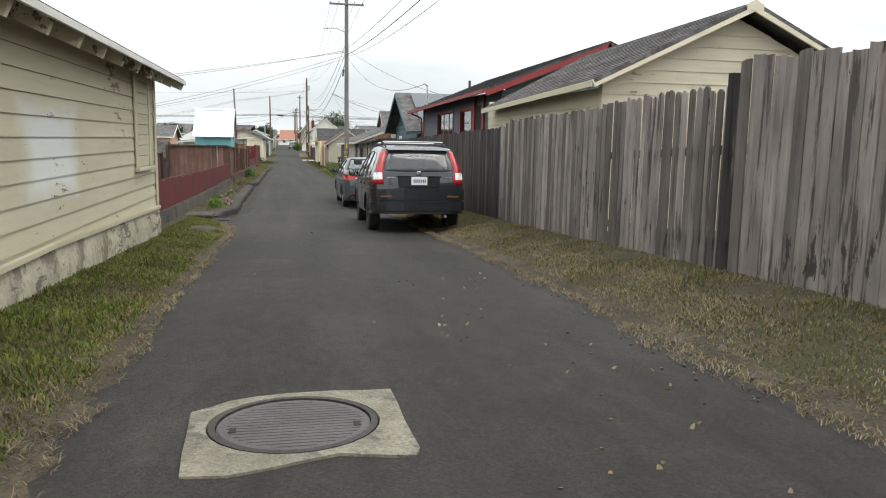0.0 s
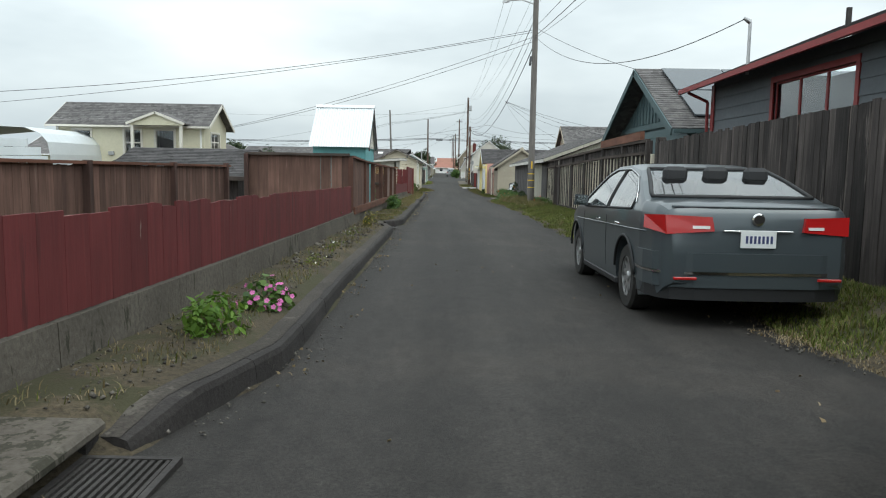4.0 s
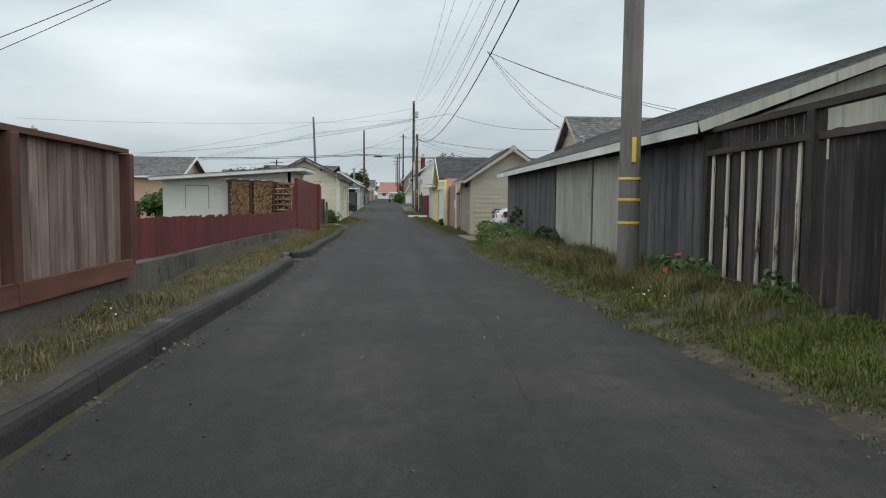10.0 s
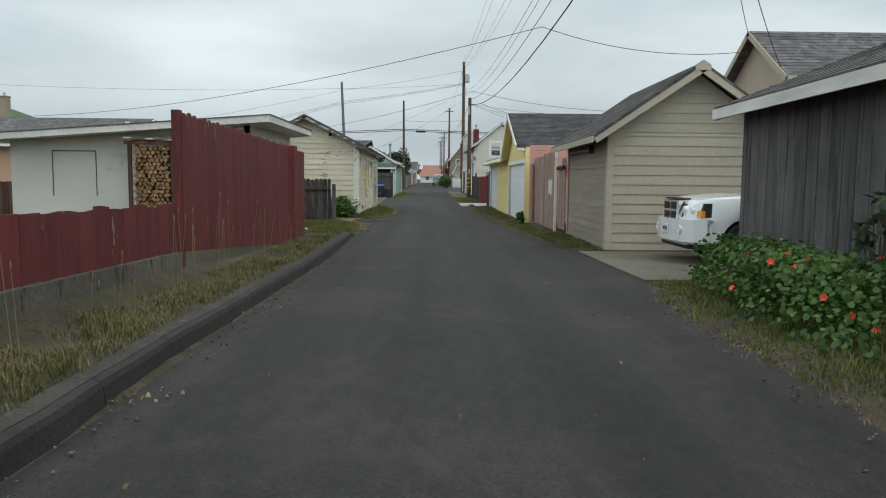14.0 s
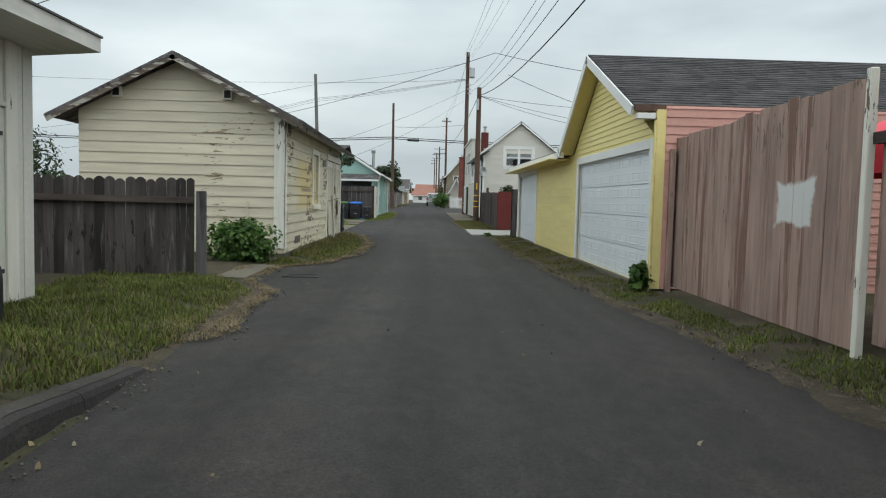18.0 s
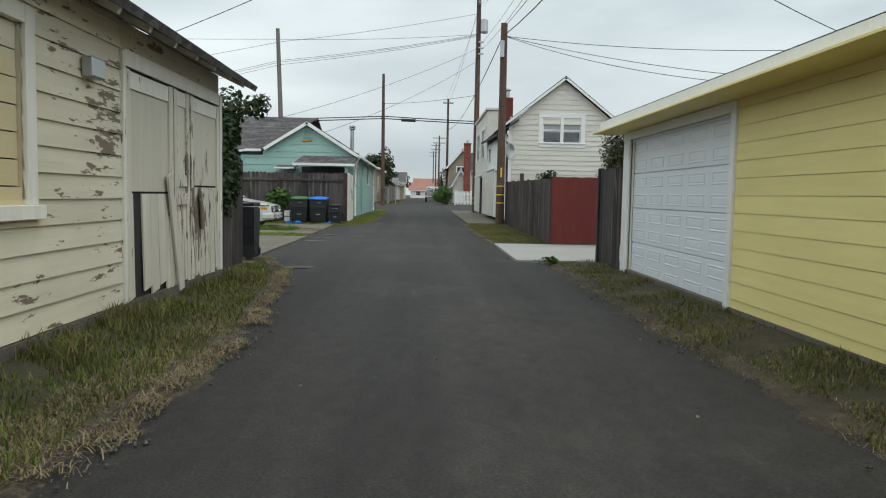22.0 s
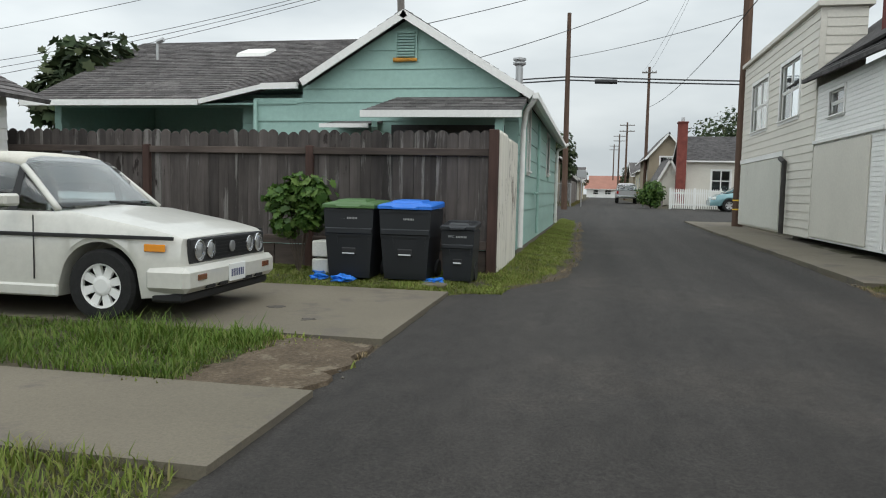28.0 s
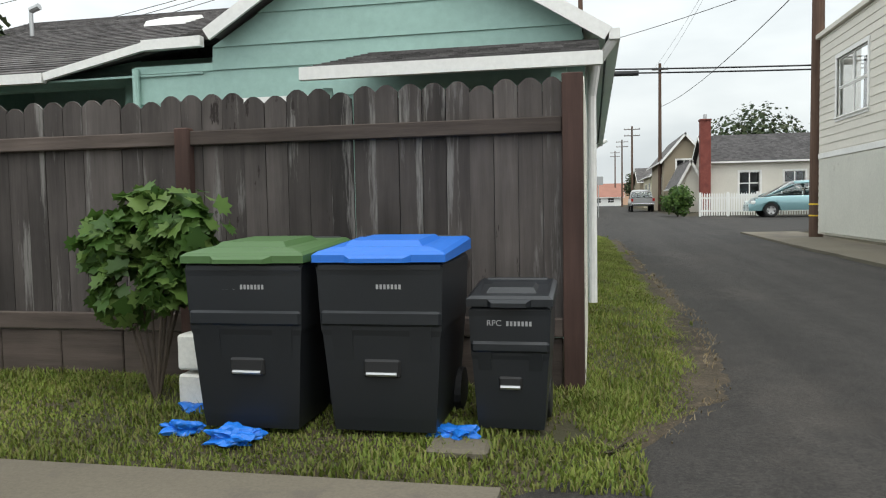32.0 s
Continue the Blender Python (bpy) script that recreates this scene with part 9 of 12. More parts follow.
part("flue_cap", Mb().lathe([(0.1, 2.62), (0.16, 2.66), (0.16, 2.70), (0.1, 2.72), (0.16, 2.76), (0.16, 2.8), (0.02, 2.84)], "z", 16, (-3.22, 119.8, 0)), "steel", fl)
part("pipe", Mb().tube((-2.42, 116.2, -1.3), (-2.42, 116.2, 0.9), 0.03).tube((-2.42, 116.2, -0.5), (-2.42, 115.4, -0.5), 0.025), "teal_house", t)
part("service_mast", Mb().tube((-10.6, 116.0, 1.9), (-10.6, 116.0, 2.6), 0.03).tube((-10.6, 116.0, 2.6), (-10.45, 116.0, 2.65), 0.05), "steel", t)

house_box.location, house_box.scale = (-2.6 - 3.5 * 1.03, 116.9, -1.5), (1.03, 1.0, 1.015)

t = cottage = thing("white_cottage", "white lap-sided cottage beside the parked convertible", "house", (-12, 108, -1.5))
lap_wall(t, "+x", -9.4, 104.5, 111.0, -1.5, 0.72, "white", 0.16, [(106.2, 107.4, -0.75, 0.3)], proud=0.02)
lap_wall(t, "-y", 104.5, -14, -9.4, -1.5, 0.72, "white", 0.16, [(-10.5, -9.75, -0.8, 0.35)], proud=0.02, apex=(-12.0, 1.9))
window(t, "-y", 104.5, -10.5, -9.75, -0.8, 0.35, "white", 0.1, 1, 2)
window(t, "+x", -9.4, 106.2, 107.4, -0.75, 0.3, "white", 0.1, 2, 1)
slope(t, (-9.0, 111.4, 0.7), (-9.0, 104.1, 0.7), (-12.0, 104.1, 2.0), (-12.0, 111.4, 2.0), "shingle_brown", 0.05, 0.2)
beam(t, "barge_board", (-8.98, 104.1, 0.7), (-12.0, 104.1, 1.98), 0.03, 0.14, "white")
part("back_wall", Mb().box(-14, 110.88, -1.5, -9.52, 111.0, 0.72), "white", t)
part("end_wall", Mb().box(-14, 104.62, -1.5, -13.88, 110.88, 0.72), "white", t)
cottage.location.x -= 0.15

# ---- white two-storey house ----
t = thing("white_house", "off-white two-storey lap-sided house with a gable and side wings", "house", (5, 116, -1.5))
lap_wall(t, "-y", 112.5, 3.55, 7.76, -1.5, 2.35, "white_lap", 0.19, [(4.83, 6.30, 1.65, 2.62)], apex=(5.63, 4.05), proud=0.02)
window(t, "-y", 112.5, 4.83, 6.30, 1.65, 2.62, "white", 0.17, 2, 2, blind=0.42)
part("mullion", Mb().box(5.50, 112.46, 1.65, 5.63, 112.53, 2.62, 0.004), "white", t)
lap_wall(t, "+x", 7.76, 112.5, 122, -1.5, 2.35, "white_lap", 0.19, proud=0.02)
part("back_wall", Mb().box(3.55, 121.9, -1.5, 7.76, 122, 2.35), "white_lap", t)
part("corner_board", Mb().box(7.63, 112.46, -1.4, 7.80, 112.479, 2.3), "white", t)
part("corner_board", Mb().box(3.5, 112.46, -1.4, 3.62, 112.479, 2.3), "white", t)
slope(t, (3.25, 122.2, 2.3), (3.25, 112.28, 2.3), (5.63, 112.28, 4.2), (5.63, 122.2, 4.2), "shingle", 0.05, 0)
slope(t, (8.03, 112.28, 2.3), (8.03, 122.2, 2.3), (5.63, 122.2, 4.2), (5.63, 112.28, 4.2), "shingle", 0.05, 0)
for xe in (3.23, 8.05):
    beam(t, "barge_board", (xe, 112.29, 2.27), (5.63, 112.29, 4.16), 0.03, 0.085, "white")
    for k in range(7):
        f0, f1 = k / 7, (k + 0.985) / 7
        pa, pb = (Vector((xe, 0, 2.26)).lerp(Vector((5.63, 0, 4.15)), f) for f in (f0, f1))
        part("soffit_board", Mb().hull8([(pa.x, 112.31, pa.z - 0.03), (pb.x, 112.31, pb.z - 0.03), (pb.x, 112.48, pb.z - 0.03), (pa.x, 112.48, pa.z - 0.03), (pa.x, 112.31, pa.z), (pb.x, 112.31, pb.z), (pb.x, 112.48, pb.z), (pa.x, 112.48, pa.z)]), "white_lap", t)
# near wing on the lane, narrow boards under a lean-to roof
WX = 3.3
lap_wall(t, "-x", WX, 112.5, 119.5, -1.35, 1.95, "white", 0.085, [(114.2, 115.25, -1.3, 0.62), (117.65, 118.6, 1.22, 1.72)], proud=0.012)
window(t, "-x", WX, 117.65, 118.6, 1.22, 1.72, "white", 0.06, 1, 2)
part("door", wbox("-x", WX, 114.2, 115.25, -0.06, -0.03, -1.3, 0.62), "white", t, "white panelled side door")
for a, b, z0, z1 in ((114.08, 114.2, -1.3, 0.74), (115.25, 115.37, -1.3, 0.74), (114.2, 115.25, 0.62, 0.74)):
    part("door_trim", wbox("-x", WX, a, b, 0.013, 0.04, z0, z1, 0.004), "white", t)
part("shutter_panel", wbox("-x", WX, 116.05, 119.45, 0.013, 0.04, -1.3, 0.66, 0.006), "white_lap", t, "blank painted garage panel")
part("flare_board", wbox("-x", WX, 115.4, 119.5, 0.013, 0.07, 0.70, 0.78, 0.01), "white", t)
slope(t, (3.03, 119.6, 2.12), (3.03, 112.2, 1.92), (3.85, 112.2, 2.5), (3.85, 119.6, 2.75), "shingle", 0.04, 0.18)
beam(t, "gutter", (3.0, 112.2, 1.91), (3.0, 119.6, 2.11), 0.07, 0.08, "shingle")
part("downpipe", Mb().tube((3.04, 112.35, 1.85), (3.25, 112.47, 1.6), 0.03).tube((3.25, 112.47, 1.6), (3.27, 112.47, -1.4), 0.03), "shingle", t)
# far wing, taller with a parapet
VX = 3.27
lap_wall(t, "-x", VX, 119.5, 127.7, -1.35, 3.65, "white_lap", 0.19, [(120.9, 122.75, 1.5, 2.9), (124.25, 126.3, 1.5, 2.9)], proud=0.018)
window(t, "-x", VX, 120.9, 122.75, 1.5, 2.9, "white", 0.1, 2, 2)
window(t, "-x", VX, 124.25, 126.3, 1.5, 2.9, "white", 0.1, 2, 2)
lap_wall(t, "-y", 119.5, VX + 0.12, 4.2, 1.9, 3.65, "white_lap", 0.19, proud=0.018)
part("parapet", Mb().box(VX - 0.1, 119.4, 3.66, 4.3, 127.8, 3.78, 0.01), "white_lap", t)
part("far_wall", Mb().box(VX + 0.12, 127.58, -1.35, 4.2, 127.7, 3.65), "white_lap", t)
part("garage_panel", wbox("-x", VX, 122.2, 127.5, 0.019, 0.05, -1.3, 0.56, 0.006), "white_gar", t, "large flush garage panel")
part("panel_trim", wbox("-x", VX, 122.1, 127.6, 0.019, 0.06, 0.58, 0.72, 0.006), "white", t)
part("drain_pipe", Mb().tube((VX - 0.12, 121.5, -1.35), (VX - 0.12, 121.5, 0.4), 0.06).tube((VX - 0.12, 121.5, 0.4), (VX - 0.12, 121.95, 0.52), 0.06), "iron", t)
part("chimney", Mb().box(3.7, 116.75, 2.5, 4.14, 117.2, 3.92, 0.01), mat("brick_red", (0.13, 0.035, 0.03), 0.85, 0.2, 3, 30, 0.4), t, "dark red painted brick chimney")
fl = part("flue", Mb().tube((3.92, 116.98, 3.92), (3.92, 116.98, 4.3), 0.08), "steel", t)
part("flue_cap", Mb().lathe([(0.09, 4.22), (0.13, 4.25), (0.13, 4.3), (0.02, 4.36)], "z", 14, (3.92, 116.98, 0)), "steel", fl)
dish = thing("satellite_dish", "grey satellite dish on a short bracket by a roof corner", "dish", (3.3, 112.2, 1.0))
part("bracket", Mb().tube((3.5, 112.45, 1.0), (3.54, 112.08, 1.2), 0.025), "steel", dish)
dm = Mb().lathe([(0.02, 0.0), (0.2, 0.03), (0.36, 0.1), (0.37, 0.1), (0.2, 0.015), (0.02, -0.015)], "y", 24, (0, 0, 0))
dm.v = [(3.56 + x * 0.55 - y * 0.6, 112.0 - y * 0.8 + x * 0.3, 1.28 + z * 0.8) for x, y, z in dm.v]
part("reflector", dm, "steel", dish, smooth=True)
part("feed_arm", Mb().tube((3.52, 112.0, 1.0), (3.3, 111.65, 1.2), 0.015).tube((3.29, 111.68, 1.17), (3.27, 111.58, 1.27), 0.035), "steel", dish)

# ---- poles and wires ----
def pole(x, y, h, r0, r1, material, label, lean=(0, 0), group="utility poles"):
    g = gz(y) if abs(x) < 20 else gz(y)
    t = thing("utility_pole", label, "pole", (x, y, g - 0.2), group)
    mb, n, k = Mb(), 8, 14
    for i in range(n + 1):
        a = i / n
        r = r0 + (r1 - r0) * a
        mb.v += [(x + lean[0] * a + r * math.cos(2 * math.pi * j / k), y + lean[1] * a + r * math.sin(2 * math.pi * j / k), g - 0.2 + (h - g + 0.2) * a) for j in range(k)]
    mb.f = [(i * k + j, i * k + (j + 1) % k, i * k + k + (j + 1) % k, i * k + k + j) for i in range(n) for j in range(k)] + [tuple(range(k)), tuple(n * k + j for j in range(k))]
    part("shaft", mb, material, t, smooth=False)
    return t
def crossarm(t, x, y, z, half, axis="x"):
    d = Vector((half, 0, 0)) if axis == "x" else Vector((0, half, 0))
    a = part("crossarm", Mb().box(x - (half if axis == "x" else 0.05), y - (0.05 if axis == "x" else half) - 0.12, z - 0.05, x + (half if axis == "x" else 0.05), y + (0.05 if axis == "x" else half) - 0.12, z + 0.06, 0.008), "pole_wood", t)
    for k in (-0.92, -0.45, 0.45, 0.92):
        p = Vector((x, y - 0.12, z + 0.06)) + d * k
        part("insulator", Mb().lathe([(0.03, 0), (0.05, 0.03), (0.03, 0.06), (0.045, 0.09), (0.01, 0.13)], "z", 10, p), "steel", a)
    return a
PX1, PY1 = 4.01, 50.35
p1 = pole(PX1, PY1, 10.2, 0.155, 0.115, "pole_wood", "tall weathered utility pole with yellow bands and a street lamp")
crossarm(p1, PX1, PY1, 9.75, 1.1)
part("lamp_arm", Mb().tube((PX1, PY1, 8.0), (3.4, PY1 + 0.6, 8.35), 0.03).tube((3.4, PY1 + 0.6, 8.35), (2.8, PY1 + 1.1, 8.4), 0.03), "steel", p1)
part("street_lamp", Mb().hull8([(2.55, PY1 + 1.15, 8.3), (2.75, PY1 + 0.95, 8.3), (2.9, PY1 + 1.1, 8.33), (2.7, PY1 + 1.3, 8.33), (2.58, PY1 + 1.16, 8.42), (2.75, PY1 + 1.0, 8.42), (2.87, PY1 + 1.1, 8.45), (2.7, PY1 + 1.26, 8.45)]), "steel", p1)
def bands(t, x, y, zs, r, back=-1):
    for z in zs:
        part("yellow_band", Mb().lathe([(r, z), (r + 0.006, z + 0.004), (r + 0.006, z + 0.036), (r, z + 0.04)], "z", 14, (x, y, 0)), "yellow_tape", t)
bands(p1, PX1, PY1, (-0.28, 0.05, 0.35), 0.153)
part("tag_strip", Mb().box(PX1 - 0.03, PY1 - 0.175, 0.6, PX1 + 0.03, PY1 - 0.148, 0.95, 0.004), "yellow_tape", p1)
part("splice_case", Mb().tube((PX1 - 0.22, PY1 - 0.5, 5.6), (PX1 - 0.3, PY1 - 0.9, 5.2), 0.06, 0.05), "wire", p1)
P2X, P2Y = 3.29, 128.0
p2_ = pole(P2X, P2Y, 11.04, 0.18, 0.13, "pole_brown", "tall dark utility pole with a transformer can")
crossarm(p2_, P2X, P2Y, 10.66, 0.5, "y")
part("transformer", Mb().lathe([(0.02, 9.05), (0.2, 9.07), (0.22, 9.15), (0.22, 9.8), (0.16, 9.86), (0.02, 9.9)], "z", 16, (P2X + 0.32, P2Y - 0.2, 0)), "steel", p2_)
for z in (8.5, 8.17, 7.83):
    part("bracket", Mb().box(P2X, P2Y - 0.3, z, P2X + 0.3, P2Y - 0.2, z + 0.08, 0.006), "steel", p2_)
bands(p2_, P2X, P2Y, (-0.9, -0.6), 0.178)
p3_ = pole(3.1, 111.2, 5.85, 0.16, 0.12, "pole_brown", "reddish-brown utility pole with yellow bands")
bands(p3_, 3.1, 111.2, (-0.72, -0.42, -0.1), 0.155)
part("tag_strip", Mb().box(3.07, 111.02, 0.25, 3.13, 111.04, 0.6, 0.004), "yellow_tape", p3_)
part("riser_box", Mb().box(2.95, 110.98, 4.6, 3.1, 111.08, 5.2, 0.01), "steel", p3_)
px_ = pole(-2.93, 140.6, 8.62, 0.16, 0.10, "pole_brown", "dark utility pole beyond the cross street", (-0.05, 0))
pl_ = pole(-7.95, 127.4, 8.95, 0.17, 0.11, "pole_wood", "pale grey utility pole behind a house", (-0.4, 0))
p5_ = pole(2.75, 168.0, 10.4, 0.16, 0.11, "pole_brown", "utility pole far down the lane")
crossarm(p5_, 2.75, 168.0, 9.9, 0.6)
for x, y, h in ((2.5, 205, 9.2), (2.4, 235, 10.0), (2.3, 270, 10.5), (-16, 150, 5.0), (-38, 140, 5.0)):
    q = pole(x, y, h, 0.16, 0.11, "pole_brown", "distant utility pole with a crossarm")
    crossarm(q, x, y, h - 0.4, 1.0)
    crossarm(q, x, y, h - 1.2, 1.0)
pole(5.2, -16, 9.8, 0.17, 0.12, "pole_wood", "utility pole behind the start of the lane")

def cable(p, q, sag, r=0.009, label="thin black overhead wire between poles"):
    p, q = Vector(p), Vector(q)
    mb, n = Mb(), 18
    d = (q - p).normalized()
    a = Vector((-d.y, d.x, 0)).normalized()
    ring = []
    for i in range(n + 1):
        k = i / n
        c = p.lerp(q, k) - Vector((0, 0, sag * 4 * k * (1 - k)))
        for e in ((a * r), Vector((0, 0, r)), -a * r, Vector((0, 0, -r))):
            mb.v.append(c + e)
    mb.f = [(i * 4 + j, i * 4 + (j + 1) % 4, i * 4 + 4 + (j + 1) % 4, i * 4 + 4 + j) for i in range(n) for j in range(4)]
    single("overhead_wire", mb, "wire", label, "wire", group="overhead wires")
for dx, z, z2 in ((-1.0, 9.9, 9.6), (-0.5, 9.9, 9.6), (0.5, 9.9, 9.6), (1.0, 9.9, 9.6)):
    cable((PX1 + dx, PY1 - 0.12, z), (P2X + dx * 0.3, P2Y - 0.15 + dx * 0.3, z2 + 1.1), 1.7, 0.007)
for dx in (-1.0, 1.0):
    cable((PX1 + dx, PY1 - 0.12, 9.9), (5.2 + dx, -16, 9.5), 0.9, 0.007)
cable((PX1, PY1 - 0.17, 7.0), (5.2, -16, 7.3), 0.9, 0.013)
cable((PX1, PY1 - 0.17, 6.6), (5.2, -16, 6.9), 1.1, 0.018)
cable((PX1, PY1 - 0.17, 6.5), (5.2, -16, 6.6), 1.4, 0.009)
# the low telephone cables, from which house drops branch off
cable((PX1, PY1 + 0.17, 6.3), (3.1, 111.0, 5.4), 2.05, 0.021, "thick black telephone cable between poles")
cable((PX1, PY1 + 0.17, 6.9), (3.1, 111.0, 5.7), 1.7, 0.012)
cable((PX1, PY1 + 0.17, 7.4), (P2X, P2Y - 0.15, 8.27), 2.0, 0.009)
cable((PX1, PY1 + 0.17, 7.5), (P2X, P2Y - 0.15, 7.94), 2.3, 0.009)
A_, B_, C_, D_ = (3.89, 65.66, 5.05), (3.45, 76.7, 4.1), (2.9, 94.4, 3.75), (2.4, 93.7, 4.3)
M_ = (6.63, 62.94, 1.95)
service = "thin black service wire from a pole cable to a house"
for p_, q_, s_ in ((A_, (11.0, 66.5, 3.3), 0.2), (A_, (10.5, 63.5, 2.7), 0.2), (A_, M_, 0.5), (A_, (9.4, 75.0, 2.8), 0.3), (A_, (9.4, 77.1, 4.0), 0.2), (B_, (8.95, 76.6, 3.45), 0.3), (B_, (-18.8, 92.0, 2.7), 0.5), ((-18.8, 92.0, 2.7), (-36, 121.2, 5.6), 0.3),
                   (D_, (9.5, 92, 3.2), 0.2), (D_, (-14.0, 108, 2.6), 0.5), (C_, (12.5, 100, 2.4), 0.4)):
    cable(p_, q_, s_, 0.009, service)
mast = thing("service_mast", "bent steel service mast on a shed roof", "mast", (6.63, 62.94, 1.7))
part("pipe", Mb().pipe([(6.63, 62.94, 1.65), (6.63, 62.94, 1.9), (6.58, 62.94, 1.97), (6.5, 62.94, 1.95)], 0.03), "steel", mast)
cable((P2X, P2Y, 5.5), (-2.95, 140.6, 6.4), 0.12, 0.012)
cable((3.1, 111.4, 5.5), (2.75, 168, 7.0), 0.9, 0.018, "thick black telephone cable between poles")
cable((P2X, P2Y + 0.15, 10.7), (2.75, 168, 9.9), 0.6, 0.008)
cable((P2X, P2Y + 0.15, 10.5), (2.2, 168, 9.9), 0.6, 0.008)
for z in (5.45, 5.28):
    cable((-2.95, 140.6, z), (40, 141, z + 0.2), 0.5, 0.036, "thick black telephone cable along the cross street")
    cable((-2.95, 140.6, z), (-60, 140, z + 0.3), 0.9, 0.036, "thick black telephone cable along the cross street")
single("splice_case", Mb().tube((-1.6, 140.62, 5.2), (-0.5, 140.63, 5.18), 0.12, n=10), "wire", "black splice case hung on a telephone cable", "cable case", at=(-1, 140.6, 5.7))
for z, z2, end in ((9.0, 8.35, (-40, 124.0, 8.0)), (10.2, 8.2, (-32, 124.0, 3.4)), (9.0, 7.15, (-24, 124.5, 3.5)), (8.95, 7.05, (-25, 124.5, 3.1)), (8.9, 6.9, (-26, 124.5, 2.7))):
    cable((P2X, P2Y - 0.15, z), (-8.25, 127.4, z2), 0.12, 0.010)
    cable((-8.25, 127.4, z2), end, 0.3, 0.010)
for z, end, sag in ((8.2, (-6.3, 118.0, 2.95), 0.25), (7.5, (-4.4, 118.0, 2.3), 0.3)):
    cable((P2X, P2Y - 0.15, z), end, sag, 0.009, "thin black service wire from a pole to a house")
# service drops from the first pole
for q, z_, s in (((-30, 51.5, 2.6), 6.8, 0.5), ((-24, 40.5, 2.4), 6.9, 0.7), ((-13.2, 62.0, 2.9), 6.6, 0.3), ((-14.2, 60.6, 2.5), 6.4, 0.4), ((5.5, 29.8, 3.4), 6.6, 1.0), ((10.5, 40, 3.3), 7.0, 0.6)):
    cable((PX1, PY1, z_), q, s, 0.010, "thin black service wire from a pole to a house")
for q, s in (((14.5, 105.0, 4.1), 0.3), ((12.0, 105.0, 3.0), 0.25), ((11.6, 105.0, 2.85), 0.4)):
    cable((3.1, 111.2, 5.4), q, s, 0.010, "thin black service wire from a pole to a house")

# ---- plants ----
def leafy(name, cols, rough=0.6, through_=0.3):
    """Leaf or blade colours that shift from leaf to leaf, with some light passing through."""
    m = bpy.data.materials.new(name)
    m.use_nodes = True
    nd, lk = m.node_tree.nodes, m.node_tree.links
    b, out = nd["Principled BSDF"], nd["Material Output"]
    ge, cr, tl, mx = nd.new("ShaderNodeNewGeometry"), nd.new("ShaderNodeValToRGB"), nd.new("ShaderNodeBsdfTranslucent"), nd.new("ShaderNodeMixShader")
    n, tc, mr, hv = nd.new("ShaderNodeTexNoise"), nd.new("ShaderNodeTexCoord"), nd.new("ShaderNodeMapRange"), nd.new("ShaderNodeVectorMath")
    el = cr.color_ramp.elements
    while len(el) < len(cols):
        el.new(0.5)
    for i, c in enumerate(cols):
        el[i].position, el[i].color = i / (len(cols) - 1), (*c, 1)
    n.inputs["Scale"].default_value, n.inputs["Detail"].default_value = 1.7, 4
    lk.new(tc.outputs["Object"], n.inputs["Vector"])
    mr.inputs["From Min"].default_value, mr.inputs["From Max"].default_value = 0.3, 0.7
    mr.inputs["To Min"].default_value, mr.inputs["To Max"].default_value = 0.7, 1.3
    lk.new(n.outputs["Fac"], mr.inputs["Value"])
    lk.new(ge.outputs["Random Per Island"], cr.inputs["Fac"])
    hv.operation = "SCALE"
    lk.new(cr.outputs["Color"], hv.inputs[0]), lk.new(mr.outputs[0], hv.inputs["Scale"])
    lk.new(hv.outputs[0], b.inputs["Base Color"]), lk.new(hv.outputs[0], tl.inputs["Color"])
    b.inputs["Roughness"].default_value, b.inputs["Specular IOR Level"].default_value = rough, 0.25
    mx.inputs[0].default_value = through_
    lk.new(b.outputs[0], mx.inputs[1]), lk.new(tl.outputs[0], mx.inputs[2]), lk.new(mx.outputs[0], out.inputs["Surface"])
    return m

GREEN, LIME, OLIVE, STRAW, DARK = (0.090, 0.118, 0.020), (0.138, 0.162, 0.030), (0.112, 0.104, 0.034), (0.24, 0.185, 0.095), (0.045, 0.062, 0.016)
M["grass_green"] = leafy("grass_green", [DARK, GREEN, GREEN, LIME, LIME, OLIVE, STRAW])
M["grass_mixed"] = leafy("grass_mixed", [GREEN, OLIVE, LIME, OLIVE, STRAW, (0.15, 0.12, 0.055)])
M["grass_dry"] = leafy("grass_dry", [OLIVE, (0.14, 0.11, 0.05), STRAW, (0.18, 0.14, 0.07), GREEN, (0.26, 0.21, 0.12)])
M["grass_lush"] = leafy("grass_lush", [(0.115, 0.165, 0.028), (0.16, 0.215, 0.038), (0.195, 0.24, 0.046), (0.22, 0.24, 0.062), (0.21, 0.185, 0.08)])
M["grass_deep"] = leafy("grass_deep", [(0.06, 0.11, 0.016), (0.09, 0.15, 0.022), (0.12, 0.18, 0.03), (0.15, 0.17, 0.05)])
M["leaf_sparse"] = leafy("leaf_sparse", [(0.03, 0.038, 0.017), (0.05, 0.06, 0.024), (0.085, 0.08, 0.042), (0.13, 0.11, 0.075), (0.07, 0.085, 0.028)])
M["straw"] = leafy("straw", [(0.13, 0.095, 0.058), STRAW, (0.18, 0.135, 0.075), (0.26, 0.22, 0.15)], 0.8, 0.1)
M["leaf_bush"] = leafy("leaf_bush", [(0.04, 0.085, 0.02), (0.06, 0.125, 0.025), (0.09, 0.16, 0.035), (0.13, 0.20, 0.05)], 0.45, 0.3)
M["leaf_dark"] = leafy("leaf_dark", [(0.02, 0.036, 0.014), (0.03, 0.055, 0.02), (0.05, 0.075, 0.03), (0.075, 0.085, 0.035)], 0.6, 0.2)
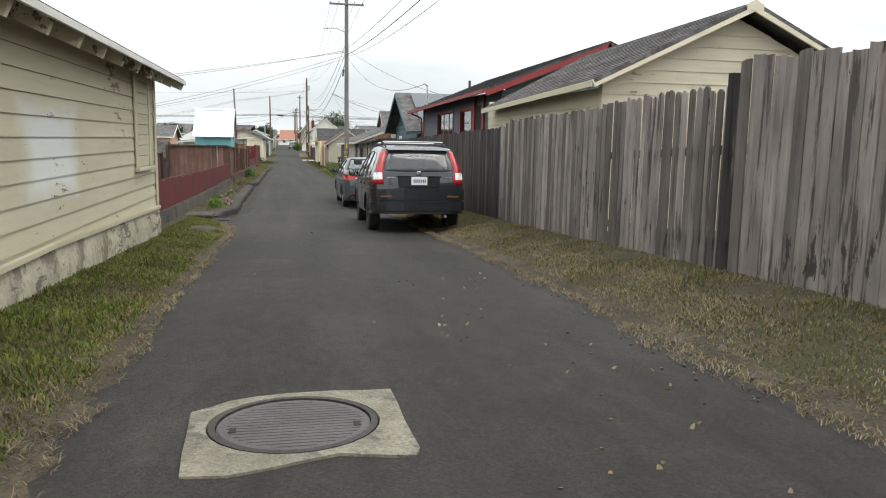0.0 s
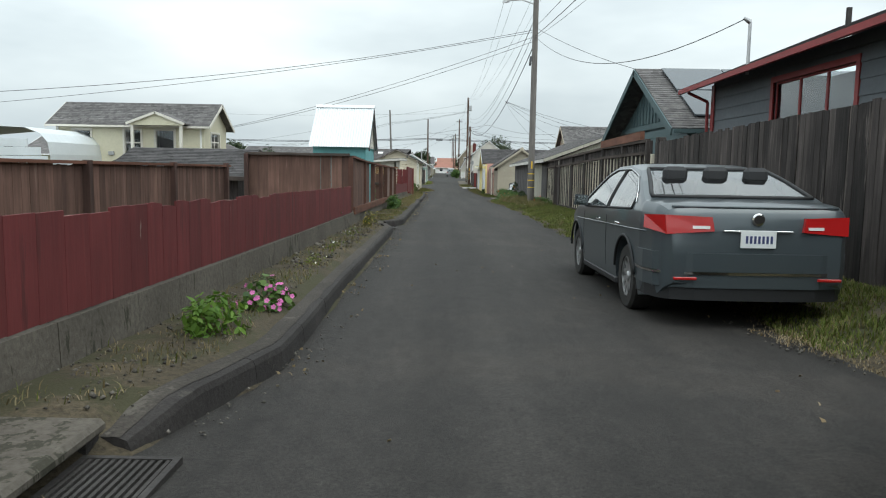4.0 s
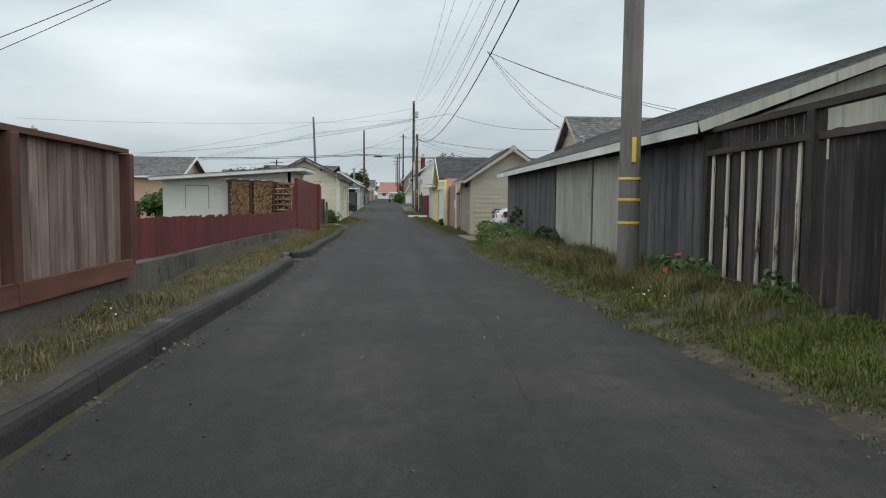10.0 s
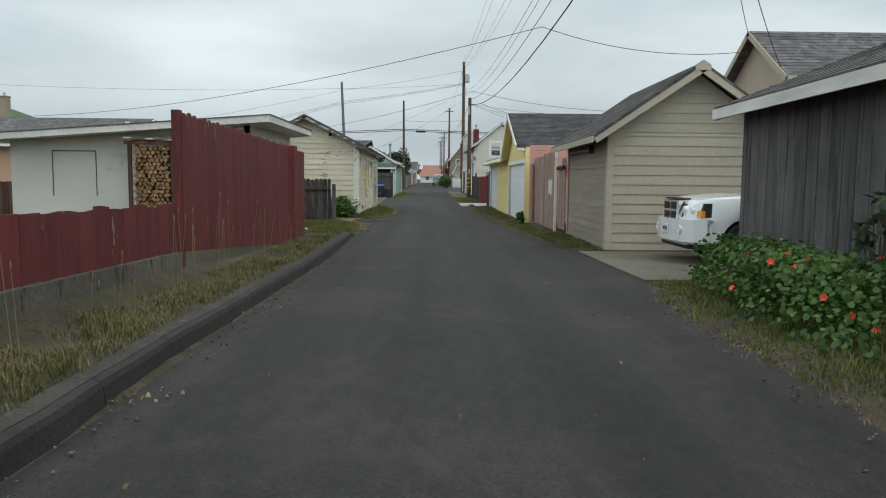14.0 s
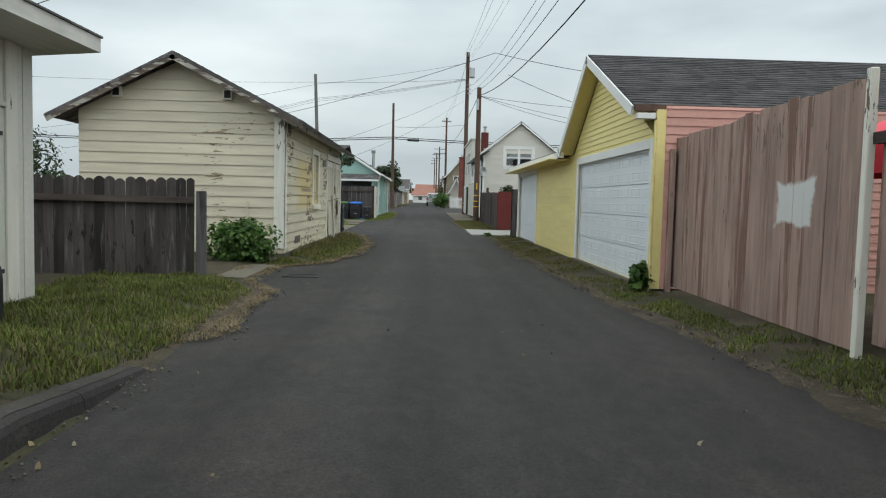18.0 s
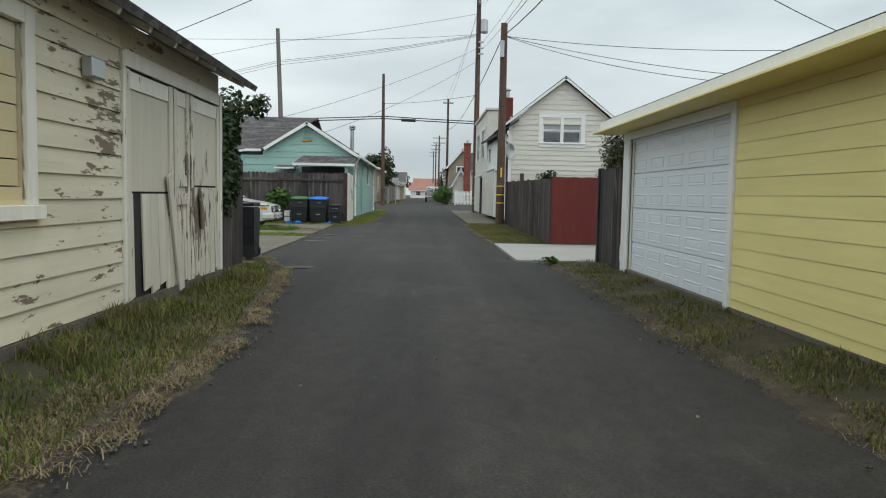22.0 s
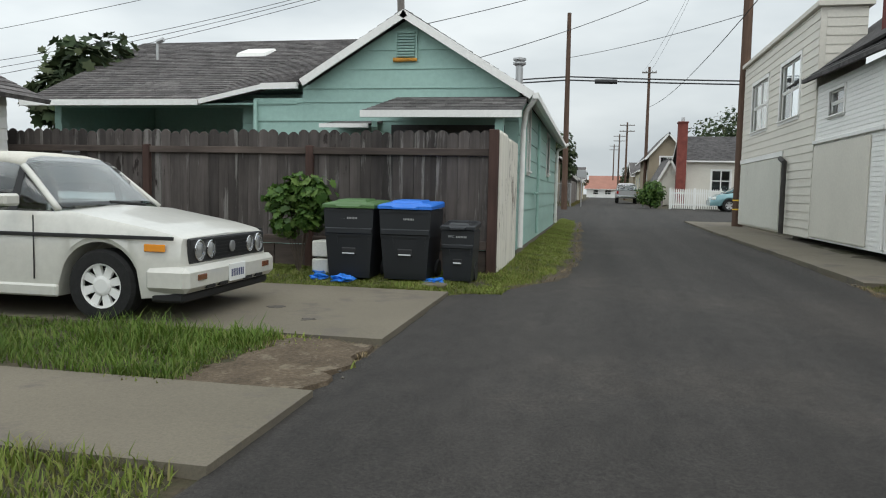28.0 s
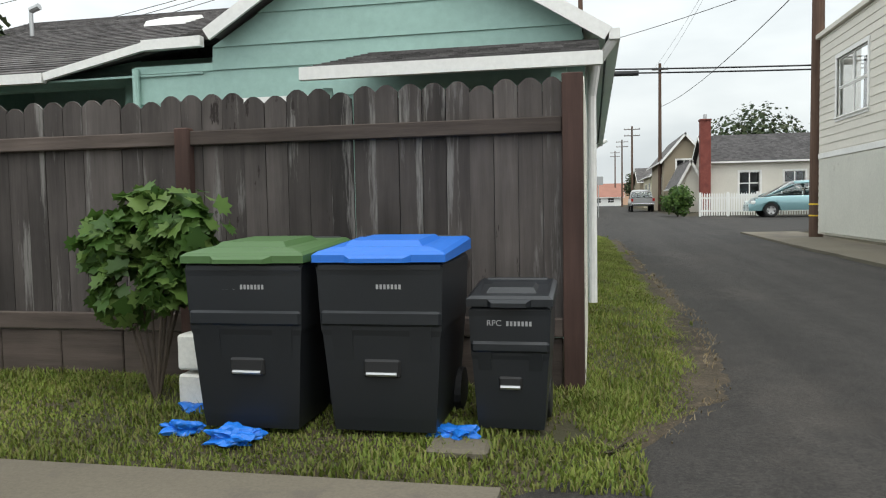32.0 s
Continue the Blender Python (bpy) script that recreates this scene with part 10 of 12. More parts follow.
M["leaf_bright"] = leafy("leaf_bright", [(0.08, 0.16, 0.02), (0.11, 0.2, 0.03), (0.15, 0.25, 0.04)], 0.5, 0.3)
M["leaf_far"] = leafy("leaf_far", [(0.025, 0.038, 0.02), (0.035, 0.055, 0.024), (0.05, 0.07, 0.03), (0.07, 0.08, 0.04)], 0.8, 0.15)
M["petal_red"] = plain("petal_red", (0.75, 0.05, 0.015), 0.6)
M["petal_white"] = plain("petal_white", (0.7, 0.68, 0.62), 0.7)
M["petal_yellow"] = plain("petal_yellow", (0.7, 0.55, 0.05), 0.7)
M["petal_pink"] = plain("petal_pink", (0.62, 0.16, 0.42), 0.7)
M["bark"] = mat("bark", (0.09, 0.07, 0.055), 0.9, 0.3, 4, 30, 0.5, grain="z")
M["stalk"] = mat("stalk", (0.20, 0.16, 0.08), 0.9, 0.2, 4, 30, 0.2, grain="z")

def from_arrays(name, v, loops, sizes, material):
    me = bpy.data.meshes.new(name)
    me.vertices.add(len(v))
    me.vertices.foreach_set("co", np.asarray(v, np.float32).ravel())
    me.loops.add(len(loops))
    me.loops.foreach_set("vertex_index", np.asarray(loops, np.int32))
    me.polygons.add(len(sizes))
    me.polygons.foreach_set("loop_start", np.concatenate([[0], np.cumsum(sizes)[:-1]]).astype(np.int32))
    me.materials.append(M[material])
    me.update(calc_edges=True)
    return me

FY_, FZ_ = [a for a, _ in FALL], [b for _, b in FALL]
def tab(t_, y):
    return np.interp(y, [a for a, _ in t_], [b for _, b in t_])
def soil_z(x, y):
    """Heights of the ground sheet for arrays of places."""
    g, l, r = np.interp(y, FY_, FZ_), tab(LEFT, y), tab(RIGHT, y)
    zr = g - 0.05 + (tab(RISE_R, y) + 0.05) * np.minimum(1, np.maximum(0, x - r + 0.02) / 1.2) ** 0.7
    wide = np.where((y > 18.8) & (y < 74), 0.25, 0.9)
    zl = g - 0.05 + (tab(RISE_L, y) + 0.05) * np.minimum(1, np.maximum(0, l - x + 0.02) / wide) ** 0.7
    return np.where(x > r, zr, np.where(x < l, zl, g + 0.012))
def ripple(x, y, s):
    return np.sin(x * 1.7 * s + 1.3 * np.sin(y * 1.1 * s)) * 0.5 + np.sin(y * 2.3 * s + 2.1 * np.sin(x * 0.9 * s + 4)) * 0.5

BARE = ((-1.35, 15.5, 0.3, 0.8), (-3.25, 106.05, 0.5, 0.6), (-3.0, 73.75, 0.6, 0.7), (-3.3, 74.7, 0.35, 0.6), (-2.8, 72.9, 0.45, 0.8), (-2.5, 71.9, 0.4, 0.7))
def turf(name, label, lo, hi, y0, y1, density, height, material, seed, flat=0.0, width=0.006, patch=-2.0, base=None, lift=0.0, inv=False):
    """Grass blades, bent and tapering, strewn between two edges of the plan."""
    rg = np.random.default_rng(seed)
    f = lambda e, y: e(y) if callable(e) else np.full_like(y, e)
    yy = np.linspace(y0, y1, 60)
    fine = not flat and width < 0.007
    n = int(density * (0.95 if fine else 1.0) * max(0.01, float(np.mean(np.maximum(0, f(hi, yy) - f(lo, yy)))) * (y1 - y0)))
    y = rg.uniform(y0, y1, n)
    a, b = f(lo, y), f(hi, y)
    x = a + (b - a) * rg.uniform(0, 1, n)
    field = ripple(x, y, 1.6) + 0.6 * ripple(x + 7, y, 5) + rg.normal(0, 0.25, n)
    for bx, by, ax, ay in BARE:
        field = np.where(((x - bx) / ax) ** 2 + ((y - by) / ay) ** 2 + rg.normal(0, 0.2, n) < 1, -9 if not inv else 9, field)
    ok = (b > a) & ((field < patch) if inv else (field > patch))
    x, y = x[ok], y[ok]
    n = len(x)
    z = (soil_z(x, y) if base is None else np.interp(y, FY_, FZ_) + base) + lift
    tall = 0.55 + 0.45 * np.clip(ripple(x, y, 2.2) + 0.5, 0, 1.3)
    h = height * tall * rg.uniform(0.5, 1.35, n)
    an, le = rg.uniform(0, 2 * np.pi, n), rg.uniform(0.35, 1.4, n) if not flat else rg.uniform(2, 6, n) * flat
    hor = h * le / np.sqrt(1 + le ** 2)
    up = h / np.sqrt(1 + le ** 2)
    dx, dy = np.cos(an), np.sin(an)
    w = width * (0.82 if fine else 1.0) * rg.uniform(0.6, 1.3, n)
    sx, sy = -dy * w, dx * w
    v = np.empty((n, 5, 3))
    v[:, 0] = np.stack([x - sx, y - sy, z - 0.01], 1)
    v[:, 1] = np.stack([x + sx, y + sy, z - 0.01], 1)
    mx, my, mz = x + dx * hor * 0.35, y + dy * hor * 0.35, z + up * 0.62
    v[:, 2] = np.stack([mx + sx * 0.75, my + sy * 0.75, mz], 1)
    v[:, 3] = np.stack([mx - sx * 0.75, my - sy * 0.75, mz], 1)
    v[:, 4] = np.stack([x + dx * hor, y + dy * hor, z + up], 1)
    i = (np.arange(n) * 5)[:, None]
    loops = (i + np.array([0, 1, 2, 3, 3, 2, 4])).ravel()
    ob = new(name, from_arrays(name, v.reshape(-1, 3), loops, np.tile([4, 3], n), material))
    return tagged(ob, label, "grass" if not flat else "litter", "", "stuff")

rr = lambda d=0.0: (lambda y: tab(RIGHT, y) + d + 0.12 * ripple(y, y * 0.3, 1.1) + 0.05 * ripple(y * 3, y, 2.3))
ll = lambda d=0.0: (lambda y: tab(LEFT, y) - d - 0.06 * ripple(y, y * 0.3, 1.1) - 0.05 * ripple(y * 3, y, 2.3))
# right verge
turf("verge_grass", "short dry yellowish verge grass along a board fence", rr(0.12), 4.42, -2, 21, 1700, 0.04, "grass_dry", 1, patch=0.0, inv=True)
turf("verge_grass", "short patchy green verge grass along a board fence", rr(0.25), 4.42, -2, 27, 1100, 0.04, "grass_mixed", 2, patch=0.45)
turf("straw_litter", "dry straw and leaf litter along the lane's edge", rr(-0.2), rr(0.9), -2, 22, 1500, 0.06, "straw", 3, flat=1, width=0.003, patch=-0.2, lift=0.012)
turf("verge_grass", "green verge grass beneath a slatted fence", rr(0.05), 4.66, 21, 46, 2200, 0.075, "grass_green", 4, patch=-0.9)
turf("verge_grass", "fresh green verge grass", rr(0.0), 4.6, 30, 66, 1500, 0.085, "grass_green", 5, patch=-0.5)
turf("tall_grass", "tall seeding grass beside a grey shed", rr(0.5), 4.7, 46, 64, 1100, 0.26, "grass_mixed", 6, patch=-0.2, width=0.005)
turf("dry_grass", "tall dry straw-coloured grass beside a grey shed", rr(0.45), 4.7, 48, 60, 1500, 0.3, "grass_dry", 7, patch=-0.2, width=0.005)
turf("straw_litter", "straw along the lane's edge", rr(-0.15), rr(0.2), 22, 66, 350, 0.06, "straw", 8, flat=1, width=0.003, patch=0.0, lift=0.012)
turf("verge_grass", "green verge grass before a board fence", rr(0.05), lambda y: np.where(y < 77.3, 3.88, 3.5), 70.3, 80.5, 2000, 0.065, "grass_green", 9, patch=-0.5)
turf("verge_grass", "thin patchy verge grass before garages", rr(0.0), 3.5, 80.5, 97.4, 1500, 0.065, "grass_mixed", 47, patch=0.0)
turf("straw_litter", "straw along the lane's edge", rr(-0.12), rr(0.3), 70.5, 97.4, 450, 0.06, "straw", 10, flat=1, width=0.003, patch=-0.2, lift=0.012)
turf("verge_grass", "short green grass along a dark board fence", rr(0.05), lambda y: np.interp(y, [102.2, 111.8], [3.4, 3.2]), 101.95, 112.0, 2300, 0.06, "grass_mixed", 11, patch=-0.9)
turf("straw_litter", "pale grit and straw along the lane's edge", rr(-0.1), rr(0.22), 102.0, 112, 1800, 0.035, "straw", 12, flat=1, width=0.003, patch=-0.6, lift=0.012)
turf("verge_weeds", "broad-leaved bright weeds creeping over the asphalt's edge", rr(-0.14), rr(0.45), 27, 50, 420, 0.06, "grass_green", 46, width=0.013, patch=0.1)
# left verge
turf("verge_grass", "green verge grass beside a cream shed", -1.92, ll(0.12), -2, 18.3, 3800, 0.05, "grass_green", 20, patch=-0.35)
turf("verge_grass", "thin dry grass among the green verge", -1.92, ll(0.05), -2, 18.3, 2400, 0.04, "grass_dry", 44, patch=-0.1, inv=True)
turf("verge_weeds", "broad-leaved weeds in the verge beside a cream shed", -1.9, ll(0.15), -2, 18.3, 500, 0.06, "grass_green", 21, width=0.012, patch=0.1)
turf("straw_litter", "dry straw edge between verge and lane", ll(0.3), ll(-0.08), -2, 18.3, 2000, 0.06, "straw", 22, flat=1, width=0.003, patch=-0.5, lift=0.012)
turf("kerb_weeds", "dry weeds and straw behind the kerb", -2.3, ll(0.26), 19, 75, 330, 0.09, "grass_dry", 23, patch=0.15, width=0.005)
turf("kerb_grass", "green grass tufts behind the kerb", -2.2, ll(0.18), 34.8, 44, 1100, 0.06, "grass_mixed", 24, patch=0.2)
turf("kerb_grass", "yellowing tall grass behind the kerb", -2.25, ll(0.18), 44, 71.5, 800, 0.09, "grass_dry", 25, patch=-0.25, width=0.005)
turf("kerb_grass", "green grass tufts behind the kerb", -2.25, ll(0.15), 55, 75, 800, 0.09, "grass_mixed", 26, patch=0.1)
turf("straw_litter", "dry leaves and straw behind the kerb", -2.3, ll(0.26), 19, 75, 300, 0.05, "straw", 27, flat=1, width=0.003, patch=0.0, lift=0.01)
turf("verge_grass", "bright green grass before a white garage", -4.3, ll(0.15), 72.5, 81.0, 2000, 0.10, "grass_green", 28, patch=-0.9)
turf("verge_grass", "bright green grass along a peeling cream garage", -2.5, ll(0.05), 83.1, 97.3, 2300, 0.09, "grass_green", 29, patch=-0.6)
turf("tall_grass", "taller grass against a peeling cream garage", -2.48, -1.95, 84.5, 94.5, 1200, 0.22, "grass_mixed", 30, patch=0.0)
turf("straw_litter", "mat of dry brown straw along the lane's edge", ll(0.45), ll(-0.22), 76, 97.3, 3200, 0.07, "straw", 31, flat=1, width=0.003, patch=-0.35, lift=0.014)
turf("verge_grass", "grass beside a parking strip", -12, ll(0.12), 103.27, 104.57, 2400, 0.10, "grass_lush", 32, patch=-1.2)
turf("verge_grass", "long grass beside a parked convertible", -10, ll(0.75), 105.7, 107.1, 2600, 0.11, "grass_deep", 33, patch=-0.9)
turf("straw_litter", "dry soil and straw patch by the lane", ll(0.9), ll(0.0), 105.6, 107.1, 2200, 0.05, "straw", 34, flat=1, width=0.003, patch=-0.7, lift=0.012)
turf("verge_grass", "bright green grass along a blue-green house", -2.6, ll(0.05), 110.2, 131, 4000, 0.055, "grass_lush", 35, patch=-1.2)
turf("verge_grass", "grass round the bins", -9.8, -2.3, 109.68, 111.1, 5600, 0.045, "grass_lush", 36, patch=-1.1)
turf("straw_litter", "brown straw along the lane's edge", ll(0.3), ll(-0.1), 110, 128, 700, 0.06, "straw", 37, flat=1, width=0.003, patch=0.0, lift=0.012)
turf("verge_grass", "grass beyond the cross street", -9, ll(0.1), 147, 175, 300, 0.15, "grass_mixed", 38, width=0.02)
turf("yard_grass", "rough grass in the yards behind the fences", -22, -6.8, 66, 96, 45, 0.2, "grass_mixed", 39, width=0.02)
turf("road_litter", "dead leaves and twigs strewn on the asphalt", 1.2, rr(0.0), -2, 9, 7, 0.035, "straw", 40, flat=1, width=0.012, lift=0.006)
turf("road_litter", "dead leaves and twigs strewn on the asphalt", ll(0.0), rr(0.0), 1, 100, 0.5, 0.035, "straw", 41, flat=1, width=0.012, lift=0.006)
turf("road_litter", "pale grit washed along the kerb", ll(-0.02), ll(-0.3), 19, 75, 90, 0.03, "straw", 42, flat=1, width=0.012, lift=0.006, patch=0.55)

LEAF = {"round": [(0, 0), (0.35, 0.12), (0.52, 0.45), (0.4, 0.82), (0, 1.0), (-0.4, 0.82), (-0.52, 0.45), (-0.35, 0.12)],
        "lobed": [(0, 0), (0.45, -0.08), (0.36, 0.22), (0.62, 0.42), (0.36, 0.55), (0.38, 0.86), (0.13, 0.78), (0, 1.05), (-0.13, 0.78), (-0.38, 0.86), (-0.36, 0.55), (-0.62, 0.42), (-0.36, 0.22), (-0.45, -0.08)],
        "long": [(0, 0), (0.16, 0.25), (0.18, 0.55), (0, 1.0), (-0.18, 0.55), (-0.16, 0.25)]}
def leaf_cloud(at, n, size, shape, rg, droop=0.0, spread=0.9):
    """Cupped leaves at the places given, each turned its own way. at: array of places and outward directions."""
    p, o = at
    k = len(LEAF[shape])
    L = np.array(LEAF[shape])
    m = len(p)
    up = o + rg.normal(0, spread, (m, 3)) * 0.55 + np.array([0, 0, 0.55])
    up /= np.linalg.norm(up, axis=1)[:, None]
    d = rg.normal(0, 1, (m, 3)) + o * 0.8 - np.array([0, 0, droop])
    d -= up * np.sum(d * up, 1)[:, None]
    d /= np.linalg.norm(d, axis=1)[:, None] + 1e-9
    s = np.cross(d, up)
    sz = size * rg.uniform(0.55, 1.3, m)
    cup = 0.16 * (np.abs(L[:, 0]) * 1.6 - 0.3 * (L[:, 1] - 0.5) ** 2)
    v = p[:, None, :] + sz[:, None, None] * (s[:, None, :] * L[None, :, 0, None] + d[:, None, :] * (L[None, :, 1, None] - 0.4) + up[:, None, :] * cup[None, :, None])
    return v.reshape(-1, 3), np.arange(m * k), np.full(m, k)
def cloud_places(c, r, n, rg, hollow=0.55, lumps=9):
    """Places in an uneven crown made of overlapping lumps."""
    ce = rg.normal(0, 1, (lumps, 3))
    ce /= np.linalg.norm(ce, axis=1)[:, None]
    ce *= rg.uniform(0.35, 0.72, (lumps, 1))
    lr = rg.uniform(0.3, 0.52, lumps)
    w = rg.integers(0, lumps, n)
    u = rg.normal(0, 1, (n, 3))
    u /= np.linalg.norm(u, axis=1)[:, None]
    q = ce[w] + u * (lr[w] * rg.uniform(hollow, 1.05, n))[:, None]
    return np.array(c) + q * np.array(r), u, np.array(c) + ce * np.array(r)
def bush(name, label, category, c, r, n, size, shape, material, seed, flowers=None, nf=0, fs=0.03, base=None, spread=0.9, group="", clip=None, lumps=9, droop=0.3):
    """Stems from the root to each lump, leaves on the lumps, flowers on their outside."""
    rg = np.random.default_rng(seed)
    base = base or (c[0], c[1], gz(c[1]))
    t = thing(name, label, category, base, group)
    p, o, lump = cloud_places(c, r, n, rg, lumps=lumps)
    keep = p[:, 2] > base[2] + 0.02
    if clip:
        keep &= clip(p)
    v, lo, sz = leaf_cloud((p[keep], o[keep]), n, size, shape, rg, droop, spread)
    ob = new("leaves", from_arrays("leaves", v - np.array(base), lo, sz, material))
    ob.parent = t
    tagged(ob, "", "", "", "stuff")
    for q in lump[:: max(1, lumps // 7)]:
        if clip and not clip(np.array([q]))[0]:
            continue
        mid = Vector(base).lerp(Vector(q), 0.5) + Vector((0, 0, 0.1 * r[2]))
        part("stem", Mb().tube(base, mid, max(0.005, 0.018 * r[2]), max(0.004, 0.014 * r[2]), 6).tube(mid, q, max(0.005, 0.02 * r[2]), max(0.003, 0.008 * r[2]), 6), "bark" if r[2] > 0.4 else "stalk", t)
    if flowers:
        pk_ = rg.permutation(np.nonzero(keep)[0])
        got = [i for i in pk_ if o[i][2] > -0.2][:nf]
        for i in got:
            q, d = Vector(p[i]) + Vector(o[i]) * 0.04, Vector(o[i]) + Vector((-0.2, -0.7, 0.3))
            d.normalize()
            a = d.orthogonal().normalized()
            b = d.cross(a)
            mb = Mb()
            for j in range(5):
                g = 2 * math.pi * j / 5 + i
                e, s_ = a * math.cos(g) + b * math.sin(g), a * -math.sin(g) + b * math.cos(g)
                mb.add([q, q + e * fs * 0.7 + s_ * fs * 0.45 + d * fs * 0.25, q + e * fs * 1.1 + d * fs * 0.2, q + e * fs * 0.7 - s_ * fs * 0.45 + d * fs * 0.25], [(0, 1, 2, 3)])
            part("flower", mb, flowers, t)
    return t

# bushes and weeds along the lane
not_wall = lambda p: p[:, 0] < 4.66
bush("nasturtium_bush", "sprawling green nasturtium with orange-red flowers by a shed", "bush", (3.98, 62.0, -1.16), (0.95, 3.9, 0.5), 14000, 0.048, "round", "leaf_bush", 101, "petal_red", 44, 0.030, clip=not_wall, lumps=26)
bush("nasturtium_bush", "low trailing nasturtium at the foot of a pole", "bush", (4.35, 49.3, -0.95), (0.38, 1.2, 0.42), 1500, 0.075, "round", "leaf_bush", 102, "petal_red", 9, 0.045, clip=not_wall, lumps=10)
bush("weed_clump", "leafy weeds against a slatted fence", "plant", (4.35, 46.9, -0.85), (0.25, 0.5, 0.35), 260, 0.09, "lobed", "leaf_bush", 103, clip=not_wall)
bush("tall_weed", "tall dock stalk rising from a bush", "plant", (4.35, 62.0, -0.55), (0.25, 0.3, 0.45), 90, 0.15, "long", "leaf_dark", 104, clip=not_wall)
bush("weed_clump", "dark leafy weeds along the foot of a grey shed", "plant", (4.42, 57.6, -1.0), (0.22, 1.6, 0.4), 2200, 0.06, "lobed", "leaf_dark", 115, clip=not_wall, lumps=16)
bush("mallow_bush", "broad-leaved mallow bush before a cream garage", "bush", (-2.98, 83.5, -1.22), (0.72, 0.5, 0.5), 3200, 0.07, "lobed", "leaf_bush", 105, clip=lambda p: p[:, 1] < 84.02, lumps=22)
bush("ivy_tangle", "dark ivy hanging over a garage corner", "bush", (-2.95, 95.2, 0.5), (0.42, 1.0, 0.62), 3200, 0.07, "lobed", "leaf_dark", 106, base=(-2.95, 95.0, gz(95.0)), lumps=16, droop=1.0)
bush("ivy_tangle", "dense dark ivy growing down a post beside a bin", "bush", (-2.74, 95.0, -0.15), (0.24, 0.75, 0.75), 2600, 0.07, "lobed", "leaf_dark", 116, base=(-2.9, 95.0, gz(95.0)), lumps=16, droop=0.8)
bush("ivy_tangle", "ivy sprays reaching over the lane from a post", "bush", (-2.45, 95.5, 0.92), (0.42, 0.4, 0.26), 190, 0.07, "lobed", "leaf_dark", 107, base=(-2.95, 95.3, 0.5), lumps=8)
bush("maple_leaved_bush", "leafy bush with lobed leaves beside the bins", "bush", (-4.98, 110.6, -0.74), (0.5, 0.32, 0.52), 900, 0.105, "lobed", "leaf_bush", 108, clip=lambda p: p[:, 1] < 111.07)
bush("weed_clump", "leafy green weed clump behind the kerb", "plant", (-1.78, 41.9, -0.70), (0.3, 0.9, 0.32), 950, 0.115, "long", "leaf_bush", 109, lumps=14)
bush("tall_weed", "tall green plant at a fence opening", "plant", (-2.62, 42.3, -0.1), (0.16, 0.5, 0.65), 360, 0.10, "long", "leaf_bush", 110, base=(-2.62, 42.3, -0.6))
bush("flowering_weed", "spindly weed with small yellow flowers behind the kerb", "plant", (-1.66, 32.4, -0.62), (0.26, 0.5, 0.28), 260, 0.07, "long", "grass_mixed", 111, "petal_yellow", 24, 0.011)
bush("weed_clump", "bright green weed clump behind the kerb", "plant", (-1.62, 20.9, -0.52), (0.26, 0.36, 0.24), 420, 0.08, "long", "leaf_bright", 112)
bush("flowering_weed", "pink-flowering plant behind the kerb", "plant", (-1.5, 22.0, -0.56), (0.2, 0.4, 0.2), 200, 0.06, "round", "leaf_bush", 113, "petal_pink", 46, 0.022)
bush("flowering_weed", "pink flowers spilling over a wall", "plant", (-2.22, 31.2, -0.42), (0.1, 0.25, 0.1), 30, 0.05, "round", "leaf_bush", 120, "petal_pink", 16, 0.03, base=(-2.32, 31.2, -0.5))
bush("corner_weed", "leafy weed at a garage corner", "plant", (3.42, 80.35, -1.35), (0.2, 0.3, 0.3), 130, 0.13, "lobed", "leaf_bush", 114)
for k, (x, y, s_) in enumerate(((3.6, 53.5, 1), (3.4, 55.8, 1), (3.7, 57.2, 1), (3.3, 58.6, 1), (3.3, 47.6, 0.6), (3.2, 36.0, 0.6), (-1.7, 27, 0.6), (-1.7, 30, 0.6), (-1.65, 25.2, 0.5), (-3.2, 75.6, 0.8), (-1.9, 46.5, 0.6))):
    bush("white_flower_weed", "low weed with white seed heads in the grass", "plant", (x, y, gz(y) + 0.2 * s_ + 0.1), (0.22, 0.6, 0.2 * s_), 110, 0.05, "long", "grass_green", 130 + k, "petal_white", int(10 * s_), 0.010, group="flowering weeds")
for k, (y, h) in enumerate(((57.5, 0.55), (59.3, 0.7), (61.0, 0.5), (62.6, 0.75), (64.0, 0.9), (65.5, 0.8), (67.2, 0.7), (69.0, 0.6))):
    rg_ = random.Random(300 + k)
    t = thing("dry_stalks", "thin dry stalks with narrow seed heads by a red fence", "plant", (-1.8, y, gz(y) + 0.15), "dry stalks")
    for j in range(7):
        x0, y0 = -1.85 + rg_.uniform(-0.15, 0.15), y + rg_.uniform(-0.35, 0.35)
        q = Vector((x0 + rg_.uniform(-0.12, 0.12), y0 + rg_.uniform(-0.12, 0.12), gz(y) + 0.15 + h * rg_.uniform(0.6, 1.1)))
        st = part("stalk", Mb().tube((x0, y0, gz(y) + 0.1), q, 0.003, 0.0015, 5), "stalk", t)
        part("seed_head", Mb().lathe([(0.002, 0), (0.005, 0.012), (0.005, 0.03), (0.002, 0.045)], "z", 6, q), "stalk", st)
bush("corner_weed", "small green weed at the corner of a pale drive", "plant", (2.62, 97.05, gz(97) + 0.06), (0.16, 0.14, 0.08), 130, 0.06, "lobed", "leaf_bush", 117)
# shrubs seen over walls
bush("shrub", "dark shrub showing over a board fence", "bush", (4.6, 110.4, 0.1), (0.75, 0.7, 0.5), 700, 0.10, "lobed", "leaf_dark", 150, base=(4.6, 110.4, -1.4))
bush("shrub", "yellow-green bush at a house corner", "bush", (5.9, 106.3, 0.0), (0.5, 0.6, 0.9), 2200, 0.07, "long", "leaf_bush", 155, lumps=12)
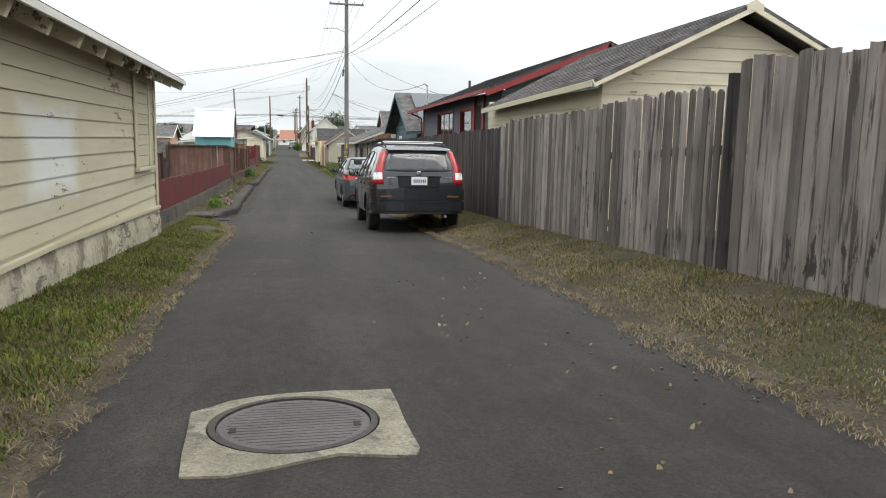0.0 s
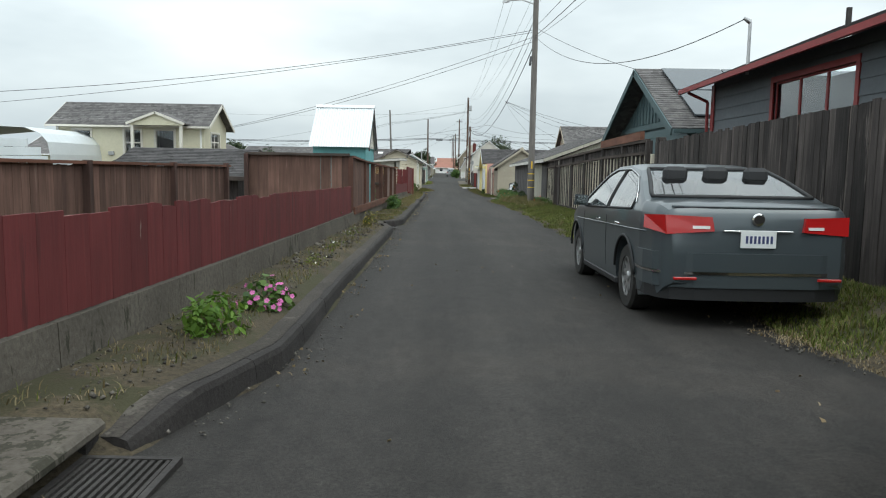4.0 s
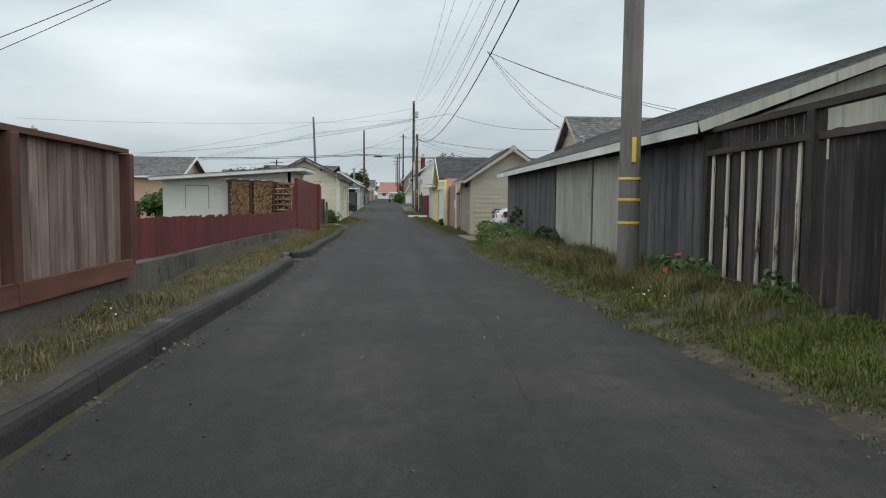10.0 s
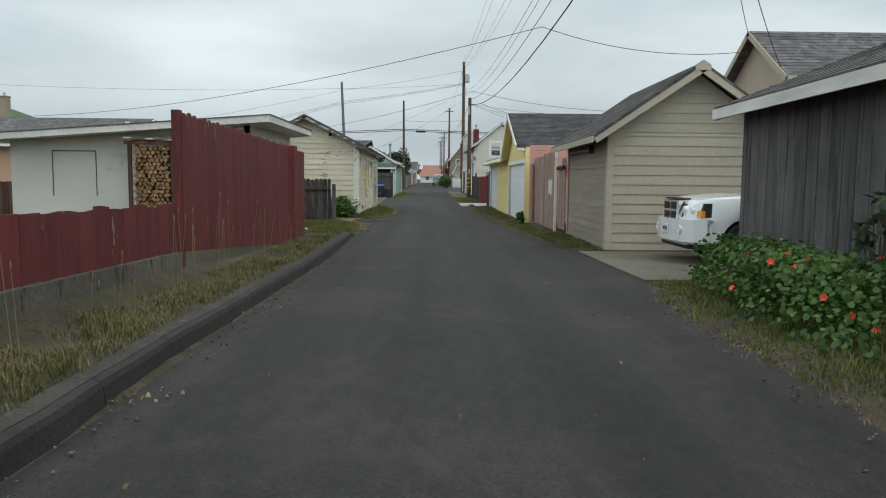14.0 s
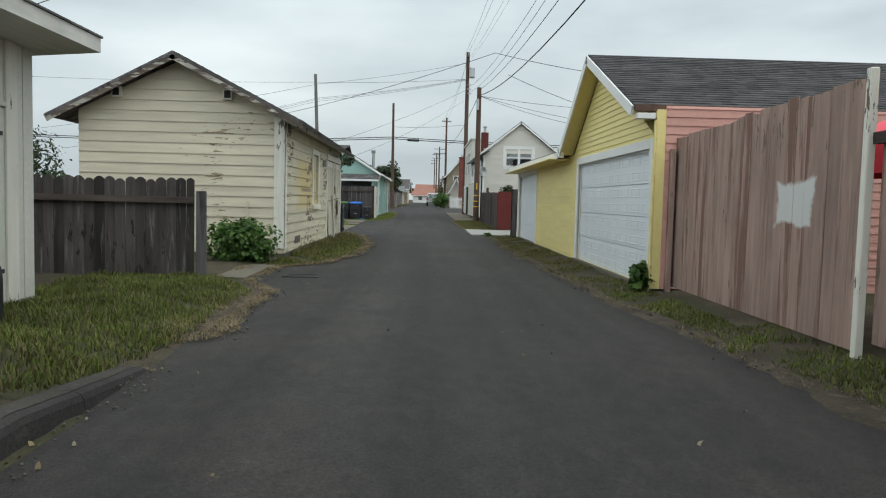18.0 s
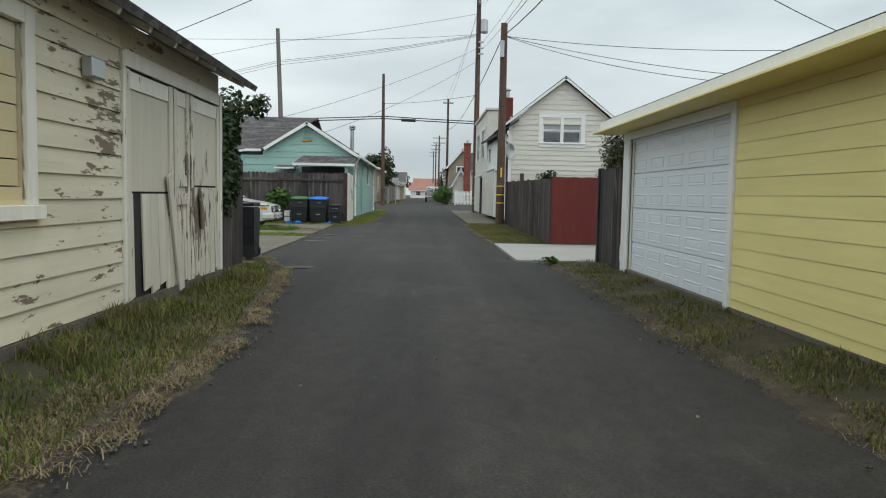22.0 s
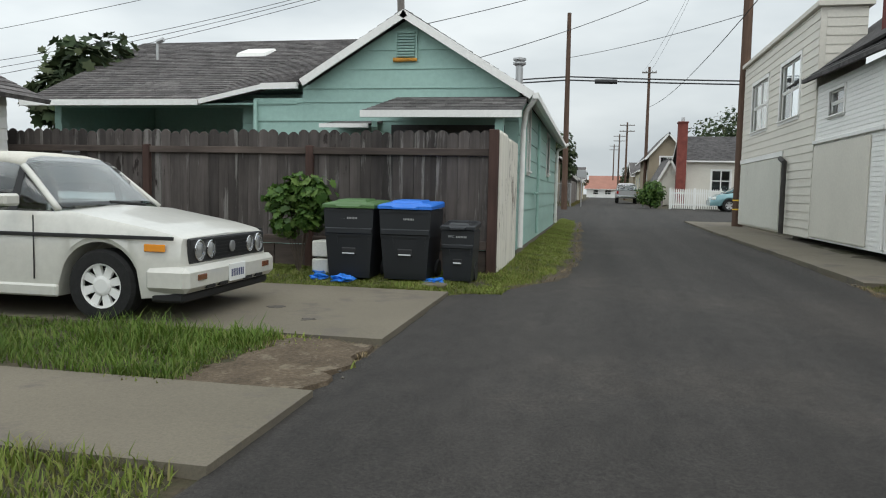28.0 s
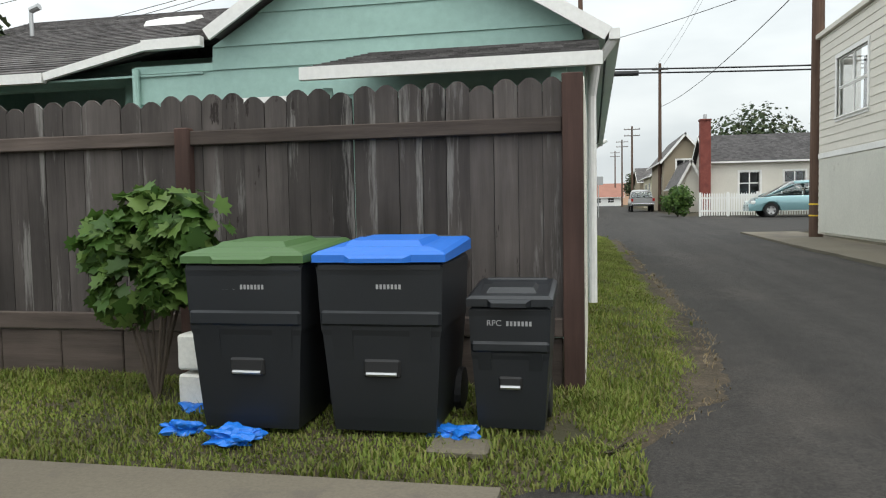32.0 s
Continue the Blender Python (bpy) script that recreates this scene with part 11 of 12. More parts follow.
bush("shrub", "bare-topped shrub behind a board fence", "bush", (-6.0, 79.0, 0.2), (0.7, 1.2, 1.2), 900, 0.12, "lobed", "leaf_dark", 152)
bush("shrub", "dense round shrub in a yard", "bush", (-11.6, 79.0, -0.2), (1.3, 1.3, 1.2), 1600, 0.14, "lobed", "leaf_bush", 153)
bush("shrub", "yucca-like shrub above a board fence", "bush", (5.1, 25.6, 0.85), (0.5, 0.6, 0.55), 300, 0.4, "long", "leaf_bush", 154, base=(5.1, 25.6, -0.6))

def tree(label, x, y, h, r, n, size, seed, z0=None, material="leaf_far", trunk=0.35, name="tree"):
    """A tapered trunk with limbs that end in an uneven crown of many leaves."""
    rg = np.random.default_rng(seed)
    z0 = gz(y) if z0 is None else z0
    t = thing(name, label, "tree", (x, y, z0), "trees among the roofs")
    c = (x, y, z0 + h - r[2])
    p, o, lump = cloud_places(c, r, n, rg, 0.4, 14)
    v, lo, sz = leaf_cloud((p, o), n, size, "long" if size < 0.2 else "lobed", rg)
    ob = new("crown", from_arrays("crown", v - np.array((x, y, z0)), lo, sz, material))
    ob.parent = t
    tagged(ob, "", "", "", "stuff")
    fork = Vector((x, y, z0 + max(0.5, h - 2 * r[2]) + 0.3 * r[2]))
    tr = part("trunk", Mb().tube((x, y, z0 - 0.1), fork, trunk, trunk * 0.65, 9), "bark", t)
    for q in lump[::2]:
        part("limb", Mb().tube(fork - Vector((0, 0, 0.2)), fork.lerp(Vector(q), 0.5) + Vector((0, 0, 0.2)), trunk * 0.45, trunk * 0.25, 6).tube(fork.lerp(Vector(q), 0.5) + Vector((0, 0, 0.2)), q, trunk * 0.25, trunk * 0.06, 6), "bark", tr)
    return t

turf("verge_weeds", "low weeds creeping over bare soil beside a parking pad", -4.3, -2.8, 105.6, 107.1, 1100, 0.05, "grass_lush", 48, width=0.008, patch=0.15)

# ---- stones and grit ----
M["stone"] = leafy("stone", [(0.05, 0.045, 0.04), (0.09, 0.08, 0.07), (0.11, 0.10, 0.085), (0.16, 0.145, 0.125)], 0.9, 0.0)
def grit(name, label, lo, hi, y0, y1, n, size, seed, lift=0.0):
    """Small angular stones, each with its own shape."""
    rg = np.random.default_rng(seed)
    y = rg.uniform(y0, y1, n)
    a, b = (e(y) if callable(e) else np.full_like(y, e) for e in (lo, hi))
    x = a + (b - a) * rg.uniform(0, 1, n)
    ok = ripple(x, y, 2.1) + rg.normal(0, 0.4, n) > 0.0
    x, y = x[ok], y[ok]
    n = len(x)
    z = soil_z(x, y) + lift
    o = np.array([(1, 0, 0), (0, 1, 0), (-1, 0, 0), (0, -1, 0), (0, 0, 0.8), (0, 0, -0.5)])
    s = size * rg.uniform(0.35, 1.5, n) ** 1.5
    v = o[None] * s[:, None, None] * rg.uniform(0.6, 1.3, (n, 6, 1))
    an = rg.uniform(0, 6.28, n)
    c, q = np.cos(an)[:, None], np.sin(an)[:, None]
    v = np.stack([v[..., 0] * c - v[..., 1] * q + x[:, None], v[..., 0] * q + v[..., 1] * c + y[:, None], v[..., 2] + z[:, None]], 2)
    f = np.array([0, 1, 4, 1, 2, 4, 2, 3, 4, 3, 0, 4, 1, 0, 5, 2, 1, 5, 3, 2, 5, 0, 3, 5])
    ob = new(name, from_arrays(name, v.reshape(-1, 3), ((np.arange(n) * 6)[:, None] + f).ravel(), np.full(n * 8, 3), "stone"))
    return tagged(ob, label, "gravel", "", "stuff")
grit("gravel", "stones and rubble along the foot of a retaining wall", -2.2, -1.45, 18.9, 48, 5200, 0.012, 71, 0.005)
grit("gravel", "pale rubble and broken mortar behind the kerb", -2.15, -1.5, 25, 34, 420, 0.03, 78, 0.01)
grit("gravel", "grit swept against the kerb", ll(-0.02), ll(-0.28), 19, 75, 2600, 0.009, 72, 0.0)
grit("gravel", "loose grit along the lane's edge", rr(-0.3), rr(0.25), -2, 64, 6000, 0.010, 73, 0.004)
grit("gravel", "loose grit along the lane's edge", rr(-0.15), rr(0.2), 70.5, 112, 3500, 0.012, 74, 0.004)
grit("gravel", "loose grit along the lane's edge", ll(0.25), ll(-0.3), 76, 97, 3500, 0.010, 75, 0.004)
grit("gravel", "crumbs of footing and soil beside a shed", -1.85, ll(0.1), -2, 18.4, 1400, 0.012, 76, 0.004)
turf("tall_grass", "long tufts of grass beside a parked convertible", -9.5, -3.7, 105.85, 106.95, 1300, 0.22, "grass_deep", 45, patch=0.25)
grit("gravel", "loose soil crumbs on a bare patch", ll(1.0), ll(-0.05), 105.6, 106.75, 260, 0.010, 77, 0.004)

def soil_fringe(label, side, y0, y1, wide, seed):
    """Soil washed out over the asphalt from the verge, with a ragged rim."""
    y = np.arange(y0, y1, 0.07)
    rg = np.random.default_rng(seed)
    edge = tab(RIGHT if side > 0 else LEFT, y)
    w = wide * (0.55 + 0.55 * ripple(y, y * 0.3 + seed, 0.9) + 0.4 * ripple(y * 2.7, y + seed, 1.9)) + rg.normal(0, 0.02, len(y))
    fade = np.minimum(1, np.minimum(y - y0, y1 - y) / 0.8)
    w = np.maximum(w, -0.12) * fade - 0.12 * (1 - fade)
    g = np.interp(y, FY_, FZ_)
    l_, r_ = tab(LEFT, y), tab(RIGHT, y)
    def lane_z(x):
        return g + 0.012 - 0.03 * np.clip(np.abs(2 * (x - l_) / (r_ - l_) - 1), 0, 1.02) ** 8
    a_, b_ = edge - side * (w + 0.04), edge - side * (w - 0.05)
    cols = [(a_, lane_z(a_) - 0.012), (b_, lane_z(b_) + 0.012), (edge + side * 0.13, np.maximum(g - 0.004, soil_z(edge + side * 0.13, y) + 0.012)), (edge + side * 0.3, soil_z(edge + side * 0.3, y) - 0.01)]
    v = np.stack([np.stack([x, y, z], 1) for x, z in cols], 1).reshape(-1, 3)
    i = (np.arange(len(y) - 1) * 4)[:, None, None] + np.arange(3)[None, :, None] + np.array([0, 4, 5, 1] if side < 0 else [0, 1, 5, 4])[None, None, :]
    ob = new("soil_fringe", from_arrays("soil_fringe", v, i.ravel(), np.full((len(y) - 1) * 3, 4), "edge_soil"))
    tagged(ob, label, "soil", "", "stuff")
for side, y0, y1, wide in ((1, -2, 19.5, 0.16), (1, 27, 66, 0.10), (1, 70.6, 97.2, 0.14), (1, 102.5, 112, 0.08), (-1, -2, 18.2, 0.12), (-1, 75.6, 97.2, 0.2), (-1, 110.2, 129, 0.12)):
    soil_fringe("bare brown soil washed over the asphalt's edge", side, y0, y1, wide, 500 + int(y0))

# ---- houses and yards in the distance ----
M["cream_house"] = mat("cream_house", (0.60, 0.56, 0.42), 0.75, 0.05, 0.6, 12, 0.06, rand=0.03)
M["peach"] = mat("peach", (0.55, 0.36, 0.25), 0.75, 0.05, 0.6, 12, 0.06, rand=0.03)
M["tan_far"] = mat("tan_far", (0.30, 0.25, 0.18), 0.8, 0.08, 0.6, 12, 0.06)
M["grey_far"] = mat("grey_far", (0.20, 0.19, 0.18), 0.85, 0.1, 0.6, 12, 0.06)
M["pink_roof"] = mat("pink_roof", (0.28, 0.135, 0.10), 0.85, 0.1, 0.6, 12, 0.1)
M["hill_green"] = mat("hill_green", (0.07, 0.10, 0.05), 0.85, 0.15, 0.6, 12, 0.1)
M["brick"] = mat("brick", (0.17, 0.05, 0.04), 0.9, 0.2, 3, 30, 0.4, rand=0.15)
def house(label, x0, x1, y0, y1, z0, eave, ridge, axis, wall, roof, over=0.35, fronts=(), group="", trim="white", course=0, name="house", board=0.0):
    """Four walls with real openings, a pitched roof with barge boards, and windows. fronts: (facing, u0, u1, z0, z1, sashes)."""
    t = thing(name, label, "house", ((x0 + x1) / 2, (y0 + y1) / 2, z0), group)
    mx, my = (x0 + x1) / 2, (y0 + y1) / 2
    for facing, c, a, b in (("-y", y0, x0, x1), ("+y", y1, x0, x1), ("-x", x0, y0 + 0.13, y1 - 0.13), ("+x", x1, y0 + 0.13, y1 - 0.13)):
        end = (facing[1] == "x") == (axis == "x")
        hs = [q[1:5] for q in fronts if q[0] == facing]
        lap_wall(t, facing, c, a, b, z0, eave, wall, board or 0.2, hs, apex=((my if axis == "x" else mx), ridge - 0.06) if end else None, boards=bool(board) and bool(hs))
        for q in fronts:
            if q[0] == facing:
                window(t, facing, c, *q[1:5], trim, 0.1, q[5] if len(q) > 5 else 1, 2)
    k = (ridge - eave) / ((y1 - y0) / 2 if axis == "x" else (x1 - x0) / 2) * over
    if axis == "x":
        a, b = x0 - over, x1 + over
        slope(t, (a, y0 - over, eave - k), (b, y0 - over, eave - k), (b, my, ridge), (a, my, ridge), roof, 0.1, course)
        slope(t, (b, y1 + over, eave - k), (a, y1 + over, eave - k), (a, my, ridge), (b, my, ridge), roof, 0.1, course)
        for x in (a - 0.02, b + 0.02):
            beam(t, "barge_board", (x, y0 - over, eave - k), (x, my, ridge), 0.03, 0.16, trim), beam(t, "barge_board", (x, y1 + over, eave - k), (x, my, ridge), 0.03, 0.16, trim)
        beam(t, "gutter", (a, y0 - over - 0.04, eave - k), (b, y0 - over - 0.04, eave - k), 0.08, 0.1, trim)
    else:
        a, b = y0 - over, y1 + over
        slope(t, (x0 - over, a, eave - k), (x0 - over, b, eave - k), (mx, b, ridge), (mx, a, ridge), roof, 0.1, course)
        slope(t, (x1 + over, b, eave - k), (x1 + over, a, eave - k), (mx, a, ridge), (mx, b, ridge), roof, 0.1, course)
        for y in (a - 0.02, b + 0.02):
            beam(t, "barge_board", (x0 - over, y, eave - k), (mx, y, ridge), 0.03, 0.16, trim), beam(t, "barge_board", (x1 + over, y, eave - k), (mx, y, ridge), 0.03, 0.16, trim)
        for x in (x0 - over - 0.04, x1 + over + 0.04):
            beam(t, "gutter", (x, a, eave - k), (x, b, eave - k), 0.08, 0.1, trim)
    return t
def chimney(x, y, z0, z1, w, t, material="brick"):
    c = part("chimney", Mb().box(x - w / 2, y - w / 2, z0, x + w / 2, y + w / 2, z1, 0.015), material, t)
    part("chimney_cap", Mb().box(x - w / 2 - 0.05, y - w / 2 - 0.05, z1 + 0.001, x + w / 2 + 0.05, y + w / 2 + 0.05, z1 + 0.1, 0.015), material, c)
    part("chimney_pot", Mb().lathe([(0.1, z1 + 0.1), (0.12, z1 + 0.14), (0.11, z1 + 0.4), (0.08, z1 + 0.42)], "z", 12, (x, y, 0)), "steel", c)

# cream two-storey house
t = house("cream two-storey house with a grey roof and a porch gable", -20.5, -12.7, 55.1, 59.0, -1.0, 2.72, 3.84, "x", "cream_house", "shingle_grey", 0.38,
          [("-y", -19.6, -18.7, 1.3, 2.25), ("-y", -16.9, -16.05, 0.95, 2.3, 1), ("-y", -15.25, -14.3, 0.2, 2.3), ("-y", -19.4, -17.8, -0.6, 0.4, 2), ("+x", 56.2, 57.7, 1.3, 2.2, 2)], trim="white_lap", course=0.2)
slope(t, (-16.35, 54.0, 2.62), (-16.35, 56.0, 2.62), (-14.85, 56.0, 3.2), (-14.85, 54.0, 3.2), "shingle_grey", 0.08, 0)
slope(t, (-13.35, 56.0, 2.62), (-13.35, 54.0, 2.62), (-14.85, 54.0, 3.2), (-14.85, 56.0, 3.2), "shingle_grey", 0.08, 0)
part("porch_gable", Mb().prism([(-16.2, 2.5), (-13.5, 2.5), (-13.5, 2.6), (-14.85, 3.1), (-16.2, 2.6)], "y", 54.1, 54.2), "cream_house", t)
beam(t, "barge_board", (-16.37, 53.98, 2.62), (-14.85, 53.98, 3.2), 0.03, 0.12, "white_lap"), beam(t, "barge_board", (-13.33, 53.98, 2.62), (-14.85, 53.98, 3.2), 0.03, 0.12, "white_lap")
for x in (-16.1, -13.6):
    part("porch_post", Mb().box(x - 0.07, 54.1, -1.0, x + 0.07, 54.24, 2.5, 0.01), "white_lap", t)
part("porch_deck", Mb().box(-16.3, 53.9, 0.02, -13.4, 55.0, 0.16, 0.01), "redwood_rail", t)
for i in range(7):
    part("stair_tread", Mb().box(-17.1 - i * 0.28, 53.95, -0.02 - i * 0.15, -16.8 - i * 0.28, 54.9, 0.03 - i * 0.15, 0.006), "redwood_rail", t)
for z in (0.25, 0.55, 0.9):
    part("stair_rail", Mb().tube((-16.4, 53.95, z), (-18.8, 53.95, z - 1.05), 0.035, n=6), "dark_rail_x", t)
for x in (-20.35, -12.85):
    part("downpipe", Mb().tube((x, 54.98, 2.6), (x, 54.98, -0.9), 0.045), "white", t)
part("vent_hood", Mb().box(-17.75, 54.98, 0.95, -17.45, 55.08, 1.15, 0.02), "steel", t)

# dark shingled garden shed
t = thing("garden_shed", "low dark garden shed with a grey shingled roof", "shed", (-6.9, 35.6, -0.6))
slope(t, (-8.3, 33.4, 0.27), (-4.75, 33.4, 0.27), (-4.95, 35.6, 0.98), (-8.3, 35.6, 0.98), "shingle", 0.05, 0.13)
slope(t, (-4.75, 37.8, 0.27), (-8.3, 37.8, 0.27), (-8.3, 35.6, 0.98), (-4.95, 35.6, 0.98), "shingle_grey", 0.05, 0)
part("wall", Mb().prism([(33.7, -0.8), (37.5, -0.8), (37.5, 0.3), (35.6, 0.9), (33.7, 0.3)], "x", -5.12, -5.0), "dark_board", t)
part("wall", Mb().box(-8.1, 33.7, -0.8, -5.13, 33.8, 0.28), "dark_board", t)
part("wall", Mb().box(-8.2, 33.81, -0.8, -8.1, 37.5, 0.28), "dark_board", t)
beam(t, "fascia", (-8.3, 33.38, 0.29), (-4.75, 33.38, 0.29), 0.03, 0.1, "dark_rail_x")
beam(t, "barge_board", (-4.73, 33.4, 0.27), (-4.93, 35.6, 0.98), 0.03, 0.14, "dark_board"), beam(t, "barge_board", (-4.73, 37.8, 0.27), (-4.93, 35.6, 0.98), 0.03, 0.14, "dark_board")

# rounded metal carport
t = thing("metal_carport", "white ribbed metal carport with a rounded roof edge", "carport", (-21.5, 52, -0.9))
prof = [(-25.2, 1.1), (-24.9, 1.6), (-24.2, 1.95), (-21.7, 2.2), (-19.3, 2.12), (-18.6, 1.85), (-18.25, 1.45), (-18.15, 0.9), (-18.15, -0.9)]
for y0, y1 in ((50.0, 56.0),):
    mb = Mb()
    n = len(prof)
    for y in [50.0 + 0.25 * i for i in range(25)]:
        mb.v += [(x, y, z + (0.012 if int(y * 4) % 2 else 0)) for x, z in prof]
    mb.f = [(j * n + i, j * n + i + 1, (j + 1) * n + i + 1, (j + 1) * n + i) for j in range(24) for i in range(n - 1)]
    o = part("roof_sheet", mb, "metal_roof", t)
    o.modifiers.new("depth", "SOLIDIFY").thickness = 0.02
for z in (-0.4, 0.0, 0.4, 0.8, 1.2, 1.6):
    part("end_sheet", Mb().box(-25.0 + (0.5 if z > 1.4 else 0), 50.02, z - 0.38, -18.3 - (0.3 if z > 1.0 else 0) - (0.6 if z > 1.4 else 0), 50.06, z, 0.01), "metal_roof", t)

# firewood rack
FWY = 72.55
t = thing("firewood_rack", "roofed rack of stacked split firewood before a white garage", "firewood", (-5.4, FWY, -1.0))
M["log_end"] = mat("log_end", (0.27, 0.165, 0.085), 0.9, 0.25, 6, 40, 0.4, rand=0.35, dirt=(0.2, 0.11, 0.05), dirt_at=0.58, dirt_scale=9)
for x in (-6.38, -5.42, -4.45):
    for y in (FWY, FWY + 0.45):
        post(t, x, y, -1.5, 0.62, 0.08, "redwood_post")
beam(t, "top_rail", (-6.5, FWY, 0.66), (-4.35, FWY, 0.62), 0.07, 0.08, "redwood_rail"), beam(t, "top_rail", (-6.5, FWY + 0.45, 0.70), (-4.35, FWY + 0.45, 0.66), 0.07, 0.08, "redwood_rail")
for i in range(5):
    x = -6.45 + i * 0.5
    part("roof_slat", Mb().box(x, FWY - 0.2, 0.70 - 0.02 * i, x + 0.16, FWY + 0.7, 0.73 - 0.02 * i, 0.004), "fascia", t)
rg_ = random.Random(77)
logs = []
for k in range(6):
    n = rg_.choice((5, 6, 7))
    pr = []
    for i in range(n):
        a = 2 * math.pi * i / n + rg_.uniform(-0.25, 0.25)
        r_ = rg_.uniform(0.8, 1.1) * (0.45 if k % 2 and i == 0 else 1)
        pr.append((0.052 * r_ * math.cos(a), 0.052 * r_ * math.sin(a)))
    logs.append(Mb().prism(pr, "y", 0, 0.42).mesh("log", "log_end"))
for x0, x1 in ((-6.32, -5.48), (-5.36, -4.5)):
    z, row = -1.36, 0
    while z < 0.5:
        x = x0 + 0.05 + (0.05 if row % 2 else 0)
        while x < x1 - 0.02:
            piece("log", logs[rg_.randrange(6)], t, x + rg_.uniform(-0.01, 0.01), FWY + rg_.uniform(-0.05, 0.05), z, (0, rg_.uniform(0, 6.28), 0))
            x += 0.1
        z += 0.088
        row += 1
# the crossed bay beside it
for row in range(17):
    z = -1.3 + row * 0.115
    if row % 2:
        for x in (-4.3, -4.05, -3.8, -3.62):
            piece("log", logs[(row * 3 + int(x * 10)) % 6], t, x, FWY, z, (0, row * 1.3 + x, 0))
    else:
        for y in (FWY + 0.05, FWY + 0.3):
            piece("log", logs[row % 6], t, -3.6, y, z, (0, 0, radians(90)))
            piece("log", logs[(row + 1) % 6], t, -4.0, y, z, (0, 0, radians(90)))

# basketball hoop lying in the grass before the white garage
M["board_navy"] = plain("board_navy", (0.03, 0.045, 0.075), 0.5)
M["hoop_orange"] = plain("hoop_orange", (0.42, 0.07, 0.03), 0.5)
hb_ = thing("basketball_hoop", "basketball hoop lying down with its black base upright", "basketball hoop", (-3.5, 75.9, gz(76) + 0.08))
g0 = gz(76) + 0.05
dome = []
for i in range(13):
    a = math.pi * i / 12
    dome.append((-3.49 - 0.34 * math.cos(a), g0 + 0.42 + 0.36 * math.sin(a)))
part("base", Mb().prism([(-3.83, g0)] + dome + [(-3.15, g0)], "y", 75.75, 76.12), "bin_black", hb_, "black moulded plastic base stood on edge")
part("pole", Mb().pipe([(-3.42, 75.7, g0 + 0.72), (-3.42, 75.2, g0 + 0.55), (-3.3, 74.25, g0 + 0.16)], 0.03), "steel", hb_)
bx, by = -2.98, 73.78
bz = gz(by) + 0.19
bb = part("backboard", Mb().lathe([(0.02, bz - 0.012), (0.40, bz - 0.012), (0.42, bz), (0.40, bz + 0.012), (0.02, bz + 0.012)], "z", 28, (bx, by, 0)), "board_navy", hb_, "round navy backboard with white lines")
for r_ in (0.36, 0.25):
    part("board_line", Mb().lathe([(r_ - 0.014, bz + 0.013), (r_ + 0.014, bz + 0.013), (r_ + 0.014, bz + 0.016), (r_ - 0.014, bz + 0.016)], "z", 28, (bx, by, 0), False), "white", bb)
for k in range(4):
    an = k * math.pi / 4
    part("board_line", Mb().hull8([(bx + sx * 0.36 * math.cos(an) - sy * 0.012 * math.sin(an), by + sx * 0.36 * math.sin(an) + sy * 0.012 * math.cos(an), bz + z_) for z_ in (0.013, 0.0155) for sx, sy in ((-1, -1), (1, -1), (1, 1), (-1, 1))]), "white", bb)
hoop = [(-3.26 + 0.22 * math.cos(a * math.pi / 12), 74.05 + 0.05 * math.sin(a * math.pi / 12), g0 + 0.36 + 0.2 * math.sin(a * math.pi / 12)) for a in range(25)]
hp = part("hoop", Mb().pipe(hoop, 0.011), "hoop_orange", hb_)
part("bracket", Mb().box(-3.32, 73.98, g0 + 0.08, -3.18, 74.1, g0 + 0.18, 0.01), "hoop_orange", hb_)
for k in range(12):
    a, b = hoop[2 * k], hoop[(2 * k + 5) % 24]
    part("net_cord", Mb().pipe([a, ((a[0] + b[0]) / 2 * 0.6 - 3.26 * 0.4, 74.3, (a[2] + b[2]) / 2 - 0.06), b], 0.004, 5), "wire", hp)
# peach house, patio roof, hill house
house("peach single-storey house with a grey roof", -19.0, -12.3, 86.0, 92.0, -1.5, 1.25, 2.4, "x", "peach", "shingle_grey", 0.4, [("-y", -16.5, -15.9, -0.45, 0.25), ("-y", -18.6, -17.6, -0.8, 0.2, 2)])
t = thing("patio_roof", "white corrugated patio roof on brown posts", "patio roof", (-15, 78, -1.4))
slope(t, (-18.5, 76.5, 0.55), (-13.2, 76.5, 0.62), (-13.2, 79.5, 0.8), (-18.5, 79.5, 0.72), "metal_roof", 0.04, 0)
for x in (-18.2, -16.4, -14.9, -13.4):
    part("post", Mb().box(x - 0.06, 76.6, -1.6, x + 0.06, 76.72, 0.56, 0.008), "redwood_post", t)
    beam(t, "rafter", (x, 76.6, 0.52), (x, 79.4, 0.68), 0.06, 0.1, "redwood_rail")
t = thing("yard_screen", "low brown board screen in a yard", "fence", (-14.5, 80, -1.4))
board_run(t, "x", 80.2, -18.5, -12.6, lambda u: -1.55, lambda u: -0.35, "brown_fence", 0.2, 0.01, 0.02, 0.01, seed=91)
# made-up house: its green roof takes the place of a green hill
t = house("house whose green roof stands in for a green hill with houses", -48, -35.5, 121, 131, -1.5, 4.2, 6.4, "y", "tan_far", "hill_green", 0.5, [("+x", 124, 126, 1.0, 3.0, 2), ("-y", -44, -42, 1.2, 3.0, 2)])
chimney(-37.5, 122.5, 4.5, 6.7, 0.7, t, "tan_far"), chimney(-40.5, 123.5, 5.0, 6.9, 0.7, t, "tan_far")
house("long low house with a grey roof beyond the yards", -18, -6.5, 70.5, 71.6, -1.5, 0.7, 1.55, "x", "cream_house", "shingle_grey", 0.3) if False else None
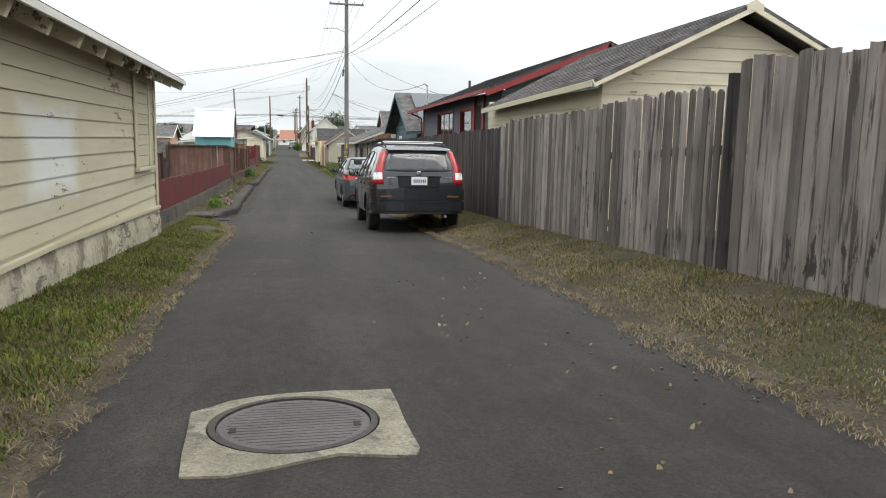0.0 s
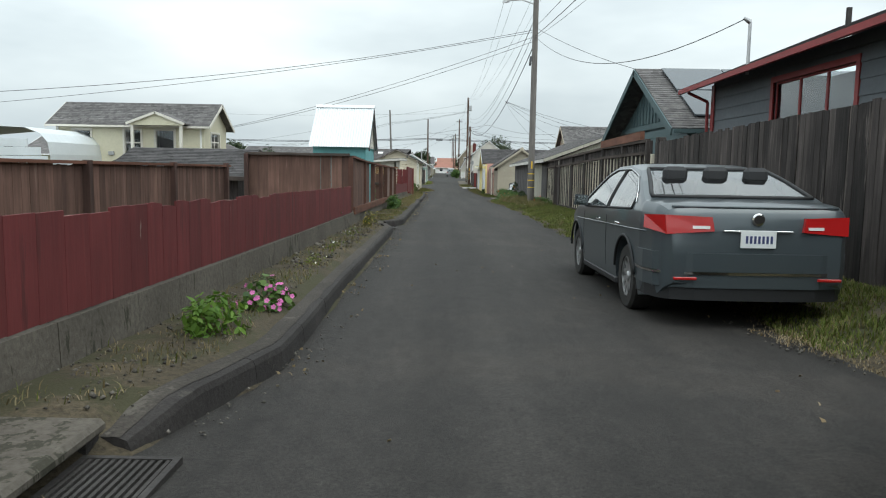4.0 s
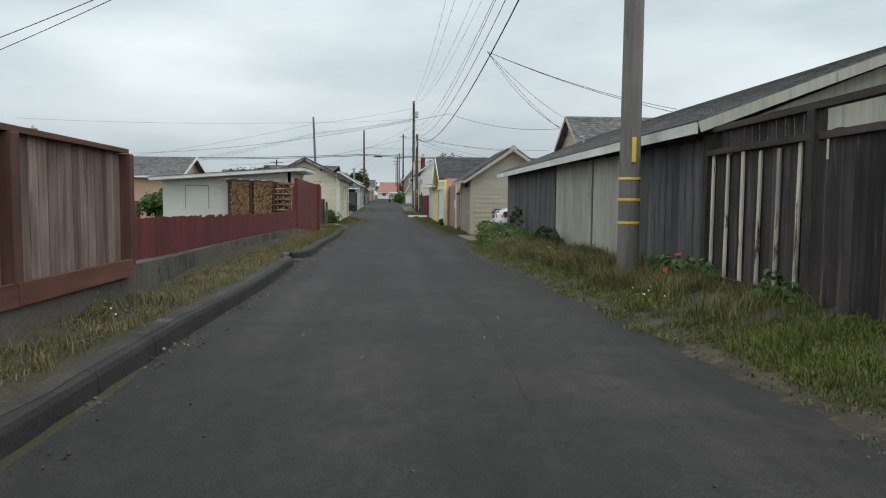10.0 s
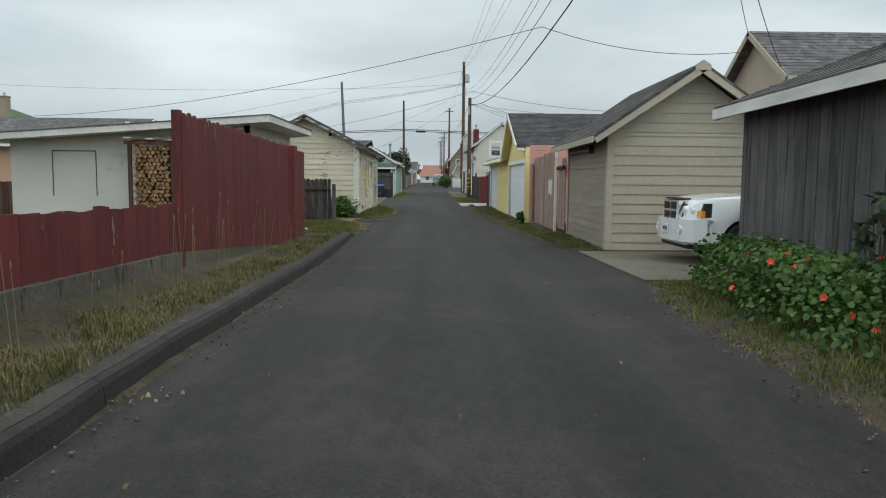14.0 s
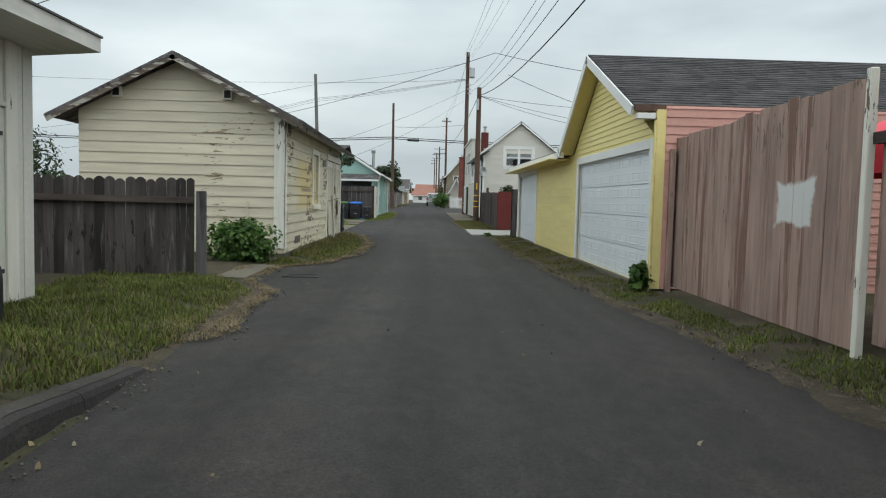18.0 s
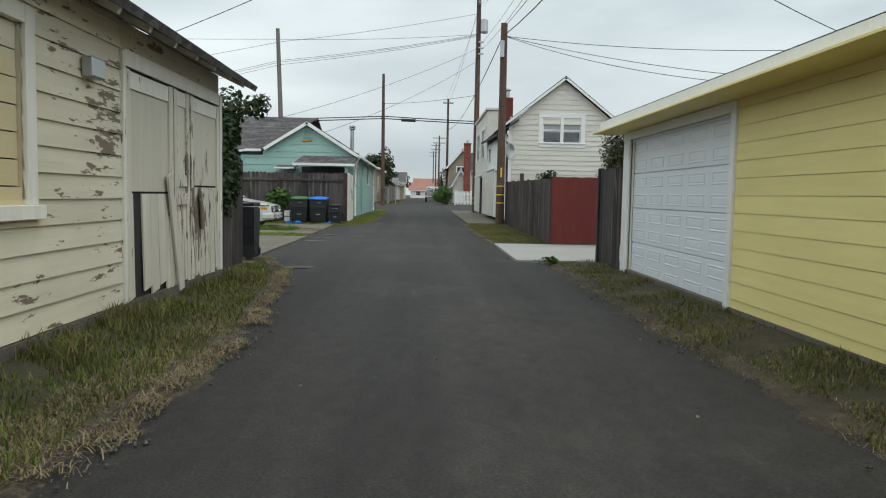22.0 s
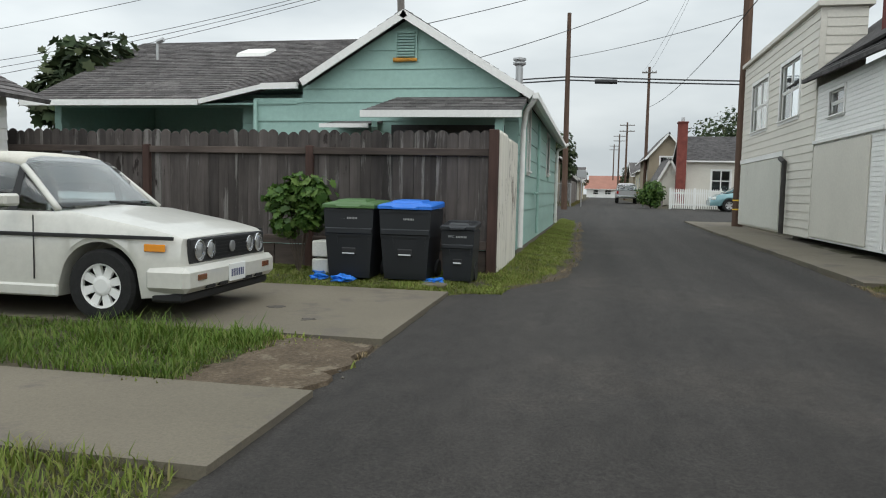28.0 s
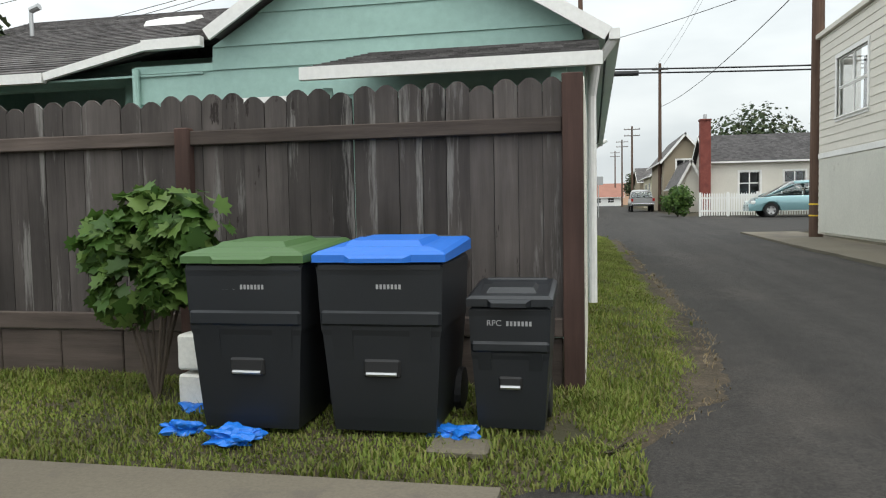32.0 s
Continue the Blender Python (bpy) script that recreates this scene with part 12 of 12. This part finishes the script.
house("low house with a grey roof across the yards", -33, -21, 74, 83, -1.5, 1.3, 3.0, "x", "cream_house", "shingle_grey", 0.4, [("-y", -30, -28.5, -0.4, 0.8, 2), ("-y", -25, -23.6, -0.4, 0.8, 2)])
house("pale house with a low roof behind the red fence", -32, -23, 24, 34, -1.0, 1.9, 3.2, "y", "white_lap", "shingle_brown", 0.4, [("+x", 27, 28.4, 0.2, 1.5, 2), ("+x", 30.5, 31.9, 0.2, 1.5, 2)])
house("tan house behind the yards", -31, -24, 100, 110, -1.5, 1.5, 3.1, "y", "tan_far", "shingle_brown", 0.4, [("+x", 102, 103.5, -0.2, 1.0, 2)])
# grey-roofed house behind the tan garage
house("tan house with a grey hipped gable behind a garage", 9.7, 19, 74.9, 79.2, -1.4, 2.75, 4.12, "x", "tan", "shingle_grey", 0.32, [("-x", 76.4, 77.6, 0.6, 1.9, 2)], trim="tan", course=0.2)
house("pale house behind the fences", 12, 21, 84, 95, -1.4, 2.4, 4.3, "y", "cream_house", "shingle_grey", 0.4)
house("low house behind the board fence", 12, 22, 2, 16, -0.2, 2.6, 4.0, "y", "tan_far", "shingle_brown", 0.4)
house("low house behind the dark board fence", 10, 19, 100, 109.0, -1.4, 1.2, 2.9, "x", "tan_far", "shingle_grey", 0.4)

# ---- beyond the cross street ----
t = thing("white_picket_fence", "white painted picket fence along the cross street", "fence", (4.2, 146.3, -1.3))
for i in range(23):
    x = 2.95 + i * 0.118
    part("picket", Mb().prism([(x - 0.035, -1.2), (x + 0.035, -1.2), (x + 0.035, -0.12), (x, -0.05), (x - 0.035, -0.12)], "y", 146.3, 146.32), "white", t)
for z in (-1.0, -0.35):
    part("rail", Mb().box(2.9, 146.321, z, 5.6, 146.37, z + 0.08), "white", t)
for x in (2.85, 4.2, 5.6):
    post(t, x, 146.38, -1.4, -0.02, 0.1, "white")
t = thing("white_picket_fence", "white painted picket fence behind parked cars", "fence", (12, 146.3, -1.3))
for i in range(90):
    x = 5.8 + i * 0.118
    if i < 70:
        part("picket", Mb().prism([(x - 0.035, -1.2), (x + 0.035, -1.2), (x + 0.035, -0.22), (x, -0.15), (x - 0.035, -0.22)], "y", 146.3, 146.32), "white", t)
for z in (-1.0, -0.4):
    part("rail", Mb().box(5.7, 146.321, z, 14.1, 146.37, z + 0.08), "white", t)
bush("hedge_bush", "clipped round hedge bush at a street corner", "bush", (1.85, 147.2, -0.35), (1.0, 1.0, 0.95), 2600, 0.11, "round", "leaf_bush", 160, lumps=22)
t = house("white cottage with a dark roof and a red brick chimney", 4.75, 11.5, 155.5, 163, -1.2, 2.1, 3.9, "x", "white_lap", "shingle", 0.3, [("-y", 6.4, 7.6, -0.1, 1.3, 2), ("-y", 9.0, 10.2, -0.1, 1.3, 2)])
chimney(4.3, 155.0, -1.2, 4.45, 0.62, t)
t = house("grey-shingled house with an open gable beside the far lane", 2.9, 5.9, 166, 178, -1.2, 3.0, 4.75, "y", "tan_far", "shingle_grey", 0.4, [("-x", 168, 169.2, 0.2, 1.6), ("-y", 3.8, 4.9, 1.5, 2.7, 2)])
house("low grey-roofed shed beside the far lane", 3.1, 4.6, 158, 165, -1.2, 0.9, 2.3, "y", "white_lap", "shingle_grey", 0.25)
house("pale house far down the lane", 3.4, 9.5, 185, 197, -1.2, 2.4, 4.6, "y", "cream_house", "shingle_grey", 0.4, [("-x", 187, 188.5, 0, 1.4, 2), ("-x", 192, 193.5, 0, 1.4, 2)])
house("tan house far down the lane", 3.6, 10, 206, 220, -1.2, 2.2, 4.2, "x", "tan_far", "shingle_brown", 0.4)
house("white-walled house with a terracotta roof at the lane's end", -3.2, 3.4, 262, 272, -1.2, 0.8, 2.6, "x", "white", "pink_roof", 0.5, [("-y", -1.8, -0.8, -0.5, 0.4, 1), ("-y", 0.6, 1.8, -0.5, 0.4, 2)])
house("terracotta-roofed house at the lane's end", -2.6, 6.4, 290, 300, -1.2, 2.4, 4.2, "x", "peach", "pink_roof", 0.5)
house("tan stucco house at the street corner", -10, -3.9, 147.5, 156, -1.2, 1.9, 3.2, "y", "tan_far", "shingle_brown", 0.35, [("+x", 149.5, 150.5, -0.2, 1.0, 1), ("-y", -7.6, -6.2, -0.3, 1.0, 2)])
house("weathered grey garage on the far lane", -6.2, -3.0, 162, 170, -1.2, 0.9, 2.0, "y", "grey_far", "shingle_grey", 0.3)
house("pale garage on the far lane", -6.4, -3.1, 176, 184, -1.2, 1.0, 2.2, "y", "white_lap", "shingle_brown", 0.3)
house("tan garage on the far lane", -6.6, -3.0, 190, 199, -1.2, 1.2, 2.4, "y", "tan_far", "shingle_grey", 0.3)
house("cream house far down the lane", -10, -3.2, 206, 218, -1.2, 1.6, 3.4, "x", "cream_house", "shingle_brown", 0.4)
house("white house at the street corner", -24, -14, 148, 158, -1.2, 1.8, 3.6, "x", "white_lap", "shingle_grey", 0.4, [("-y", -21, -19.5, -0.2, 1.1, 2), ("-y", -18, -16.5, -0.2, 1.1, 2)])
house("grey house along the cross street", 14, 25, 150, 160, -1.2, 2.2, 4.0, "x", "grey_far", "shingle_brown", 0.4, [("-y", 16, 17.5, -0.2, 1.2, 2), ("-y", 20, 21.5, -0.2, 1.2, 2)])
# chain-link fence at the far corner
t = thing("chain_link_fence", "grey chain-link fence at the far street corner", "fence", (-3.3, 146.6, -1.3))
for x in (-6.8, -5.4, -4.0, -2.8):
    part("post", Mb().tube((x, 146.5, -1.5), (x, 146.5, 0.15), 0.03, n=8), "steel", t)
part("top_rail", Mb().tube((-6.8, 146.5, 0.12), (-2.8, 146.5, 0.12), 0.02, n=6), "steel", t)
for i in range(34):
    x = -6.75 + i * 0.118
    part("wire", Mb().tube((x, 146.5, -1.2), (min(-2.8, x + 0.5), 146.49, 0.1), 0.006, n=4), "steel", t)
    part("wire", Mb().tube((x, 146.5, 0.1), (min(-2.8, x + 0.5), 146.51, -1.2), 0.006, n=4), "steel", t)
t = thing("street_sign", "small street sign on a thin post", "sign", (-2.2, 147.2, -1.3))
part("post", Mb().tube((-2.2, 147.2, -1.4), (-2.2, 147.2, 0.9), 0.03, n=8), "steel", t)
part("plate", Mb().box(-2.5, 147.17, 0.5, -1.95, 147.19, 0.95, 0.01), "steel", t)
t = thing("board_fence", "weathered board fence along the far lane", "fence", (-2.9, 156, -1.2))
board_run(t, "y", -2.9, 149, 161, lambda u: -1.25, lambda u: 0.35, "grey_board", 0.3, 0.01, 0.02, 0.02, seed=95)
t = thing("board_fence", "weathered board fence along the far lane", "fence", (2.75, 175, -1.2))
board_run(t, "y", 2.75, 150, 158, lambda u: -1.25, lambda u: 0.1, "grey_board", 0.3, 0.01, 0.02, 0.02, seed=96)

# ---- trees ----
for k, (x, y, h, r, n) in enumerate((( -4.4, 160, 5.4, (2.1, 2.4, 2.2), 2200), (-6.8, 152.8, 4.6, (1.8, 1.8, 1.6), 1500), (10.5, 172, 8.6, (5.5, 5.0, 3.6), 4200), (6.2, 181, 6.2, (2.0, 2.6, 2.0), 1500),
                                     (-33, 112, 5.8, (3.2, 3.2, 2.6), 2200), (-37.5, 115, 6.6, (3.0, 3.0, 2.8), 2200), (-31, 126, 6.4, (3.0, 3.2, 2.8), 2000), (-25, 92, 3.6, (2.2, 2.0, 1.7), 1500),
                                     (-12.6, 116.8, 4.5, (1.5, 1.5, 1.5), 1800), (-11.5, 63.5, 3.4, (1.2, 1.2, 1.2), 900), (11.0, 8.5, 5.0, (1.8, 2.2, 1.5), 1800),
                                     (-13.5, 95.5, 4.0, (1.7, 1.7, 1.6), 1300), (-8, 130, 3.2, (1.4, 1.4, 1.3), 900), (-5.0, 187, 4.6, (1.6, 2.4, 1.9), 1200), (-4.5, 230, 5.6, (2.2, 3, 2.4), 1500), (4.5, 240, 6.0, (2.4, 3, 2.5), 1500),
                                     (-21, 142.5 + 6, 5.5, (2.4, 2.0, 2.0), 1400), (19, 148.5, 5.6, (2.2, 1.6, 2.2), 1300))):
    tree("leafy dark green tree among the roofs", x, y, h, r, n, 0.26 if y > 100 else 0.18, 400 + k, trunk=0.12 + 0.03 * h)
for k, (x, y, h, r) in enumerate(((6.75, 106.2, 3.7, (1.4, 1.4, 1.9)), (8.9, 105.8, 4.05, (1.7, 1.5, 2.1)), (11.4, 105.9, 4.1, (1.9, 1.6, 2.2)), (14.0, 108.6, 5.0, (2.1, 1.9, 2.5)))):
    tree("airy fine-leaved brownish tree between two houses", x, y, h, r, 15000, 0.125, 440 + k, material="leaf_sparse", trunk=0.13)
# low wooded skyline all round
rg = np.random.default_rng(9)
pts, outs = [], []
for k in range(170):
    a = 2 * math.pi * k / 170
    R_ = rg.uniform(210, 300)
    c = np.array((R_ * math.sin(a), 70 + (R_ + 60) * math.cos(a), 0.0))
    if abs(c[0]) < 14:
        continue
    h_ = rg.uniform(3, 7.5)
    p, o, _ = cloud_places((c[0], c[1], h_ * 0.45 - 1), (rg.uniform(6, 11), rg.uniform(6, 11), h_ * 0.75), 260, rg, 0.5, 8)
    pts.append(p), outs.append(o)
v, lo, sz = leaf_cloud((np.concatenate(pts), np.concatenate(outs)), 0, 1.5, "lobed", rg)
tagged(new("far_trees", from_arrays("far_trees", v, lo, sz, "leaf_far")), "low dark wooded skyline beyond the roofs", "trees", "", "stuff")
